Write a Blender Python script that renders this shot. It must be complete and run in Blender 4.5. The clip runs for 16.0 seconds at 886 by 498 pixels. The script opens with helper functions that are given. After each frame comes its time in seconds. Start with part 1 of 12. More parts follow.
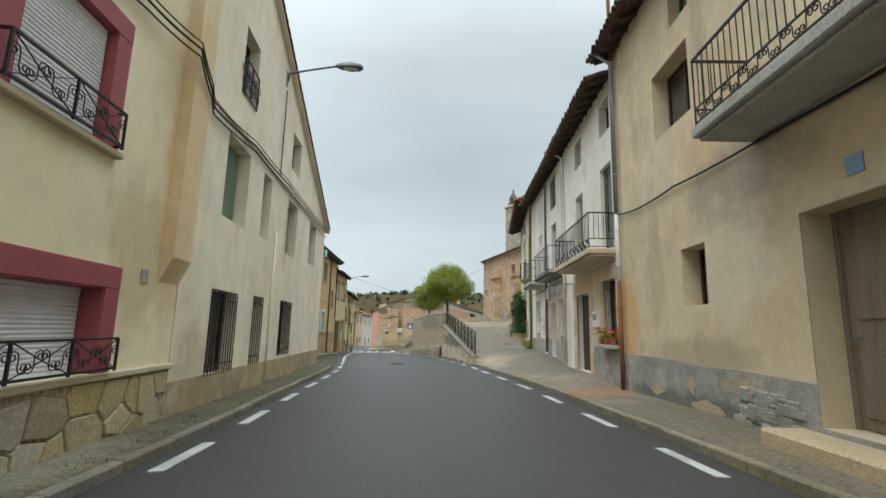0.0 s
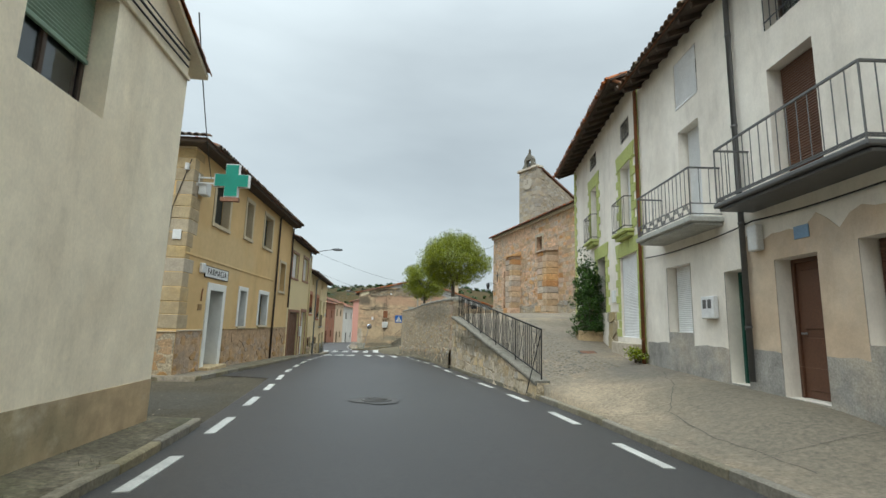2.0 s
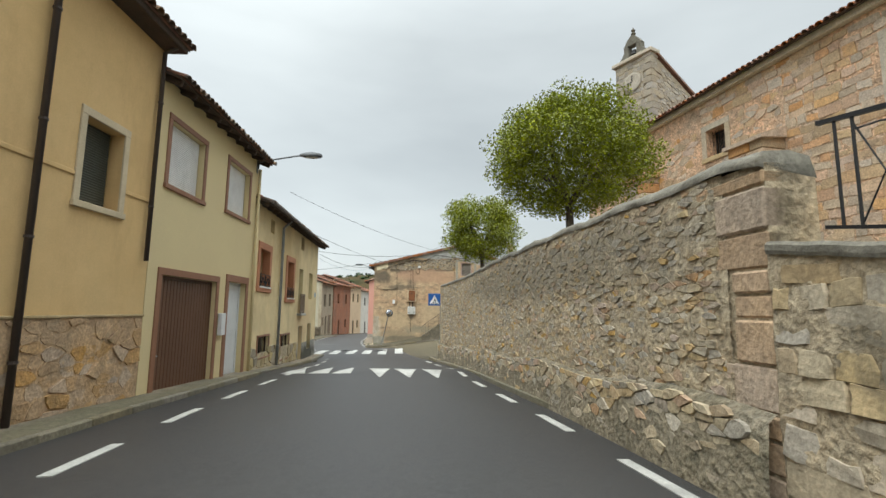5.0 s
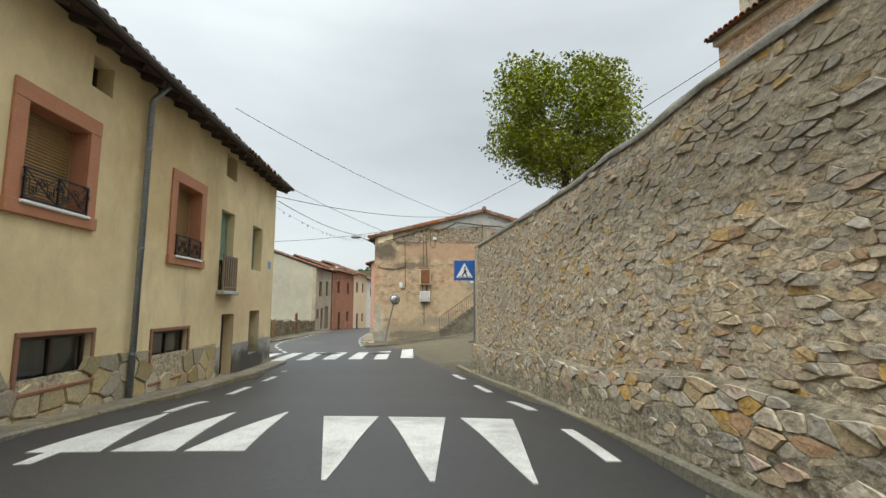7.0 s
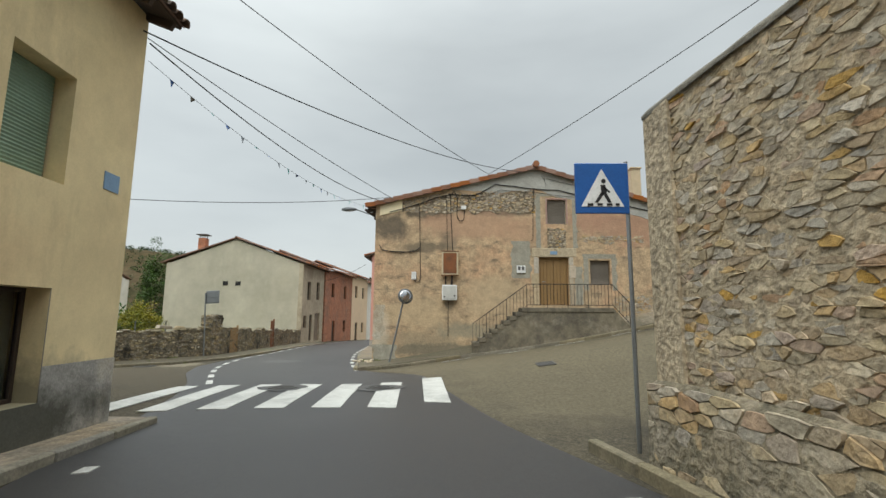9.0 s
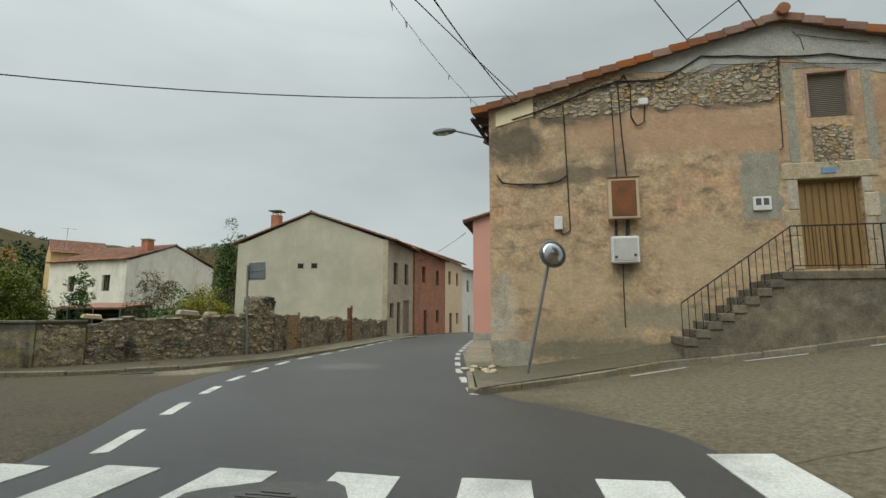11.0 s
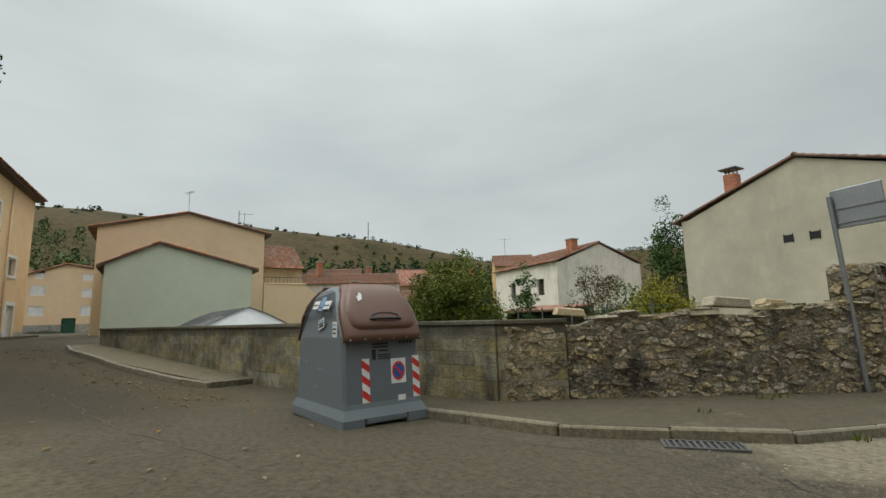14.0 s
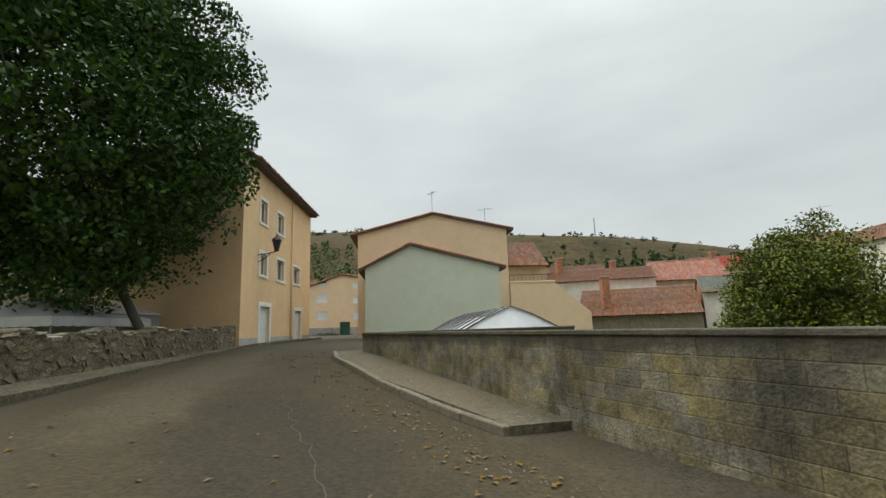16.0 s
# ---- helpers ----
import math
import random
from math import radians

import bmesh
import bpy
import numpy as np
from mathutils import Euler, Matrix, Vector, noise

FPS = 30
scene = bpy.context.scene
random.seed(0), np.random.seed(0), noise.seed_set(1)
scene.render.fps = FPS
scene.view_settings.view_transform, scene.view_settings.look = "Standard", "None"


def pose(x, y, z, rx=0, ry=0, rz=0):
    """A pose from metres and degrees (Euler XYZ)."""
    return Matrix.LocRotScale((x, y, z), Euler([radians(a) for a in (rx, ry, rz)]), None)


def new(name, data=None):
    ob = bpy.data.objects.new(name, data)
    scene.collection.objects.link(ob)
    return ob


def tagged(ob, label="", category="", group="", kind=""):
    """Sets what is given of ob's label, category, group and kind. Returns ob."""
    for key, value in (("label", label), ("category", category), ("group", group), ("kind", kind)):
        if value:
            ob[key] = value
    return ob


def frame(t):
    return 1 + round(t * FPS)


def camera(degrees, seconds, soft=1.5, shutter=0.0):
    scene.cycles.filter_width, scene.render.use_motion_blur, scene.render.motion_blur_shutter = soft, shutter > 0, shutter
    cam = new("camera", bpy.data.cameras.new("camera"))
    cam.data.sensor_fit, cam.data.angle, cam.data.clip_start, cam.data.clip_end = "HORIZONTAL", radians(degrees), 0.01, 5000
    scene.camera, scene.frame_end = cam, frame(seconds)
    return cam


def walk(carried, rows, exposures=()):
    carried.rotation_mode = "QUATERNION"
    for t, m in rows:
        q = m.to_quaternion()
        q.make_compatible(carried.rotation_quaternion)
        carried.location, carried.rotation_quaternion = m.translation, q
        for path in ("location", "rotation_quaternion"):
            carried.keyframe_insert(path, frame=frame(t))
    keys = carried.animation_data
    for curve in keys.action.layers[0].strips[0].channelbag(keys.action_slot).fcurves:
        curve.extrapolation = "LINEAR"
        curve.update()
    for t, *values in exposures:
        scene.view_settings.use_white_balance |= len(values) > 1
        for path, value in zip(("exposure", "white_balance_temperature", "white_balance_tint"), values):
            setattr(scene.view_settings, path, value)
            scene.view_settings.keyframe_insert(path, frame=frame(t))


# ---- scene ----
cam = camera(86.6, 16.0)
# t, x, y, z, yaw, pitch, roll
ROWS = [
    (0, 0.001, 0.123, 1.34, -1.95, 9.74, 1.29),
    (0.5, -0.216, 3.348, 1.36, -2.32, 9.86, 1.13),
    (1, -0.411, 6.537, 1.344, -2.61, 9.5, 1.21),
    (1.5, -0.562, 9.696, 1.327, -3.14, 9.16, 1.44),
    (2, -0.642, 12.729, 1.333, -3.65, 9.09, 1.65),
    (2.5, -0.754, 15.685, 1.279, -3.5, 9.02, 1.3),
    (3, -0.952, 18.624, 1.263, -3.07, 8.91, 1.32),
    (3.5, -1.081, 21.528, 1.242, -2.35, 8.68, 1.32),
    (4, -1.227, 24.343, 1.221, -1.59, 8.83, 1.34),
    (4.5, -1.412, 27.153, 1.167, -0.89, 8.32, 0.89),
    (5, -1.643, 29.923, 1.084, -0.8, 7.47, 0.63),
    (5.2, -1.754, 31.022, 1.063, -0.79, 7.15, 0.83),
    (7.3, -2.461, 41.821, 0.446, 0.61, 6.8, 0.14),
    (7.5, -2.612, 42.814, 0.4, 0.49, 6.93, 0.18),
    (8, -2.921, 45.261, 0.37, 0.46, 8.71, -0.07),
    (8.2, -3.066, 46.214, 0.317, 0.47, 8.77, 0.15),
    (10.3, -4.751, 55.786, -0.282, 5.05, 7.21, 0.14),
    (10.5, -4.98, 56.546, -0.297, 6.8, 7.38, 0.33),
    (11, -5.668, 58.151, -0.35, 11.72, 7.37, 0.11),
    (11.5, -6.462, 59.478, -0.386, 17.87, 7.14, 0.31),
    (12, -7.31, 60.526, -0.418, 23.61, 7.91, 0.13),
    (12.5, -8.287, 61.486, -0.474, 30.59, 7.9, 0.08),
    (13, -9.6, 62.323, -0.496, 38.93, 7.09, 0.05),
    (13.5, -10.953, 62.912, -0.539, 48.55, 7.23, -1.06),
    (14, -12.327, 63.252, -0.593, 57.9, 8.43, -1.46),
    (14.5, -13.729, 63.416, -0.573, 66.8, 8.91, -2.41),
    (15, -15.13, 63.415, -0.565, 73.87, 9.08, -1.87),
    (15.5, -16.476, 63.339, -0.559, 79.59, 9.25, -1.98),
    (16, -17.732, 63.139, -0.531, 84.88, 9.41, -1.87),
]
EXPOSURES = [(0, 0.12, 6050, 1), (1.2, 0.1, 6000, 1), (2.5, 0.07, 6050, 2), (3.5, 0.19, 6250, 3), (5, 0.22, 6350, 4), (8, 0.17, 6350, 5), (9.3, -0.1, 6400, 4), (10.5, -0.29, 6400, 2), (12, -0.29, 6450, 0), (13.5, -0.36, 6500, 3), (14.6, -0.28, 6500, 3), (16, -0.16, 6500, 4)]
walk(cam, [(t, pose(x, y, z, 90 + pitch, 0, yaw) @ pose(0, 0, 0, 0, 0, roll)) for t, x, y, z, yaw, pitch, roll in ROWS], EXPOSURES)

# ---- world and light: a bright overcast sky ----
world = bpy.data.worlds.new("overcast")
scene.world = world
world.use_nodes = True
wn, wl = world.node_tree.nodes, world.node_tree.links
wn.clear()
w_out, w_bg, w_cloud = wn.new("ShaderNodeOutputWorld"), wn.new("ShaderNodeBackground"), wn.new("ShaderNodeBackground")
w_sky, w_add = wn.new("ShaderNodeTexSky"), wn.new("ShaderNodeAddShader")
w_sky.sky_type, w_sky.sun_disc = "NISHITA", False
w_sky.sun_elevation, w_sky.sun_rotation = radians(52), radians(200)
w_sky.air_density, w_sky.dust_density = 1.0, 4.0
w_bg.inputs["Strength"].default_value = 0.02
w_tc, w_map, w_noise, w_ramp = wn.new("ShaderNodeTexCoord"), wn.new("ShaderNodeMapping"), wn.new("ShaderNodeTexNoise"), wn.new("ShaderNodeValToRGB")
w_map.inputs["Scale"].default_value = (1.0, 1.0, 3.2)
w_noise.inputs["Scale"].default_value, w_noise.inputs["Detail"].default_value, w_noise.inputs["Roughness"].default_value = 1.3, 5.0, 0.5
w_sep, w_el, w_mix = wn.new("ShaderNodeSeparateXYZ"), wn.new("ShaderNodeValToRGB"), wn.new("ShaderNodeMix")
w_mix.data_type, w_mix.blend_type = "RGBA", "MULTIPLY"
w_mix.inputs["Factor"].default_value = 1.0
w_el.color_ramp.elements[0].position, w_el.color_ramp.elements[0].color = 0.0, (0.53, 0.54, 0.545, 1)
w_el.color_ramp.elements[1].position, w_el.color_ramp.elements[1].color = 1.0, (3.8, 3.82, 3.80, 1)
el_mid = w_el.color_ramp.elements.new(0.3)
el_mid.color = (0.52, 0.535, 0.543, 1)
el_up = w_el.color_ramp.elements.new(0.52)
el_up.color = (0.64, 0.655, 0.663, 1)
el_hi = w_el.color_ramp.elements.new(0.68)
el_hi.color = (1.1, 1.12, 1.125, 1)
w_ramp.color_ramp.elements[0].position, w_ramp.color_ramp.elements[0].color = 0.3, (0.86, 0.865, 0.872, 1)
w_ramp.color_ramp.elements[1].position, w_ramp.color_ramp.elements[1].color = 0.7, (1.2, 1.2, 1.19, 1)
wl.new(w_tc.outputs["Generated"], w_map.inputs["Vector"])
wl.new(w_map.outputs["Vector"], w_noise.inputs["Vector"])
wl.new(w_noise.outputs["Fac"], w_ramp.inputs["Fac"])
wl.new(w_tc.outputs["Generated"], w_sep.inputs["Vector"])
wl.new(w_sep.outputs["Z"], w_el.inputs["Fac"])
wl.new(w_el.outputs["Color"], w_mix.inputs["A"])
wl.new(w_ramp.outputs["Color"], w_mix.inputs["B"])
w_west, w_m2 = wn.new("ShaderNodeMapRange"), wn.new("ShaderNodeMix")
w_west.inputs["From Min"].default_value, w_west.inputs["From Max"].default_value = 0.0, 1.0
w_west.inputs["To Min"].default_value, w_west.inputs["To Max"].default_value = 1.0, 1.58
w_low = wn.new("ShaderNodeVectorMath")
w_low.operation = "DOT_PRODUCT"
w_low.inputs[1].default_value = (-1.0, 0.25, -0.5)
w_m2.data_type, w_m2.blend_type = "RGBA", "MULTIPLY"
w_m2.inputs["Factor"].default_value = 1.0
wl.new(w_tc.outputs["Generated"], w_low.inputs[0])
wl.new(w_low.outputs["Value"], w_west.inputs["Value"])
wl.new(w_mix.outputs["Result"], w_m2.inputs["A"])
wl.new(w_west.outputs["Result"], w_m2.inputs["B"])
wl.new(w_m2.outputs["Result"], w_cloud.inputs["Color"])
wl.new(w_sky.outputs["Color"], w_bg.inputs["Color"])
wl.new(w_bg.outputs["Background"], w_add.inputs[0])
wl.new(w_cloud.outputs["Background"], w_add.inputs[1])
wl.new(w_add.outputs["Shader"], w_out.inputs["Surface"])
w_cloud.inputs["Strength"].default_value = 0.88
sun = new("sun", bpy.data.lights.new("sun", "SUN"))
sun.data.energy, sun.data.angle, sun.data.color = 1.4, radians(40), (1.0, 0.97, 0.92)
sun.matrix_basis = pose(0, 0, 40, 38, 0, -20)


# ---- materials ----
def nodes_of(name):
    m = bpy.data.materials.new(name)
    m.use_nodes = True
    return m, m.node_tree.nodes, m.node_tree.links, m.node_tree.nodes["Principled BSDF"]


def surface(name, c1, c2, rough=0.85, scale=1.5, fine=25.0, bump=0.25, c3=None, stain=0.5, metal=0.0, vary=0.0, source="object", stretch=(1, 1, 1), spec=0.5, fine_amt=0.25, dist=0.02, c4=None, stain4=0.6, scale4=2.2, stretch4=(1, 1, 1), palette=None, mid=None):
    """Two-scale mottled surface: c1 to c2 in broad patches, c3 in stains, fine grain and relief."""
    m, n, l, b = nodes_of(name)
    tc, mp = n.new("ShaderNodeTexCoord"), n.new("ShaderNodeMapping")
    geo = n.new("ShaderNodeNewGeometry")
    mp.inputs["Scale"].default_value = stretch
    l.new(geo.outputs["Position"], mp.inputs["Vector"])
    big, small = n.new("ShaderNodeTexNoise"), n.new("ShaderNodeTexNoise")
    big.inputs["Scale"].default_value, big.inputs["Detail"].default_value, big.inputs["Roughness"].default_value = scale, 6, 0.6
    small.inputs["Scale"].default_value, small.inputs["Detail"].default_value = fine, 4
    for t in (big, small):
        l.new(mp.outputs["Vector"], t.inputs["Vector"])
    r1 = n.new("ShaderNodeMapRange")
    r1.inputs["From Min"].default_value, r1.inputs["From Max"].default_value = 0.32, 0.68
    l.new(big.outputs["Fac"], r1.inputs["Value"])
    mix = n.new("ShaderNodeMix")
    mix.data_type = "RGBA"
    mix.inputs["A"].default_value, mix.inputs["B"].default_value = (*c1, 1), (*c2, 1)
    l.new(r1.outputs["Result"], mix.inputs["Factor"])
    col = mix.outputs["Result"]
    if c3:
        st, r3, mx3 = n.new("ShaderNodeTexNoise"), n.new("ShaderNodeMapRange"), n.new("ShaderNodeMix")
        st.inputs["Scale"].default_value, st.inputs["Detail"].default_value, st.inputs["Roughness"].default_value = scale * 0.45, 9, 0.66
        off = n.new("ShaderNodeVectorMath")
        off.inputs[1].default_value = (13.1, 7.7, 3.3)
        l.new(mp.outputs["Vector"], off.inputs[0])
        l.new(off.outputs["Vector"], st.inputs["Vector"])
        r3.inputs["From Min"].default_value, r3.inputs["From Max"].default_value, r3.inputs["To Max"].default_value = 0.5, 0.68, stain
        l.new(st.outputs["Fac"], r3.inputs["Value"])
        mx3.data_type = "RGBA"
        mx3.inputs["B"].default_value = (*c3, 1)
        l.new(r3.outputs["Result"], mx3.inputs["Factor"])
        l.new(col, mx3.inputs["A"])
        col = mx3.outputs["Result"]
    if c4:
        st4, r4, mx4, mp4 = n.new("ShaderNodeTexNoise"), n.new("ShaderNodeMapRange"), n.new("ShaderNodeMix"), n.new("ShaderNodeMapping")
        mp4.inputs["Scale"].default_value, mp4.inputs["Location"].default_value = stretch4, (5.3, 2.9, 8.1)
        l.new(geo.outputs["Position"], mp4.inputs["Vector"])
        l.new(mp4.outputs["Vector"], st4.inputs["Vector"])
        st4.inputs["Scale"].default_value, st4.inputs["Detail"].default_value, st4.inputs["Roughness"].default_value = scale4, 10, 0.7
        r4.inputs["From Min"].default_value, r4.inputs["From Max"].default_value, r4.inputs["To Max"].default_value = 0.52, 0.66, stain4
        l.new(st4.outputs["Fac"], r4.inputs["Value"])
        mx4.data_type = "RGBA"
        mx4.inputs["B"].default_value = (*c4, 1)
        l.new(r4.outputs["Result"], mx4.inputs["Factor"])
        l.new(col, mx4.inputs["A"])
        col = mx4.outputs["Result"]
    if palette:
        pr, pm = n.new("ShaderNodeValToRGB"), n.new("ShaderNodeMix")
        pr.color_ramp.interpolation = "CONSTANT"
        for i, c in enumerate(palette):
            e = pr.color_ramp.elements[i] if i < 2 else pr.color_ramp.elements.new(i / len(palette))
            e.position, e.color = i / len(palette), (*c, 1)
        ps, pf, pk = (n.new("ShaderNodeObjectInfo").outputs["Random"] if source == "object" else geo.outputs["Random Per Island"]), n.new("ShaderNodeMath"), n.new("ShaderNodeMath")
        pk.operation, pf.operation = "MULTIPLY", "FRACT"
        pk.inputs[1].default_value = 13.7
        l.new(ps, pk.inputs[0])
        l.new(pk.outputs["Value"], pf.inputs[0])
        l.new(pf.outputs["Value"], pr.inputs["Fac"])
        pm.data_type = "RGBA"
        pm.inputs["Factor"].default_value = 0.62
        l.new(col, pm.inputs["A"])
        l.new(pr.outputs["Color"], pm.inputs["B"])
        col = pm.outputs["Result"]
    r2, mul = n.new("ShaderNodeMapRange"), n.new("ShaderNodeMix")
    r2.inputs["From Min"].default_value, r2.inputs["From Max"].default_value = 0.25, 0.75
    r2.inputs["To Min"].default_value, r2.inputs["To Max"].default_value = 1 - fine_amt, 1 + fine_amt
    l.new(small.outputs["Fac"], r2.inputs["Value"])
    mul.data_type, mul.blend_type = "RGBA", "MULTIPLY"
    mul.inputs["Factor"].default_value = 1.0
    l.new(col, mul.inputs["A"])
    l.new(r2.outputs["Result"], mul.inputs["B"])
    col = mul.outputs["Result"]
    if mid:
        md, rm_, mm_ = n.new("ShaderNodeTexNoise"), n.new("ShaderNodeMapRange"), n.new("ShaderNodeMix")
        md.inputs["Scale"].default_value, md.inputs["Detail"].default_value, md.inputs["Roughness"].default_value = mid[0], 5, 0.7
        l.new(geo.outputs["Position"], md.inputs["Vector"])
        rm_.inputs["From Min"].default_value, rm_.inputs["From Max"].default_value = 0.3, 0.7
        rm_.inputs["To Min"].default_value, rm_.inputs["To Max"].default_value = 1 - mid[1], 1 + mid[1]
        l.new(md.outputs["Fac"], rm_.inputs["Value"])
        mm_.data_type, mm_.blend_type = "RGBA", "MULTIPLY"
        mm_.inputs["Factor"].default_value = 1.0
        l.new(col, mm_.inputs["A"])
        l.new(rm_.outputs["Result"], mm_.inputs["B"])
        col = mm_.outputs["Result"]
    if vary:
        hs, rv = n.new("ShaderNodeHueSaturation"), n.new("ShaderNodeMapRange")
        rv.inputs["To Min"].default_value, rv.inputs["To Max"].default_value = 1 - vary, 1 + vary
        rh, frac = n.new("ShaderNodeMapRange"), n.new("ShaderNodeMath")
        frac.operation = "FRACT"
        m7 = n.new("ShaderNodeMath")
        m7.operation = "MULTIPLY"
        m7.inputs[1].default_value = 7.31
        src = n.new("ShaderNodeObjectInfo").outputs["Random"] if source == "object" else geo.outputs["Random Per Island"]
        l.new(src, rv.inputs["Value"])
        l.new(src, m7.inputs[0])
        l.new(m7.outputs["Value"], frac.inputs[0])
        l.new(frac.outputs["Value"], rh.inputs["Value"])
        rh.inputs["To Min"].default_value, rh.inputs["To Max"].default_value = 0.7, 1.45
        l.new(rv.outputs["Result"], hs.inputs["Value"])
        l.new(rh.outputs["Result"], hs.inputs["Saturation"])
        l.new(col, hs.inputs["Color"])
        col = hs.outputs["Color"]
    l.new(col, b.inputs["Base Color"])
    b.inputs["Roughness"].default_value, b.inputs["Metallic"].default_value = rough, metal
    b.inputs["Specular IOR Level"].default_value = spec
    if bump:
        bp, ad = n.new("ShaderNodeBump"), n.new("ShaderNodeMath")
        ad.operation = "ADD"
        l.new(small.outputs["Fac"], ad.inputs[0])
        l.new(big.outputs["Fac"], ad.inputs[1])
        l.new(ad.outputs["Value"], bp.inputs["Height"])
        bp.inputs["Strength"].default_value, bp.inputs["Distance"].default_value = bump, dist
        l.new(bp.outputs["Normal"], b.inputs["Normal"])
    return m


def plain(name, c, rough=0.5, metal=0.0, spec=0.5, amt=0.12):
    return surface(name, c, tuple(v * 0.86 for v in c), rough, 3.0, 40.0, 0.08, None, 0, metal, spec=spec, fine_amt=amt)


CREAM = surface("cream_plaster", (0.84, 0.76, 0.59), (0.78, 0.69, 0.53), 0.9, 0.7, 40, 0.05, (0.60, 0.48, 0.31), 0.42, stretch=(1, 1, 0.55), c4=(0.50, 0.43, 0.31), stain4=0.36, scale4=1.0, stretch4=(1.3, 1.3, 0.3), fine_amt=0.06, dist=0.008, mid=(1.6, 0.1))
YELLOW_L0 = surface("pale_yellow_plaster", (0.85, 0.755, 0.54), (0.80, 0.70, 0.47), 0.9, 0.8, 60, 0.05, (0.54, 0.43, 0.25), 0.4, c4=(0.56, 0.46, 0.29), stain4=0.3, scale4=1.0, stretch4=(1.3, 1.3, 0.3), fine_amt=0.06, dist=0.008, mid=(1.6, 0.09))
OCHRE_BAND = surface("ochre_skirting", (0.45, 0.34, 0.20), (0.37, 0.28, 0.17), 0.9, 1.1, 40, 0.05, (0.22, 0.20, 0.12), 0.75, c4=(0.55, 0.48, 0.36), stain4=0.5, scale4=1.4, fine_amt=0.045, dist=0.008, mid=(3, 0.2))
WHITE_R2 = surface("white_plaster", (0.82, 0.775, 0.70), (0.75, 0.70, 0.62), 0.9, 0.8, 40, 0.05, (0.52, 0.46, 0.38), 0.45, stretch=(1, 1, 0.5), c4=(0.46, 0.42, 0.36), stain4=0.42, scale4=1.1, stretch4=(1.2, 1.2, 0.3), fine_amt=0.045, dist=0.008, mid=(1.2, 0.1))
BEIGE_R1 = surface("stained_beige_plaster", (0.66, 0.555, 0.40), (0.55, 0.45, 0.32), 0.9, 0.55, 40, 0.05, (0.60, 0.41, 0.21), 0.65, stretch=(1, 1, 0.6), c4=(0.36, 0.30, 0.22), stain4=0.6, scale4=0.95, stretch4=(1.1, 1.1, 0.4), fine_amt=0.045, dist=0.008, mid=(1.4, 0.17))
SALMON_R2 = surface("salmon_plaster", (0.57, 0.47, 0.35), (0.52, 0.40, 0.28), 0.9, 0.8, 40, 0.05, (0.56, 0.51, 0.44), 0.6, c4=(0.40, 0.31, 0.23), stain4=0.4, scale4=1.8, stretch4=(1.5, 1.5, 0.3), fine_amt=0.045, dist=0.008, mid=(2.4, 0.14))
GREY_BAND = surface("grey_cement_skirting", (0.27, 0.26, 0.24), (0.34, 0.325, 0.30), 0.9, 1.2, 35, 0.15, (0.50, 0.43, 0.33), 0.75, c4=(0.16, 0.155, 0.14), stain4=0.6, scale4=1.6, mid=(3.5, 0.22))
OCHRE_F = surface("ochre_yellow_plaster", (0.66, 0.455, 0.205), (0.60, 0.42, 0.20), 0.9, 0.5, 40, 0.05, (0.58, 0.43, 0.22), 0.55, c4=(0.47, 0.31, 0.14), stain4=0.4, scale4=0.8, stretch4=(1.2, 1.2, 0.34), fine_amt=0.045, dist=0.008, mid=(1.0, 0.1))
PALE_Y1 = surface("pale_cream_paint", (0.66, 0.55, 0.31), (0.63, 0.52, 0.30), 0.85, 0.6, 40, 0.05, (0.58, 0.48, 0.28), 0.3, fine_amt=0.045, dist=0.008)
PALE_Y2 = surface("sandy_cream_plaster", (0.780, 0.644, 0.373), (0.701, 0.565, 0.328), 0.9, 0.6, 40, 0.05, (0.53, 0.40, 0.21), 0.5, c4=(0.44, 0.35, 0.20), stain4=0.42, scale4=0.9, stretch4=(1.2, 1.2, 0.32), fine_amt=0.045, dist=0.008, mid=(1.0, 0.11))
PINK_P = surface("pink_plaster", (0.62, 0.33, 0.27), (0.60, 0.31, 0.25), 0.85, 0.5, 40, 0.05, (0.55, 0.30, 0.25), 0.3, fine_amt=0.045, dist=0.008)
GREYGREEN_G = surface("pale_cement_render", (0.50, 0.465, 0.37), (0.45, 0.42, 0.33), 0.9, 0.25, 30, 0.05, (0.42, 0.38, 0.27), 0.5, c4=(0.58, 0.56, 0.44), stain4=0.5, scale4=0.6, stretch4=(1, 1, 0.3), fine_amt=0.045, dist=0.008, mid=(0.7, 0.13))
MINT_O2 = surface("mint_grey_render", (0.58, 0.61, 0.49), (0.55, 0.58, 0.47), 0.9, 0.3, 30, 0.05, (0.42, 0.44, 0.36), 0.35, fine_amt=0.045, dist=0.008, mid=(1.6, 0.05))
ORANGE_O = surface("apricot_render", (0.80, 0.60, 0.40), (0.76, 0.57, 0.37), 0.9, 0.3, 30, 0.05, (0.55, 0.40, 0.25), 0.35, fine_amt=0.045, dist=0.008, mid=(1.6, 0.05))
APRICOT_A = surface("apricot_paint", (0.80, 0.58, 0.34), (0.77, 0.54, 0.31), 0.9, 0.3, 30, 0.05, (0.52, 0.36, 0.20), 0.5, fine_amt=0.045, dist=0.008, mid=(1.6, 0.06))
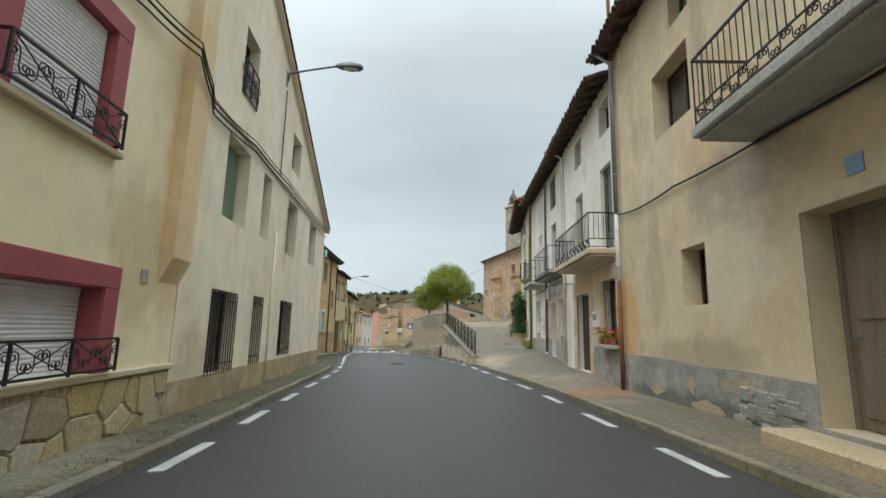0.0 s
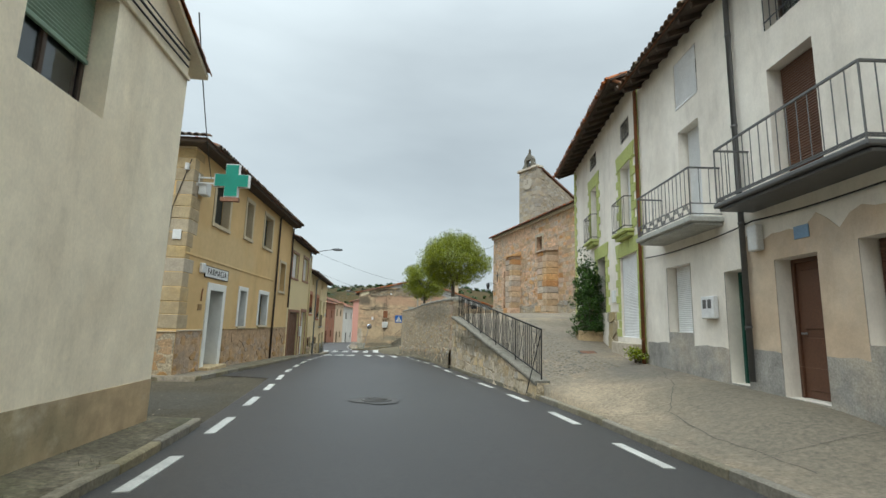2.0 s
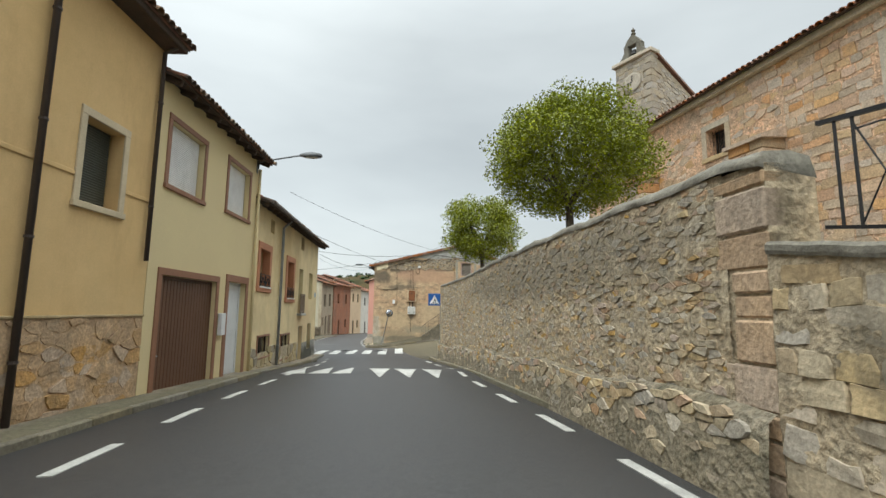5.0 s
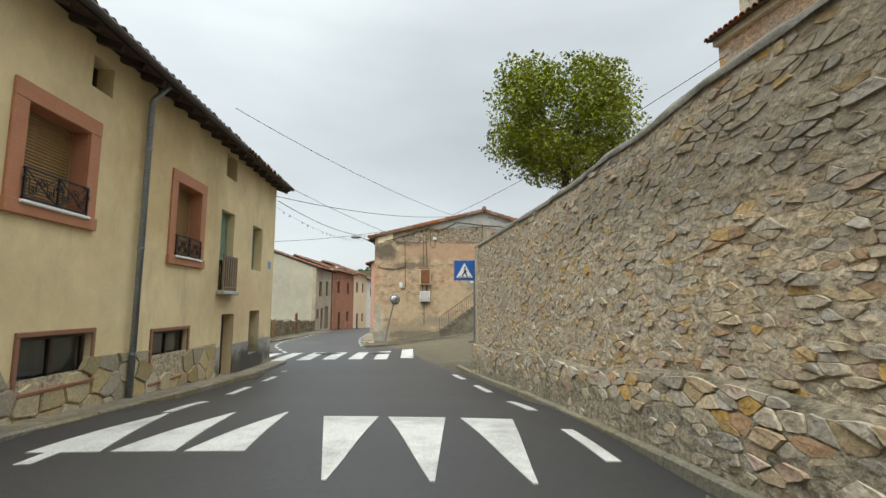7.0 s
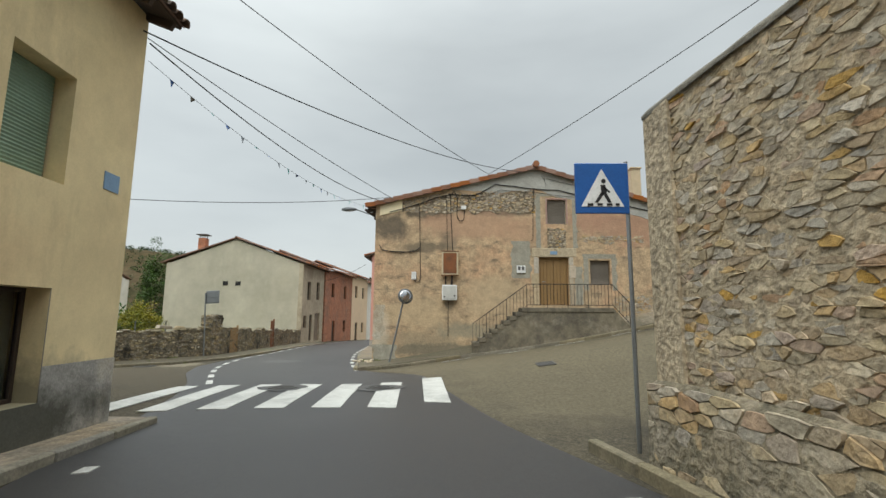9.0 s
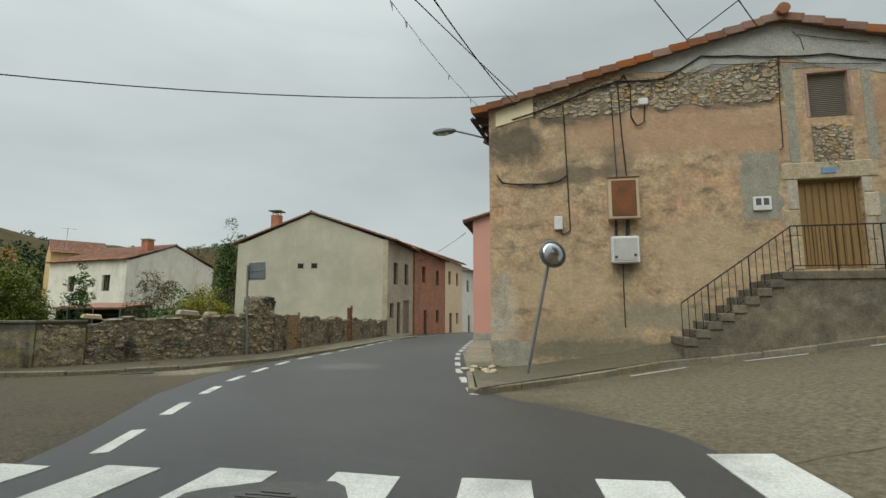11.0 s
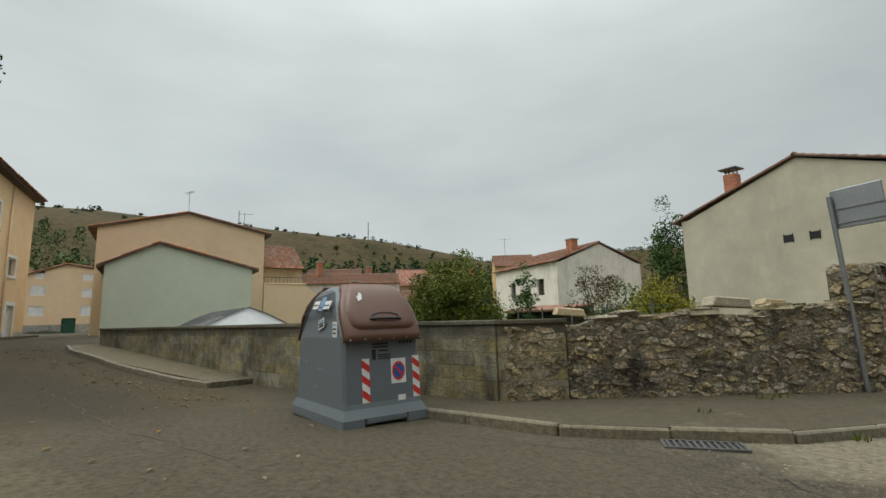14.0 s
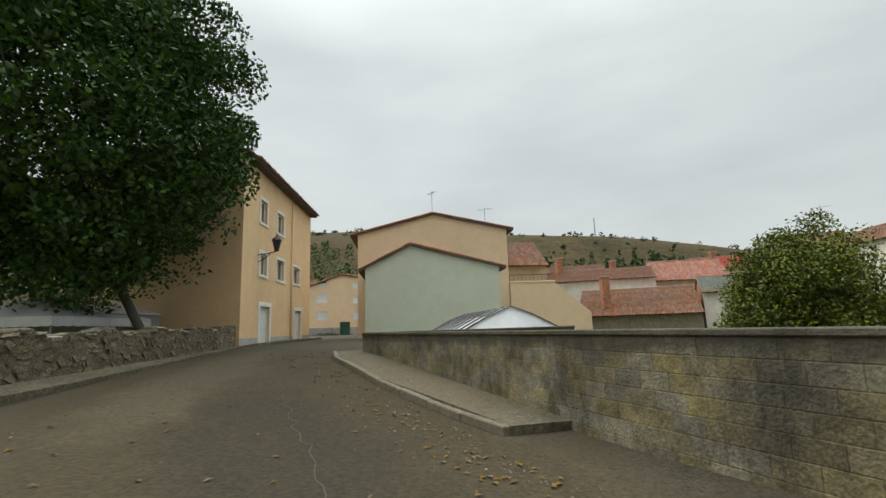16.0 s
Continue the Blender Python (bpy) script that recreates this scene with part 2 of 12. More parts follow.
OLDRENDER_H = surface("crumbling_earth_render", (0.54, 0.40, 0.25), (0.39, 0.29, 0.185), 0.95, 1.0, 13, 0.6, (0.54, 0.33, 0.20), 0.8, dist=0.03, c4=(0.18, 0.148, 0.105), stain4=0.85, scale4=1.7, stretch4=(0.85, 0.85, 1.9), fine_amt=0.24, mid=(3.2, 0.28))
CEMENT = surface("cement_render", (0.42, 0.42, 0.39), (0.36, 0.36, 0.33), 0.9, 0.8, 30, 0.3, (0.30, 0.28, 0.24), 0.5, mid=(3, 0.15))
STEP_CEMENT = surface("blackened_step_cement", (0.22, 0.192, 0.138), (0.135, 0.118, 0.086), 0.95, 0.9, 30, 0.5, (0.07, 0.066, 0.058), 0.85, c4=(0.33, 0.30, 0.24), stain4=0.6, scale4=1.2, mid=(4, 0.35))
COPING = surface("weathered_mortar_coping", (0.20, 0.185, 0.15), (0.14, 0.13, 0.105), 0.95, 1.2, 30, 0.5, (0.13, 0.125, 0.105), 0.8, mid=(6, 0.3))
RED_TRIM = plain("dark_red_paint", (0.33, 0.075, 0.085), 0.6)
FADED_RED = surface("faded_red_paint", (0.36, 0.20, 0.17), (0.40, 0.30, 0.26), 0.85, 4.0, 40, 0.2)
BROWN_TRIM = plain("brown_trim_paint", (0.27, 0.13, 0.075), 0.6)
TERRA_TRIM = plain("terracotta_trim_paint", (0.48, 0.21, 0.11), 0.7)
WHITE_TRIM = surface("white_trim_paint", (0.78, 0.78, 0.75), (0.71, 0.71, 0.68), 0.8, 1.5, 40, 0.08, (0.58, 0.55, 0.48), 0.35, fine_amt=0.05, mid=(2.5, 0.06))
BEIGE_TRIM = surface("beige_stone_trim", (0.56, 0.47, 0.32), (0.50, 0.42, 0.29), 0.85, 1.5, 40, 0.1, fine_amt=0.07, mid=(2.5, 0.1))
GREEN_TRIM = surface("lime_green_paint", (0.46, 0.50, 0.16), (0.42, 0.46, 0.16), 0.8, 1.5, 30, 0.2, (0.36, 0.40, 0.16), 0.5)
IRON = plain("black_wrought_iron", (0.018, 0.018, 0.02), 0.5, 0.3)
GREYIRON = plain("grey_painted_iron", (0.13, 0.13, 0.13), 0.5, 0.3)
ZINC = surface("galvanised_zinc", (0.36, 0.39, 0.42), (0.28, 0.31, 0.34), 0.45, 2.0, 30, 0.1, metal=0.7)
RUST = surface("rusty_iron", (0.25, 0.09, 0.03), (0.13, 0.06, 0.03), 0.85, 3.0, 40, 0.3)
DARKPIPE = plain("dark_brown_pipe", (0.06, 0.045, 0.04), 0.5)
WOOD_OLD = surface("weathered_wood", (0.29, 0.225, 0.16), (0.17, 0.13, 0.095), 0.8, 2.0, 60, 0.4, (0.28, 0.22, 0.16), 0.5, stretch=(3, 3, 0.35))
WOOD_DARK = surface("dark_brown_wood", (0.06, 0.038, 0.025), (0.04, 0.026, 0.018), 0.65, 3.0, 60, 0.25, stretch=(3, 3, 0.4))
WOOD_BROWN = surface("brown_painted_metal", (0.12, 0.055, 0.03), (0.10, 0.045, 0.026), 0.5, 1.5, 50, 0.1)
WOOD_OCHRE = surface("varnished_ochre_wood", (0.29, 0.18, 0.07), (0.23, 0.14, 0.055), 0.55, 2.0, 50, 0.2, stretch=(3, 3, 0.4))
RAFTER = surface("old_rafter_wood", (0.085, 0.056, 0.04), (0.055, 0.04, 0.03), 0.85, 2.5, 50, 0.4)
BLIND_GREEN = plain("green_roller_blind", (0.22, 0.32, 0.24), 0.55)
BLIND_WHITE = plain("white_roller_blind", (0.80, 0.81, 0.82), 0.45)
BLIND_GREY = plain("grey_brown_blind", (0.16, 0.14, 0.115), 0.55)
BLIND_DARK = plain("dark_olive_blind", (0.06, 0.066, 0.055), 0.55)
DOOR_GREEN = plain("dark_green_paint", (0.018, 0.085, 0.06), 0.4)
DOOR_WHITE = plain("white_door_paint", (0.70, 0.72, 0.74), 0.4)
TILE = surface("weathered_clay_tile", (0.25, 0.125, 0.08), (0.19, 0.10, 0.07), 0.85, 2.5, 25, 0.3, (0.14, 0.115, 0.09), 0.7, vary=0.25, source="island")
TILE_DARK = surface("lichen_dark_clay_tile", (0.15, 0.10, 0.072), (0.105, 0.075, 0.058), 0.9, 2.5, 25, 0.3, (0.24, 0.22, 0.16), 0.7, vary=0.3, source="object")
TILE_OB = surface("clay_tile_piece", (0.33, 0.145, 0.085), (0.25, 0.12, 0.075), 0.85, 2.5, 25, 0.3, (0.22, 0.17, 0.12), 0.6, vary=0.3)
ASPHALT = surface("dark_new_asphalt", (0.052, 0.051, 0.050), (0.038, 0.037, 0.037), 0.5, 0.35, 110, 0.6, (0.070, 0.068, 0.066), 0.5, fine_amt=0.6, dist=0.006, c4=(0.045, 0.045, 0.048), stain4=0.6, scale4=0.8, stretch4=(1, 0.12, 1), mid=(9, 0.22))
OLD_ASPHALT = surface("old_brown_grey_asphalt", (0.078, 0.067, 0.046), (0.056, 0.048, 0.032), 0.9, 0.35, 45, 0.8, (0.105, 0.087, 0.057), 0.7, fine_amt=0.8, dist=0.014, c4=(0.046, 0.042, 0.034), stain4=0.7, scale4=0.6, mid=(16, 0.55), spec=0.25)
PAVING = surface("stained_concrete_paving", (0.235, 0.197, 0.144), (0.168, 0.143, 0.108), 0.85, 0.6, 25, 0.5, (0.134, 0.115, 0.080), 0.85, fine_amt=0.3, c4=(0.319, 0.238, 0.144), stain4=0.6, scale4=0.5, mid=(8, 0.34))
MOSSY = surface("mossy_dirt_paving", (0.115, 0.098, 0.062), (0.075, 0.066, 0.043), 0.95, 1.2, 20, 0.7, (0.08, 0.095, 0.03), 0.7, c4=(0.22, 0.19, 0.14), stain4=0.6, scale4=1.0, fine_amt=0.4, mid=(9, 0.4))
COBBLE = surface("river_cobble", (0.158, 0.136, 0.105), (0.122, 0.108, 0.085), 0.8, 2.0, 30, 0.3, vary=0.25, source="island")
KERB = surface("concrete_kerb", (0.22, 0.195, 0.145), (0.15, 0.135, 0.10), 0.9, 1.5, 30, 0.3, (0.16, 0.15, 0.10), 0.6, vary=0.15, mid=(8, 0.25))
PAINT = surface("worn_white_road_paint", (0.50, 0.50, 0.47), (0.42, 0.42, 0.40), 0.7, 3.0, 50, 0.2, (0.20, 0.20, 0.19), 0.6, c4=(0.30, 0.29, 0.27), stain4=0.6, scale4=1.2)
RUBBLE_TONES = ((0.45, 0.38, 0.27), (0.38, 0.345, 0.275), (0.52, 0.46, 0.35), (0.52, 0.36, 0.17), (0.40, 0.33, 0.23), (0.43, 0.30, 0.215), (0.31, 0.285, 0.225), (0.46, 0.405, 0.30), (0.355, 0.335, 0.28), (0.36, 0.29, 0.21))
STONE = surface("rubble_stone_object", (0.42, 0.345, 0.245), (0.35, 0.30, 0.235), 0.9, 3.0, 20, 1.0, (0.50, 0.33, 0.15), 0.6, vary=0.16, source="object", c4=(0.24, 0.215, 0.18), stain4=0.5, scale4=0.9, palette=RUBBLE_TONES, mid=(9, 0.2))
STONE_I = surface("rubble_stone_island", (0.42, 0.345, 0.245), (0.35, 0.30, 0.235), 0.9, 3.0, 20, 1.0, (0.50, 0.33, 0.15), 0.6, vary=0.16, source="island", c4=(0.24, 0.215, 0.18), stain4=0.5, scale4=0.9, palette=RUBBLE_TONES, mid=(9, 0.2))
CHURCH_TONES = ((0.53, 0.36, 0.225), (0.44, 0.36, 0.27), (0.53, 0.41, 0.29), (0.52, 0.31, 0.185), (0.39, 0.325, 0.255), (0.48, 0.36, 0.25))
STONE_CH = surface("warm_church_stone", (0.46, 0.345, 0.235), (0.39, 0.325, 0.25), 0.9, 1.6, 22, 0.9, (0.50, 0.31, 0.18), 0.6, vary=0.16, source="island", c4=(0.24, 0.21, 0.17), stain4=0.5, scale4=0.8, palette=CHURCH_TONES, fine_amt=0.3, mid=(5, 0.24))
STONE_CHO = surface("warm_church_stone_piece", (0.46, 0.345, 0.235), (0.39, 0.325, 0.25), 0.9, 1.6, 22, 0.9, (0.50, 0.31, 0.18), 0.6, vary=0.16, c4=(0.24, 0.21, 0.17), stain4=0.5, scale4=0.8, palette=CHURCH_TONES, fine_amt=0.3, mid=(5, 0.24))
STONE_GREY = surface("grey_tower_stone", (0.40, 0.355, 0.29), (0.33, 0.30, 0.25), 0.9, 2.0, 25, 0.6, (0.43, 0.34, 0.23), 0.5, vary=0.2)
STONE_GREY_I = surface("grey_tower_stone_field", (0.40, 0.355, 0.29), (0.33, 0.30, 0.25), 0.9, 2.0, 25, 0.6, (0.43, 0.34, 0.23), 0.5, vary=0.2, source="island")
STONE_CUT = surface("dressed_stone", (0.50, 0.41, 0.285), (0.43, 0.36, 0.26), 0.9, 1.8, 25, 0.5, (0.47, 0.36, 0.22), 0.35, vary=0.14, c4=(0.30, 0.265, 0.21), stain4=0.5, scale4=0.9, palette=((0.50, 0.42, 0.30), (0.45, 0.40, 0.31), (0.46, 0.37, 0.26), (0.40, 0.355, 0.28), (0.48, 0.43, 0.34)), mid=(6, 0.18))
STONE_DARK = surface("dry_stone_object", (0.32, 0.272, 0.19), (0.215, 0.185, 0.13), 0.95, 3.0, 22, 1.0, (0.37, 0.27, 0.165), 0.45, vary=0.25, source="object", c4=(0.022, 0.021, 0.019), stain4=0.95, scale4=1.1, fine_amt=0.5, dist=0.03, mid=(11, 0.45))
STONE_DARK_I = surface("dry_stone_island", (0.32, 0.272, 0.19), (0.215, 0.185, 0.13), 0.95, 3.0, 22, 1.0, (0.37, 0.27, 0.165), 0.45, vary=0.25, source="island", c4=(0.022, 0.021, 0.019), stain4=0.95, scale4=1.1, fine_amt=0.5, dist=0.03, mid=(11, 0.45))
CAP_STONE = surface("weathered_cap_stone", (0.30, 0.265, 0.195), (0.21, 0.185, 0.135), 0.95, 2.5, 22, 0.8, (0.42, 0.39, 0.31), 0.6, vary=0.25, c4=(0.05, 0.047, 0.04), stain4=0.8, scale4=2.4, fine_amt=0.4, mid=(10, 0.35))
SLAB = surface("sandstone_cladding", (0.44, 0.36, 0.23), (0.36, 0.31, 0.21), 0.85, 1.8, 25, 0.35, (0.26, 0.25, 0.19), 0.5, vary=0.25)
MORTAR = surface("lime_mortar", (0.44, 0.365, 0.255), (0.38, 0.32, 0.225), 0.95, 2.0, 14, 1.0, (0.42, 0.30, 0.175), 0.5, c4=(0.255, 0.215, 0.16), stain4=0.45, scale4=0.9, fine_amt=0.35, dist=0.04, mid=(7, 0.22))
FOOT_DARK = surface("dark_mossy_footing", (0.27, 0.23, 0.16), (0.19, 0.165, 0.115), 0.95, 2.0, 14, 1.0, (0.26, 0.235, 0.19), 0.6, c4=(0.05, 0.052, 0.03), stain4=0.7, scale4=1.4, fine_amt=0.5, dist=0.05)
STONE_F = surface("warm_facade_stone", (0.47, 0.335, 0.215), (0.39, 0.285, 0.19), 0.9, 1.8, 22, 0.8, (0.50, 0.33, 0.17), 0.5, vary=0.12, c4=(0.25, 0.205, 0.15), stain4=0.55, scale4=1.3, fine_amt=0.3, mid=(6, 0.24))
MORTAR_DARK = surface("dark_earth_mortar", (0.20, 0.172, 0.12), (0.115, 0.10, 0.072), 0.95, 3.0, 26, 1.0, (0.22, 0.175, 0.115), 0.5, c4=(0.020, 0.019, 0.017), stain4=0.95, scale4=1.1, fine_amt=0.5, mid=(9, 0.5), dist=0.04)
CH_RENDER = surface("peeling_church_render", (0.64, 0.40, 0.25), (0.54, 0.38, 0.26), 0.95, 0.9, 14, 1.2, (0.42, 0.37, 0.295), 0.8, dist=0.06, c4=(0.27, 0.215, 0.155), stain4=0.75, scale4=1.8, fine_amt=0.4, mid=(5, 0.32))
BLOCK = surface("stained_concrete_block", (0.26, 0.23, 0.15), (0.15, 0.135, 0.09), 0.95, 1.1, 30, 0.6, (0.062, 0.057, 0.044), 0.85, vary=0.16, c4=(0.035, 0.033, 0.027), stain4=0.85, scale4=0.9, stretch4=(1.3, 1.3, 0.45), mid=(5, 0.38), fine_amt=0.35, dist=0.03)
BRICK = surface("red_brick", (0.44, 0.165, 0.085), (0.34, 0.13, 0.072), 0.9, 1.2, 30, 0.3, (0.22, 0.13, 0.09), 0.6, mid=(4, 0.25))


def bricked(mat, mortar):
    """Lay a brick bond of true size over a wall material."""
    n, l = mat.node_tree.nodes, mat.node_tree.links
    b = n["Principled BSDF"]
    old = b.inputs["Base Color"].links[0].from_socket
    geo, sp, ad, cb_, br, mx = [n.new("ShaderNode" + k) for k in ("NewGeometry", "SeparateXYZ", "Math", "CombineXYZ", "TexBrick", "Mix")]
    l.new(geo.outputs["Position"], sp.inputs["Vector"])
    l.new(sp.outputs["X"], ad.inputs[0])
    l.new(sp.outputs["Y"], ad.inputs[1])
    l.new(ad.outputs["Value"], cb_.inputs["X"])
    l.new(sp.outputs["Z"], cb_.inputs["Y"])
    l.new(cb_.outputs["Vector"], br.inputs["Vector"])
    for k, v in (("Scale", 1.0), ("Mortar Size", 0.012), ("Brick Width", 0.26), ("Row Height", 0.08), ("Color1", (0.62, 0.62, 0.62, 1)), ("Color2", (1.3, 1.25, 1.2, 1))):
        br.inputs[k].default_value = v
    br.inputs["Mortar"].default_value = (*mortar, 1)
    mx.data_type, mx.blend_type = "RGBA", "MULTIPLY"
    mx.inputs["Factor"].default_value = 1.0
    l.new(old, mx.inputs["A"])
    l.new(br.outputs["Color"], mx.inputs["B"])
    l.new(mx.outputs["Result"], b.inputs["Base Color"])


bricked(BRICK, (1.1, 1.5, 1.7))
BARK = surface("grey_bark", (0.12, 0.10, 0.075), (0.07, 0.06, 0.045), 0.95, 4.0, 30, 0.6, stretch=(1, 1, 0.3))
GRASS = surface("dry_hill_grass", (0.082, 0.060, 0.03), (0.058, 0.048, 0.021), 0.95, 0.02, 0.5, 0.0, (0.092, 0.068, 0.042), 0.7, fine_amt=0.4, c4=(0.024, 0.030, 0.012), stain4=0.75, scale4=0.03, spec=0.1)
MEADOW = surface("garden_grass", (0.06, 0.09, 0.03), (0.09, 0.10, 0.045), 0.95, 0.3, 12, 0.3)


def spot(mat, x, y, rx, ry, colour, amount=0.8, rough=0.6, scale=2.5, turn=0.0, z=0.0, rz=1000, grain=None):
    """A ragged patch of colour at a place of the plan: stains, some painted shade."""
    grain = grain or ((15, 0.6) if rz == 1000 else (5, 0.14))
    n, l = mat.node_tree.nodes, mat.node_tree.links
    b = n["Principled BSDF"]
    old = b.inputs["Base Color"].links[0].from_socket
    geo, mp, nz, ln, ad, mr, mx = [n.new("ShaderNode" + k) for k in ("NewGeometry", "Mapping", "TexNoise", "VectorMath", "Math", "MapRange", "Mix")]
    mp.vector_type = "TEXTURE"
    mp.inputs["Location"].default_value, mp.inputs["Scale"].default_value, mp.inputs["Rotation"].default_value = (x, y, z), (rx, ry, rz), (0, 0, turn)
    l.new(geo.outputs["Position"], mp.inputs["Vector"])
    l.new(geo.outputs["Position"], nz.inputs["Vector"])
    nz.inputs["Scale"].default_value, nz.inputs["Detail"].default_value, nz.inputs["Roughness"].default_value = scale, 8, 0.65
    ln.operation = "LENGTH"
    l.new(mp.outputs["Vector"], ln.inputs[0])
    ad.operation = "MULTIPLY_ADD"
    l.new(nz.outputs["Fac"], ad.inputs[0])
    ad.inputs[1].default_value = rough * 2
    l.new(ln.outputs["Value"], ad.inputs[2])
    mr.inputs["From Min"].default_value, mr.inputs["From Max"].default_value = 1.0 + rough, 0.55 + rough
    mr.inputs["To Min"].default_value, mr.inputs["To Max"].default_value = 0.0, amount
    l.new(ad.outputs["Value"], mr.inputs["Value"])
    mx.data_type = "RGBA"
    gn, gr, gm = n.new("ShaderNodeTexNoise"), n.new("ShaderNodeMapRange"), n.new("ShaderNodeMix")
    gn.inputs["Scale"].default_value, gn.inputs["Detail"].default_value, gn.inputs["Roughness"].default_value = grain[0], 6, 0.75
    l.new(geo.outputs["Position"], gn.inputs["Vector"])
    gr.inputs["From Min"].default_value, gr.inputs["From Max"].default_value = 0.3, 0.7
    gr.inputs["To Min"].default_value, gr.inputs["To Max"].default_value = 1 - grain[1], 1 + grain[1]
    l.new(gn.outputs["Fac"], gr.inputs["Value"])
    gm.data_type, gm.blend_type = "RGBA", "MULTIPLY"
    gm.inputs["Factor"].default_value, gm.inputs["A"].default_value = 1.0, (*colour, 1)
    l.new(gr.outputs["Result"], gm.inputs["B"])
    l.new(gm.outputs["Result"], mx.inputs["B"])
    l.new(mr.outputs["Result"], mx.inputs["Factor"])
    l.new(old, mx.inputs["A"])
    l.new(mx.outputs["Result"], b.inputs["Base Color"])


spot(PAVING, 4.0, 11.2, 1.5, 1.0, (0.27, 0.13, 0.055), 0.75)
spot(PAVING, 4.6, 17.5, 1.4, 2.2, (0.15, 0.13, 0.10), 0.6)
spot(PAVING, 4.0, 29.0, 2.4, 4.5, (0.14, 0.125, 0.10), 0.6, 0.8, 1.2)
spot(PAVING, 3.3, 22.0, 1.2, 2.5, (0.34, 0.27, 0.18), 0.6)
spot(PAVING, 5.0, 24.0, 0.9, 1.6, (0.11, 0.10, 0.085), 0.7)
spot(OLD_ASPHALT, -6.4, 22.8, 2.6, 2.2, (0.068, 0.064, 0.052), 0.85, 0.8, 1.4)
spot(OLD_ASPHALT, -8.6, 24.5, 1.8, 1.2, (0.17, 0.145, 0.1), 0.7, 0.8, 1.8)
spot(OLD_ASPHALT, -27.0, 60.3, 4.5, 1.5, (0.063, 0.05, 0.031), 0.8, 0.8, 0.9, 0.35)
spot(OLD_ASPHALT, -22.5, 64.3, 2.2, 0.9, (0.13, 0.1, 0.06), 0.7, 0.8, 2.5, 0.2)
spot(OLD_ASPHALT, -14.2, 68.6, 0.9, 1.2, (0.2, 0.175, 0.125), 0.75, 0.7, 2.0)
spot(OLD_ASPHALT, -1.0, 66.0, 7.0, 4.5, (0.137, 0.116, 0.076), 0.85, 0.7, 0.8)
spot(ASPHALT, -10.6, 69.8, 1.0, 0.9, (0.10, 0.10, 0.098), 0.6)
spot(MOSSY, -3.9, 9.0, 0.9, 9.0, (0.082, 0.078, 0.042), 0.6, 0.8, 2.0)
spot(MOSSY, -3.5, 4.5, 0.6, 2.0, (0.25, 0.225, 0.165), 0.6, 0.8, 2.0)


FAR = 1000
for x, z, rx, rz, colour, amount in ((-4.6, 4.55, 1.5, 0.4, (0.075, 0.065, 0.05), 0.85), (-1.6, 4.6, 1.8, 0.3, (0.10, 0.088, 0.07), 0.8), (-6.2, 3.9, 0.9, 0.7, (0.12, 0.10, 0.075), 0.85), (-3.7, 3.6, 0.5, 1.0, (0.20, 0.165, 0.12), 0.7), (-4.8, 3.0, 1.2, 0.3, (0.15, 0.125, 0.09), 0.75), (-6.6, -0.6, 0.5, 1.0, (0.56, 0.50, 0.40), 0.7), (-5.0, -0.9, 2.0, 0.4, (0.30, 0.25, 0.17), 0.6), (-2.6, 4.0, 3.0, 0.75, (0.47, 0.30, 0.195), 0.75), (-0.6, 3.6, 1.2, 0.7, (0.45, 0.295, 0.19), 0.6), (-4.0, -1.3, 4.0, 0.3, (0.17, 0.155, 0.115), 0.8), (4.5, 3.9, 3.2, 0.9, (0.40, 0.235, 0.16), 0.75), (-5.0, 0.2, 1.6, 0.9, (0.52, 0.40, 0.25), 0.6), (-2.0, 1.0, 1.5, 1.0, (0.50, 0.39, 0.25), 0.6), (-3.7, 0.65, 0.25, 0.35, (0.14, 0.12, 0.09), 0.7), (-2.9, -0.5, 1.6, 0.4, (0.28, 0.26, 0.19), 0.7), (2.3, 4.3, 1.0, 0.6, (0.42, 0.25, 0.17), 0.7)):
    spot(OLDRENDER_H, x, 70, rx, FAR, colour, amount, 0.8, 1.8, 0, z, rz)
spot(BEIGE_R1, 4.8, 11.2, FAR, 0.7, (0.60, 0.34, 0.13), 0.75, 0.7, 1.6, 0, 1.6, 1.3)
spot(BEIGE_R1, 4.5, 6.8, FAR, 1.7, (0.30, 0.265, 0.21), 0.65, 0.8, 1.2, 0, 3.6, 0.8)
spot(BEIGE_R1, 4.5, 9.0, FAR, 1.2, (0.66, 0.55, 0.38), 0.6, 0.8, 1.2, 0, 2.0, 1.0)
spot(BEIGE_R1, 4.5, 6.0, FAR, 0.9, (0.64, 0.50, 0.31), 0.6, 0.8, 1.2, 0, 1.5, 0.8)
spot(CREAM, -3.7, 9.5, FAR, 0.25, (0.60, 0.36, 0.18), 0.55, 0.6, 2.5, 0, 4.2, 1.3)
spot(CREAM, -3.9, 13.5, FAR, 0.26, (0.60, 0.38, 0.20), 0.8, 0.6, 2.5, 0, 4.0, 1.2)
spot(CREAM, -3.6, 8.2, FAR, 1.2, (0.50, 0.40, 0.26), 0.5, 0.8, 1.4, 0, 0.5, 0.9)
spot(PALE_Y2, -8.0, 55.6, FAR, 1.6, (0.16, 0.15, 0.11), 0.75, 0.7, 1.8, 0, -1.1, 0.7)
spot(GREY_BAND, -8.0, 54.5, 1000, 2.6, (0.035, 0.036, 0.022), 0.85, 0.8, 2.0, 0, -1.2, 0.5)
spot(PALE_Y2, -8.2, 53.6, 1000, 2.0, (0.62, 0.45, 0.26), 0.6, 0.8, 1.2, 0, 0.6, 1.3)
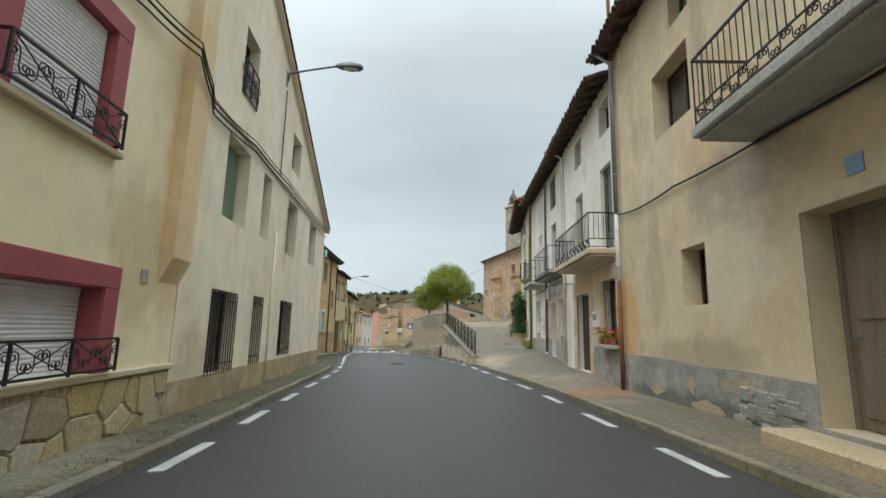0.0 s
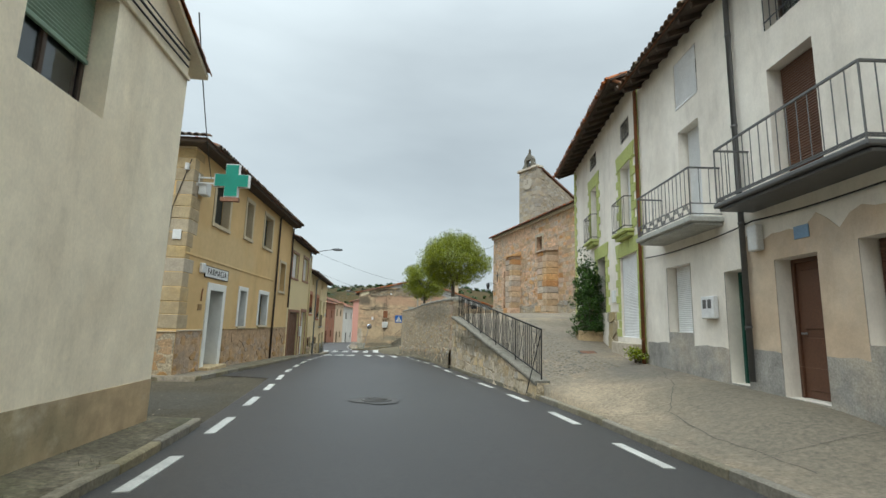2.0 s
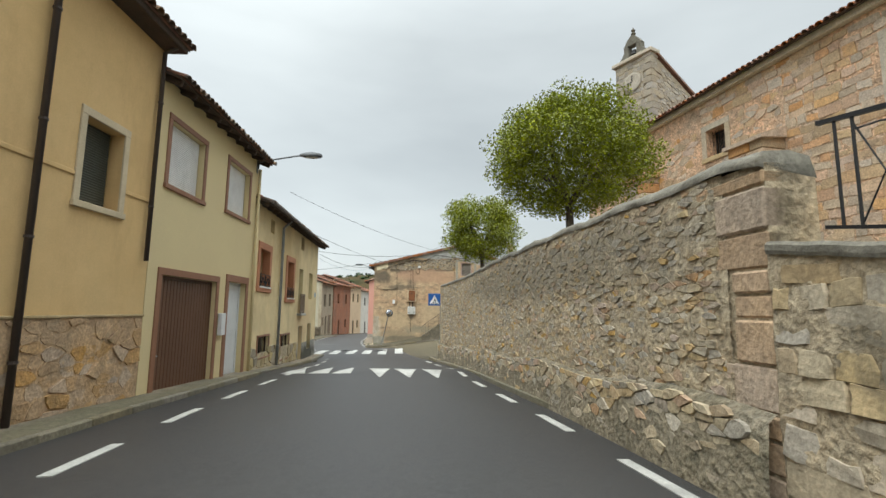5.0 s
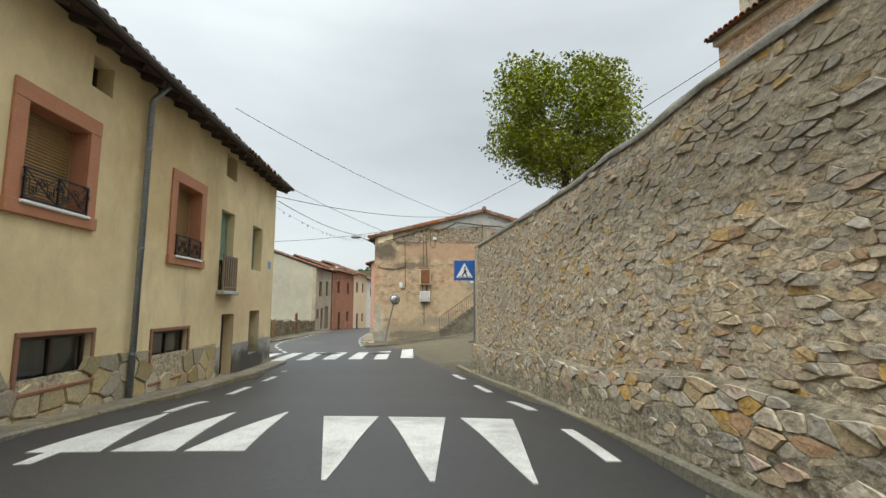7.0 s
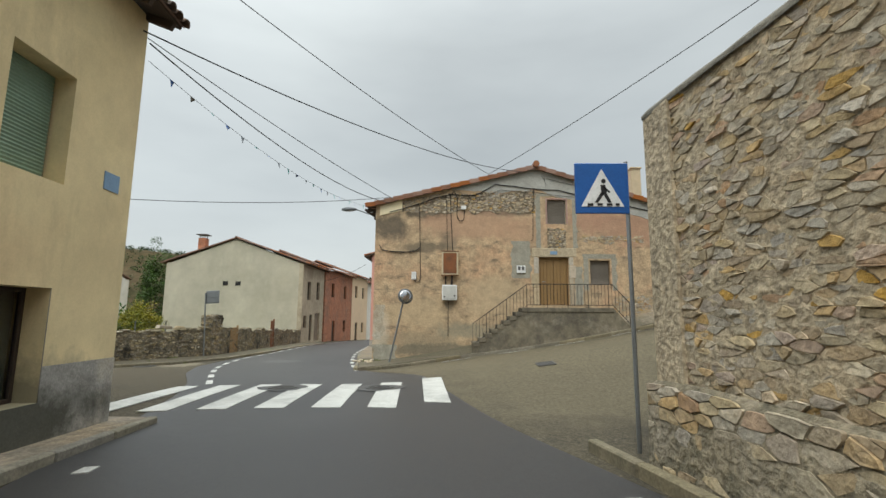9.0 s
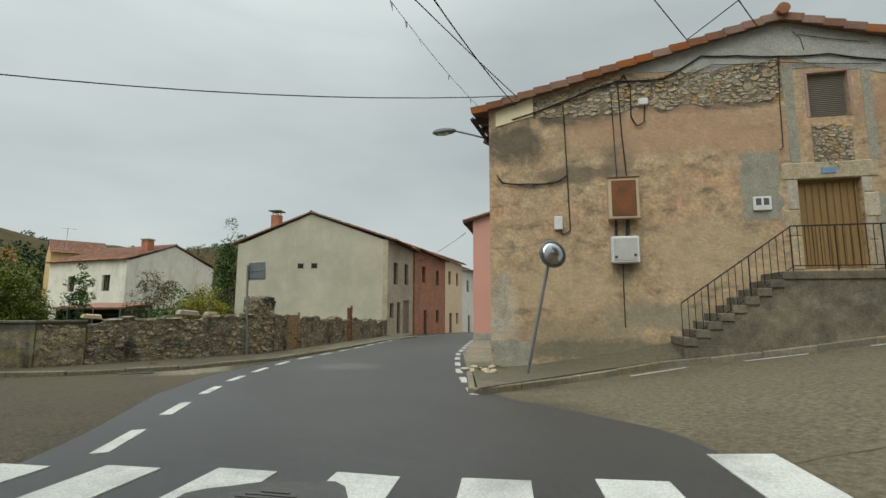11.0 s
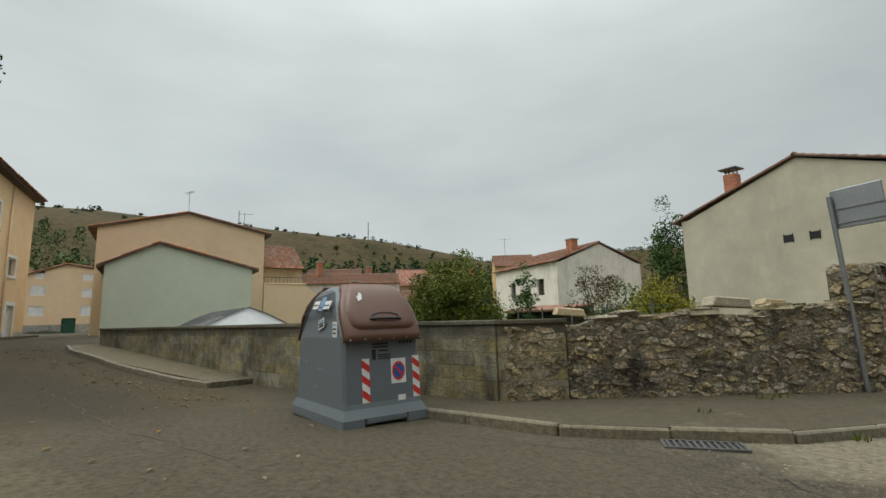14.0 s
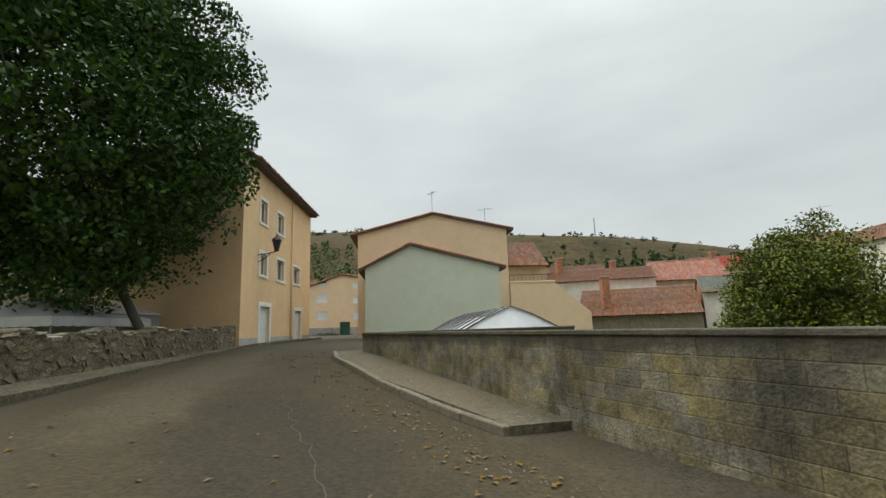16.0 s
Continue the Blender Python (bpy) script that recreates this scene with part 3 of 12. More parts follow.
spot(PALE_Y2, -7.6, 50.0, FAR, 2.5, (0.52, 0.37, 0.17), 0.55, 0.8, 0.9, 0, 3.0, 1.5)
spot(OCHRE_F, -7.4, 30.0, FAR, 4.0, (0.60, 0.46, 0.25), 0.55, 0.8, 0.8, 0, 3.6, 0.9)
spot(YELLOW_L0, -3.6, 6.2, FAR, 0.9, (0.52, 0.40, 0.22), 0.55, 0.8, 1.4, 0, 2.2, 1.2)


# broad west street patch: damp dirt and the big tree's shade painted together
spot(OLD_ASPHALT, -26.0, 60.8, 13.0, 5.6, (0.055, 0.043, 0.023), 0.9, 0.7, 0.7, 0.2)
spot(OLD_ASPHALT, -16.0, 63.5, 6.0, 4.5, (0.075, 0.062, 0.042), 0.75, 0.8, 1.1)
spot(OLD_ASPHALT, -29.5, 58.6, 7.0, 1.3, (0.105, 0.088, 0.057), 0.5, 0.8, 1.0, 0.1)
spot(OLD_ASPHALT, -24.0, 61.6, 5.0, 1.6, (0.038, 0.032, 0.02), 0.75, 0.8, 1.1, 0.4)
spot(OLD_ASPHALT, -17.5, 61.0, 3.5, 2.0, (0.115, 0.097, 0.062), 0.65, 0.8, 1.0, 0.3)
spot(MOSSY, -28.5, 63.2, 6.0, 2.6, (0.125, 0.10, 0.062), 0.85, 0.8, 1.8)
spot(KERB, -28.0, 63.0, 6.0, 2.5, (0.17, 0.145, 0.10), 0.75, 0.8, 1.8)
spot(KERB, -17.0, 68.0, 5.0, 4.0, (0.13, 0.115, 0.08), 0.7, 0.8, 1.8)
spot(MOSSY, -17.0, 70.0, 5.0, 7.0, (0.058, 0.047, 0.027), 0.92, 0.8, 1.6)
# far wall: mossy tone plus the walnut tree's shade, put into the colour
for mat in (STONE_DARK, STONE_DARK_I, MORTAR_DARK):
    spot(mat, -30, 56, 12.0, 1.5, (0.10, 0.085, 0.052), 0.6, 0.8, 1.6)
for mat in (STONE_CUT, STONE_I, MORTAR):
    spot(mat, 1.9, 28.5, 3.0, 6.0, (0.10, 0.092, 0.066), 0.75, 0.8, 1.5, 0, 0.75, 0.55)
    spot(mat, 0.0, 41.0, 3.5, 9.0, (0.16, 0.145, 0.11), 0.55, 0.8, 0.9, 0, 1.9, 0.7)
spot(PAVING, -6.4, 40.0, 1.6, 14.0, (0.105, 0.098, 0.056), 0.75, 0.8, 1.4)
spot(PAVING, -3.0, 68.6, 9.0, 3.2, (0.085, 0.074, 0.046), 0.9, 0.8, 1.6)
spot(KERB, 1.0, 40.0, 2.5, 18.0, (0.14, 0.13, 0.09), 0.7, 0.8, 1.6)
spot(OLD_ASPHALT, 1.0, 61.5, 8.0, 5.5, (0.116, 0.099, 0.064), 0.75, 0.7, 0.9)
spot(ASPHALT, -3.5, 47, 12.0, 20.0, (0.026, 0.026, 0.027), 0.75, 0.5, 0.5)
spot(ASPHALT, 0, 8, FAR, 42, (0.036, 0.036, 0.037), 0.6, 0.3, 0.5)
spot(PAVING, 4.0, 6.0, 1.6, 5.5, (0.115, 0.095, 0.062), 0.75, 0.8, 1.3)
spot(PAVING, 4.4, 19.0, 1.8, 5.0, (0.13, 0.115, 0.085), 0.6, 0.8, 1.3)
spot(YELLOW_L0, -3.6, 6.95, FAR, 0.55, (0.70, 0.50, 0.27), 0.75, 0.5, 1.6, 0, 4.0, 3.5)
spot(BEIGE_R1, 4.5, 7.2, FAR, 1.5, (0.70, 0.61, 0.47), 0.6, 0.8, 1.7, 0, 2.5, 1.0)
spot(BEIGE_R1, 4.6, 9.6, FAR, 0.5, (0.42, 0.33, 0.22), 0.6, 0.8, 1.9, 0, 2.6, 1.3)
spot(BEIGE_R1, 4.5, 8.2, FAR, 2.2, (0.36, 0.28, 0.18), 0.55, 0.8, 1.6, 0, 1.0, 0.35)
spot(GREY_BAND, 4.5, 8.0, FAR, 4.0, (0.10, 0.095, 0.08), 0.7, 0.8, 2.2, 0, 0.1, 0.3)
spot(BLOCK, -25, 65, FAR, FAR, (0.05, 0.047, 0.036), 0.7, 0.8, 1.6, 0, -0.68, 0.24)


def leaf_mat(name, c1, c2):
    m = surface(name, c1, c2, 0.55, 0.9, 6, 0.0, None, 0, vary=0.22, source="island", fine_amt=0.2)
    b = m.node_tree.nodes["Principled BSDF"]
    b.inputs["Roughness"].default_value, b.inputs["Specular IOR Level"].default_value = 0.75, 0.25
    return m


LEAF_BRIGHT = leaf_mat("fresh_green_leaf", (0.27, 0.30, 0.045), (0.20, 0.235, 0.038))
LEAF_BROWN = leaf_mat("bronze_brown_leaf", (0.105, 0.085, 0.028), (0.075, 0.068, 0.024))
LEAF_YELLOW = leaf_mat("yellow_green_leaf", (0.28, 0.24, 0.03), (0.16, 0.17, 0.03))
LEAF_DARK = leaf_mat("dark_green_leaf", (0.072, 0.125, 0.036), (0.045, 0.088, 0.026))
LEAF_OLIVE = leaf_mat("olive_green_leaf", (0.13, 0.15, 0.028), (0.09, 0.115, 0.025))
LEAF_PINE = leaf_mat("pine_green_foliage", (0.035, 0.062, 0.024), (0.05, 0.075, 0.03))
LEAF_POPLAR = leaf_mat("poplar_green_leaf", (0.075, 0.125, 0.038), (0.055, 0.095, 0.03))


def glass_mat(name, tint, rough):
    m, n, l, b = nodes_of(name)
    b.inputs["Base Color"].default_value, b.inputs["Roughness"].default_value = (*tint, 1), rough
    b.inputs["Transmission Weight"].default_value, b.inputs["IOR"].default_value = 1.0, 1.45
    return m


GLASS = glass_mat("window_glass", (0.85, 0.9, 0.9), 0.02)
MIRROR = plain("convex_mirror_glass", (0.5, 0.51, 0.53), 0.12, 1.0, amt=0.02)
BIN_GREY = surface("grey_container_plastic", (0.135, 0.155, 0.175), (0.12, 0.14, 0.16), 0.5, 0.8, 60, 0.08, (0.17, 0.18, 0.19), 0.4, fine_amt=0.06)
BIN_BROWN = surface("brown_container_plastic", (0.130, 0.064, 0.042), (0.112, 0.056, 0.037), 0.36, 1.0, 60, 0.06, (0.2, 0.12, 0.085), 0.4, fine_amt=0.06)
WHITE_P = plain("white_sign_plastic", (0.75, 0.76, 0.76), 0.45)
RED_P = plain("red_reflective_film", (0.55, 0.03, 0.03), 0.4)
BLUE_P = plain("blue_sign_film", (0.015, 0.10, 0.36), 0.4)
BLACK_P = plain("black_sign_paint", (0.012, 0.012, 0.014), 0.5)
GREEN_SIGN = plain("green_pharmacy_plastic", (0.0, 0.24, 0.17), 0.35)
RUBBER = plain("black_cable_rubber", (0.012, 0.012, 0.013), 0.7)
ALU = plain("grey_aluminium", (0.30, 0.32, 0.34), 0.4, 0.8)
LAMP_GREY = plain("dull_grey_lamp_paint", (0.13, 0.14, 0.15), 0.55, 0.2)
LAMP_GLASS = plain("frosted_lamp_glass", (0.55, 0.55, 0.52), 0.3)
PLASTIC_FILM = plain("white_polythene_film", (0.66, 0.68, 0.70), 0.3)
FLOWER = plain("red_geranium_petal", (0.55, 0.02, 0.015), 0.5)
POT = plain("terracotta_pot", (0.40, 0.13, 0.06), 0.7)
BLUE_PLATE = plain("blue_enamel_plate", (0.20, 0.33, 0.50), 0.4)


# ---- mesh tools ----
class M:
    """Collects faces for one mesh."""

    def __init__(self):
        self.v, self.f = [], []

    def add(self, vs, fs):
        k = len(self.v)
        self.v += [tuple(p) for p in vs]
        self.f += [tuple(k + i for i in f) for f in fs]
        return self

    def quad(self, a, b, c, d):
        return self.add((a, b, c, d), ((0, 1, 2, 3),))

    def box(self, x0, y0, z0, x1, y1, z1, c=0.0, m=None):
        if c <= 0:
            vs = [(x, y, z) for z in (z0, z1) for y in (y0, y1) for x in (x0, x1)]
            fs = [(0, 2, 3, 1), (4, 5, 7, 6), (0, 1, 5, 4), (2, 6, 7, 3), (0, 4, 6, 2), (1, 3, 7, 5)]
        else:
            c = min(c, (x1 - x0) * 0.45, (y1 - y0) * 0.45, (z1 - z0) * 0.45)
            vs, fs, X, Y, Z = [], [], (x0, x1), (y0, y1), (z0, z1)
            ix = {}
            for i in (0, 1):
                for j in (0, 1):
                    for k in (0, 1):
                        sx, sy, sz = (1 - 2 * i) * c, (1 - 2 * j) * c, (1 - 2 * k) * c
                        for a, p in enumerate(((X[i], Y[j] + sy, Z[k] + sz), (X[i] + sx, Y[j], Z[k] + sz), (X[i] + sx, Y[j] + sy, Z[k]))):
                            ix[i, j, k, a] = len(vs)
                            vs.append(p)
            for s in (0, 1):
                for a in (0, 1, 2):
                    def key(p, q, a=a, s=s):
                        t = [p, q]
                        t.insert(a, s)
                        return ix[t[0], t[1], t[2], a]
                    f = [key(0, 0), key(1, 0), key(1, 1), key(0, 1)]
                    fs.append(tuple(f if (s == 1) != (a == 1) else f[::-1]))
            for a in (0, 1, 2):
                o, q = [t for t in (0, 1, 2) if t != a]
                for p in (0, 1):
                    for r in (0, 1):
                        def kk(along, which, a=a, o=o, q=q, p=p, r=r):
                            t = [0, 0, 0]
                            t[a], t[o], t[q] = along, p, r
                            return ix[t[0], t[1], t[2], which]
                        f = [kk(0, o), kk(1, o), kk(1, q), kk(0, q)]
                        fs.append(tuple(f))
            for i in (0, 1):
                for j in (0, 1):
                    for k in (0, 1):
                        fs.append((ix[i, j, k, 0], ix[i, j, k, 1], ix[i, j, k, 2]))
        if m is not None:
            vs = [tuple(m @ Vector(p)) for p in vs]
        return self.add(vs, fs)

    def cyl(self, p0, p1, r0, n=8, r1=None, caps=True):
        p0, p1 = Vector(p0), Vector(p1)
        r1 = r0 if r1 is None else r1
        d = (p1 - p0).normalized()
        a = d.orthogonal().normalized()
        b = d.cross(a)
        vs = [p + (a * math.cos(t) + b * math.sin(t)) * r for p, r in ((p0, r0), (p1, r1)) for t in [2 * math.pi * i / n for i in range(n)]]
        fs = [(i, (i + 1) % n, n + (i + 1) % n, n + i) for i in range(n)]
        if caps:
            fs += [tuple(range(n))[::-1], tuple(range(n, 2 * n))]
        return self.add(vs, fs)

    def tube(self, pts, r, n=6):
        pts = [Vector(p) for p in pts]
        rings, a = [], None
        for i, p in enumerate(pts):
            d = (pts[min(i + 1, len(pts) - 1)] - pts[max(i - 1, 0)]).normalized()
            a = d.orthogonal().normalized() if a is None else (a - d * a.dot(d)).normalized()
            b = d.cross(a)
            rr = r[i] if isinstance(r, (list, tuple)) else r
            rings.append([p + (a * math.cos(t) + b * math.sin(t)) * rr for t in [2 * math.pi * k / n for k in range(n)]])
        vs = [v for ring in rings for v in ring]
        fs = [(i * n + k, i * n + (k + 1) % n, (i + 1) * n + (k + 1) % n, (i + 1) * n + k) for i in range(len(pts) - 1) for k in range(n)]
        fs += [tuple(range(n))[::-1], tuple(range((len(pts) - 1) * n, len(pts) * n))]
        return self.add(vs, fs)

    def lathe(self, prof, n=16, at=(0, 0, 0)):
        vs = [(at[0] + r * math.cos(t), at[1] + r * math.sin(t), at[2] + z) for r, z in prof for t in [2 * math.pi * i / n for i in range(n)]]
        fs = [(i * n + k, i * n + (k + 1) % n, (i + 1) * n + (k + 1) % n, (i + 1) * n + k) for i in range(len(prof) - 1) for k in range(n)]
        fs += [tuple(range(n))[::-1], tuple(range((len(prof) - 1) * n, len(prof) * n))]
        return self.add(vs, fs)

    def prism(self, poly, y0, y1):
        """A polygon in x, z drawn out from y0 to y1."""
        n = len(poly)
        vs = [(x, y0, z) for x, z in poly] + [(x, y1, z) for x, z in poly]
        fs = [tuple(range(n)), tuple(range(n, 2 * n))[::-1]] + [(i, n + i, n + (i + 1) % n, (i + 1) % n) for i in range(n)]
        return self.add(vs, fs)

    def mesh(self, name, mat, smooth=False):
        me = bpy.data.meshes.new(name)
        me.from_pydata(self.v, [], self.f)
        me.validate()
        bm = bmesh.new()
        bm.from_mesh(me)
        bmesh.ops.recalc_face_normals(bm, faces=bm.faces)
        bm.to_mesh(me)
        bm.free()
        if smooth:
            me.polygons.foreach_set("use_smooth", [True] * len(me.polygons))
        me.materials.append(mat)
        return me

    def raw(self, name, mat):
        me = bpy.data.meshes.new(name)
        me.from_pydata(self.v, [], self.f)
        me.materials.append(mat)
        return me


def part(name, m, mat, parent, label="", smooth=False):
    ob = new(name, m.mesh(name, mat, smooth) if isinstance(m, M) else m)
    ob.parent = parent
    return tagged(ob, label)


def welded(name, m, mat):
    """One connected mesh out of faces that share corners."""
    me = m.mesh(name, mat)
    bm = bmesh.new()
    bm.from_mesh(me)
    bmesh.ops.remove_doubles(bm, verts=bm.verts, dist=0.0005)
    bm.to_mesh(me)
    bm.free()
    return me


def thing(name, label, category, m=None, mat=None, at=None, group="", kind="", smooth=False):
    """A top-level thing: a mesh, or an Empty that holds parts."""
    ob = new(name, m.mesh(name, mat, smooth) if m else None)
    if at is not None:
        ob.matrix_basis = at if isinstance(at, Matrix) else pose(*at)
    return tagged(ob, label, category, group, kind)


def interp(x, xs, ys):
    return float(np.interp(x, xs, ys))


def smooth01(t):
    t = min(1.0, max(0.0, t))
    return t * t * (3 - 2 * t)


def frame_of(p0, p1, z=0.0):
    """Local x from p0 to p1, local y out of the wall to its left."""
    d = Vector((p1[0] - p0[0], p1[1] - p0[1]))
    return Matrix.Translation((p0[0], p0[1], z)) @ Matrix.Rotation(math.atan2(d.y, d.x), 4, "Z"), d.length


def wall_mesh(m, u0, u1, zb, top, holes, y=0.0, th=0.3, back=True):
    """A wall from u0 to u1, from zb up to the line top, with holes through it."""
    us = sorted({u0, u1, *[p[0] for p in top if u0 < p[0] < u1], *[h[i] for h in holes for i in (0, 1) if u0 < h[i] < u1]})
    tu, tz = [p[0] for p in top], [p[1] for p in top]
    for a, b in zip(us, us[1:]):
        if b - a < 1e-4:
            continue
        mid = 0.5 * (a + b)
        hs = sorted((h[2], h[3]) for h in holes if h[0] < mid < h[1])
        spans, z = [], zb
        for h0, h1 in hs:
            if h0 > z:
                spans.append((z, h0))
            z = max(z, h1)
        spans.append((z, None))
        for s0, s1 in spans:
            za, zc = (interp(a, tu, tz), interp(b, tu, tz)) if s1 is None else (s1, s1)
            if min(za, zc) <= s0:
                continue
            for yy in (y, y - th) if back else (y,):
                m.quad((a, yy, s0), (b, yy, s0), (b, yy, zc), (a, yy, za))
            if s1 is None:
                m.quad((a, y, za), (b, y, zc), (b, y - th, zc), (a, y - th, za))
    for a, b, c, d in holes:
        c = max(c, zb)
        m.quad((a, y, c), (a, y - th, c), (a, y - th, d), (a, y, d))
        m.quad((b, y, c), (b, y - th, c), (b, y - th, d), (b, y, d))
        m.quad((a, y, d), (b, y, d), (b, y - th, d), (a, y - th, d))
        m.quad((a, y, c), (b, y, c), (b, y - th, c), (a, y - th, c))
    for u in (u0, u1):
        zt = interp(u, tu, tz)
        m.quad((u, y, zb), (u, y - th, zb), (u, y - th, zt), (u, y, zt))
    return m


# barrel tile laid along local y, its crown up
def tile_mesh(name, mat, w=0.2, ln=0.42, n=6):
    m = M()
    ro, ri = w * 0.5, w * 0.5 - 0.016
    ang = [math.pi * i / n for i in range(n + 1)]
    ring = [(ro * math.cos(t), ro * math.sin(t)) for t in ang] + [(ri * math.cos(t), ri * math.sin(t)) for t in reversed(ang)]
    k = len(ring)
    m.add([(x, 0, z) for x, z in ring] + [(x * 0.85, -ln, z * 0.85) for x, z in ring],
          [(i, (i + 1) % k, k + (i + 1) % k, k + i) for i in range(k)] + [(i, i + 1, k - 2 - i, k - 1 - i) for i in range(n)])
    return m.mesh(name, mat)


TILE_DARK_ME, TILE_RED_ME = tile_mesh("tile", TILE_DARK), tile_mesh("tile", TILE_OB)


VERGE = surface("orange_clay_verge_tile", (0.275, 0.135, 0.082), (0.215, 0.11, 0.07), 0.85, 3.0, 25, 0.3, (0.30, 0.17, 0.10), 0.5, vary=0.18)


def verge_mesh(up):
    """An angled verge tile: top leaf and face, its lower end a little proud."""
    m = M().box(-0.225, -0.3, 0.10, 0.225, 0.03, 0.125, 0.008).box(-0.225, 0.0, -0.07, 0.225, 0.03, 0.12, 0.008)
    m.v = [(x, y + (0.012 if (x < 0) == up else 0.0), z + (0.028 if (x < 0) == up else -0.012)) for x, y, z in m.v]
    return m.mesh("verge_tile", VERGE)


VERGE_UP_ME, VERGE_DOWN_ME = verge_mesh(True), verge_mesh(False)


def tiled_plane(parent, u0, u1, eave_y, eave_z, ridge_y, ridge_z, tile_me, field_mat, pitch=0.21, edge=True, name="roof_tiles", under=0.05, deck=True):
    """A roof slope: a boarded deck, barrel tiles in courses, the eave row as single tiles."""
    slope = math.atan2(ridge_z - eave_z, eave_y - ridge_y)
    ln = math.hypot(ridge_z - eave_z, eave_y - ridge_y)
    ca, sa = math.cos(slope), math.sin(slope)

    def at(u, s, h):
        return (u, eave_y - s * ca - h * -sa, eave_z + s * sa + h * ca)

    dk = M()
    for s0, s1 in ((0.05, ln),):
        a, b, c, d = at(u0, s0, 0), at(u1, s0, 0), at(u1, s1, 0), at(u0, s1, 0)
        e, f, g, h = at(u0, s0, -under), at(u1, s0, -under), at(u1, s1, -under), at(u0, s1, -under)
        dk.add((a, b, c, d, e, f, g, h), ((0, 1, 2, 3), (4, 7, 6, 5), (0, 4, 5, 1), (1, 5, 6, 2), (2, 6, 7, 3), (3, 7, 4, 0)))
    if deck:
        part("roof_deck", dk, RAFTER, parent, "dark old boarding under the tiles")
    fm, n = M(), 5
    cols = max(1, int((u1 - u0) / pitch))
    step = (u1 - u0) / cols
    course = 0.38
    rows = max(1, int(ln / course))
    for r in range(rows):
        s0, s1 = r * ln / rows, (r + 1) * ln / rows + 0.05
        for c in range(cols):
            uc = u0 + (c + 0.5) * step
            j = (random.random() - 0.5) * 0.015
            vs = []
            for s, lift, k in ((s0, 0.055, 1.0), (s1, 0.03, 0.86)):
                for i in range(n + 1):
                    t = math.pi * i / n
                    vs.append(at(uc + j + math.cos(t) * step * 0.44 * k, s, lift - 0.03 + math.sin(t) * step * 0.42 * k))
            fm.add(vs, [(i, i + 1, n + 2 + i, n + 1 + i) for i in range(n)])
        vs = [at(u0, s0, 0.006), at(u1, s0, 0.006), at(u1, s1, 0.002), at(u0, s1, 0.002)]
        fm.add(vs, ((0, 1, 2, 3),))
    ob = new(name, fm.raw(name, field_mat))
    ob.parent = parent
    tagged(ob, "courses of barrel clay tiles", kind="stuff")
    if edge:
        for c in range(cols):
            t = new("tile", tile_me)
            t.parent = parent
            x, y, z = at(u0 + (c + 0.5) * step, -0.07 + random.uniform(-0.03, 0.03), 0.012)
            t.matrix_basis = Matrix.Translation((x, y, z)) @ Matrix.Rotation(-slope, 4, "X") @ Matrix.Rotation(random.uniform(-0.06, 0.06), 4, "Z")


def rafters(parent, u0, u1, wall_y, eave_y, eave_z, slope, gap=0.6, w=0.09, h=0.12):
    me = M().box(-w / 2, 0, -h, w / 2, eave_y - wall_y - 0.04 + 0.1, 0, 0.01).mesh("rafter", RAFTER)
    k = max(1, int((u1 - u0) / gap))
    for i in range(k + 1):
        o = new("rafter", me)
        o.parent = parent
        o.matrix_basis = Matrix.Translation((u0 + 0.06 + (u1 - u0 - 0.12) * i / k, wall_y - 0.1, eave_z + (eave_y - wall_y + 0.1) * slope - 0.055)) @ Matrix.Rotation(-math.atan(slope), 4, "X")


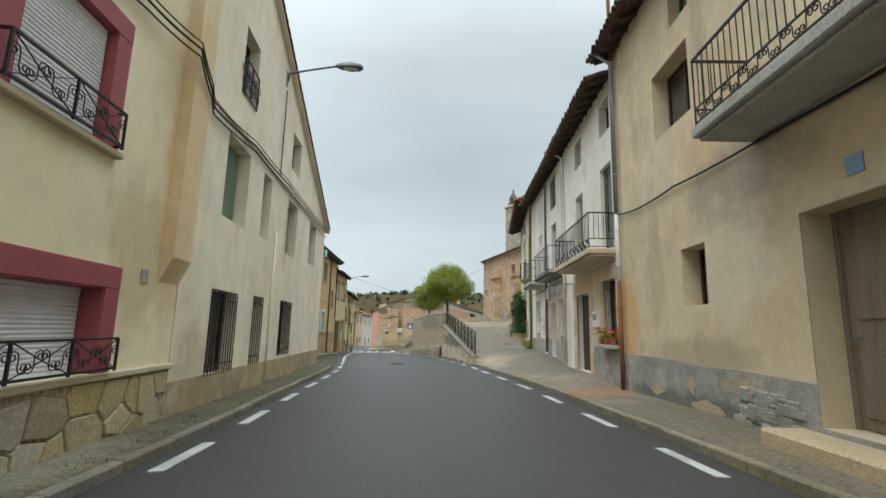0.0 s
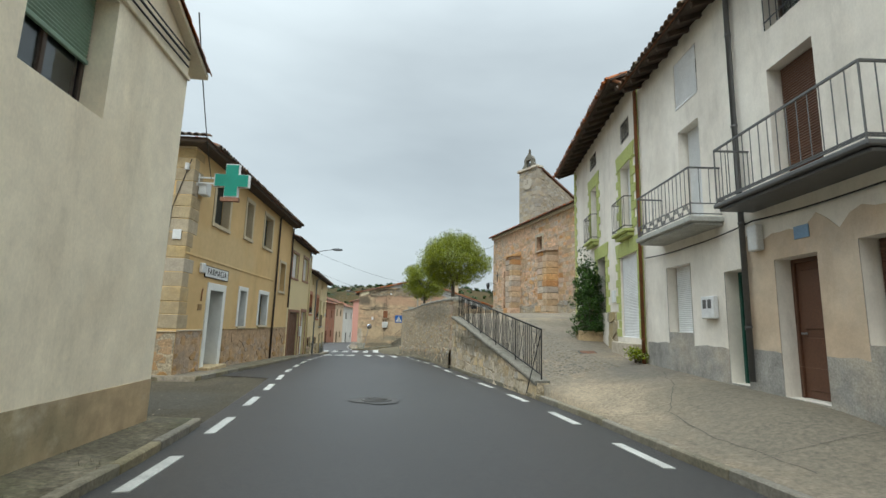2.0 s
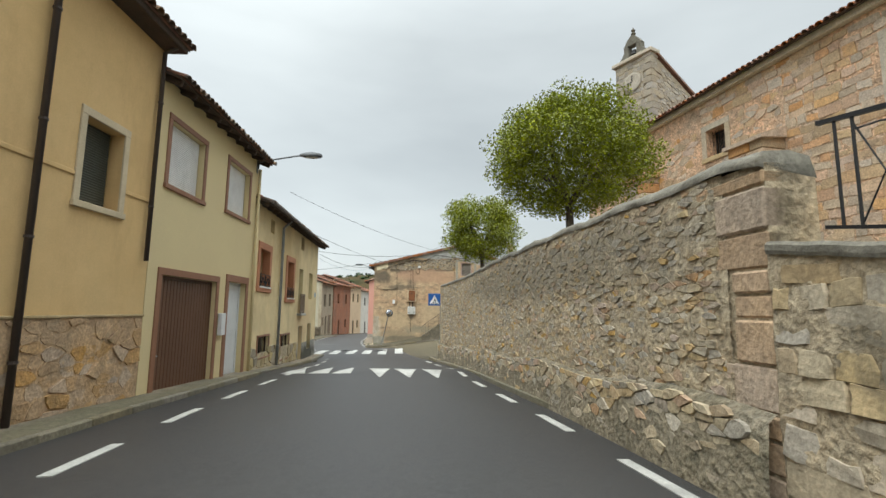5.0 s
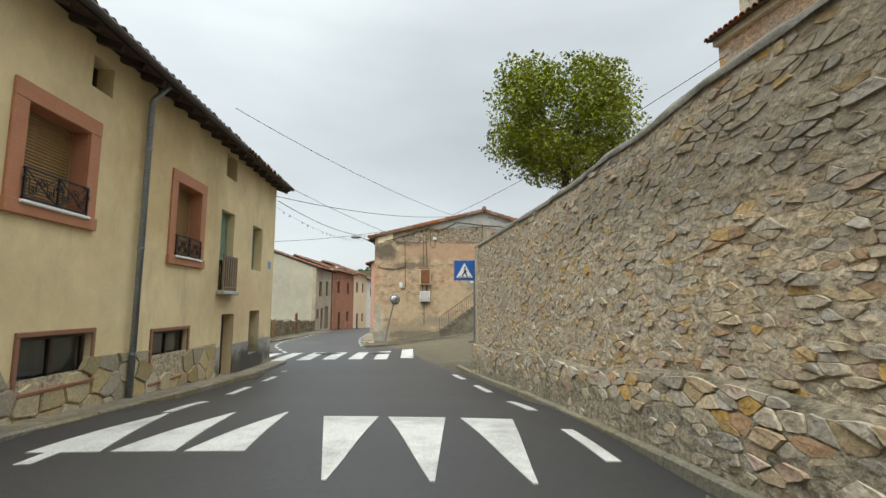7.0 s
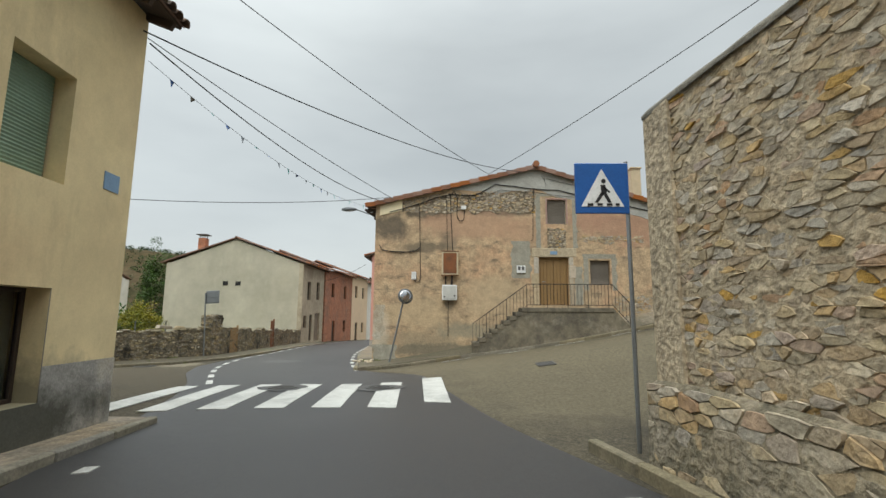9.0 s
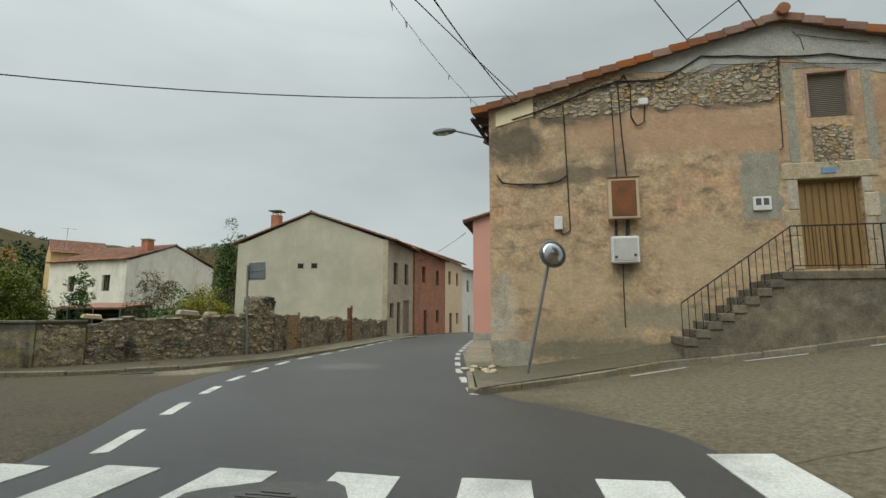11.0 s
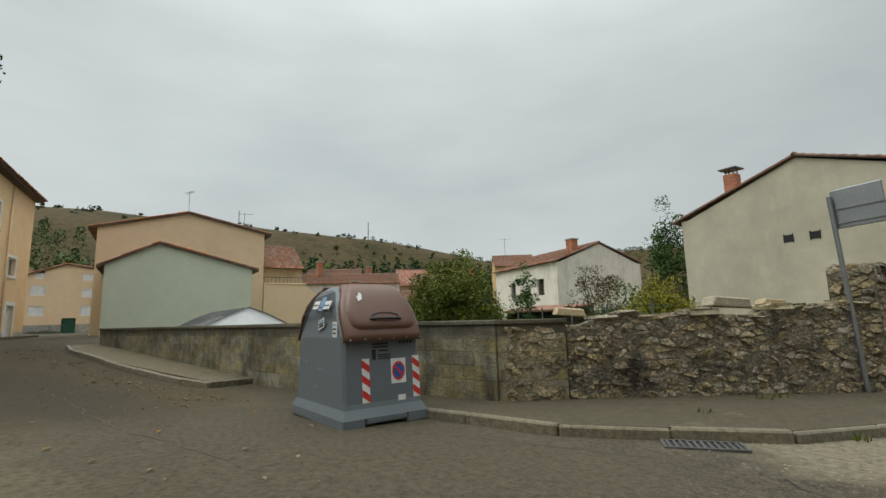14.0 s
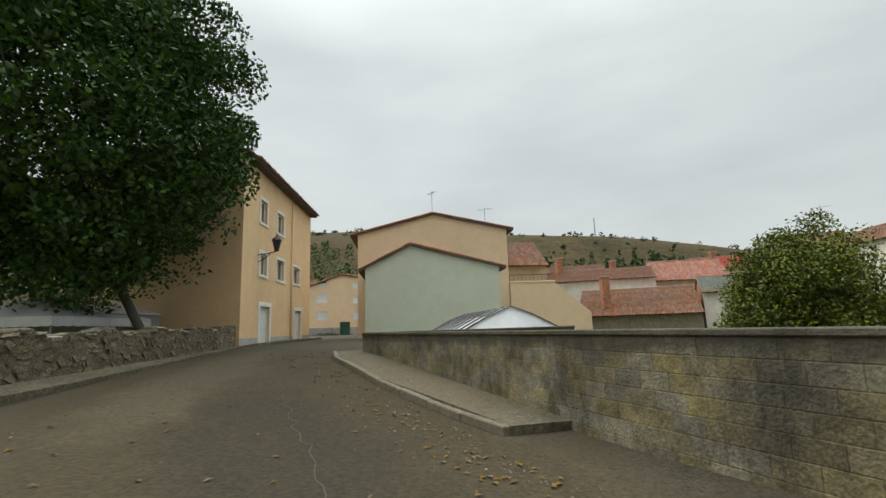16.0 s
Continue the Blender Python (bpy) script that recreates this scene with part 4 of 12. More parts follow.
class House:
    """A house whose street front runs from p0 to p1 with the street on its left."""

    def __init__(self, name, label, p0, p1, axis="y", category="house", group=""):
        self.m, self.L = frame_of(p0, p1)
        self.a, self.b = (p0[1], p1[1]) if axis == "y" else (p0[0], p1[0])
        self.e = thing(name, label, category, at=self.m, group=group)

    def U(self, s):
        return (s - self.a) / (self.b - self.a) * self.L

    def span(self, s0, s1):
        return tuple(sorted((self.U(s0), self.U(s1))))

    def hole(self, s0, s1, z0, z1):
        return (*self.span(s0, s1), z0, z1)

    def shell(self, zb, zt, depth, holes, mat, side_mat=None, top=None, back_top=None, th=0.35, label=""):
        """Front wall with its openings, two side walls and a back wall."""
        L = self.L
        part("wall", wall_mesh(M(), 0, L, zb, top or [(0, zt), (L, zt)], holes, 0, th), mat, self.e, label)
        s = M()
        bt = back_top or top or [(0, zt), (L, zt)]
        wall_mesh(s, 0, L, zb, bt, [], -depth + th, th)
        part("back_wall", s, side_mat or mat, self.e)
        z0, z1 = (top or [(0, zt)])[0][1], (top or [(0, zt)])[-1][1]
        for u, zz, nm in ((0.0, z0, "side_wall"), (L - th, z1, "side_wall")):
            part(nm, M().box(u, -depth + th + 0.002, zb, u + th, -th - 0.002, zz), side_mat or mat, self.e)

    def gables(self, zt, depth, ridge, mat, th=0.35):
        """Triangles on the side walls under a ridge that runs along the street."""
        for u in (0.0, self.L - th):
            m = M()
            poly = [(-th, zt), (-depth + th, zt), (-depth / 2, ridge)]
            m.add([(u, y, z) for y, z in poly] + [(u + th, y, z) for y, z in poly], ((0, 1, 2), (5, 4, 3), (0, 3, 4, 1), (1, 4, 5, 2), (2, 5, 3, 0)))
            part("gable", m, mat, self.e)

    def roof(self, zt, depth, ridge, over=0.5, tile_me=None, field=None, ends=0.12, gap=0.6, u0=None, u1=None, beams=True):
        sl = (ridge - zt) / (depth / 2)
        u0, u1 = (-ends if u0 is None else u0), (self.L + ends if u1 is None else u1)
        ez = zt - over * sl + 0.1
        tiled_plane(self.e, u0, u1, over, ez, -depth / 2, ridge + 0.1, tile_me or TILE_DARK_ME, field or TILE)
        k = M()
        a = [(u0, -depth / 2, ridge + 0.08), (u1, -depth / 2, ridge + 0.08), (u1, -depth - over, ez), (u0, -depth - over, ez)]
        k.add(a + [(x, y, z + 0.09) for x, y, z in a], ((0, 1, 2, 3), (4, 7, 6, 5), (0, 4, 5, 1), (1, 5, 6, 2), (2, 6, 7, 3), (3, 7, 4, 0)))
        part("rear_slope", k, TILE, self.e)
        rd = M()
        rd.cyl((u0, -depth / 2, ridge + 0.14), (u1, -depth / 2, ridge + 0.14), 0.11, 8)
        part("ridge", rd, TILE, self.e)
        if beams:
            rafters(self.e, u0 + 0.1, u1 - 0.1, 0, over, ez, sl, gap)

    def surround(self, s0, s1, z0, z1, w, mat, proud=0.035, sill=True, label=""):
        a, b = self.span(s0, s1)
        top = part("surround", M().box(a - w, -0.01, z1, b + w, proud + 0.003, z1 + w, 0.008), mat, self.e, label)
        for x in (a - w, b):
            part("jamb", M().box(x, -0.01, z0, x + w, proud, z1, 0.008), mat, top)
        if sill:
            part("sill", M().box(a - w - 0.02, -0.01, z0 - w * 0.8, b + w + 0.02, proud + 0.03, z0, 0.01), mat, top)

    def window(self, s0, s1, z0, z1, kind="glass", mat=None, y=-0.2, frame=None, panes=2, label="", name="window", drop=1.0):
        a, b = self.span(s0, s1)
        f, fm = 0.05, frame or WOOD_DARK
        m = M()
        m.box(a, y - 0.03, z0, a + f, y + 0.03, z1, 0.006).box(b - f, y - 0.03, z0, b, y + 0.03, z1, 0.006)
        m.box(a + f, y - 0.03, z1 - f, b - f, y + 0.03, z1, 0.006).box(a + f, y - 0.03, z0, b - f, y + 0.03, z0 + f, 0.006)
        for i in range(1, panes):
            x = a + (b - a) * i / panes
            m.box(x - 0.03, y - 0.025, z0 + f, x + 0.03, y + 0.035, z1 - f, 0.005)
        w = part(name, m, fm, self.e, label)
        if kind in ("glass", "half") or drop < 1:
            for i in range(panes):
                x0, x1 = a + (b - a) * i / panes, a + (b - a) * (i + 1) / panes
                part("pane", M().box(x0 + 0.03, y - 0.006, z0 + 0.04, x1 - 0.03, y, z1 - 0.04), GLASS, w)
            part("curtain", M().box(a + 0.02, y - 0.09, z0 + 0.02, b - 0.02, y - 0.08, z1 - 0.02), CURTAIN, w, "dim curtain behind the glass")
        if kind == "blind":
            zl = z1 - (z1 - z0) * drop
            bl, h = M(), 0.045
            k = max(2, int((z1 - zl) / h))
            vs, fs = [], []
            for i in range(k):
                zz = zl + (z1 - zl) * i / k
                ze = zl + (z1 - zl) * (i + 1) / k
                for z, yy in ((zz, 0.05), (zz + (ze - zz) * 0.5, 0.064), (ze - 0.004, 0.05)):
                    vs += [(a + 0.03, y + yy, z), (b - 0.03, y + yy, z)]
            n = len(vs) // 2
            fs = [(2 * i, 2 * i + 1, 2 * i + 3, 2 * i + 2) for i in range(n - 1)]
            bl.add(vs, fs)
            bl.box(a + 0.02, y + 0.03, zl - 0.03, b - 0.02, y + 0.075, zl + 0.02, 0.006)
            part("blind", bl, mat or BLIND_WHITE, w)
        return w

    def reveal(self, s0, s1, z0, z1, mat, deep=0.3, label=""):
        """Thin lining of an opening's cheeks and head."""
        a, b = self.span(s0, s1)
        for x in (a, b - 0.006):
            part("reveal", M().box(x, -deep, z0, x + 0.006, -0.001, z1), mat, self.e, label)
        part("reveal", M().box(a + 0.006, -deep, z1 - 0.006, b - 0.006, -0.001, z1), mat, self.e, label)

    def sill(self, s0, s1, z, mat, out=0.07, h=0.06):
        a, b = self.span(s0, s1)
        part("sill", M().box(a - 0.06, -0.2, z - h, b + 0.06, out, z, 0.012), mat, self.e)

    def grille(self, s0, s1, z0, z1, y=0.02, gap=0.12, rails=(0.12, 0.88), r=0.009, mat=None):
        a, b = self.span(s0, s1)
        mat = mat or IRON
        gr = None
        for q in rails:
            z = z0 + (z1 - z0) * q
            g = M().box(a - 0.02, y - 0.012, z - 0.012, b + 0.02, y + 0.004, z + 0.012)
            gr = part("rail", g, mat, gr) and gr if gr else part("grille", g, mat, self.e, "barred iron window guard")
        me = M().cyl((0, 0, z0), (0, 0, z1), r, 6).mesh("bar", mat)
        k = max(2, int((b - a) / gap))
        for i in range(k + 1):
            o = new("bar", me)
            o.parent = gr
            o.location = (a + (b - a) * i / k, y, 0)

    def door(self, s0, s1, z0, z1, mat, y=-0.18, style="panel", label="", leaves=1):
        a, b = self.span(s0, s1)
        m = M()
        m.box(a, y - 0.04, z0, a + 0.06, y + 0.045, z1, 0.006).box(b - 0.06, y - 0.04, z0, b, y + 0.045, z1, 0.006).box(a + 0.06, y - 0.04, z1 - 0.06, b - 0.06, y + 0.045, z1, 0.006)
        d = part("door", m, mat, self.e, label)
        a, b, z1 = a + 0.062, b - 0.062, z1 - 0.062
        for i in range(leaves):
            x0, x1 = a + (b - a) * i / leaves + 0.004, a + (b - a) * (i + 1) / leaves - 0.004
            lf = M().box(x0, y - 0.03, z0 + 0.01, x1, y + 0.01, z1, 0.004)
            if style == "panel":
                for q0, q1 in ((0.06, 0.44), (0.50, 0.94)):
                    zz0, zz1 = z0 + (z1 - z0) * q0, z0 + (z1 - z0) * q1
                    lf.box(x0 + 0.1, y + 0.008, zz0, x1 - 0.1, y + 0.03, zz1, 0.015)
            elif style == "slats":
                n = max(3, int((x1 - x0) / 0.13))
                for j in range(n):
                    xa, xb = x0 + (x1 - x0) * j / n, x0 + (x1 - x0) * (j + 1) / n
                    lf.box(xa + 0.008, y + 0.008, z0 + 0.02, xb - 0.008, y + 0.034, z1 - 0.01, 0.008)
            elif style == "glass":
                lf = M()
                lf.box(x0, y - 0.03, z0 + 0.01, x0 + 0.09, y + 0.02, z1, 0.004).box(x1 - 0.09, y - 0.03, z0 + 0.01, x1, y + 0.02, z1, 0.004)
                lf.box(x0 + 0.09, y - 0.03, z1 - 0.1, x1 - 0.09, y + 0.02, z1, 0.004).box(x0 + 0.09, y - 0.03, z0 + 0.01, x1 - 0.09, y + 0.02, z0 + 0.5, 0.004)
                part("pane", M().box(x0 + 0.08, y - 0.008, z0 + 0.48, x1 - 0.08, y, z1 - 0.08), GLASS, d)
            part("leaf", lf, mat, d)
        hd = M().cyl((b - 0.1, y + 0.02, z0 + 1.0), (b - 0.1, y + 0.07, z0 + 1.0), 0.012, 6).box(b - 0.2, y + 0.06, z0 + 0.985, b - 0.08, y + 0.08, z0 + 1.015, 0.005)
        part("handle", hd, ALU, d, "small metal door handle")
        return d

    def pipe(self, s, z0, z1, mat, r=0.05, y=0.08, label="", pts=()):
        u = self.U(s)
        p = part("downpipe", M().tube([(u, y, z0), *[(u + a, b, c) for a, b, c in pts], (u, y, z1)] if not pts else [(u, y, z0), (u, y, z1), *[(u + a, b, c) for a, b, c in pts]], r, 8), mat, self.e, label, True)
        me = M().cyl((0, 0, -0.02), (0, 0, 0.02), r + 0.012, 8).mesh("bracket", mat)
        k = max(2, int((z1 - z0) / 1.6))
        for i in range(k):
            o = new("bracket", me)
            o.parent = p
            o.location = (u, y, z0 + (z1 - z0) * (i + 0.5) / k)

    def balcony(self, s0, s1, z, depth, slab_mat, rail_h=1.0, slab=0.14, scroll=True, gap=0.13, mat=None, label=""):
        a, b = self.span(s0, s1)
        mat = mat or IRON
        sl = M().box(a, -0.02, z - slab, b, depth, z, 0.02)
        sl.box(a + 0.05, -0.02, z - slab - 0.06, b - 0.05, depth - 0.08, z - slab - 0.001, 0.015)
        bal = part("balcony", sl, slab_mat, self.e, label)
        r = M()
        e, f, g, d = a + 0.05, b - 0.05, z + rail_h, depth - 0.05
        low = z + (0.26 if scroll else 0.08)
        for zz, t in ((g, 0.016), (low, 0.01), (z + 0.05, 0.01)):
            r.box(e, d - t, zz - t, f, d + t, zz + t).box(e - t, 0, zz - t, e + t, d, zz + t).box(f - t, 0, zz - t, f + t, d, zz + t)
        rl = part("railing", r, mat, bal, "slim iron balcony railing")
        me = M().cyl((0, 0, low), (0, 0, g), 0.008, 6).mesh("baluster", mat)
        full = M().cyl((0, 0, z), (0, 0, g), 0.013, 6).mesh("post", mat)
        spots = [(x, d) for x in np.linspace(e, f, max(3, int((f - e) / gap)) + 1)[1:-1]]
        for x in (e, f):
            spots += [(x, y) for y in np.linspace(0.02, d, max(2, int(d / gap)) + 1)[:-1]]
        for x, y in spots:
            o = new("baluster", me)
            o.parent = bal
            o.location = (x, y, 0)
        for x in (e, f):
            o = new("post", full)
            o.parent = bal
            o.location = (x, d, 0)
        if scroll:
            k = max(2, int((f - e) / 0.18))
            sc = M()
            for i in range(k):
                x = e + (f - e) * (i + 0.5) / k
                scroll_pair(sc, x, d, z + 0.155, 0.095, 1 if i % 2 else -1, 0.009)
            part("scrollwork", sc, mat, bal, "curled wrought iron scrolls")
        return bal


def scroll_pair(m, x, y, z, r, flip=1, rad=0.007):
    """An S of two spirals in the plane of the railing."""
    pts = []
    for i in range(13):
        t = i / 12
        ang, q = 2.6 * math.pi * (1 - t), r * (0.25 + 0.75 * t) * 0.55
        pts.append((x + flip * (-r * 0.55 + q * math.cos(ang)), y, z + r * 0.45 + q * math.sin(ang)))
    more = [(2 * x - p[0], p[1], 2 * z - p[2]) for p in reversed(pts)]
    m.tube(pts + more, rad, 4)


CURTAIN = surface("dim_curtain_cloth", (0.10, 0.10, 0.095), (0.07, 0.07, 0.068), 0.9, 2.0, 40, 0.1, stretch=(6, 6, 0.3))


def cells(u0, u1, z0, z1, du, dz, seed, jit=0.42):
    """Irregular stone outlines that fill a rectangle: convex cells round jittered points."""
    rng = random.Random(seed)
    nu, nz = max(1, round((u1 - u0) / du)), max(1, round((z1 - z0) / dz))
    su, sz = (u1 - u0) / nu, (z1 - z0) / nz
    pts = {}
    for j in range(-1, nz + 1):
        for i in range(-1, nu + 1):
            pts[i, j] = ((i + 0.5 + (0.25 if j % 2 else -0.25) + rng.uniform(-jit, jit)), (j + 0.5 + rng.uniform(-jit, jit) * 0.8))
    out = []
    for j in range(nz):
        for i in range(nu):
            cx, cy = pts[i, j]
            poly = [(max(0, i - 2), max(0, j - 2)), (min(nu, i + 3), max(0, j - 2)), (min(nu, i + 3), min(nz, j + 3)), (max(0, i - 2), min(nz, j + 3))]
            for dj in range(-2, 3):
                for di in range(-2, 3):
                    q = pts.get((i + di, j + dj))
                    if q is None or (di == 0 and dj == 0):
                        continue
                    nx, ny = q[0] - cx, q[1] - cy
                    lim = (q[0] ** 2 - cx ** 2 + q[1] ** 2 - cy ** 2) / 2
                    res = []
                    for k in range(len(poly)):
                        p, r = poly[k], poly[(k + 1) % len(poly)]
                        dp, dr = p[0] * nx + p[1] * ny - lim, r[0] * nx + r[1] * ny - lim
                        if dp <= 0:
                            res.append(p)
                        if dp * dr < 0:
                            t = dp / (dp - dr)
                            res.append((p[0] + (r[0] - p[0]) * t, p[1] + (r[1] - p[1]) * t))
                    poly = res
                    if len(poly) < 3:
                        break
                if len(poly) < 3:
                    break
            if len(poly) >= 3:
                out.append([(u0 + p[0] * su, z0 + p[1] * sz) for p in poly])
    return out


def courses(u0, u1, z0, z1, h, w, seed, jit=0.16):
    """Stones in wavering courses: h and w are the least and greatest height and length."""
    rng = random.Random(seed)
    out, z, k = [], z0, 0
    wave = lambda u, k: 0.14 * h[0] * math.sin(u * 1.9 + k * 2.1) + 0.12 * h[0] * math.sin(u * 4.3 + k)
    while z < z1:
        hh = rng.uniform(*h)
        u = u0 - rng.uniform(0, w[0])
        while u < u1:
            ww = w[0] + (w[1] - w[0]) * rng.random() ** 1.7
            a, b = max(u, u0), min(u + ww, u1)
            u += ww
            if b - a < w[0] * 0.4:
                continue
            j = lambda s: rng.uniform(-jit, jit) * s
            top = hh * (1 if rng.random() < 0.8 else rng.uniform(0.55, 0.9))
            q = [(a, 0), ((a + b) / 2 + j(b - a), j(hh) * 0.5), (b, 0), (b + j(hh) * 0.6, top * 0.5), (b - abs(j(hh)), top), ((a + b) / 2 + j(b - a), top + j(hh) * 0.6), (a + abs(j(hh)), top), (a + j(hh) * 0.6, top * 0.5)]
            out.append([(min(max(x, u0), u1), z + y + wave(x, k)) for x, y in q])
        z += hh
        k += 1
    return out


def laid_rubble(u0, u1, z0, z1, du, dz, seed, drop=0.22, chink=0.2):
    """Close-laid rubble: flat-lying cells of mixed size with broken outlines, and small stones between."""
    rng = random.Random(seed)
    nu, nz = max(1, round((u1 - u0) / du)), max(1, round((z1 - z0) / dz))
    su, sz = (u1 - u0) / nu, (z1 - z0) / nz
    grid = {}
    for j in range(-2, nz + 2):
        for i in range(-2, nu + 2):
            if rng.random() < drop:
                continue
            p = (i + 0.5 + (0.25 if j % 2 else -0.25) + rng.uniform(-0.44, 0.44), j + 0.5 + rng.uniform(-0.42, 0.42))
            grid.setdefault((i, j), []).append(p)
            if rng.random() < chink:
                grid[i, j].append((p[0] + rng.choice((-1, 1)) * rng.uniform(0.3, 0.5), p[1] + rng.uniform(-0.4, 0.4)))
    out = []
    for j in range(nz):
        for i in range(nu):
            near_ = [q for dj in range(-3, 4) for di in range(-3, 4) for q in grid.get((i + di, j + dj), ())]
            for cx, cy in grid.get((i, j), ()):
                poly = [(cx - 1.9, cy - 1.5), (cx + 1.9, cy - 1.5), (cx + 1.9, cy + 1.5), (cx - 1.9, cy + 1.5)]
                for q in near_:
                    nx, ny = q[0] - cx, q[1] - cy
                    if abs(nx) + abs(ny) < 1e-9:
                        continue
                    lim = (q[0] ** 2 - cx ** 2 + q[1] ** 2 - cy ** 2) / 2
                    res = []
                    for k in range(len(poly)):
                        p, r = poly[k], poly[(k + 1) % len(poly)]
                        dp, dr = p[0] * nx + p[1] * ny - lim, r[0] * nx + r[1] * ny - lim
                        if dp <= 0:
                            res.append(p)
                        if dp * dr < 0:
                            t = dp / (dp - dr)
                            res.append((p[0] + (r[0] - p[0]) * t, p[1] + (r[1] - p[1]) * t))
                    poly = res
                    if len(poly) < 3:
                        break
                if len(poly) < 3:
                    continue
                ring = []
                for k in range(len(poly)):
                    p, r = poly[k], poly[(k + 1) % len(poly)]
                    ring.append((p[0] + (cx - p[0]) * rng.uniform(0.0, 0.22), p[1] + (cy - p[1]) * rng.uniform(0.0, 0.22)))
                    if math.hypot((r[0] - p[0]) * su, (r[1] - p[1]) * sz) > 0.07:
                        t, w = rng.uniform(0.35, 0.65), rng.uniform(-0.04, 0.12)
                        x, y = p[0] + (r[0] - p[0]) * t, p[1] + (r[1] - p[1]) * t
                        ring.append((x + (cx - x) * w, y + (cy - y) * w))
                out.append([(min(max(u0 + x * su, u0), u1), z0 + y * sz) for x, y in ring])
    return out




def rough_face(u0, u1, zlo, zhi, y, seed, step=0.08, amp=0.018):
    """An uneven mortar skin over a wall face."""
    m, nu, nz = M(), max(2, int((u1 - u0) / step)), max(2, int((zhi((u0 + u1) / 2) - zlo((u0 + u1) / 2)) / step))
    for j in range(nz + 1):
        for i in range(nu + 1):
            u = u0 + (u1 - u0) * i / nu
            z = zlo(u) + (zhi(u) - zlo(u)) * j / nz
            m.v.append((u, y + amp * (noise.noise(Vector((u * 3.1, z * 4.3, seed))) + 0.7 * noise.noise(Vector((u * 8, z * 13, seed + 3))) + 0.5 * noise.noise(Vector((u * 17, z * 24, seed + 7)))), z))
    m.f = [(j * (nu + 1) + i + 1, j * (nu + 1) + i, (j + 1) * (nu + 1) + i, (j + 1) * (nu + 1) + i + 1) for j in range(nz) for i in range(nu)]
    return m


def stone_solid(m, poly, rng, joint, depth, y=0.0, flat=0.4, lean=0.0):
    """One stone: the cell drawn in by the joint, with a rounded, uneven face."""
    cu, cz = sum(p[0] for p in poly) / len(poly), sum(p[1] for p in poly) / len(poly)
    size = max(max(abs(p[0] - cu), abs(p[1] - cz)) for p in poly)
    if size < joint * 1.3:
        return False
    k1, k2 = 1 - joint / size, 1 - (joint + depth * flat) / size
    k2 = max(k2, 0.5)
    d = depth * rng.uniform(0.5, 1.25)
    n = len(poly)
    r0 = [(cu + (u - cu) * k1, y - 0.02, cz + (z - cz) * k1) for u, z in poly]
    r1 = [(cu + (u - cu) * (k1 * 0.98), y + d * rng.uniform(0.3, 0.6), cz + (z - cz) * (k1 * 0.98)) for u, z in poly]
    ta, tb = (rng.gauss(0, 0.12), rng.gauss(0.05, 0.14)) if flat > 0.5 else (rng.gauss(0, lean), rng.gauss(lean * 0.4, lean))
    r2 = [(cu + (u - cu) * k2, max(y + 0.002, y + d * rng.uniform(0.8, 1.1) + (u - cu) * ta - (z - cz) * tb), cz + (z - cz) * k2) for u, z in poly]
    m.add(r0 + r1 + r2, [(i, (i + 1) % n, n + (i + 1) % n, n + i) for i in range(n)] + [(n + i, n + (i + 1) % n, 2 * n + (i + 1) % n, 2 * n + i) for i in range(n)] + [tuple(range(2 * n, 3 * n))])
    return True


def stonework(parent, u0, u1, zlo, zhi, du, dz, joint, depth, mat, mat_i, seed, y=0.0, near=None, name="stone", limit=300, jit=0.42, skip=(), coursed=None, laid=False, laid_mix=None, lean=0.0):
    """Stones laid over a wall face between the lines zlo and zhi; the near ones are single pieces, the rest one joined field."""
    rng = random.Random(seed + 5)
    lo, hi = min(zlo(u0), zlo(u1), zlo((u0 + u1) / 2)), max(zhi(u0), zhi(u1), zhi((u0 + u1) / 2))
    rest, count = M(), 0
    for poly in (laid_rubble(u0, u1, lo, hi, du, dz, seed, *laid_mix) if laid_mix else courses(u0, u1, lo, hi, *coursed, seed) if coursed else cells(u0, u1, lo, hi, du, dz, seed, jit)):
        cu, cz = sum(p[0] for p in poly) / len(poly), sum(p[1] for p in poly) / len(poly)
        if cz < zlo(cu) - 0.02 or cz > zhi(cu) + 0.02 or any(a < cu < b and c < cz < d for a, b, c, d in skip):
            continue
        jn, dp = joint, depth
        if laid_mix:
            dp = depth * rng.choice((0.3, 0.6, 0.9, 1.0, 1.7))
            jn = joint * rng.uniform(0.5, 1.7)
        elif not coursed and not laid:
            if rng.random() < 0.07:
                continue
            k, an, dp = rng.uniform(0.76, 1.0), rng.gauss(0, 0.07), depth * rng.choice((0.35, 0.7, 1.0, 1.0, 1.6))
            ca, sa = math.cos(an) * k, math.sin(an) * k
            poly = [(cu + (u - cu) * ca - (z - cz) * sa, cz + (u - cu) * sa + (z - cz) * ca) for u, z in poly]
            poly = [(min(max(u, u0), u1), z) for u, z in poly]
        poly = [(u, min(max(z, zlo(u)), zhi(u))) for u, z in poly]
        if near and near[0] <= cu <= near[1] and count < limit:
            m = M()
            if stone_solid(m, poly, rng, jn, dp, y, 0.4 if coursed or laid else (0.3 if laid_mix else 1.5), lean):
                o = new(name, m.raw(name, mat))
                o.parent = parent
                count += 1
        else:
            stone_solid(rest, poly, rng, jn, dp, y, 0.4 if coursed or laid else (0.3 if laid_mix else 1.5), lean)
    if rest.v:
        o = new("stone_field", rest.raw("stone_field", mat_i))
        o.parent = parent
        tagged(o, "close-set uneven stones", kind="stuff")


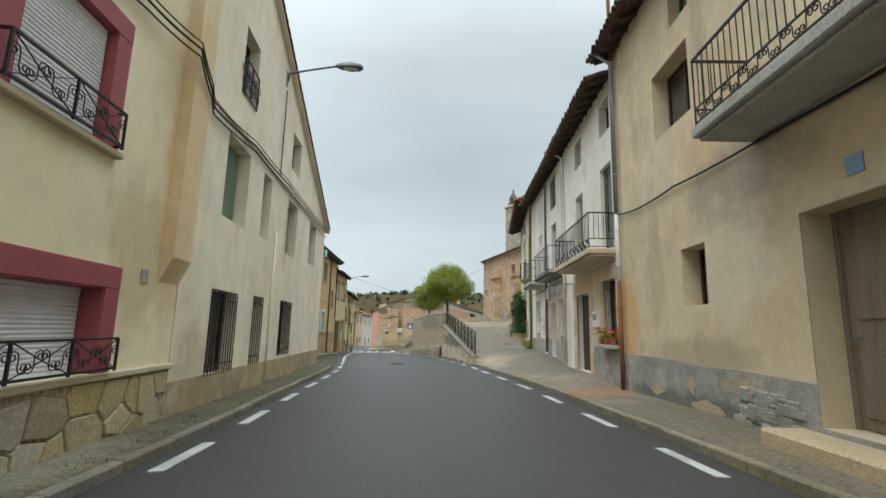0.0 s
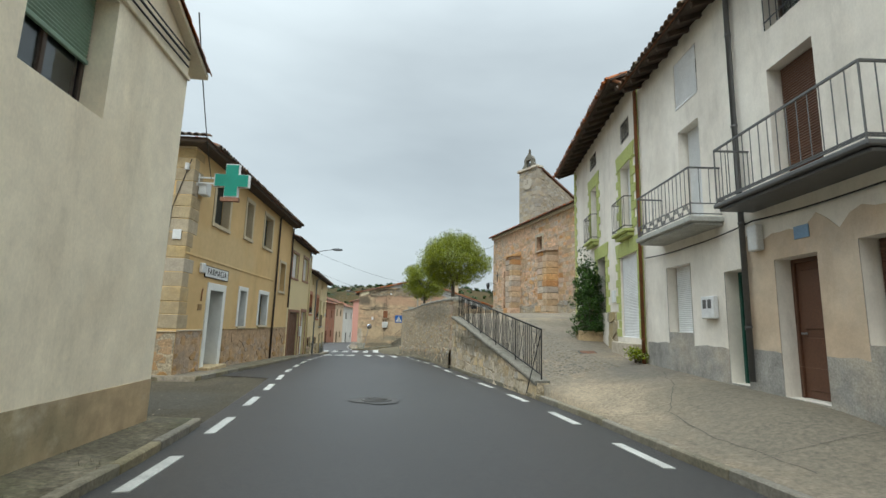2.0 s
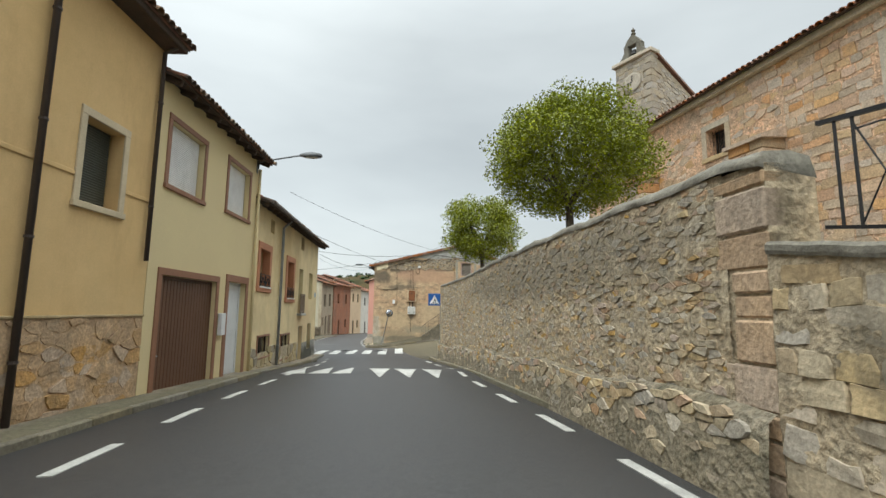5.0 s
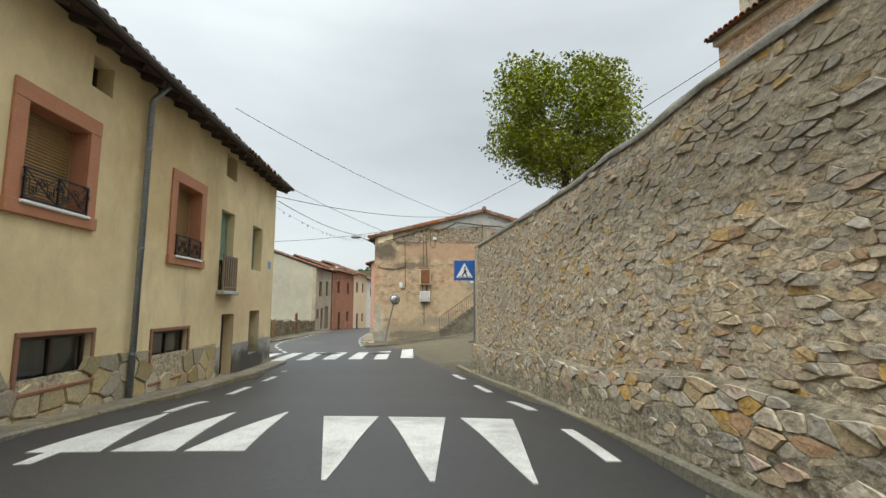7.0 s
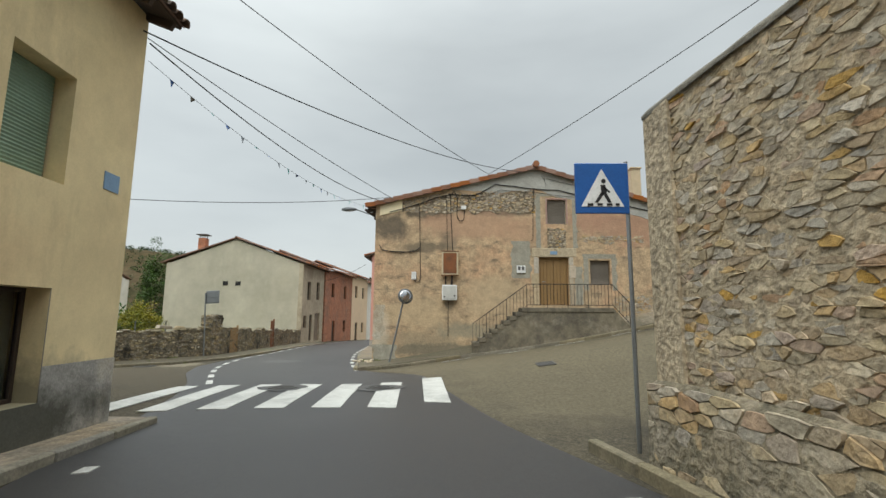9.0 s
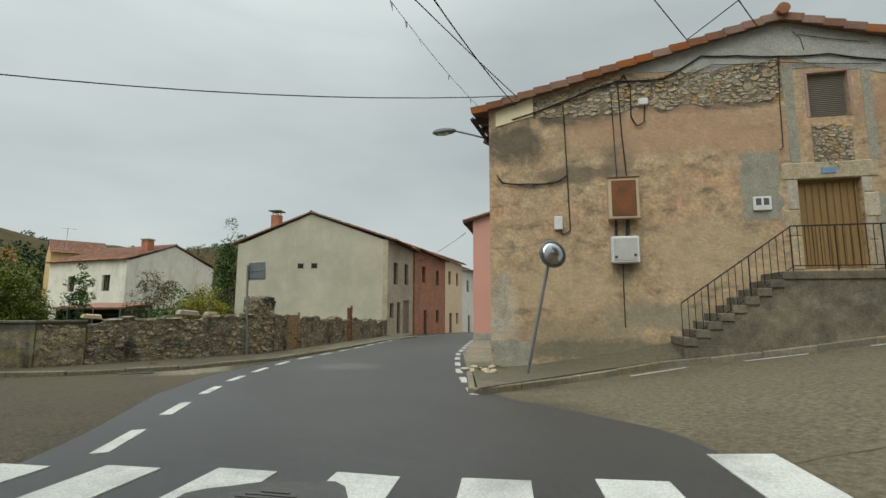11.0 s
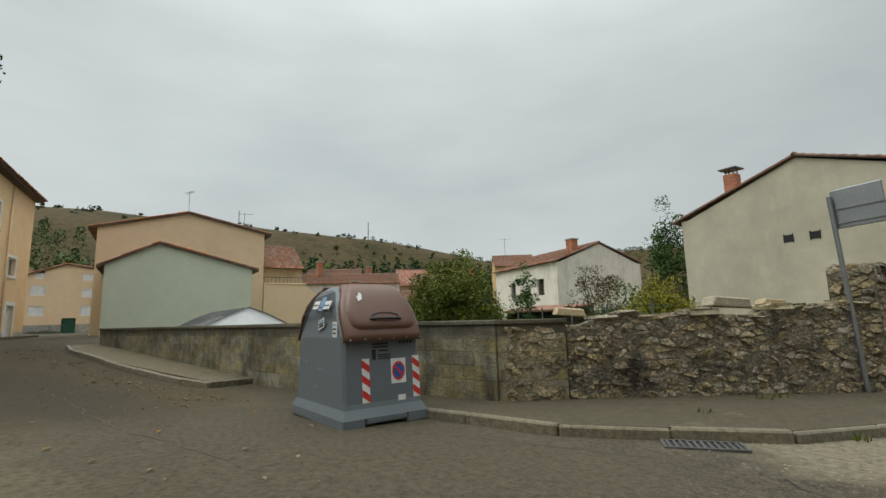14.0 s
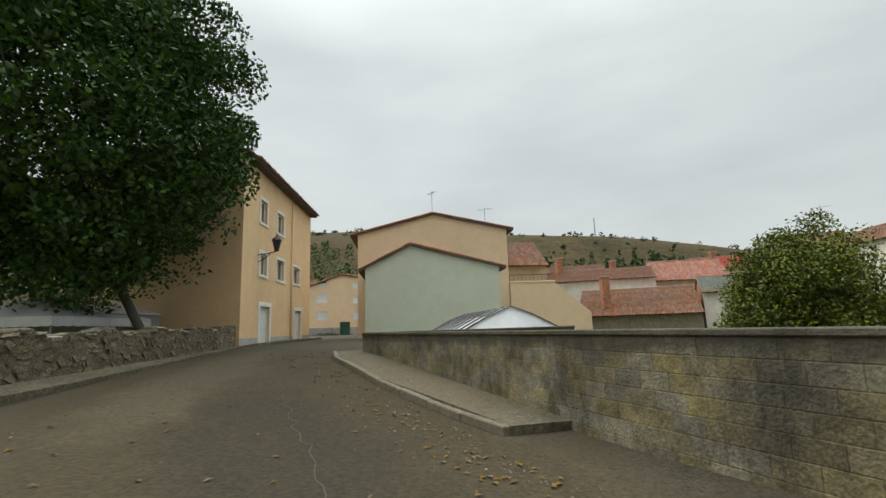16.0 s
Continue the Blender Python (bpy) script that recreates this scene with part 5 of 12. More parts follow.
# ---- the ground ----
ROAD_Y = (-30, 0, 6, 16, 27, 38, 45, 54, 60, 68, 82, 95, 145, 400)
ROAD_Z = (0.4, 0, -0.1, -0.25, -0.45, -0.7, -1.0, -1.5, -1.6, -1.85, -2.0, -2.3, -4.1, -9)


def zr(y):
    return interp(y, ROAD_Y, ROAD_Z)


def gz(x, y):
    """Height of the bare ground."""
    z = zr(y)
    if x < -9:
        z += smooth01((-9 - x) / 8) * (max(-1.95, min(z, -1.6)) - z) * smooth01((y - 45) / 12) * smooth01((86 - y) / 8)
        z += 0.5 * smooth01((-23 - x) / 16) * smooth01((y - 45) / 8)
    z -= 0.26 * math.exp(-(((x + 24) / 5.0) ** 2 + ((y - 64) / 5.5) ** 2))
    d = x + 6.2
    if d > 0:
        z += (0.085 * d + 0.006 * d * d) * smooth01((y - 58) / 7) * (1 if d < 20 else 20 / d)
    if x < -140 or y > 190:
        z += 0
    return z


def is_meadow(x, y):
    if x < -15 and y > interp(x, (-60, -34, -24.5, -17, -15), (59.5, 63.2, 66.6, 69.2, 73.5)) and not (x > -16 and y > 88):
        return True
    return (-38.5 < x < -12 and 22 < y < 55.5 and x < -12) or x < -95 or y > 160 or x > 60 or y < -40


def axis(lo, hi, step, far):
    a = list(np.arange(lo, hi + 0.01, step))
    return [-far, -far * 0.4, lo - 150, lo - 60, lo - 20] + a + [hi + 20, hi + 60, hi + 150, far * 0.4, far]


gx, gy = axis(-62, 30, 1.0, 2500), axis(-25, 150, 1.0, 2500)
gm = M()
gm.v = [(x, y, gz(x, y) if -200 < x < 200 and -100 < y < 300 else -6.0) for y in gy for x in gx]
gm.f = [(j * len(gx) + i, j * len(gx) + i + 1, (j + 1) * len(gx) + i + 1, (j + 1) * len(gx) + i) for j in range(len(gy) - 1) for i in range(len(gx) - 1)]
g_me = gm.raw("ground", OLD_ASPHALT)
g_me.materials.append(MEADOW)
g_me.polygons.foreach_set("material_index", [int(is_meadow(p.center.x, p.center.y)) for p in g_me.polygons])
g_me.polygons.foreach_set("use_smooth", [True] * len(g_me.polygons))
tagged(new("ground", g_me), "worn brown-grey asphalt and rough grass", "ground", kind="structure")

DR_Y, DR_X = (-25, 6.5, 13, 16.5, 19, 22, 26, 30, 35, 39.5, 43.5, 48.4, 53.7, 56), (3.3, 3.0, 2.85, 2.6, 2.4, 2.25, 1.8, 1.2, 0.65, 0.0, -0.5, -1.05, -1.95, -2.4)
DL_Y, DL_X = (-25, 6.4, 11.5, 16, 18.4, 21, 25.5, 30.3, 34.5, 38.6, 42.5, 48, 52.7, 56), (-1.6, -2.57, -2.87, -3.1, -3.25, -3.55, -4.2, -4.95, -5.45, -5.8, -6.1, -6.35, -6.9, -7.4)
DR2_Y, DR2_X = (65.8, 69.7, 72.5, 75, 83.5, 95, 110, 130), (-6.7, -7.67, -8.2, -8.6, -9.35, -9.7, -9.4, -7.4)
DL2_Y, DL2_X = (60.8, 62.1, 64.6, 67.0, 69.0, 71.3, 76, 88, 100, 130), (-9.05, -9.68, -10.88, -11.9, -12.5, -12.95, -13.15, -13.7, -13.35, -11.6)
RR_Y, RR_X = (-25, 53.7, 57, 61.2, 63.3, 66.5, 70, 75, 83.5, 95, 110, 150), (3.7, -1.5, -2.7, -3.9, -4.4, -6.5, -7.3, -8.2, -8.95, -9.3, -9.0, -5.0)
RL_Y, RL_X = (-25, 52.7, 57, 60, 62.3, 65, 67.8, 71, 76, 88, 100, 150), (-2, -7.2, -8.3, -9.3, -10.34, -11.9, -13.05, -13.35, -13.3, -14.0, -13.7, -10.5)


def kr(y):
    return interp(y, DR_Y, DR_X) + 0.42


def kl(y):
    return interp(y, DL_Y, DL_X) - 0.30 if y < 21 else interp(y, (21, 27, 35, 38, 45.6, 50, 57), (-4.2, -6.6, -6.6, -6.7, -7.15, -7.35, -7.95))


def road_l(y):
    return kl(y) if y < 20.5 else (interp(y, DL_Y, DL_X) - 0.35 if y < 53 else interp(y, RL_Y, RL_X)) if not 28 < y < 53 else kl(y)


def road_r(y):
    return kr(y) if y < 53.7 else interp(y, RR_Y, RR_X)


rm, ny = M(), list(np.arange(-25, 150.1, 0.5))
for i, y in enumerate(ny):
    a, b = road_l(y), road_r(y)
    for k in range(9):
        x = a + (b - a) * k / 8
        hump = 0.07 * math.exp(-((y - 47.0) / 1.8) ** 4)
        rm.v.append((x, y, gz(x, y) + 0.018 + 0.05 * (1 - ((k - 4) / 4) ** 2) + hump))
rm.f = [(i * 9 + k, i * 9 + k + 1, i * 9 + k + 10, i * 9 + k + 9) for i in range(len(ny) - 1) for k in range(8)]
road = new("road", rm.raw("road", ASPHALT))
road.data.polygons.foreach_set("use_smooth", [True] * len(road.data.polygons))
tagged(road, "dark damp asphalt street with white edge dashes", "road", kind="structure")


def road_z(x, y):
    a, b = road_l(y), road_r(y)
    t = (x - a) / (b - a) * 2 - 1
    return gz(x, y) + 0.018 + 0.05 * max(0, 1 - t * t) + 0.07 * math.exp(-((y - 47.0) / 1.8) ** 4)


def marking(pts, name="marking", lift=0.006):
    """A painted shape on the road, a few millimetres thick, laid in strips."""
    m = M()
    a, b, c, d = [Vector((p[0], p[1], 0)) for p in pts]
    k = 6
    for i in range(k):
        q = []
        for t in (i / k, (i + 1) / k):
            q += [a.lerp(d, t), b.lerp(c, t)]
        up = [(p.x, p.y, road_z(p.x, p.y) + lift + 0.004) for p in (q[0], q[1], q[3], q[2])]
        dn = [(x, y, z - 0.02) for x, y, z in up]
        m.add(up + dn, ((0, 1, 2, 3), (0, 4, 5, 1), (3, 2, 6, 7), (0, 3, 7, 4), (1, 5, 6, 2)))
    o = new(name, m.mesh(name, PAINT))
    o.parent = road


def dashes(ys, xs, y0, y1, on, off, w=0.15):
    y = y0
    while y < y1:
        f = lambda t: (interp(t, ys, xs), t)
        (xa, ya), (xb, yb) = f(y), f(min(y + on, y1))
        d = Vector((xb - xa, yb - ya)).normalized()
        n = Vector((d.y, -d.x)) * w / 2
        marking([(xa - n.x, ya - n.y), (xa + n.x, ya + n.y), (xb + n.x, yb + n.y), (xb - n.x, yb - n.y)])
        y += on + off


dashes(DR_Y, DR_X, 2.35, 55, 1.25, 1.42)
dashes(DL_Y, DL_X, 2.5, 55, 1.25, 1.24)
dashes(DL2_Y, DL2_X, 61.8, 110, 0.86, 0.78)
dashes(DR2_Y, DR2_X, 66.2, 100, 0.85, 0.75)
for i in range(7):
    xc = -4.07 - 0.95 * i
    yc = 61.95 - 0.09 * i + (0.6 if i == 0 else 0)
    marking([(xc - 0.25 + 0.2, yc - 3.4), (xc + 0.25 + 0.2, yc - 3.4), (xc + 0.25 - 0.05, yc), (xc - 0.25 - 0.05, yc)], "crossing_stripe")
for a, b, tip in ((-3.95, -3.2, -3.3), (-3.08, -2.3, -2.4), (-2.1, -1.4, -1.55)):
    marking([(tip - 0.02, 44.4), (tip + 0.02, 44.4), (b, 46.9), (a, 46.9)], "hump_triangle")
for a, b, tip in ((-6.5, -5.75, -6.25), (-5.65, -5.0, -5.3), (-4.9, -4.3, -4.55)):
    marking([(a, 45.2), (b, 45.2), (tip + 0.02, 47.2), (tip - 0.02, 47.2)], "hump_triangle")


# covers in the road
def cover(name, x, y, r, square, surf, label):
    m, bars = M(), []
    z = surf(x, y)
    if square:
        m.box(-r, -r, 0, r, r, 0.02, 0.006)
        bars = [(r * 0.85, -r * 0.8 + i * r * 0.4, 0.02) for i in range(5)]
    else:
        m.lathe([(r, 0), (r, 0.018), (r - 0.03, 0.022), (r * 0.8, 0.018), (0.01, 0.02)], 24)
        bars = [(math.sqrt(max(0, (r * 0.75) ** 2 - (i * r * 0.17) ** 2)), i * r * 0.17, 0.012) for i in range(-4, 5)]
    nx, ny = surf(x + 0.3, y) - surf(x - 0.3, y), surf(x, y + 0.3) - surf(x, y - 0.3)
    tilt_ = Vector((0, 0, 1)).rotation_difference(Vector((-nx / 0.6, -ny / 0.6, 1))).to_matrix().to_4x4()
    e = thing(name, label, "cover", at=Matrix.Translation((x, y, z - 0.002)) @ tilt_, group="covers in the street")
    part("lid", m, CASTIRON, e)
    for w, v, t in bars:
        part("tread_bar", M().box(-w, v - t, 0.017, w, v + t, 0.026), CASTIRON, e)


CASTIRON = surface("cast_iron_cover", (0.075, 0.073, 0.07), (0.055, 0.053, 0.05), 0.7, 3, 40, 0.3)
PATCH = surface("patched_asphalt_ring", (0.068, 0.066, 0.063), (0.050, 0.049, 0.048), 0.6, 2, 80, 0.6, fine_amt=0.5, mid=(9, 0.2))
for x, y in ((-1.3, 23.2), (-5.22, 60.9), (-7.4, 60.9)):
    r = M()
    ring = []
    for i in range(28):
        t = 2 * math.pi * i / 28
        q = 0.54 * (1 + 0.12 * math.sin(3 * t + x) + 0.05 * math.sin(7 * t))
        ring.append((x + q * math.cos(t), y + q * math.sin(t)))
    r.add([(a, b, road_z(a, b) + 0.014) for a, b in ring], (tuple(range(28)),))
    o = new("patch", r.raw("patch", PATCH))
    o.parent = road
    cover("manhole_cover", x, y, 0.32, False, lambda a, b: road_z(a, b) + 0.012, "round cast iron manhole cover in the asphalt")
cover("manhole_cover", -1.04, 63.18, 0.25, True, lambda a, b: gz(a, b) + 0.01, "square cast iron cover in old asphalt")

# ---- pavements ----
WX_Y, WX_X = (24.2, 33.9, 48.7, 52.6, 55.3), (2.42, 1.2, -0.42, -1.1, -1.4)
R_Y, R_X = (-25, 7.5, 25.05, 33.9, 39, 55), (2.4, 4.56, 5.68, 6.88, 10.4, 6.85)
HL_Y, HL_Z = (20, 24.2, 26.5, 28.8, 33.6, 40, 58), (-0.22, -0.06, 0.36, 0.78, 1.5, 1.95, 2.1)
HR_Y, HR_Z = (-25, 0, 5, 11.6, 14, 17.4, 19.2, 21, 25, 27, 28.2, 31, 34, 40, 58), (0.5, 0.3, 0.2, 0.03, 0.15, 0.13, 0.33, 0.36, 0.45, 0.6, 0.64, 1.15, 1.75, 2.2, 2.35)


def pave_left(y):
    return kr(y) + 0.12 if y < 24.2 else interp(y, WX_Y, WX_X) + 0.3


def pz(x, y):
    a, b = pave_left(y), max(interp(y, R_Y, R_X), pave_left(y) + 0.5)
    zl = zr(y) + 0.13 if y < 20 else interp(y, HL_Y, HL_Z)
    return zl + (interp(y, HR_Y, HR_Z) - zl) * smooth01((x - a) / (b - a)) ** 0.8


def strip(name, left, right, zf, y0, y1, mat, label, step=0.5, across=10, category="pavement", drop=0.5):
    m, rows = M(), list(np.arange(y0, y1 + 0.001, step))
    for y in rows:
        a, b = left(y), right(y)
        m.v += [(a + (b - a) * k / across, y, zf(a + (b - a) * k / across, y)) for k in range(across + 1)]
    w = across + 1
    m.f = [(i * w + k, i * w + k + 1, (i + 1) * w + k + 1, (i + 1) * w + k) for i in range(len(rows) - 1) for k in range(across)]
    n = len(m.v)
    m.v += [(x, y, z - drop) for x, y, z in m.v]
    m.f += [(i * w, (i + 1) * w, n + (i + 1) * w, n + i * w) for i in range(len(rows) - 1)] + [(i * w + across, (i + 1) * w + across, n + (i + 1) * w + across, n + i * w + across) for i in range(len(rows) - 1)]
    e = (len(rows) - 1) * w
    m.f += [(k, k + 1, n + k + 1, n + k) for k in range(across)] + [(e + k, e + k + 1, n + e + k + 1, n + e + k) for k in range(across)]
    o = new(name, m.mesh(name, mat))
    o.data.polygons.foreach_set("use_smooth", [True] * len(o.data.polygons))
    return tagged(o, label, category, kind="structure")


pave_r = strip("pavement_right", pave_left, lambda y: interp(y, (-25, 33, 36, 58), (9, 11, 22, 22)), pz, -25, 55.0, PAVING, "stained concrete pavement rising to the church square", across=16, drop=0.9)
pave_l = strip("pavement_left", lambda y: -6.0, lambda y: kl(y) - 0.12, lambda x, y: zr(y) + 0.12 + 0.04 * smooth01((-x - 3) / 2), -25, 20.6, MOSSY, "narrow mossy broken pavement at the foot of the wall")
pave_l2 = strip("pavement_left_far", lambda y: -12.0, lambda y: kl(y) - 0.12, lambda x, y: zr(y) + 0.13, 26.6, 57.2, PAVING, "narrow concrete pavement below the houses")


def kerb_row(path, zf, parent, group, ln=1.0, w=0.13, h=0.13):
    """Kerb stones end to end along a path of points."""
    pts = [Vector(p) for p in path]
    for a, b in zip(pts, pts[1:]):
        d = (b - a).normalized()
        n = max(1, round((b - a).length / ln))
        for i in range(n):
            p, q = a.lerp(b, i / n), a.lerp(b, (i + 1) / n)
            L = (q - p).length
            za, zb = zf(p.x, p.y), zf(q.x, q.y)
            m = M().box(0.004, -w / 2, -0.25, L - 0.004, w / 2, h + random.uniform(-0.008, 0.008), 0.018)
            m.v = [(x, y, z + za + (zb - za) * x / L) for x, y, z in m.v]
            o = new("kerbstone", m.mesh("kerbstone", KERB))
            o.parent = parent
            o.matrix_basis = Matrix.Translation((p.x, p.y, 0)) @ Matrix.Rotation(math.atan2(d.y, d.x) + random.uniform(-0.006, 0.006), 4, "Z")


kerb_row([(kr(y) + 0.06, y) for y in np.arange(-4, 56.1, 2.0)], lambda x, y: zr(y) + 0.01, pave_r, "kerb")
kerb_row([(kl(y) - 0.06, y) for y in np.arange(-4, 20.7, 2.0)] + [(kl(20.4) - 0.1, 20.55)], lambda x, y: zr(y) + 0.0, pave_l, "kerb")
kerb_row([(-9, 26.6), (-6.8, 26.7)] + [(kl(y) - 0.06, y) for y in np.arange(27.2, 57.2, 2.0)], lambda x, y: zr(y) + 0.0, pave_l2, "kerb")


def slab_poly(name, pts, zf, mat, label, h=0.14, under=0.5):
    m = M()
    n = len(pts)
    m.v = [(x, y, zf(x, y) + h) for x, y in pts] + [(x, y, zf(x, y) - under) for x, y in pts]
    m.f = [tuple(range(n))] + [(i, (i + 1) % n, n + (i + 1) % n, n + i) for i in range(n)]
    me = m.mesh(name, mat)
    bm = bmesh.new()
    bm.from_mesh(me)
    bmesh.ops.triangulate(bm, faces=bm.faces)
    bm.to_mesh(me)
    bm.free()
    return tagged(new(name, me), label, "pavement", kind="structure")


pave_h = slab_poly("pavement_corner", [(-6.75, 66.3), (-6.05, 67.3), (-3.2, 69.1), (3.6, 69.0), (12, 68.8), (12, 70.2), (-6.6, 70.2), (-5.0, 81.6), (-9.0, 81.7), (-8.75, 79), (-8.25, 74.5), (-7.45, 70.2)], gz, PAVING, "raised concrete pavement round the corner house")
kerb_row([(-8.85, 80), (-8.3, 74.5), (-7.5, 70.2), (-6.85, 66.3), (-6.1, 67.25), (-3.25, 69.05), (3.6, 68.95), (12, 68.75)], gz, pave_h, "kerb")
WK = [(-13.6, 88), (-13.5, 76), (-13.55, 71.5), (-14.6, 68.6), (-16.1, 67.0), (-18.3, 66.2), (-20.5, 65.75)]
pave_w = slab_poly("pavement_wall", WK + [(-20.6, 66.5), (-17.8, 67.6), (-15.2, 72.5), (-15.7, 88)], gz, MOSSY, "narrow grassy pavement along the garden walls", 0.11)
kerb_row(WK, gz, pave_w, "kerb", h=0.11)
pave_w2 = slab_poly("pavement_step", [(-24.2, 64.55), (-24.4, 65.5), (-32.2, 62.4), (-33.5, 61.9), (-33.0, 61.1), (-31.6, 61.3), (-28, 62.7)], gz, MOSSY, "worn concrete ledge at the foot of the block wall", 0.13)
kerb_row([(-24.2, 64.5), (-28, 62.65), (-31.6, 61.25), (-33.0, 61.0)], gz, pave_w2, "kerb", h=0.13)
slab_poly("pavement_far", [(-20, 56.6), (-28, 56.6), (-39, 56.75), (-52, 57.4), (-52, 56), (-20, 55.6)], gz, MOSSY, "narrow concrete pavement below the stone wall", 0.12)


# ---- retaining wall of the church square ----
def wall_top(u):
    return interp(u, (0, 1.43, 3.13, 5.0, 6.0, 9.2, 9.8), (0.04, 0.31, 0.61, 0.92, 1.10, 1.66, 1.70))


def rough_bar(a, b, y0, y1, z0, z1, step=0.1):
    """A long bar cut into short lengths, so that its faces can be made uneven."""
    m, n = M(), max(2, int((b - a) / step))
    sec = ((y0, z0), (y1 - 0.01, z0), (y1, z0 + 0.03), (y1, z1 - 0.03), (y1 - 0.03, z1), ((y0 + y1) / 2, z1), (y0, z1))
    k = len(sec)
    m.v = [(a + (b - a) * i / n, y, z) for i in range(n + 1) for y, z in sec]
    m.f = [(i * k + j, i * k + (j + 1) % k, (i + 1) * k + (j + 1) % k, (i + 1) * k + j) for i in range(n) for j in range(k)] + [tuple(range(k)), tuple(range(n * k, n * k + k))]
    return m


wm, wL = frame_of((2.42, 24.2), (1.2, 33.9))
ramp_wall = thing("retaining_wall_ramp", "rough limestone retaining wall with a flat coping below the railing", "wall", at=wm, kind="structure")
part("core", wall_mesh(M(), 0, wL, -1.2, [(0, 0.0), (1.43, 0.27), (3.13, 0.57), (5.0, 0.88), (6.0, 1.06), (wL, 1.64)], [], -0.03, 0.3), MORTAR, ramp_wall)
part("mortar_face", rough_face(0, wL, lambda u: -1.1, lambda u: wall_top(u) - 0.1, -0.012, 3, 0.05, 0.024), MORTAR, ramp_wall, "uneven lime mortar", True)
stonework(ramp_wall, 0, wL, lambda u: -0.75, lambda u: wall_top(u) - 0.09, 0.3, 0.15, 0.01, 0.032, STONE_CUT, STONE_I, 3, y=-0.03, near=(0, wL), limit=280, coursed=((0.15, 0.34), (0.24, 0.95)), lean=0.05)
for a, b in ((0, 1.15), (1.15, 2.3), (2.3, 3.4), (3.4, 4.55), (4.55, 6.1), (6.1, 7.7), (7.7, wL - 0.02)):
    za, zb = wall_top(a), wall_top(b)
    q = rough_bar(a + 0.004, b - 0.004, -0.36, 0.035, 0, 0.11)
    q.v = [(x, y, z + za - 0.1 + (zb - za) * (x - a) / (b - a)) for x, y, z in q.v]
    q.v = [(x, y + 0.012 * noise.noise(Vector((x * 5, y * 9, z * 9))), z + 0.014 * noise.noise(Vector((x * 6, y * 7, 3.0)))) for x, y, z in q.v]
    part("coping_stone", q, COPING, ramp_wall)

wm2, wL2 = frame_of((1.2, 33.9), (-0.42, 48.7))
wm3, wL3 = frame_of((-0.42, 48.7), (-1.4, 55.3))
main_wall = thing("retaining_wall", "tall weathered rubble stone retaining wall with rounded mortar top", "wall", at=wm2, kind="structure")


def top2(u):
    return interp(u, (0, 0.4, 5, 10, 14.9, 21.6), (2.5, 2.55, 2.62, 2.62, 2.5, 2.45))


part("core", wall_mesh(M(), 0, wL2, -1.8, [(0, 2.42), (5, 2.55), (10, 2.55), (wL2, 2.43)], [], -0.04, 0.5), MORTAR, main_wall)
part("mortar_face", rough_face(0.5, wL2, lambda u: -1.8, lambda u: top2(u) - 0.1, -0.0175, 1, 0.04, 0.017), MORTAR, main_wall, "uneven lime mortar", True)
stonework(main_wall, 0.6, wL2, lambda u: -1.5 if u > 6 else -1.0, lambda u: top2(u) - 0.12, 0.19, 0.07, 0.003, 0.017, STONE, STONE_I, 11, y=-0.025, near=(7.5, wL2), limit=300, laid_mix=(0.2, 0.25), lean=0.025)
tp = M()
nseg = 120
for i in range(nseg + 1):
    u = wL2 * i / nseg
    z = top2(u) + 0.015 * math.sin(u * 3.1)
    w = lambda k: 0.03 * noise.noise(Vector((u * 2.7, k * 3.1, 4.0)))
    tp.v += [(u, 0.012 + w(0), z - 0.12), (u, 0.02 + w(1), z - 0.07 + w(2)), (u, -0.06 + w(3), z + 0.01 + w(4)), (u, -0.3, z + 0.03 + w(5)), (u, -0.5, z), (u, -0.56, z - 0.2)]
tp.f = [(i * 6 + k, i * 6 + k + 1, i * 6 + k + 7, i * 6 + k + 6) for i in range(nseg) for k in range(5)] + [tuple(range(6))]
part("coping", tp, COPING, main_wall, "rounded mortar capping", True)
rngq = random.Random(4)
z = -0.6
while z < 2.25:
    h = rngq.choice((0.22, 0.34, 0.4, 0.28))
    q1 = rngq.choice((0.62, 1.15, 0.45, 0.9))
    part("quoin", M().box(0.0, -0.42, z + 0.01, q1, -0.028 + rngq.uniform(0, 0.03), min(z + h - 0.012, 2.36), 0.02), STONE_F, main_wall)
    z += h
foot = M()
for i in range(31):
    u = wL2 * i / 30
    g = zr(33.9 + u) + 0.12
    foot.v += [(u, 0.02, g + 0.75 + 0.06 * math.sin(u * 1.3)), (u, 0.10, g + 0.68 + 0.05 * math.sin(u * 1.3)), (u, 0.13, g + 0.35), (u, 0.16, g - 0.4)]
foot.f = [(i * 4 + k, i * 4 + k + 1, i * 4 + k + 5, i * 4 + k + 4) for i in range(30) for k in range(3)]
part("footing", foot, FOOT_DARK, main_wall, "projecting dark rubble footing", True)
stonework(main_wall, 0.1, wL2, lambda u: zr(33.9 + u) - 0.1, lambda u: zr(33.9 + u) + 0.84 + 0.06 * math.sin(u * 1.3), 0.24, 0.105, 0.004, 0.02, STONE, STONE_I, 14, y=0.115, laid_mix=(0.25, 0.15), lean=0.04)
end_wall = thing("retaining_wall_end", "weathered rubble stone wall at the street corner", "wall", at=wm3, kind="structure")
part("core", wall_mesh(M(), 0, wL3, -2.2, [(0, 2.43), (wL3, 2.36)], [], -0.04, 0.5), MORTAR, end_wall)
part("mortar_face", rough_face(0, wL3, lambda u: -2.1, lambda u: 2.38, -0.0175, 2, 0.04, 0.017), MORTAR, end_wall, "uneven lime mortar", True)
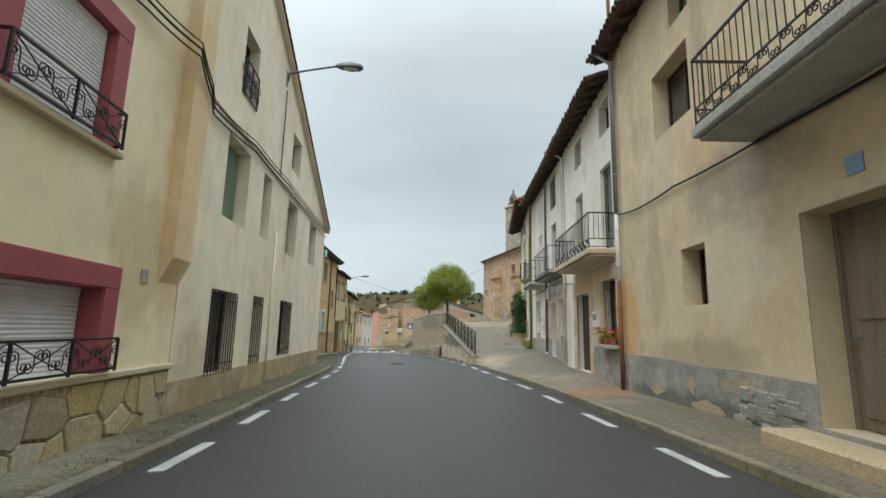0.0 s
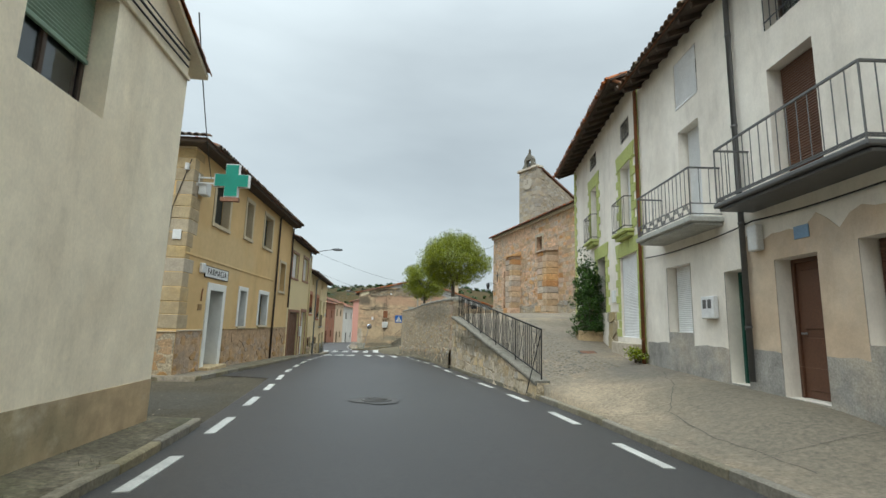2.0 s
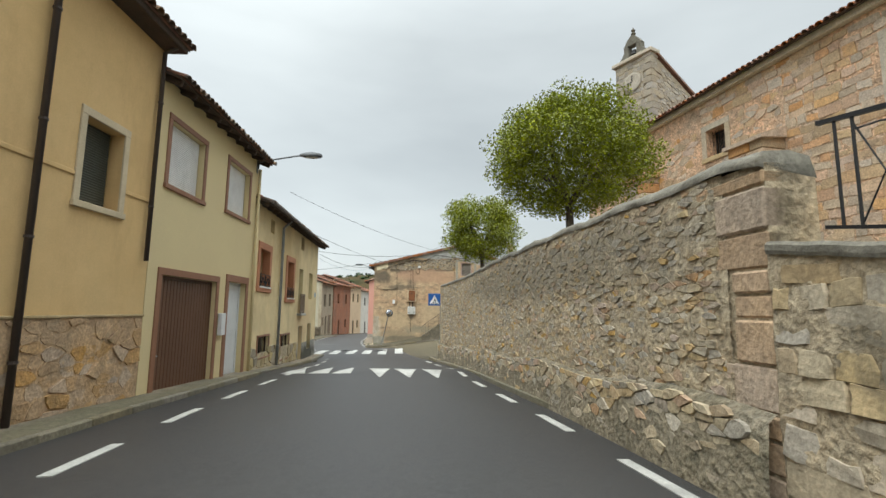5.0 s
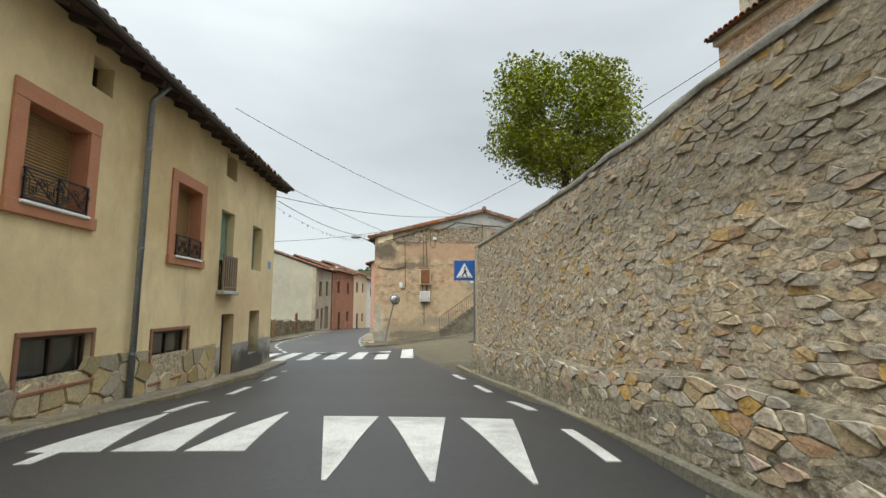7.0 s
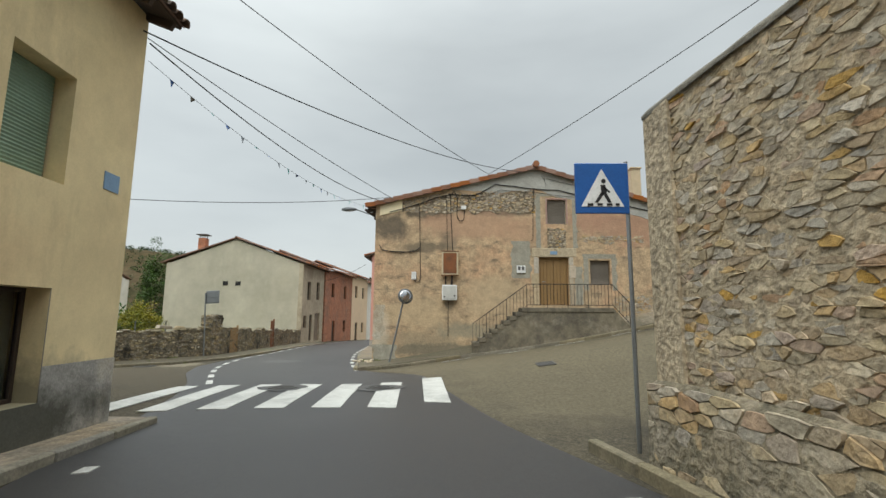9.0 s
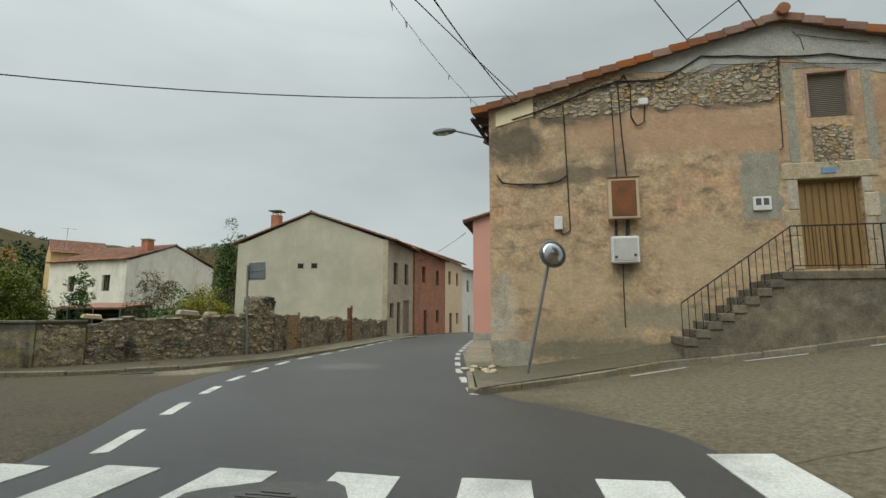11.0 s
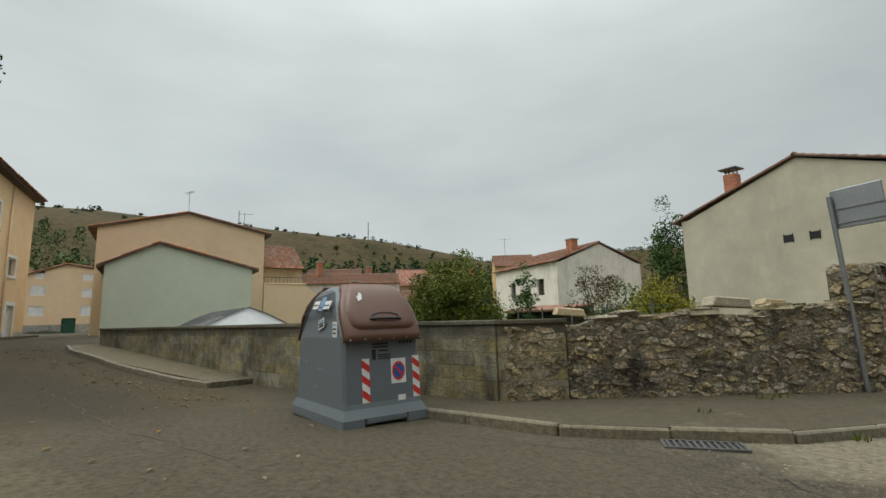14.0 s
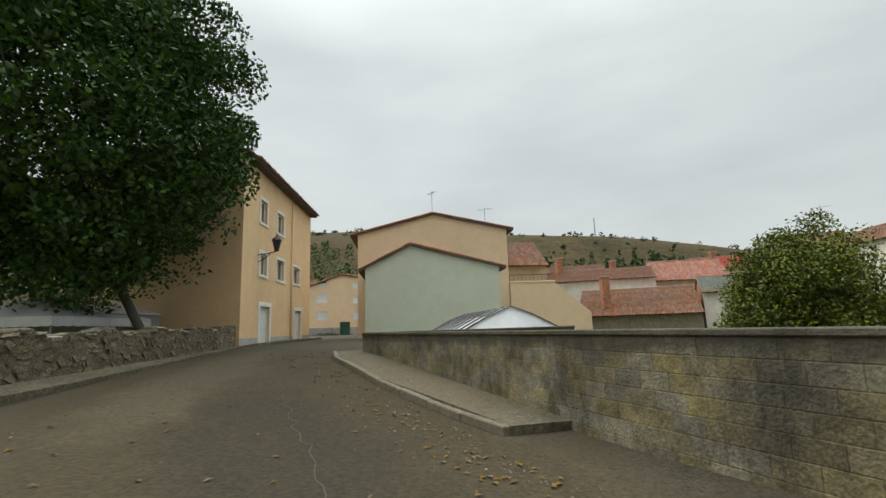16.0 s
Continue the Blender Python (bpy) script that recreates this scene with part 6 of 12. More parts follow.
stonework(end_wall, 0, wL3 - 0.1, lambda u: -1.9, lambda u: 2.38, 0.19, 0.07, 0.003, 0.017, STONE, STONE_I, 13, y=-0.025, near=(0, wL3), limit=300, laid_mix=(0.2, 0.25), lean=0.025)
tp = M()
for i in range(17):
    u = wL3 * i / 16
    z = 2.5 - 0.05 * u / wL3
    w = lambda k: 0.03 * noise.noise(Vector((u * 2.7, k * 3.1, 4.0)))
    tp.v += [(u, 0.012 + w(0), z - 0.12), (u, 0.02 + w(1), z - 0.07 + w(2)), (u, -0.06 + w(3), z + 0.01 + w(4)), (u, -0.3, z + 0.03 + w(5)), (u, -0.5, z), (u, -0.56, z - 0.2)]
tp.f = [(i * 6 + k, i * 6 + k + 1, i * 6 + k + 7, i * 6 + k + 6) for i in range(16) for k in range(5)] + [tuple(range(6)), tuple(range(96, 102))]
part("coping", tp, COPING, end_wall, "rounded mortar capping", True)
wm4, wL4 = frame_of((-1.4, 55.3), (22, 57.5))
foot = M()
for i in range(15):
    u = wL3 * i / 14
    g = zr(48.7 + u) + 0.12
    foot.v += [(u, 0.02, g + 0.75 + 0.06 * math.sin(u * 1.3)), (u, 0.10, g + 0.68 + 0.05 * math.sin(u * 1.3)), (u, 0.13, g + 0.35), (u, 0.16, g - 0.4)]
foot.f = [(i * 4 + k, i * 4 + k + 1, i * 4 + k + 5, i * 4 + k + 4) for i in range(14) for k in range(3)]
part("footing", foot, FOOT_DARK, end_wall, "projecting dark rubble footing", True)
stonework(end_wall, 0.1, wL3, lambda u: zr(48.7 + u) - 0.1, lambda u: zr(48.7 + u) + 0.84 + 0.06 * math.sin(u * 1.3), 0.24, 0.105, 0.004, 0.02, STONE, STONE_I, 15, y=0.115, near=(0, wL3), limit=60, laid_mix=(0.25, 0.15), lean=0.04)
side_wall = thing("retaining_wall_side", "rubble stone wall along the rising side street", "wall", at=wm4, kind="structure")
part("core", wall_mesh(M(), 0.0, wL4, -2.2, [(0, 2.36), (wL4, 2.6)], [], 0.0, 0.5), MORTAR, side_wall)
stonework(side_wall, 0.05, 9, lambda u: -1.9, lambda u: 2.36, 0.19, 0.07, 0.003, 0.017, STONE, STONE_I, 17, y=-0.01, laid_mix=(0.2, 0.25), lean=0.025)

# railing on the ramp wall
rail = thing("ramp_railing", "black painted iron railing with thin upright bars above the ramp wall", "railing", at=wm)


def rail_line(u, h):
    return wall_top(u) + h / 0.98 * (1.26 + 0.145 * u - wall_top(u))


bays = 5
for i in range(bays):
    a, b = 0.1 + (wL - 0.5) * i / bays, 0.1 + (wL - 0.5) * (i + 1) / bays
    bay = M()
    for h, t in ((0.98, 0.018), (0.1, 0.014)):
        za, zb = rail_line(a, h), rail_line(b, h)
        q = M().box(a, -0.18 - t, -t, b, -0.18 + t, t)
        q.v = [(x, y, z + za + (zb - za) * (x - a) / (b - a)) for x, y, z in q.v]
        bay.add(q.v, q.f)
    bp = part("rail", bay, IRON, rail)
    xs = [a + (b - a) * t for t in (0.0, 0.075, 0.15, 0.36, 0.43, 0.5, 0.57, 0.64, 0.85, 0.925)]
    for x in xs:
        part("upright", M().cyl((x, -0.18, rail_line(x, 0.0 if x == a else 0.1)), (x, -0.18, rail_line(x, 0.98)), 0.012 if x > a else 0.02, 6), IRON, rail)
    for c in (0.255, 0.745):
        u0, u1 = a + (b - a) * (c - 0.1), a + (b - a) * (c + 0.1)
        sc = M()
        mid = 0.5 * (u0 + u1)
        sc.tube([(u0, -0.18, rail_line(u0, 0.12)), (mid, -0.18, rail_line(mid, 0.5)), (u1, -0.18, rail_line(u1, 0.12))], 0.008, 5)
        sc.tube([(u0, -0.18, rail_line(u0, 0.9)), (mid, -0.18, rail_line(mid, 0.5)), (u1, -0.18, rail_line(u1, 0.9))], 0.008, 5)
        sc.tube([(u0, -0.18, rail_line(u0, 0.86)), (mid, -0.18, rail_line(mid, 0.88)), (u1, -0.18, rail_line(u1, 0.86))], 0.008, 5)
        part("scroll", sc, IRON, rail)
part("brace", M().cyl((0.12, -0.18, rail_line(0.1, 0.9)), (0.12, 0.2, -0.25), 0.014, 6), IRON, rail)


# ---- houses on the west side ----
def stone_plinth(h, u0, u1, zlo, zhi, mat, seed, du=0.42, dz=0.34, joint=0.022, depth=0.045, near=True, jit=0.42, skip=(), coursed=None):
    part("plinth_mortar", M().box(u0, -0.01, zlo(u0), u1, 0.012, min(zhi(u0), zhi(u1))), STONE_F if coursed else MORTAR, h.e)
    if coursed:
        part("mortar_face", rough_face(u0, u1, zlo, zhi, 0.017, seed, 0.06, 0.007), STONE_F, h.e, "flush warm mortar", True)
        stonework(h.e, u0, u1, zlo, zhi, 0.36, 0.19, 0.006, 0.022, mat, mat, seed, y=0.01, near=(u0, u1), limit=150, skip=skip, laid_mix=(0.2, 0.1), lean=0.02)
        return
    stonework(h.e, u0, u1, zlo, zhi, du, dz, joint, depth, mat, mat, seed, y=0.012, near=(u0, u1) if near else None, limit=120, jit=jit, skip=skip, coursed=coursed, laid=True)


# yellow house with red window trims
hA = House("yellow_house", "pale yellow rendered house with dark red window trims and stone base", (-3.70, 7.25), (-3.10, -6.0))
holes = [hA.hole(3.9, 5.14, 3.25, 4.6), hA.hole(3.6, 5.55, 0.78, 1.72), hA.hole(-1.5, 0.2, 3.25, 4.6), hA.hole(-1.5, 0.5, 0.78, 1.72)]
hA.shell(-0.6, 9.4, 8, holes, YELLOW_L0)
hA.roof(9.4, 8, 11.2, 0.5)
hA.window(3.9, 5.14, 3.25, 4.6, "blind", BLIND_WHITE, y=-0.14, frame=WHITE_TRIM)
hA.window(3.6, 5.55, 0.78, 1.72, "blind", BLIND_WHITE, y=-0.28, frame=WHITE_TRIM)
hA.window(-1.5, 0.2, 3.25, 4.6, "blind", BLIND_WHITE, y=-0.22, frame=WHITE_TRIM)
hA.window(-1.5, 0.5, 0.78, 1.72, "blind", BLIND_WHITE, y=-0.25, frame=WHITE_TRIM)
hA.surround(3.9, 5.14, 3.25, 4.6, 0.26, RED_TRIM, 0.03, False, "dark red painted window band")
hA.surround(3.6, 5.55, 0.78, 1.72, 0.26, RED_TRIM, 0.03, False, "dark red painted window band")
hA.surround(-1.5, 0.2, 3.25, 4.6, 0.26, RED_TRIM, 0.03, False)
hA.sill(3.7, 5.36, 3.25, BEIGE_TRIM, 0.1, 0.07)
for s0, s1, z0, z1, dp in ((3.9, 5.14, 3.25, 4.6, 0.11), (3.6, 5.55, 0.78, 1.72, 0.24)):
    a, b = hA.span(s0, s1)
    for x in (a, b - 0.006):
        part("reveal", M().box(x, -dp, z0, x + 0.006, 0.0, z1), RED_TRIM, hA.e, "dark red window reveal")
    part("reveal", M().box(a + 0.006, -dp, z1 - 0.006, b - 0.006, 0.0, z1), RED_TRIM, hA.e, "dark red window reveal")


def scroll_guard(h, s0, s1, z, hgt, y):
    """A low wrought iron guard of scrolls before a window."""
    a, b = h.span(s0, s1)
    m = M()
    for zz in (z + 0.03, z + hgt):
        m.box(a, y - 0.012, zz - 0.012, b, y + 0.012, zz + 0.012)
        m.box(a - 0.012, 0, zz - 0.012, a + 0.012, y, zz + 0.012).box(b - 0.012, 0, zz - 0.012, b + 0.012, y, zz + 0.012)
    g = part("window_guard", m, IRON, h.e, "black wrought iron scroll guard")
    k = max(2, int((b - a) / 0.62))
    for i in range(k + 1):
        x = a + (b - a) * i / k
        part("post", M().box(x - 0.012, y - 0.012, z, x + 0.012, y + 0.012, z + hgt), IRON, g)
    for i in range(k):
        x0, x1 = a + (b - a) * i / k, a + (b - a) * (i + 1) / k
        sc, mid, zm = M(), 0.5 * (x0 + x1), z + hgt * 0.5
        sc.tube([(x0, y, z + 0.03), (mid, y, zm), (x1, y, z + hgt)], 0.007, 4)
        sc.tube([(x0, y, z + hgt), (mid, y, zm), (x1, y, z + 0.03)], 0.007, 4)
        for sx in (-1, 1):
            scroll_pair(sc, mid + sx * 0.09, y, zm, hgt * 0.3, sx)
            scroll_pair(sc, mid + sx * (x1 - x0) * 0.36, y, zm, hgt * 0.3, -sx)
        part("scrollwork", sc, IRON, g)


scroll_guard(hA, 3.72, 5.32, 3.27, 0.42, 0.12)
scroll_guard(hA, 3.5, 5.75, 0.80, 0.36, 0.12)
stone_plinth(hA, 0.02, hA.L - 4, lambda u: -0.45, lambda u: 0.70, SLAB, 21, 0.44, 0.33, skip=())
part("ledge", M().box(-0.01, -0.02, 0.70, hA.L, 0.075, 0.78, 0.015), BEIGE_TRIM, hA.e)
pil = M()
pil.add([(-0.02, 0.0, 1.9), (0.55, 0.0, 1.9), (-0.02, 0.16, 2.25), (0.55, 0.16, 2.25), (-0.02, 0.2, 9.3), (0.55, 0.2, 9.3), (-0.02, 0.0, 9.3), (0.55, 0.0, 9.3)], ((0, 1, 3, 2), (2, 3, 5, 4), (4, 5, 7, 6), (0, 2, 4, 6), (1, 7, 5, 3)))
part("chimney_breast", pil, YELLOW_L0, hA.e, "stepped flue breast on the corner")
part("vent", M().box(0.85, 0, 1.85, 1.0, 0.02, 2.03, 0.004), GREY_BAND, hA.e)

# long cream gable-fronted house
hB = House("cream_house", "tall cream rendered house, gable to the street, barred ground windows", (-4.43, 20.15), (-3.69, 7.27))
L = hB.L
lowg = [(8.55, 9.87, 0.45, 1.97), (10.97, 11.72, 0.48, 2.01), (13.45, 14.79, 0.53, 2.05)]
upg = [(8.62, 9.92, 3.32, 4.93), (10.98, 11.7, 3.37, 4.95), (13.5, 14.75, 3.4, 5.0), (16.86, 18.17, 3.58, 5.08)]
atg = [(9.0, 9.9, 5.95, 7.4), (13.52, 14.62, 5.92, 7.05)]
holes = [hB.hole(*q) for q in lowg + upg + atg]
top = [(0, 5.55), (L - 2.3, 9.55), (L, 8.9)]
hB.shell(-0.6, 5.55, 9, holes, CREAM, top=top)
part("skirting", wall_mesh(M(), 0.002, L, -0.6, [(0, 0.42), (L, 0.5)], [], 0.012, 0.012, False), OCHRE_BAND, hB.e, "ochre stained base band")
for i, q in enumerate(lowg):
    hB.window(*q, "glass", y=-0.26)
    hB.grille(*q, y=0.015, gap=0.13)
for i, q in enumerate(upg):
    hB.window(*q, "blind", BLIND_GREEN, y=-0.31, drop=(0.98, 1.0, 0.98, 0.55)[i])
hB.window(*atg[0], "glass", y=-0.26)
hB.window(*atg[1], "glass", y=-0.26)
scroll_guard(hB, 9.0, 9.9, 5.95, 0.75, 0.03)
# its roof: the verge follows the gable
for (ua, za), (ub, zb) in zip(top, top[1:]):
    sl = (zb - za) / (ub - ua)
    vm = M()
    e0, e1 = (ua - (0.45 if ua == 0 else 0)), ub + (0.3 if ub == L else 0)
    for y0, y1, dz0, dz1 in ((0.14, -9.4, 0.02, 0.10),):
        z0, z1 = za + (e0 - ua) * sl, za + (e1 - ua) * sl
        vm.add([(e0, y0, z0 + dz0), (e1, y0, z1 + dz0), (e1, y1, z1 + dz0), (e0, y1, z0 + dz0), (e0, y0, z0 + dz1), (e1, y0, z1 + dz1), (e1, y1, z1 + dz1), (e0, y1, z0 + dz1)], ((0, 1, 2, 3), (4, 7, 6, 5), (0, 4, 5, 1), (1, 5, 6, 2), (2, 6, 7, 3), (3, 7, 4, 0)))
    part("roof_deck", vm, CREAM, hB.e, "rendered verge moulding")
    n = int(math.hypot(e1 - e0, (e1 - e0) * sl) / 0.34)
    for i in range(n):
        t = new("tile", TILE_RED_ME)
        t.parent = hB.e
        u = e0 + (e1 - e0) * (i + (1.0 if sl < 0 else 0.0)) / n
        d = 1 if sl > 0 else -1
        t.matrix_basis = Matrix.Translation((u, 0.1, za + (u - ua) * sl + 0.1)) @ Matrix.Rotation(-math.atan(sl), 4, "Y") @ Matrix.Rotation(radians(90 if d > 0 else -90), 4, "Z")
ch = M().box(hB.U(17.9) - 0.35, -1.0, 5.5, hB.U(17.9) + 0.35, -0.35, 8.25, 0.02).box(hB.U(17.9) - 0.39, -1.04, 8.25, hB.U(17.9) + 0.39, -0.31, 8.33, 0.02)
part("chimney", ch, RED_TRIM, hB.e, "red painted chimney")
bd = M().box(0.0, 0.0, 5.13, L + 0.3, 0.045, 5.2, 0.01)
part("string_course", bd, CREAM, hB.e)
hB.pipe(12.33, -0.2, 3.75, CREAM, 0.025, 0.035, "thin painted wall conduit")


def cable(name, pts, r, label, sag=0.0, n=14, knots=False):
    """A cable through the points, hanging a little between them."""
    out = []
    for p, q in zip(pts, pts[1:]):
        p, q = Vector(p), Vector(q)
        for i in range(n):
            t = i / n
            v = p.lerp(q, t)
            v.z -= sag * 4 * t * (1 - t)
            out.append(v)
    out.append(Vector(pts[-1]))
    return thing(name, label, "cable", M().tube(out, r, 5), RUBBER, smooth=True)


def on_wall(h, s, z, out=0.05):
    return h.m @ Vector((h.U(s), out, z))


for dz, r in ((0.0, 0.018), (0.1, 0.012), (-0.12, 0.014)):
    cable("wall_cable", [on_wall(hA, 3.6, 5.05 + dz, 0.06), on_wall(hA, 5.5, 5.3 + dz, 0.07), on_wall(hA, 6.6, 5.35 + dz, 0.26), on_wall(hA, 7.2, 5.0 + dz, 0.22), on_wall(hB, 7.7, 4.95 + dz, 0.06), on_wall(hB, 10, 5.2 + dz, 0.06), on_wall(hB, 13, 5.28 + dz, 0.07), on_wall(hB, 16, 5.32 + dz, 0.06), on_wall(hB, 20.0, 5.42 + dz, 0.06)], r, "black cables clipped along the house wall", 0.03)


def street_lamp(h, s, z, reach, rise, name="street_lamp"):
    u = h.U(s)
    e = thing(name, "grey street lamp on a curved arm fixed to the house wall", "street lamp", at=h.m @ Matrix.Translation((u, 0, z)), group="street lamps")
    part("bracket", M().box(-0.05, 0, -0.35, 0.05, 0.035, 0.1, 0.006), ALU, e)
    pts = [(0, 0.04, -0.2)] + [(0, reach * math.sin(t * math.pi / 2) ** 1.2, rise * (1 - math.cos(t * math.pi / 2)) ** 0.55 if False else rise * math.sin(t * math.pi / 2)) for t in np.linspace(0.05, 1, 10)]
    part("arm", M().tube(pts, 0.028, 8), LAMP_GREY, e, "", True)
    hd = M()
    prof = [(-0.06, 0.05, 0.035), (0.1, 0.1, 0.075), (0.35, 0.14, 0.1), (0.6, 0.11, 0.07), (0.68, 0.05, 0.03)]
    vs = []
    for d, w, t in prof:
        vs += [(-w, reach + d, rise - t * 0.7), (-w * 0.7, reach + d, rise + t), (w * 0.7, reach + d, rise + t), (w, reach + d, rise - t * 0.7)]
    hd.add(vs, [(i * 4 + k, i * 4 + (k + 1) % 4, (i + 1) * 4 + (k + 1) % 4, (i + 1) * 4 + k) for i in range(4) for k in range(4)] + [(0, 1, 2, 3), (16, 17, 18, 19)])
    head = part("head", hd, LAMP_GREY, e, "dull grey lamp head", True)
    part("lens", M().box(-0.09, reach + 0.15, rise - 0.075, 0.09, reach + 0.52, rise - 0.045, 0.01), LAMP_GLASS, head, "frosted lamp glass")
    return e


street_lamp(hB, 12.2, 8.15, 1.36, 0.36)
part("conduit", M().tube([(hB.U(12.25), 0.03, 5.3), (hB.U(12.25), 0.03, 7.7)], 0.014, 6), RUBBER, hB.e)

# pharmacy
QUOIN_SAND = surface("sandstone_quoin", (0.450, 0.366, 0.236), (0.387, 0.318, 0.221), 0.9, 1.2, 25, 0.3, (0.52, 0.37, 0.18), 0.5, vary=0.1, c4=(0.34, 0.28, 0.19), stain4=0.45, scale4=1.0, mid=(4, 0.14), fine_amt=0.12)
hF = House("pharmacy_house", "ochre yellow pharmacy house with stone base and white window bands", (-7.5, 39.5), (-7.39, 27.0))
L = hF.L
upF = [(28.78, 30.05, 4.5, 6.05), (31.85, 32.6, 4.6, 6.05), (34.32, 35.55, 4.62, 6.05)]
loF = [(31.9, 32.65, 1.02, 2.42), (34.45, 35.65, 1.05, 2.45)]
drF = (29.05, 30.15, -0.28, 2.25)
smF = (37.48, 38.45, 2.8, 4.25)
hF.shell(-0.9, 6.72, 9, [hF.hole(*q) for q in upF + loF + [drF, smF]], OCHRE_F, th=0.6)
for q in upF:
    hF.window(*q, "blind", BLIND_DARK, y=-0.32)
    hF.reveal(*q, BEIGE_TRIM, 0.25)
    hF.surround(*q, 0.16, BEIGE_TRIM, 0.03)
for q in loF:
    hF.window(*q, "blind", BLIND_DARK, y=-0.32)
    hF.reveal(*q, WHITE_TRIM, 0.25, "white painted window reveal")
    hF.surround(*q, 0.17, WHITE_TRIM, 0.03, False, "white painted window band")
    hF.sill(q[0], q[1], q[2], BEIGE_TRIM, 0.09, 0.09)
hF.window(*smF, "blind", BLIND_DARK, y=-0.3)
hF.surround(*smF, 0.14, BEIGE_TRIM, 0.03)
hF.reveal(*drF, WHITE_TRIM, 0.5, "white painted door reveal")
hF.door(*drF, DOOR_GREEN, y=-0.56, style="glass", label="dark green glazed pharmacy door", leaves=1)
hF.surround(*drF, 0.24, WHITE_TRIM, 0.035, False, "white painted door band")
for i, (s_, z_, w_, h_, mt_) in enumerate(((29.35, 1.5, 0.1, 0.3, WHITE_P), (29.35, 1.0, 0.12, 0.22, LAMP_GLASS), (29.36, 0.62, 0.11, 0.2, GREEN_SIGN), (29.34, 0.22, 0.12, 0.26, WHITE_P), (29.75, 1.25, 0.1, 0.2, WHITE_P))):
    part("notice", M().box(hF.U(s_) - w_, -0.552, z_, hF.U(s_) + w_, -0.546, z_ + h_), mt_, hF.e, "paper notice on the glass")
part("plaque", M().box(hF.U(28.38) - 0.13, 0.0, 1.55, hF.U(28.38) + 0.13, 0.02, 1.75, 0.004), WOOD_OCHRE, hF.e, "small bronze plaque")
part("wall_ornament", M().tube([(hF.U(28.38), 0.03, 1.85), (hF.U(28.38) + 0.04, 0.05, 2.05), (hF.U(28.38) - 0.03, 0.04, 2.25)], 0.02, 6), RUST, hF.e, "thin rusty wall ornament", True)
part("step", M().box(hF.U(30.4), -0.6, -0.7, hF.U(28.8), 0.3, -0.27, 0.02), STONE_CUT, hF.e)
a, b = hF.span(28.72, 30.5)
stone_plinth(hF, 0.02, a, lambda u: -0.85, lambda u: 0.9, STONE_F, 31, 0.5, 0.3, 0.012, 0.035, coursed=((0.17, 0.34), (0.25, 0.7)))
stone_plinth(hF, b + 0.02, L - 0.02, lambda u: -0.75, lambda u: 0.9, STONE_F, 32, 0.45, 0.3, 0.012, 0.035, coursed=((0.17, 0.34), (0.25, 0.7)))
for x0, x1 in ((0.0, a), (b + 0.02, L)):
    part("ledge", M().box(x0, -0.02, 0.9, x1, 0.045, 0.95, 0.012), QUOIN_SAND, hF.e)
a_, b_ = hF.span(smF[0], smF[1])
for x0, x1 in ((0, a_ - 0.142), (b_ + 0.142, L)):
    part("string_course", M().box(x0, -0.02, 3.18, x1, 0.025, 3.26, 0.012), OCHRE_F, hF.e)
z = 0.98
rq_ = random.Random(19)
while z < 6.45:
    ln, hh = rq_.choice((0.62, 0.4, 0.5, 0.3)), rq_.uniform(0.26, 0.46)
    part("quoin", M().box(L - ln, -rq_.uniform(0.4, 0.75), z + 0.005, L + rq_.uniform(0.008, 0.022), rq_.uniform(0.006, 0.02), min(z + hh - 0.005, 6.6), 0.015), QUOIN_SAND, hF.e)
    z += hh
side_f = new("side_face", M().box(0.0, 0.002, -0.9, 8.9, 0.01, 0.86).mesh("side_face", MORTAR))
side_f.parent = hF.e
side_f.matrix_basis = frame_of((L, 0), (L, -9))[0]
stonework(side_f, 0.05, 8.9, lambda u: -0.9, lambda u: 0.85, 0.4, 0.2, 0.006, 0.02, STONE_F, STONE_F, 33, y=0.004, near=(0, 9), limit=120, laid_mix=(0.3, 0.15), lean=0.03)
part("ledge", M().box(0.0, 0.0, 0.87, 8.9, 0.04, 0.92, 0.012), QUOIN_SAND, side_f)
part("string_course", M().box(0.6, 0.0, 3.16, 8.9, 0.02, 3.23, 0.01), OCHRE_F, side_f)
part("floodlight", M().box(1.0, 0.12, 2.72, 1.25, 0.24, 2.9, 0.02).cyl((1.12, 0.0, 2.8), (1.12, 0.14, 2.8), 0.02, 6), WHITE_P, side_f, "small white floodlight")
part("plate", M().box(0.15, 0.03, 3.6, 0.4, 0.05, 3.9, 0.004), WHITE_P, side_f)
part("cable", M().tube([(0.1, 0.03, 6.1), (0.5, 0.03, 4.6), (0.55, 0.03, 3.4), (1.1, 0.03, 2.9)], 0.012, 5), RUBBER, side_f)
part("camera", M().cyl((0.2, 0.05, 5.75), (0.2, 0.05, 5.95), 0.07, 10), WHITE_P, side_f, "white security camera under the eave")
hF.pipe(36.55, -0.55, 6.4, DARKPIPE, 0.05, 0.09, "dark brown downpipe", ((0, 0.42, 6.58),))
hF.pipe(39.3, 2.0, 6.4, DARKPIPE, 0.045, 0.09, "dark brown downpipe", ((0, 0.42, 6.58),))


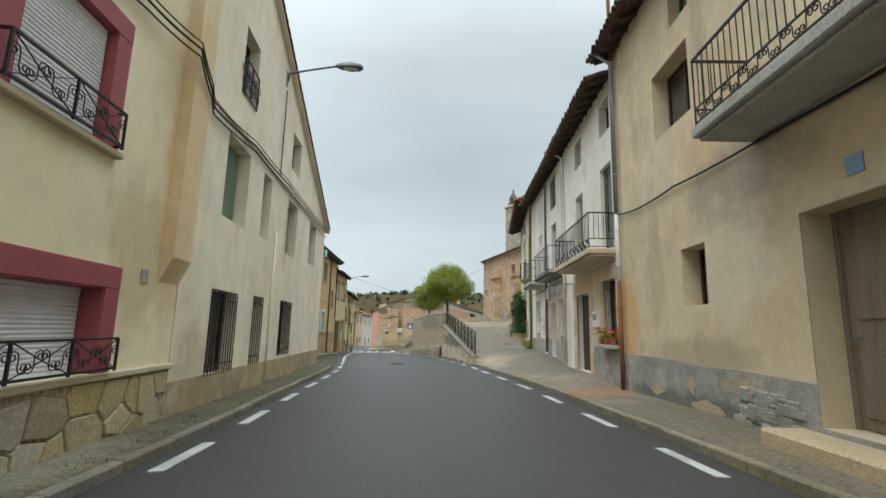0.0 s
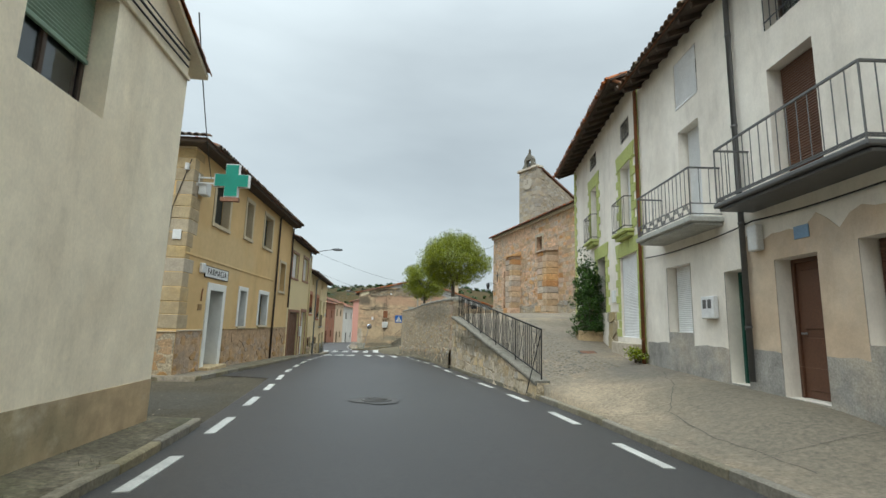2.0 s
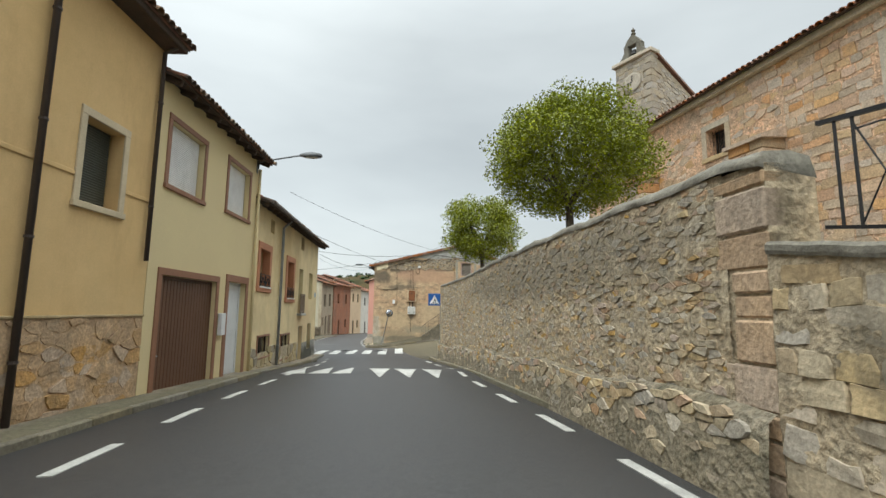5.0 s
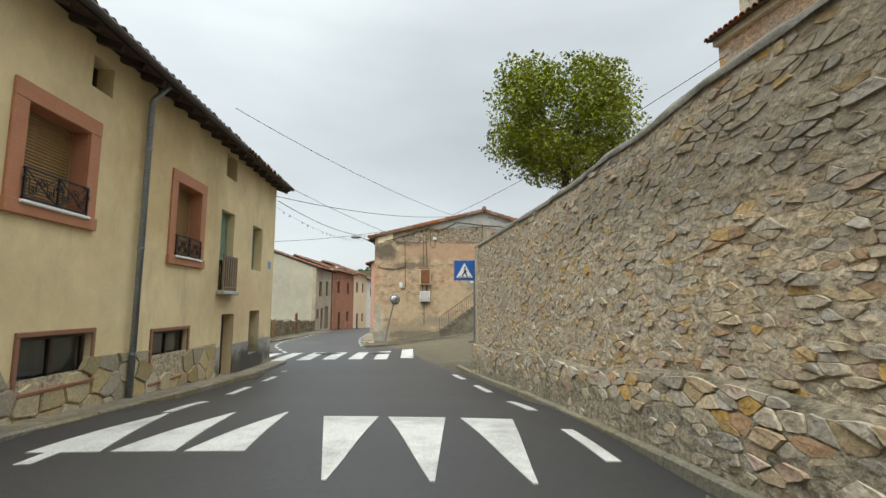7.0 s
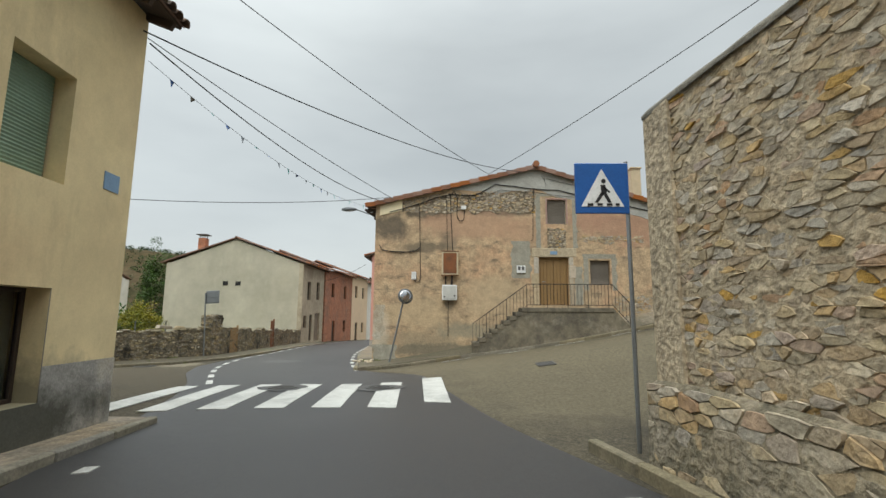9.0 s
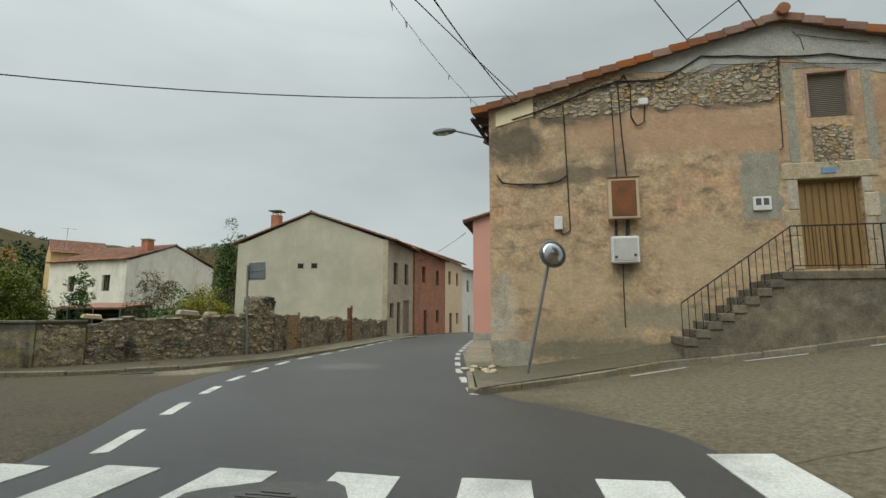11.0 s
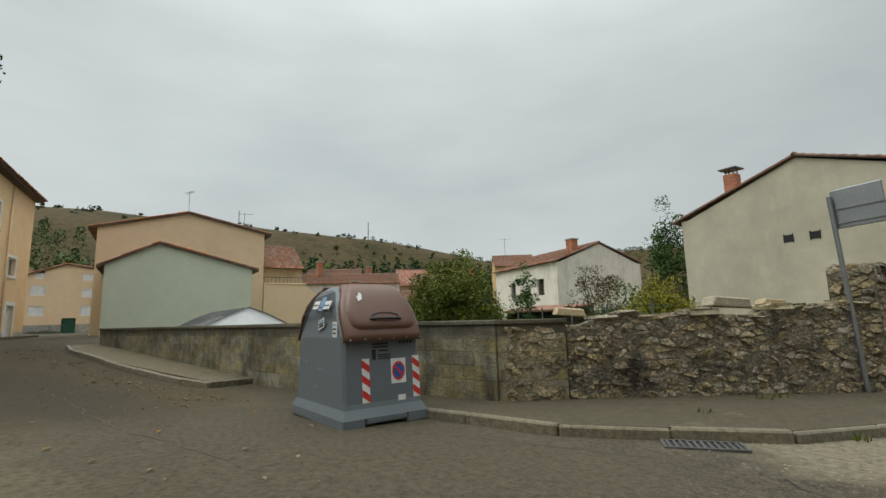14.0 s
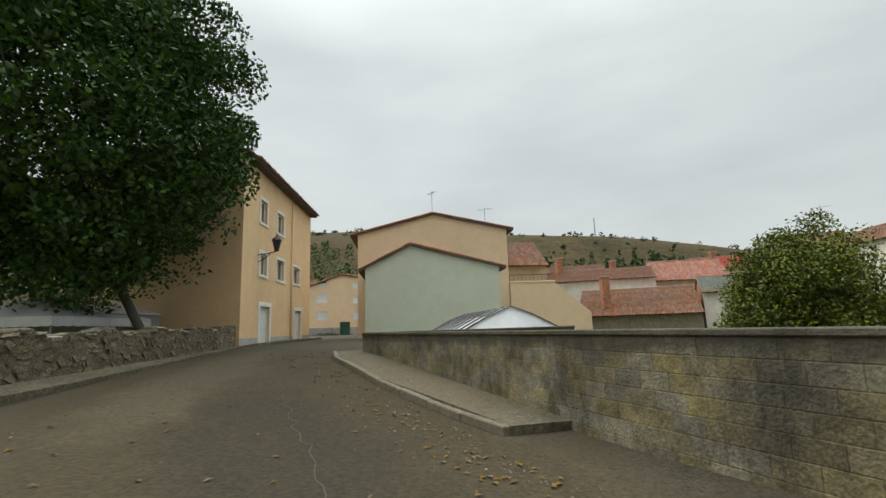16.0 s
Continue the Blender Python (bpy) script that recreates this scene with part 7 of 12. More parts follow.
def hip_roof(h, zt, depth, ridge, over, left=False, right=False, tile_me=None):
    """Street slope with hipped ends where asked."""
    sl = (ridge - zt) / (depth / 2)
    ez = zt - over * sl + 0.1
    u0, u1 = (-over if left else -0.1), (h.L + over if right else h.L + 0.1)
    tiled_plane(h.e, u0, u1 if not right else u1 - 0.75, over, ez, over - 0.7, ez + 0.7 * sl, tile_me or TILE_DARK_ME, TILE, deck=True)
    m = M()
    rl, rr = (u0 + depth / 2 + over if left else u0), (u1 - depth / 2 - over if right else u1)
    c = [(u0, over, ez), (u1, over, ez), (u1, -depth - over, ez), (u0, -depth - over, ez), (rl, -depth / 2, ridge + 0.1), (rr, -depth / 2, ridge + 0.1)]
    m.add(c, ((0, 1, 5, 4), (2, 3, 4, 5), (1, 2, 5), (3, 0, 4), (0, 3, 2, 1)))
    part("roof", m, TILE, h.e, "clay tile hip roof")
    if right:
        me = tile_me or TILE_DARK_ME
        k = int((depth + 2 * over) / 0.21)
        for i in range(k):
            t = new("tile", me)
            t.parent = h.e
            t.matrix_basis = Matrix.Translation((u1 + 0.04, over - (i + 0.5) * 0.21, ez + 0.02)) @ Matrix.Rotation(radians(-90), 4, "Z") @ Matrix.Rotation(-math.atan(sl), 4, "X")
    part("soffit", M().box(u0 + 0.06, -depth, ez - 0.13, u1 - 0.06, over - 0.06, ez - 0.02, 0.02), RAFTER, h.e, "dark boarded eave")


hip_roof(hF, 6.72, 9, 8.4, 0.5, right=True)

# pale garage house
hG = House("garage_house", "pale cream house with a wide brown garage door and white blinds", (-7.66, 45.4), (-7.5, 39.52))
gar, dor = (40.05, 42.75, -0.95, 1.78), (43.55, 44.85, -0.95, 1.85)
ws = [(39.95, 41.55, 3.75, 5.2), (43.05, 44.65, 3.85, 5.3)]
hG.shell(-1.4, 6.0, 9, [hG.hole(*q) for q in ws + [gar, dor]], PALE_Y1)
for q in ws:
    hG.window(*q, "blind", BLIND_WHITE, y=-0.2, frame=WHITE_TRIM)
    hG.surround(*q, 0.13, BROWN_TRIM, 0.03, True, "brown painted window band")
hG.door(*gar, WOOD_BROWN, y=-0.15, style="slats", label="wide brown garage door", leaves=2)
hG.surround(*gar, 0.16, BROWN_TRIM, 0.03, False, "brown painted door band")
hG.door(*dor, DOOR_WHITE, y=-0.2, style="panel", label="white house door")
hG.surround(*dor, 0.2, BROWN_TRIM, 0.03, False)
part("meter_box", M().box(hG.U(43.2), 0.02, 0.35, hG.U(42.95), 0.14, 0.95, 0.015), WHITE_P, hG.e, "small white meter box")
part("step", M().box(hG.U(45.1), -0.2, -1.4, hG.U(43.3), 0.45, -0.93, 0.02), CEMENT, hG.e)
hG.roof(6.0, 9, 7.7, 0.45, TILE_DARK_ME)
hG.pipe(45.3, -1.1, 5.7, PALE_Y1, 0.05, 0.08)
street_lamp(hG, 45.2, 5.9, 1.45, 0.3)

# sandy house at the corner
hC = House("sandy_corner_house", "sandy cream corner house with terracotta window bands and stone-clad base", (-8.42, 56.8), (-7.67, 45.42))
L = hC.L
q1, q2, q3, q4 = (46.1, 47.25, 1.85, 3.15), (49.95, 51.05, 1.55, 3.1), (52.25, 53.12, 0.9, 3.0), (54.58, 55.5, 1.6, 2.97)
b1, b2, q5, q6, q7, q0 = (46.35, 47.7, -0.6, 0.1), (49.4, 50.8, -0.95, 0.0), (52.6, 53.4, -1.35, 0.28), (54.65, 55.5, -0.95, 0.35), (52.4, 53.1, 3.92, 4.55), (47.2, 47.7, 3.9, 4.4)
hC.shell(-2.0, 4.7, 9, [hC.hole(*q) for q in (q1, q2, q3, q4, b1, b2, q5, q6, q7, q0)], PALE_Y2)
for q in (q1, q2):
    hC.window(*q, "blind", WOOD_OCHRE, y=-0.3, frame=WOOD_OCHRE)
    hC.reveal(*q, TERRA_TRIM, 0.24, "terracotta painted reveal")
    hC.surround(*q, 0.24, TERRA_TRIM, 0.035, True, "terracotta painted window band")
    scroll_guard(hC, q[0], q[1], q[2], 0.42, 0.06)
    hC.sill(q[0], q[1], q[2], WHITE_TRIM, 0.1, 0.05)
for q in (b1, b2):
    hC.window(*q, "glass", y=-0.12)
    hC.surround(*q, 0.07, BROWN_TRIM, 0.03, True)
hC.window(*q3, "blind", BLIND_GREEN, y=-0.24, drop=0.6)
hC.window(*q4, "blind", BLIND_GREEN, y=-0.3)
hC.door(*q5, WOOD_DARK, y=-0.3, style="slats", label="dark wooden house door")
hC.window(*q6, "glass", y=-0.3)
hC.window(*q7, "glass", y=-0.3, panes=1)
hC.window(*q0, "glass", y=-0.3, panes=1)
a, b = hC.span(q3[0], q3[1])
bal = M()
for zz in (0.98, 1.75):
    bal.box(a - 0.03, 0.1, zz - 0.02, b + 0.03, 0.14, zz + 0.02)
bg = part("window_guard", bal, WOOD_OLD, hC.e, "grey wooden window balustrade")
for i in range(7):
    x = a + (b - a) * i / 6
    part("baluster", M().box(x - 0.02, 0.1, 0.85, x + 0.02, 0.14, 1.8, 0.006), WOOD_OLD, bg)
part("ledge", M().box(a - 0.1, -0.2, 0.78, b + 0.1, 0.2, 0.88, 0.02), CEMENT, hC.e)
hs = [hC.hole(*q) for q in (b1, b2, q5, q6)]
stone_plinth(hC, hC.U(52.3), L - 0.02, lambda u: -1.6, lambda u: -0.62 + 0.5 * u / L * 0.9, SLAB, 41, 0.42, 0.34, skip=hs)
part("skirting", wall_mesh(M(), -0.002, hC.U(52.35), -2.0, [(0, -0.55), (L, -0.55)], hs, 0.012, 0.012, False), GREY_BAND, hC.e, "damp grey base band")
hC.pipe(48.65, -1.25, 4.3, ZINC, 0.055, 0.1, "pale grey downpipe", ((0.0, 0.4, 4.6),))
hC.roof(4.7, 9, 6.4, 0.5, TILE_DARK_ME)
gut = M().tube([(hC.U(52.2), 0.56, 4.6), (L + 0.1, 0.56, 4.62)], 0.06, 8)
part("gutter", gut, DARKPIPE, hC.e)
part("street_plate", M().box(0.3, 0.0, 1.75, 0.62, 0.012, 2.0, 0.003), BLUE_PLATE, hC.e, "small blue enamel street plate")

# ---- houses on the east side ----
h1 = House("beige_house", "stained beige rendered house with a long iron balcony and grey base", (4.0, -3.0), (4.84, 11.72))
L = h1.L
d1, s1, u1, t1 = (3.9, 5.48, 0.35, 2.82), (7.65, 8.47, 1.85, 2.88), (7.78, 9.28, 5.32, 6.72), (7.66, 8.38, 7.3, 8.15)
bd1 = (2.0, 3.3, 4.25, 6.6)
h1.shell(-0.6, 8.75, 9, [h1.hole(*q) for q in (d1, s1, u1, t1, bd1)], BEIGE_R1, th=0.5)
part("skirting", wall_mesh(M(), 0.002, L - 0.002, -0.6, [(0, 0.9), (h1.U(5.5), 0.82), (h1.U(7), 0.86), (h1.U(8), 0.83), (h1.U(9.4), 0.89), (L, 0.87)], [h1.hole(*d1)], 0.014, 0.014, False), GREY_BAND, h1.e, "peeling grey cement base")
h1.reveal(*d1, BEIGE_TRIM, 0.34, "bare cement door cheek")
h1.door(*d1, WOOD_OLD, y=-0.4, style="panel", label="old weathered double wooden door", leaves=2)
h1.window(*s1, "glass", y=-0.36, panes=1)
h1.window(*u1, "glass", y=-0.36)
h1.window(*t1, "glass", y=-0.26)
h1.window(*bd1, "glass", y=-0.26)
h1.balcony(-1.0, 6.2, 4.22, 0.85, CEMENT, 1.0, 0.16, label="long balcony with grey concrete slab")
h1.roof(8.75, 9, 10.4, 0.55, TILE_DARK_ME)
h1.pipe(11.45, 4.3, 8.4, ZINC, 0.06, 0.1, "zinc downpipe", ((0.0, 0.5, 8.7),))
h1.pipe(11.45, 2.6, 4.3, WHITE_P, 0.05, 0.1, "white plastic pipe joint")
h1.pipe(11.45, 0.0, 2.6, RUST, 0.055, 0.1, "rusty iron lower pipe")
part("street_plate", M().box(h1.U(4.53), 0.0, 3.04, h1.U(4.76), 0.012, 3.24, 0.003), BLUE_PLATE, h1.e, "small blue enamel plate")
part("flue", M().cyl((L - 0.3, 0.1, 8.5), (L - 0.3, 0.1, 11.5), 0.05, 8), RUST, h1.e, "tall rusty flue pipe")
cable("wall_cable", [on_wall(h1, -2, 3.75), on_wall(h1, 6.2, 3.98), on_wall(h1, 8.5, 4.1), on_wall(h1, 10.2, 4.12), on_wall(h1, 11.5, 4.3)], 0.02, "dark cables clipped along the beige wall", 0.02)

h2 = House("white_balcony_house", "white upper house with salmon ground floor and a long iron balcony", (4.84, 11.74), (5.20, 17.42))
L = h2.L
g1, g2, g3, g4, g5 = (11.95, 12.95, 1.05, 2.75), (14.4, 15.85, 0.15, 2.55), (12.0, 12.95, 3.6, 5.95), (14.85, 15.75, 3.6, 5.9), (14.9, 15.7, 6.9, 7.85)
g6 = (12.0, 12.9, 6.9, 7.85)
h2.shell(-0.5, 8.3, 9, [h2.hole(*q) for q in (g1, g2, g3, g4, g5, g6)], WHITE_R2)
part("ground_band", wall_mesh(M(), 0.002, h2.U(16.2), -0.5, [(0, 3.25), (L, 3.25)], [h2.hole(*q) for q in (g1, g2)], 0.012, 0.012, False), SALMON_R2, h2.e, "salmon painted ground floor")
part("skirting", wall_mesh(M(), 0.002, h2.U(14.2), -0.5, [(0, 0.95), (L, 0.95)], [h2.hole(*g1)], 0.024, 0.012, False), GREY_BAND, h2.e, "grey cement base")
SALMON_STONE = surface("salmon_ashlar", (0.58, 0.42, 0.27), (0.52, 0.37, 0.24), 0.9, 1.4, 30, 0.15, (0.55, 0.46, 0.34), 0.4, vary=0.09, c4=(0.42, 0.33, 0.23), stain4=0.3, scale4=1.2, fine_amt=0.08, mid=(4, 0.12))
for (s0, s1, z0, z1), w in ((g2, 0.42), (g1, 0.3)):
    a, b = h2.span(s0, s1)
    z, i = (z0 if z0 < 0.5 else 0.97), 0
    while z < z1 - 0.1:
        hh = min((0.62, 0.48, 0.56)[i % 3], z1 - z)
        for x0, x1 in ((a - w * (1.0 if i % 2 else 0.8), a), (b, b + w * (0.8 if i % 2 else 1.0))):
            part("jamb_stone", M().box(x0, -0.05, z + 0.004, x1, 0.026, z + hh - 0.004, 0.01), SALMON_STONE, h2.e)
        z, i = z + hh, i + 1
    part("lintel_stone", M().box(a - w, -0.05, z1 + 0.004, b + w, 0.028, z1 + 0.42, 0.012), SALMON_STONE, h2.e)
h2.window(*g1, "glass", y=-0.2)
h2.grille(*g1, y=-0.05, gap=0.16)
h2.door(*g2, WOOD_DARK, y=-0.22, style="slats", label="dark slatted wooden door", leaves=2)
h2.door(*g3, GREYIRON, y=-0.15, style="glass", label="tall glazed balcony door", leaves=2)
h2.window(*g4, "blind", BLIND_GREEN, y=-0.22)
h2.window(*g5, "glass", y=-0.26)
h2.window(*g6, "glass", y=-0.26)
h2.balcony(11.85, 16.0, 3.5, 0.72, SALMON_R2, 0.95, 0.14, label="long balcony with salmon concrete slab")
h2.roof(8.3, 9, 9.9, 0.62, TILE_DARK_ME, ends=0.0, gap=0.5)
h2.pipe(17.38, 0.3, 8.0, WHITE_R2, 0.05, 0.09, "white painted downpipe", ((0.0, 0.55, 8.3),))
def meter(h, s0, s1, z0, z1):
    a, b = h.span(s0, s1)
    m_ = part("meter_box", M().box(a, 0.01, z0, b, 0.12, z1, 0.015), WHITE_P, h.e, "white meter box with two dark dials")
    for k in (0.3, 0.7):
        x = a + (b - a) * k
        part("dial", M().box(x - (b - a) * 0.14, 0.118, z0 + (z1 - z0) * 0.45, x + (b - a) * 0.14, 0.126, z0 + (z1 - z0) * 0.85, 0.004), GREYIRON, m_)


meter(h2, 13.3, 13.75, 1.5, 1.95)
part("sill", M().box(h2.U(11.8), -0.2, 0.95, h2.U(13.05), 0.25, 1.05, 0.02), CEMENT, h2.e)
part("street_plate", M().box(h2.U(15.2), 0.012, 2.75, h2.U(15.5), 0.024, 2.95, 0.003), BLUE_PLATE, h2.e)
rngf = random.Random(8)
for i, s in enumerate((11.95, 12.4, 12.85)):
    p = h2.m @ Vector((h2.U(s), 0.13, 1.05))
    pot = thing("flower_pot", "terracotta pot of red geraniums on a window sill", "flower pot", at=Matrix.Translation(p), group="flower pots on the sill")
    part("pot", M().lathe([(0.07, 0), (0.095, 0.15), (0.105, 0.15), (0.105, 0.18), (0.085, 0.17)], 12), POT, pot)
    lv, fl = M(), M()
    for k in range(70):
        c = Vector((rngf.gauss(0, 0.09), rngf.gauss(0, 0.09), 0.25 + rngf.gauss(0, 0.06)))
        d = Matrix.Rotation(rngf.uniform(0, 6.3), 4, "Z") @ Matrix.Rotation(rngf.uniform(-0.9, 0.9), 4, "X")
        s5 = rngf.uniform(0.025, 0.045)
        (fl if k % 3 == 0 else lv).add([tuple(c + (d @ Vector(v)) * s5 + Vector((0, 0, 0.07 if k % 3 == 0 else 0))) for v in ((-1, 0, 0), (0, -1, 0.2), (1, 0, 0), (0, 1, 0.2))], ((0, 1, 2, 3),))
    part("foliage", lv, LEAF_BRIGHT, pot)
    part("blossom", fl, FLOWER, pot)

h3 = House("white_doors_house", "white rendered house with brown doors and two iron balconies", (5.20, 17.44), (5.68, 25.03))
L = h3.L
k1, k2, k3, k4 = (17.6, 18.5, 1.22, 2.62), (19.2, 20.1, 0.35, 2.55), (20.95, 21.5, 0.4, 2.5), (22.75, 23.85, 1.3, 2.85)
k5, k6, k7, k8 = (18.92, 19.92, 3.65, 5.85), (18.92, 19.85, 6.55, 7.85), (22.1, 23.0, 3.65, 6.0), (22.05, 23.05, 6.6, 7.75)
h3.shell(-0.3, 8.25, 9, [h3.hole(*q) for q in (k1, k2, k3, k4, k5, k6, k7, k8)], WHITE_R2)
part("skirting", wall_mesh(M(), 0.002, L - 0.002, -0.3, [(L * i / 30, 1.04 + 0.12 * noise.noise(Vector((i * 0.55, 2.0, 0))) + 0.06 * noise.noise(Vector((i * 1.9, 5.0, 0)))) for i in range(31)], [h3.hole(*q) for q in (k1, k2, k3, k4)], 0.012, 0.012, False), GREY_BAND, h3.e, "grey cement base with patches")
part("ground_band", wall_mesh(M(), 0.002, h3.U(20.85), 0.85, [(L * i / 40, 3.0 + 0.25 * noise.noise(Vector((i * 0.5, 8.0, 0)))) for i in range(41)], [h3.hole(*q) for q in (k1, k2)], 0.010, 0.010, False), SALMON_R2, h3.e, "faded salmon ground floor")
h3.window(*k1, "blind", WOOD_BROWN, y=-0.3)
h3.door(*k2, WOOD_BROWN, y=-0.3, style="panel", label="brown panelled house door")
h3.door(*k3, DOOR_GREEN, y=-0.3, style="panel", label="dark green house door")
h3.window(*k4, "blind", BLIND_WHITE, y=-0.28, frame=WHITE_TRIM)
h3.window(*k5, "blind", WOOD_BROWN, y=-0.28)
h3.window(*k6, "glass", y=-0.28)
h3.grille(*k6, y=0.02, gap=0.14)
h3.window(*k7, "blind", BLIND_WHITE, y=-0.28, frame=WHITE_TRIM)
h3.window(*k8, "blind", BLIND_WHITE, y=-0.06, frame=WHITE_TRIM)
h3.balcony(17.5, 20.6, 3.6, 0.68, GREYIRON, 1.0, 0.08, scroll=False, gap=0.2, mat=GREYIRON, label="balcony on an iron frame")
h3.balcony(21.4, 24.0, 3.6, 0.68, CEMENT, 1.0, 0.12, scroll=True, gap=0.16, mat=GREYIRON, label="balcony with concrete slab")
h3.roof(8.25, 9, 9.85, 0.6, TILE_DARK_ME, ends=0.0, gap=0.5)
h3.pipe(20.75, 0.5, 8.0, GREYIRON, 0.05, 0.09, "dark downpipe", ((0.0, 0.5, 8.2),))
meter(h3, 21.75, 22.2, 1.6, 2.05)
part("junction_box", M().box(h3.U(20.3), 0.01, 2.75, h3.U(20.55), 0.14, 3.2, 0.015), WHITE_P, h3.e)
part("street_plate", M().box(h3.U(19.3), 0.012, 2.8, h3.U(19.6), 0.024, 3.0, 0.003), BLUE_PLATE, h3.e)
cable("wall_cable", [on_wall(h2, 16.2, 3.0), on_wall(h3, 18, 3.25), on_wall(h3, 20.5, 3.3), on_wall(h3, 22.5, 3.2), on_wall(h3, 24.9, 3.25)], 0.014, "dark cable clipped along the white wall", 0.03)

h4 = House("green_quoin_house", "white house with lime green painted quoins and window surrounds", (5.68, 25.05), (6.9, 33.9))
L = h4.L
m1, m2, m3, m4, m5, m6 = (25.62, 27.25, 1.1, 3.58), (25.95, 26.95, 4.3, 6.45), (26.0, 26.72, 7.2, 7.85), (28.9, 30.0, 1.9, 3.9), (29.9, 30.85, 4.7, 6.85), (29.9, 30.75, 7.65, 8.2)
h4.shell(-0.2, 8.75, 9, [h4.hole(*q) for q in (m1, m2, m3, m4, m5, m6)], WHITE_R2)
h4.window(*m1, "blind", BLIND_WHITE, y=-0.12, frame=WHITE_TRIM, panes=1, name="garage_door", label="white roller garage door")
for q in (m2, m5):
    h4.window(*q, "blind", BLIND_WHITE, y=-0.28, frame=WHITE_TRIM)
for q in (m3, m6):
    h4.window(*q, "glass", y=-0.28)
    h4.grille(*q, y=0.02, gap=0.12)
h4.window(*m4, "glass", y=-0.28)
for q in (m2, m5):
    a, b = h4.span(q[0], q[1])
    part("ledge", M().box(a - 0.15, -0.02, q[2] - 0.12, b + 0.15, 0.3, q[2] - 0.02, 0.02).box(a - 0.1, -0.02, q[2] - 0.24, b + 0.1, 0.2, q[2] - 0.121, 0.02), GREEN_TRIM, h4.e, "moulded green balcony ledge")
    r = M()
    for zz in (q[2] + 0.06, q[2] + 0.95):
        r.box(a - 0.12, 0.26, zz - 0.012, b + 0.12, 0.285, zz + 0.012).box(a - 0.12, 0, zz - 0.012, a - 0.1, 0.27, zz + 0.012).box(b + 0.1, 0, zz - 0.012, b + 0.12, 0.27, zz + 0.012)
    rr = part("window_guard", r, IRON, h4.e, "black iron window balcony guard")
    for i in range(9):
        x = a - 0.11 + (b - a + 0.22) * i / 8
        part("bar", M().cyl((x, 0.272, q[2] + 0.0), (x, 0.272, q[2] + 0.95), 0.008, 6), IRON, rr)


def quoin_run(h, u0, z0, z1, side, wide, narrow, step=0.26):
    z, i = z0, 0
    while z < z1 - 0.05:
        w = wide if i % 2 == 0 else narrow
        a, b = (u0, u0 + w) if side > 0 else (u0 - w, u0)
        part("quoin", M().box(a, -0.01, z + 0.006, b, 0.032, min(z + step, z1) - 0.006, 0.008), GREEN_TRIM, h.e)
        z += step
        i += 1


for q in (m1, m2, m5, m4):
    a, b = h4.span(q[0], q[1])
    quoin_run(h4, a - 0.002, q[2] - (0 if q is m1 else 0.0), q[3], -1, 0.42, 0.22)
    quoin_run(h4, b + 0.002, q[2] - 0.0, q[3], 1, 0.42, 0.22)
    for i in range(7):
        x0, x1 = a - 0.3 + (b - a + 0.6) * i / 7, a - 0.3 + (b - a + 0.6) * (i + 1) / 7
        s = (i - 3) * 0.03
        part("voussoir", M().prism([(x0 + 0.006, q[3] + 0.004), (x1 - 0.006, q[3] + 0.004), (x1 - 0.006 + s, q[3] + 0.45), (x0 + 0.006 + s, q[3] + 0.45)], -0.01, 0.036), GREEN_TRIM, h4.e)
quoin_run(h4, L - 0.002, 1.4, 8.6, -1, 0.46, 0.26)
quoin_run(h4, 0.12, 0.4, 8.6, 1, 0.3, 0.18)
stone_plinth(h4, h4.U(27.7), h4.U(28.7), lambda u: 0.2, lambda u: 1.9, SLAB, 51, 0.5, 0.4)
stone_plinth(h4, h4.U(30.3), L - 0.5, lambda u: 0.6, lambda u: 2.2, SLAB, 52, 0.5, 0.4)
part("step", M().box(h4.U(25.5), 0.0, 0.1, h4.U(27.6), 0.25, 0.95, 0.02), STONE_CUT, h4.e, "stone threshold below the garage door")
part("meter_box", M().box(h4.U(27.75), 0.01, 2.2, h4.U(28.1), 0.06, 2.6, 0.01), WHITE_P, h4.e)
h4.roof(8.75, 9, 10.4, 0.85, TILE_RED_ME, ends=0.0, gap=0.55, u1=L + 0.4)
h4.pipe(25.12, 0.3, 8.3, RUST, 0.05, 0.1, "rusty brown downpipe", ((0.0, 0.7, 8.55),))


# ---- church ----
hK = House("church", "old church with peeling warm render, stone buttresses, clay tile roof", (10.45, 38.4), (6.75, 55.2), category="church")
L = hK.L
c1, c2, c3 = (39.8, 41.0, 6.45, 8.2), (46.1, 46.95, 6.9, 7.95), (51.85, 52.9, 2.3, 6.0)
hK.shell(1.5, 9.35, 11, [hK.hole(*q) for q in (c1, c2, c3)], CH_RENDER, th=0.7)
hK.roof(9.35, 11, 11.6, 0.4, TILE_RED_ME, beams=False)
part("cornice", M().box(-0.05, -0.02, 9.1, L + 0.05, 0.2, 9.34, 0.03), STONE_CUT, hK.e)
rk = random.Random(77)
patch = [(0.3, 5.6, 2.2, 9.0), (6.6, 8.2, 2.2, 5.4), (4.5, 9.0, 8.3, 9.08), (10, 13, 2.2, 3.6), (L - 1.0, L, 2.2, 9.0)]
for i, (a, b, c, d) in enumerate(patch):
    stonework(hK.e, a, b, lambda u, c=c: c, lambda u, d=d: d, 0.5, 0.3, 0.01, 0.022, STONE_CHO, STONE_CH, 60 + i, y=-0.004, lean=0.03, near=(a, b) if i == 0 else None, limit=200, coursed=((0.2, 0.38), (0.3, 0.85)), skip=[(hK.U(39.5), hK.U(41.3), 6.1, 8.5)])
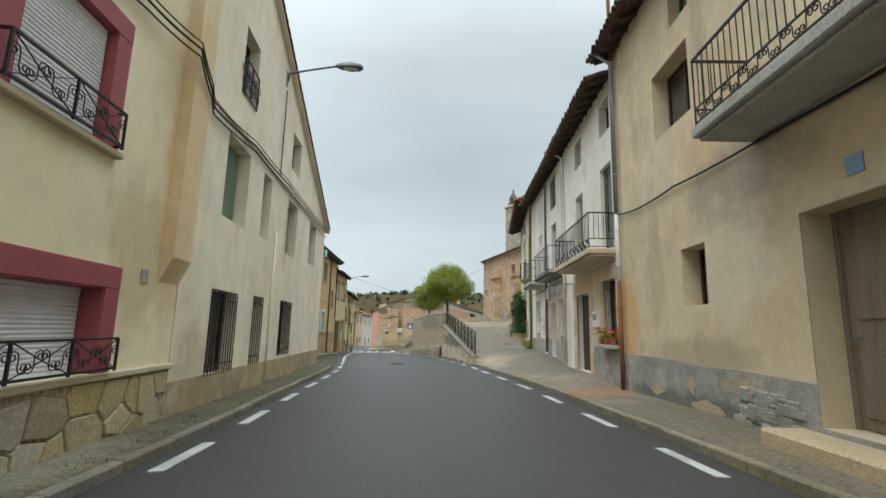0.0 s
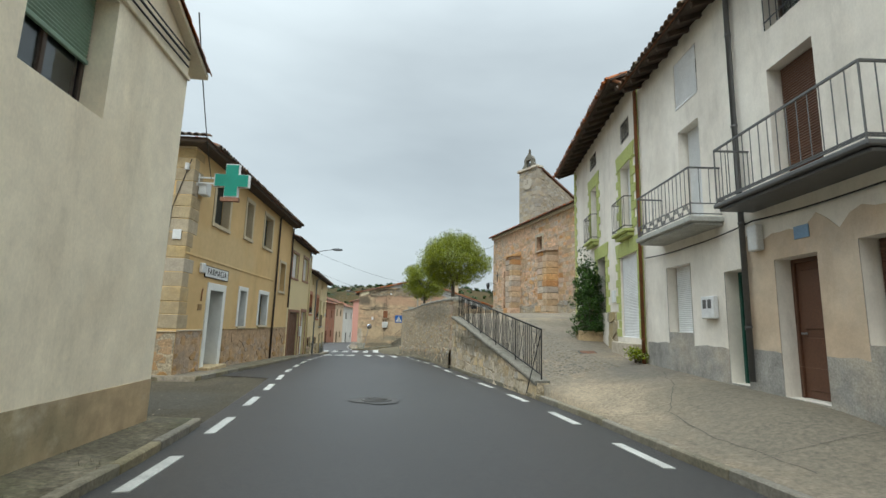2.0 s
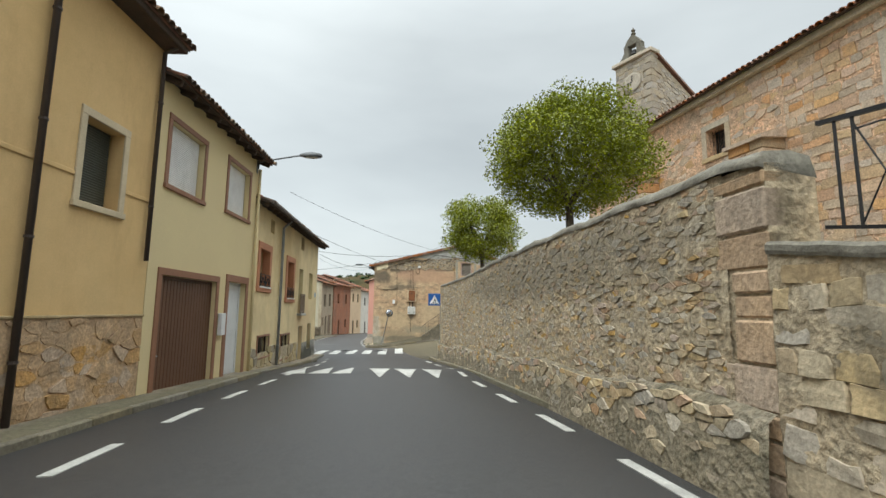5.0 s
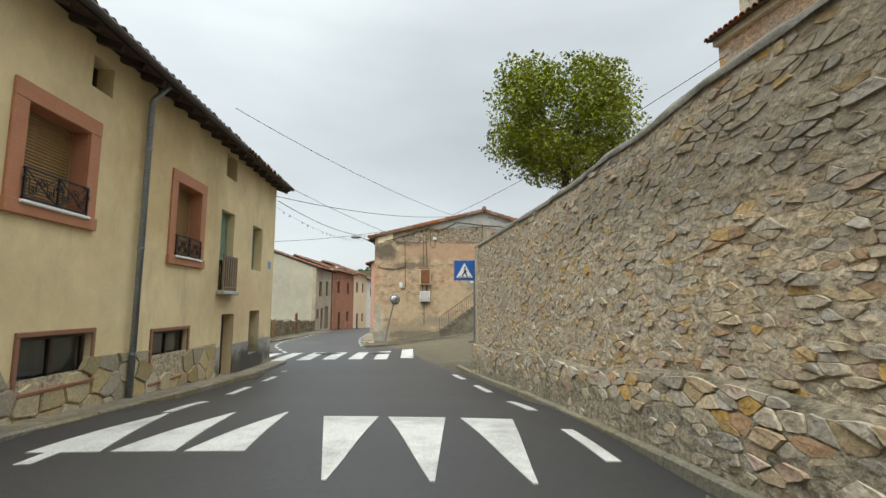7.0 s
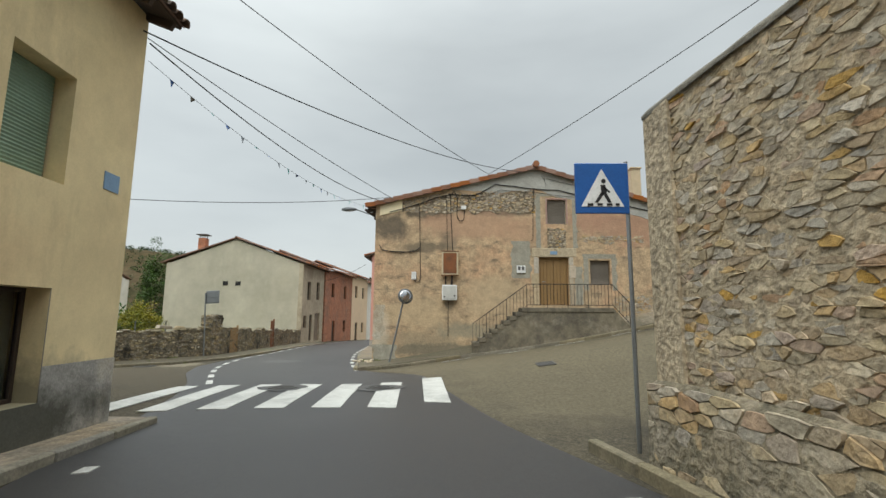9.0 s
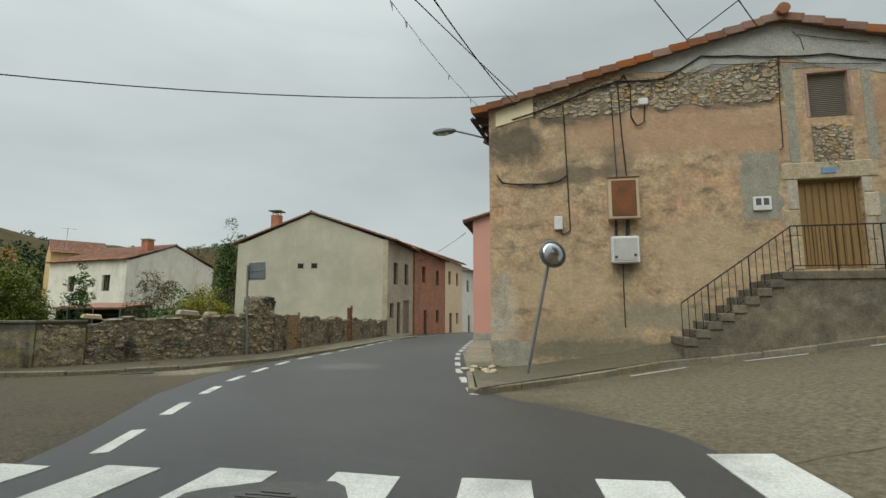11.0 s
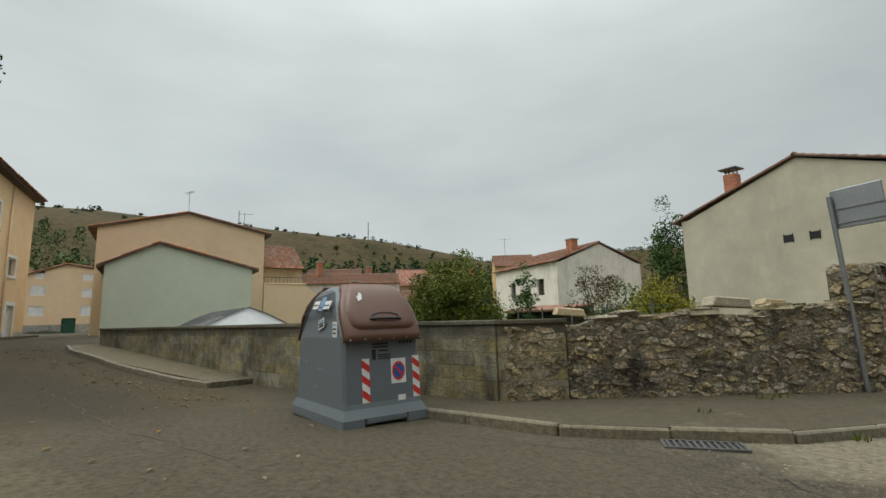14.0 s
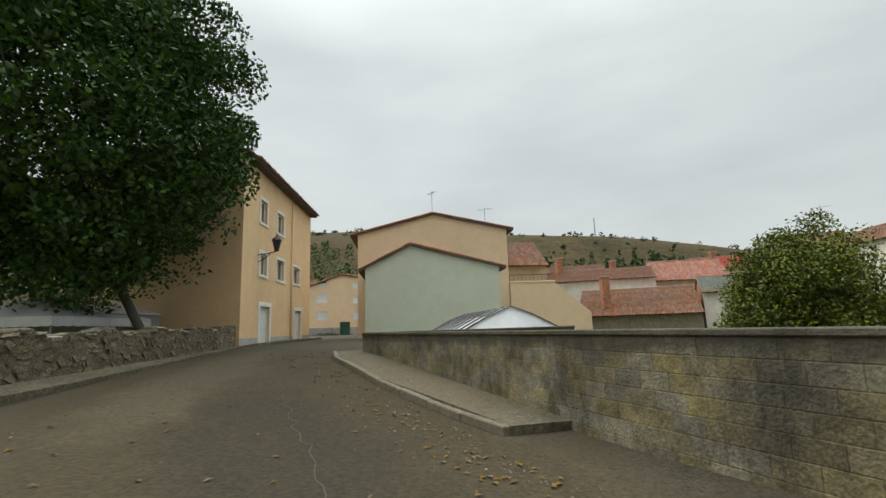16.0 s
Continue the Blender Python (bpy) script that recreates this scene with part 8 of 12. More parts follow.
stonework(hK.e, 5.7, L - 1.1, lambda u: 2.3, lambda u: 8.25, 0.34, 0.17, 0.01, 0.022, STONE_CHO, STONE_CH, 68, y=-0.01, laid_mix=(0.6, 0.25), lean=0.04, skip=[(hK.hole(*q)[0] - 0.4, hK.hole(*q)[1] + 0.4, q[2] - 0.3, q[3] + 0.3) for q in (c2, c3)] + [(6.6, 8.2, 2.2, 5.4)])
for q in (c1, c2):
    hK.window(*q, "glass", y=-0.45)
    hK.grille(*q, y=-0.3, gap=0.14)
    hK.surround(*q, 0.22, STONE_CUT, 0.03, True)
hK.door(*c3, WOOD_DARK, y=-0.4, style="slats", label="dark wooden church door")
for s, zt, w, dp in ((44.55, 6.6, 1.3, 0.9), (50.2, 6.95, 1.2, 0.8)):
    u = hK.U(s)
    z, i = 1.9, 0
    bt = part("buttress", M().box(u - w / 2 + 0.05, -0.05, 1.6, u + w / 2 - 0.05, dp - 0.06, zt - 0.1), MORTAR, hK.e, "stepped stone buttress with sloping cap")
    while z < zt - 0.2:
        for j in range(2):
            off = (0.5 if i % 2 else 0.38) * w
            x0, x1 = (u - w / 2, u - w / 2 + off) if j == 0 else (u - w / 2 + off, u + w / 2)
            e = 0.12 if z < 2.7 else 0.0
            part("stone", M().box(x0 + 0.008 - (e if j == 0 else 0), -0.02, z + 0.008, x1 - 0.008 + (e if j else 0), dp + e + rk.uniform(-0.02, 0.02), z + 0.42, 0.025), STONE_CHO, bt)
        z += 0.43
        i += 1
    cap = M()
    cap.add([(u - w / 2 - 0.1, -0.05, zt + 0.35), (u + w / 2 + 0.1, -0.05, zt + 0.35), (u + w / 2 + 0.1, dp + 0.12, zt), (u - w / 2 - 0.1, dp + 0.12, zt), (u - w / 2 - 0.1, -0.05, zt - 0.02), (u + w / 2 + 0.1, -0.05, zt - 0.02), (u + w / 2 + 0.1, dp + 0.12, zt - 0.12), (u - w / 2 - 0.1, dp + 0.12, zt - 0.12)], ((0, 1, 2, 3), (4, 7, 6, 5), (0, 4, 5, 1), (1, 5, 6, 2), (2, 6, 7, 3), (3, 7, 4, 0)))
    part("cap", cap, STONE_CHO, bt)
part("base_course", M().box(-0.02, -0.02, 1.6, L, 0.1, 2.7, 0.03), MORTAR, hK.e, "rough mortared base course")
stonework(hK.e, 0.0, L, lambda u: 2.0, lambda u: 3.0 + 0.12 * math.sin(u * 1.7), 0.42, 0.2, 0.012, 0.03, STONE_GREY, STONE_GREY_I, 66, y=0.09, laid_mix=(0.2, 0.2), lean=0.05, skip=[hK.hole(*c3)])
part("cross", M().box(hK.U(54.2) - 0.03, 0.0, 5.2, hK.U(54.2) + 0.03, 0.05, 6.1).box(hK.U(54.2) - 0.2, 0.0, 5.75, hK.U(54.2) + 0.2, 0.05, 5.82), IRON, hK.e, "small dark wall cross")

tm, tL = frame_of((11.3, 56.7), (10.0, 58.9))
tower = thing("church_tower", "narrow stone clock tower with a small bell arch and finial", "church tower", at=tm)
part("body", wall_mesh(M(), 0, tL, 8, [(0, 17.0), (tL, 17.0)], [], 0, 0.6), MORTAR, tower)
fl = M()
fl.add([(0, 0, 8), (0, -5.3, 8), (0, -5.3, 14.6), (0, 0, 17.0), (0.6, 0, 8), (0.6, -5.3, 8), (0.6, -5.3, 14.6), (0.6, 0, 17.0), (tL, -5.3, 8), (tL, -5.3, 14.6), (tL, 0, 17)], ((0, 1, 2, 3), (1, 8, 9, 2), (2, 9, 10, 3), (0, 4, 7, 3)))
part("flank", fl, MORTAR, tower)
stonework(tower, 0.02, tL - 0.02, lambda u: 9.0, lambda u: 16.9, 0.45, 0.34, 0.004, 0.03, STONE_GREY, STONE_GREY_I, 71, y=0.0, coursed=((0.2, 0.36), (0.25, 0.6)))
fm, _ = frame_of((0, -5.3), (0, 0))
fk = new("flank_facing", M().box(0.0, -0.04, 9.0, 5.28, 0.0, 9.4).mesh("flank_facing", MORTAR))
fk.parent = tower
fk.matrix_basis = fm
stonework(fk, 0.05, 5.28, lambda u: 9.0, lambda u: 14.5 + 2.35 * u / 5.3, 0.4, 0.22, 0.004, 0.03, STONE_GREY, STONE_GREY_I, 72, y=0.0, laid_mix=(0.2, 0.2))
z, i = 10.0, 0
while z < 16.8:
    w = (0.55, 0.35)[i % 2]
    part("quoin", M().box(-0.03, -w * 1.3, z + 0.01, w, 0.07, z + 0.4, 0.02), STONE_GREY, tower)
    z += 0.42
    i += 1
part("cornice", M().box(-0.18, -0.7, 16.95, tL + 0.18, 0.2, 17.2, 0.04), STONE_CUT, tower)
ck = M()
ck.lathe([(0.6, 0.0), (0.6, 0.06), (0.52, 0.08), (0.02, 0.06)], 28)
ck.v = [(x + tL / 2, z + 0.05, y + 15.5) for x, y, z in ck.v]
clk = part("clock", ck, STONE_CUT, tower, "round pale clock dial")
part("hand", M().box(tL / 2 - 0.02, 0.13, 15.5, tL / 2 + 0.02, 0.15, 15.92).box(tL / 2 - 0.02, 0.13, 15.48, tL / 2 + 0.3, 0.15, 15.52), IRON, clk)
ba = M()
for x in (-0.45, 0.45):
    ba.box(tL / 2 + x - 0.16, -0.45, 17.2, tL / 2 + x + 0.16, 0.0, 18.05, 0.03)
ba.prism([(tL / 2 - 0.62, 18.05), (tL / 2 + 0.62, 18.05), (tL / 2 + 0.3, 18.5), (tL / 2, 18.7), (tL / 2 - 0.3, 18.5)], -0.45, 0.0)
ba.prism([(tL / 2 - 1.05, 17.2), (tL / 2 - 0.6, 17.2), (tL / 2 - 0.6, 17.75)], -0.4, -0.05).prism([(tL / 2 + 1.05, 17.2), (tL / 2 + 0.6, 17.2), (tL / 2 + 0.6, 17.75)], -0.4, -0.05)
part("bell_arch", ba, COPING, tower)
part("finial", M().lathe([(0.14, 0), (0.1, 0.1), (0.16, 0.2), (0.07, 0.3), (0.14, 0.42), (0.02, 0.62)], 10, (tL / 2, -0.22, 18.65)), STEP_CEMENT, tower)
part("bell", M().lathe([(0.22, 0), (0.17, 0.1), (0.13, 0.28), (0.03, 0.36)], 12, (tL / 2, -0.22, 17.45)), IRON, tower)
cr = thing("tower_roof", "clay tile roof sloping behind the tower", "roof")
cr.parent = tower
cr.matrix_basis = Matrix()
part("slope", M().add([(-0.15, -5.5, 14.65), (tL + 0.15, -5.5, 14.65), (tL + 0.15, -0.3, 17.02), (-0.15, -0.3, 17.02), (-0.15, -5.5, 14.8), (tL + 0.15, -5.5, 14.8), (tL + 0.15, -0.3, 17.17), (-0.15, -0.3, 17.17)], ((0, 1, 2, 3), (4, 7, 6, 5), (0, 4, 5, 1), (1, 5, 6, 2), (2, 6, 7, 3), (3, 7, 4, 0))), TILE, cr)

# ---- crumbling corner house ----
hH = House("corner_house", "old corner house with crumbling earth render and clay tile gable", (12.0, 70.0), (-6.9, 70.0), "x")
L = hH.L
n1, n2, n3, n4 = (0.52, 1.33, 4.05, 5.12), (0.12, 1.38, 0.57, 2.62), (2.28, 3.12, 1.47, 2.48), (7.0, 7.9, 1.5, 2.7)
n5 = (6.6, 7.4, 3.3, 4.1)
topH = [(0, 2.75), (hH.U(0.05), 6.5), (L, 4.85)]
hH.shell(-2.2, 4.85, 1.3, [hH.hole(*q) for q in (n1, n2, n3, n4, n5)], OLDRENDER_H, side_mat=CREAM, top=topH)
hH.window(*n1, "blind", BLIND_GREY, y=-0.15, frame=CEMENT)
hH.door(*n2, WOOD_OCHRE, y=-0.2, style="slats", label="ochre brown wooden door", leaves=2)
hH.window(*n3, "blind", BLIND_GREY, y=-0.2)
hH.window(*n4, "blind", BLIND_GREEN, y=-0.2)
hH.window(*n5, "glass", y=-0.2)
hH.surround(*n1, 0.07, FADED_RED, 0.012, False, "faded red window edge")


def ragged(h, s0, s1, z0, z1, mat, seed, y=0.011, lab="", name="cement_patch", wob=0.07, cut=None):
    """A thin skim of plaster with an uneven outline, with an opening left out where asked."""
    u0, u1 = h.span(s0, s1)
    spans = [(u0, u1, z0, z1)] if cut is None else [(u0, h.span(*cut[:2])[0] - 0.075, z0, z1), (h.span(*cut[:2])[1] + 0.075, u1, z0, z1), (h.span(*cut[:2])[0] - 0.074, h.span(*cut[:2])[1] + 0.074, cut[3] + 0.075, z1)]
    for a, b, c, d in spans:
        m = M()
        k = max(3, int((d - c) / 0.09))
        w = lambda z, e: wob * (noise.noise(Vector((z * 3.1, e, seed))) + 0.5 * noise.noise(Vector((z * 9.0, e, seed + 4))))
        for i in range(k):
            zz = [c + (d - c) * t / k for t in (i, i + 1)]
            l_ = [a + (w(z, 1.0) if a == u0 else 0) for z in zz]
            r_ = [b + (w(z, 5.0) if b == u1 else 0) for z in zz]
            m.add([(l_[0], y, zz[0]), (r_[0], y, zz[0]), (r_[1], y, zz[1]), (l_[1], y, zz[1]), (l_[0], -0.01, zz[0]), (l_[1], -0.01, zz[1]), (r_[0], -0.01, zz[0]), (r_[1], -0.01, zz[1])], ((0, 1, 2, 3), (0, 3, 5, 4), (1, 6, 7, 2)))
        part(name, welded(name, m, mat), mat, h.e, lab)


PALE_CEMENT = surface("pale_grey_cement_skim", (0.36, 0.345, 0.285), (0.28, 0.265, 0.215), 0.95, 1.6, 30, 0.4, (0.27, 0.245, 0.20), 0.6, mid=(5, 0.18))
PALE_LIME = surface("flaking_pale_lime", (0.50, 0.465, 0.385), (0.40, 0.35, 0.27), 0.95, 2.2, 30, 0.5, (0.36, 0.28, 0.19), 0.7, mid=(6, 0.22))
ragged(hH, 0.02, 1.78, 3.0, 5.4, PALE_CEMENT, 1, cut=(0.3, 1.52, 0, 5.2), lab="grey cement skim round the window")
ragged(hH, 2.0, 3.4, 1.2, 2.75, PALE_CEMENT, 2, cut=(n3[0], n3[1], 0, n3[3]), lab="grey cement skim round the window")
ragged(hH, -1.05, -0.25, 1.7, 3.3, PALE_CEMENT, 3, lab="grey cement patch beside the door", y=0.006, wob=0.14)
ragged(hH, 1.62, 1.95, 0.6, 2.2, PALE_CEMENT, 5, lab="grey cement patch beside the door", y=0.006)
ragged(hH, -6.86, -6.45, -0.9, 0.55, PALE_LIME, 6, lab="flaking pale limewash at the corner", y=0.006, wob=0.2)
ragged(hH, -6.86, -5.9, -1.9, -1.1, PALE_CEMENT, 7, lab="grey cement footing", y=0.01, wob=0.16)
a, b = hH.span(n2[0], n2[1])
for x0, x1, z0, z1 in ((a - 0.27, a - 0.01, 0.55, 1.18), (a - 0.19, a - 0.01, 1.19, 1.7), (a - 0.3, a - 0.01, 1.71, 2.25), (a - 0.2, a - 0.01, 2.26, 2.6), (b + 0.01, b + 0.24, 0.55, 1.3), (b + 0.01, b + 0.33, 1.31, 1.9), (b + 0.01, b + 0.22, 1.91, 2.6), (a - 0.34, b + 0.3, 2.61, 3.0)):
    part("door_stone", M().box(x0, -0.05, z0, x1, 0.02, z1, 0.02), STONE_CUT, hH.e, "pale stone door surround")
# bare stones where the render has fallen, set in dark earth
EARTH = surface("dark_wall_earth", (0.25, 0.20, 0.14), (0.17, 0.14, 0.10), 0.95, 2.5, 20, 0.8, (0.07, 0.062, 0.05), 0.8, dist=0.03, mid=(6, 0.3))
hu, hz = [p[0] for p in topH], [p[1] for p in topH]
for i, (s0, s1, z0, z1, gap) in enumerate(((-5.75, 0.0, 4.55, 5.35, 0.3), (0.5, 1.3, 2.98, 3.86, 0.08), (3.2, 8.5, 0.2, 0.95, 0.4), (5.5, 9.5, 3.0, 3.6, 0.4), (2.0, 4.6, 3.2, 3.6, 0.5))):
    u0, u1 = hH.span(s0, s1)
    lo_ = lambda u, a=z0, i=i: a + 0.22 * noise.noise(Vector((u * 1.1, i * 3.0, 0.5))) + 0.16 * noise.noise(Vector((u * 3.7, i * 3.0, 2.5)))
    hi_ = lambda u, a=z1, i=i: min(a + 0.16 * noise.noise(Vector((u * 1.7, i * 3.0, 7.5))) + (0.34 * (u1 - u) / (u1 - u0) - 0.1 if i == 0 else 0), interp(u, hu, hz) - 0.1)
    if i < 2:
        part("bare_earth", rough_face(u0, u1, lo_, hi_, 0.006, 30 + i, 0.06, 0.012), EARTH, hH.e, "dark earth between bare stones", True)
    stonework(hH.e, u0, u1, lo_, hi_, 0.14, 0.065, 0.006, 0.02 if i < 2 else 0.012, STONE, STONE_I, 80 + i, y=-0.002, laid_mix=(gap, 0.3), lean=0.07, near=(u0, u1) if i < 2 else None, limit=150, skip=[hH.hole(*q) for q in (n1, n2, n3, n4, n5)])
cb = M()
for a, b in zip(np.linspace(hH.U(9.0), hH.U(-3.6), 40), np.linspace(hH.U(9.0), hH.U(-3.6), 40)[1:]):
    dp = [max(0.05, interp(u, (hH.U(9.0), hH.U(0.6), hH.U(-1.6), hH.U(-3.6)), (0.5, 0.95, 0.7, 0.06)) + 0.1 * noise.noise(Vector((u * 1.5, 0, 3)))) for u in (a, b)]
    tz = [interp(u, hu, hz) - 0.01 for u in (a, b)]
    cb.add([(a, 0.012, tz[0] - dp[0]), (b, 0.012, tz[1] - dp[1]), (b, 0.012, tz[1]), (a, 0.012, tz[0]), (a, -0.01, tz[0] - dp[0]), (b, -0.01, tz[1] - dp[1])], ((0, 1, 2, 3), (0, 4, 5, 1)))
part("cement_band", welded("cement_band", cb, CEMENT), CEMENT, hH.e, "grey cement skim under the verge")
part("painted_fascia", M().add([(hH.U(-5.75), 0.03, 4.62), (hH.U(-6.72), 0.03, 4.40), (hH.U(-6.72), 0.03, 4.80), (hH.U(-5.75), 0.03, 5.12), (hH.U(-5.75), -0.02, 4.62), (hH.U(-6.72), -0.02, 4.40), (hH.U(-6.72), -0.02, 4.80), (hH.U(-5.75), -0.02, 5.12)], ((0, 1, 2, 3), (0, 4, 5, 1), (1, 5, 6, 2), (2, 6, 7, 3), (3, 7, 4, 0))), YELLOW_L0, hH.e, "cream painted corner under the eave")
for (ua, za), (ub, zb) in zip(topH, topH[1:]):
    sl = (zb - za) / (ub - ua)
    e0, e1 = ua - (0.4 if ua == 0 else 0), ub + (0.42 if ub == L else 0)
    sk = 1.5 if ub == L else 0
    z0, z1 = za + (e0 - ua) * sl, za + (e1 - ua) * sl
    dk = M().add([(e0, 0.16, z0), (e1, 0.16, z1), (e1 - sk, -11.2, z1), (e0, -11.2, z0), (e0, 0.16, z0 + 0.1), (e1, 0.16, z1 + 0.1), (e1 - sk, -11.2, z1 + 0.1), (e0, -11.2, z0 + 0.1)], ((0, 1, 2, 3), (4, 7, 6, 5), (0, 4, 5, 1), (1, 5, 6, 2), (2, 6, 7, 3), (3, 7, 4, 0)))
    part("roof_deck", dk, TILE, hH.e, "clay tile roof slope")
    ln = math.hypot(e1 - e0, z1 - z0)
    n = int(ln / 0.42)
    for i in range(n):
        t = new("verge_tile", VERGE_UP_ME if sl > 0 else VERGE_DOWN_ME)
        t.parent = hH.e
        u = e0 + (e1 - e0) * (i + 0.5) / n
        t.matrix_basis = Matrix.Translation((u, 0.16, za + (u - ua) * sl + 0.02 + random.uniform(-0.006, 0.006))) @ Matrix.Rotation(-math.atan(sl), 4, "Y")
part("ridge_tile", M().cyl((hH.U(0.05), 0.3, 6.66), (hH.U(0.05), -0.4, 6.66), 0.14, 12), VERGE, hH.e, "round clay ridge end")
for i in range(17):
    y = -0.2 - i * 0.65
    x = L + 0.137 * y
    part("eave_beam", M().box(x - 0.3, y - 0.05, 4.60, x + 0.42, y + 0.05, 4.74, 0.01), RAFTER, hH.e)
part("gutter", M().tube([(L + 0.42, 0.1, 4.62), (L - 1.06, -11, 4.62)], 0.06, 8), DARKPIPE, hH.e, "dark metal gutter along the side eave", True)
cH = M().box(hH.U(4.95) - 0.22, -1.9, 4.9, hH.U(4.95) + 0.22, -1.3, 6.95, 0.02).box(hH.U(4.95) - 0.26, -1.95, 6.95, hH.U(4.95) + 0.26, -1.25, 7.02, 0.01)
part("chimney", cH, BEIGE_TRIM, hH.e, "square rendered chimney")
fb = part("fuse_box", M().box(hH.U(-3.32), 0.01, 1.80, hH.U(-4.02), 0.24, 2.81, 0.02), BEIGE_TRIM, hH.e, "deep metal cabinet on the wall")
part("door", M().box(hH.U(-3.39), 0.235, 1.87, hH.U(-3.95), 0.255, 2.74, 0.012), RUST, fb, "rust-streaked cabinet door")
part("rim", M().box(hH.U(-3.30), 0.2, 2.80, hH.U(-4.04), 0.26, 2.83, 0.006).box(hH.U(-3.30), 0.2, 1.78, hH.U(-4.04), 0.26, 1.80, 0.004), RUST, fb)
mb = part("meter_box", M().box(hH.U(-3.37), 0.01, 0.75, hH.U(-4.0), 0.22, 1.39, 0.02), WHITE_P, hH.e, "dented white meter cabinet")
part("door", M().box(hH.U(-3.42), 0.215, 0.80, hH.U(-3.95), 0.232, 1.34, 0.01), LAMP_GLASS, mb, "dull grey cabinet door")
for x, z in ((-3.9, 0.86), (-3.47, 0.9)):
    part("lock", M().box(hH.U(x) - 0.03, 0.23, z, hH.U(x) + 0.03, 0.238, z + 0.06, 0.006), BLACK_P, mb)
part("conduit", M().cyl((hH.U(-3.6), 0.06, 1.39), (hH.U(-3.58), 0.06, 1.80), 0.045, 8).cyl((hH.U(-3.85), 0.06, 1.39), (hH.U(-3.85), 0.06, 1.80), 0.03, 8), DARKPIPE, hH.e, "dark conduits between the cabinets", True)
part("lamp_box", M().box(hH.U(-2.98), 0.01, 4.66, hH.U(-3.2), 0.1, 4.82, 0.012), WHITE_P, hH.e, "small white junction box")
part("small_box", M().box(hH.U(-5.1), 0.01, 1.62, hH.U(-5.3), 0.09, 1.95, 0.01), WHITE_P, hH.e)
dm_ = part("small_box", M().box(hH.U(-0.46), 0.01, 1.92, hH.U(-0.84), 0.06, 2.24, 0.01), WHITE_P, hH.e, "white meter box with two dark dials")
for x in (-0.57, -0.73):
    part("dial", M().box(hH.U(x) - 0.055, 0.058, 2.04, hH.U(x) + 0.055, 0.066, 2.2, 0.004), GREYIRON, dm_)
part("street_plate", M().box(hH.U(0.9), 0.026, 2.72, hH.U(0.6), 0.036, 2.86, 0.003), BLUE_PLATE, hH.e)
for r_, pts in ((0.022, [(-5.0, 4.85), (-4.95, 3.0), (-4.92, 1.6), (-5.1, 1.5), (-5.15, 1.65)]), (0.03, [(-6.7, 3.1), (-6.55, 2.88), (-5.9, 2.82), (-5.25, 2.82), (-4.95, 3.0)]), (0.014, [(-6.6, 2.92), (-5.9, 2.76), (-5.2, 2.88)]), (0.016, [(-3.83, 5.1), (-3.78, 2.83)]), (0.022, [(-3.66, 5.3), (-3.62, 4.0), (-3.55, 2.83)]), (0.025, [(-3.7, 5.25), (-3.5, 5.5), (-3.36, 5.2), (-3.38, 4.4), (-3.25, 4.15), (-3.08, 4.25), (-3.05, 4.66)]), (0.03, [(-6.3, 4.55), (-5.1, 4.9), (-4.3, 5.2), (-3.66, 5.35), (-2.6, 5.3), (-1.7, 5.8), (-0.9, 5.72), (-0.05, 5.6), (1.0, 5.55), (2.0, 5.3), (6, 4.4), (9, 3.7)]), (0.014, [(-5.1, 4.85), (-3.9, 5.2), (-2.4, 5.2), (-1.5, 5.55), (0.0, 5.45), (2.0, 5.2)]), (0.018, [(-0.05, 5.6), (-0.1, 4.4), (-0.12, 3.4), (-0.2, 3.33)]), (0.012, [(0.3, 6.2), (0.45, 6.0), (0.5, 5.7)]), (0.012, [(0.4, 6.1), (1.8, 5.75)]), (0.018, [(-3.73, 0.75), (-3.74, 0.0), (-3.74, -0.75)])):
    cable("wall_cable", [on_wall(hH, x, z, 0.04) for x, z in pts], r_ * 0.65, "dark cable run over the crumbling wall", 0.02)

# outside steps with railing
sm, sL = frame_of((3.5, 69.0), (-2.75, 69.0))
steps = thing("outside_steps", "grey cement steps and landing against the old house", "steps", at=sm)
body = M()
zt, zt0 = 0.45, -1.35
body.prism([(0.0, -1.6), (sL, -1.6), (sL, -1.12), (4.05, 0.42), (0.62, 0.42), (0.0, -0.3)], -0.98, 0.0)
part("body", body, STEP_CEMENT, steps)
for i in range(9):
    z = 0.45 - 0.172 * i
    x0 = 4.05 + 0.245 * i
    part("step", M().box(0.62 if i == 0 else x0 - 0.02, -1.0, z - 0.17, x0 + 0.25, 0.03, z, 0.012), STEP_CEMENT, steps)
srail = thing("step_railing", "thin black iron railing on the cement steps", "railing", at=sm)
pts = [(0.0, -0.28), (0.65, 0.44), (4.05, 0.44), (sL, -1.15)]
tp = M()
tp.tube([(u, -0.04, z + 0.95) for u, z in pts], 0.016, 6)
tp.tube([(u, -0.04, z + 0.12) for u, z in pts], 0.012, 6)
part("rail", tp, IRON, srail)
for i in range(47):
    u = sL * i / 46
    z = interp(u, [p[0] for p in pts], [p[1] for p in pts])
    part("baluster", M().cyl((u, -0.04, z if i % 6 == 0 else z + 0.12), (u, -0.04, z + 0.95), 0.008 if i % 6 else 0.014, 6), IRON, srail)

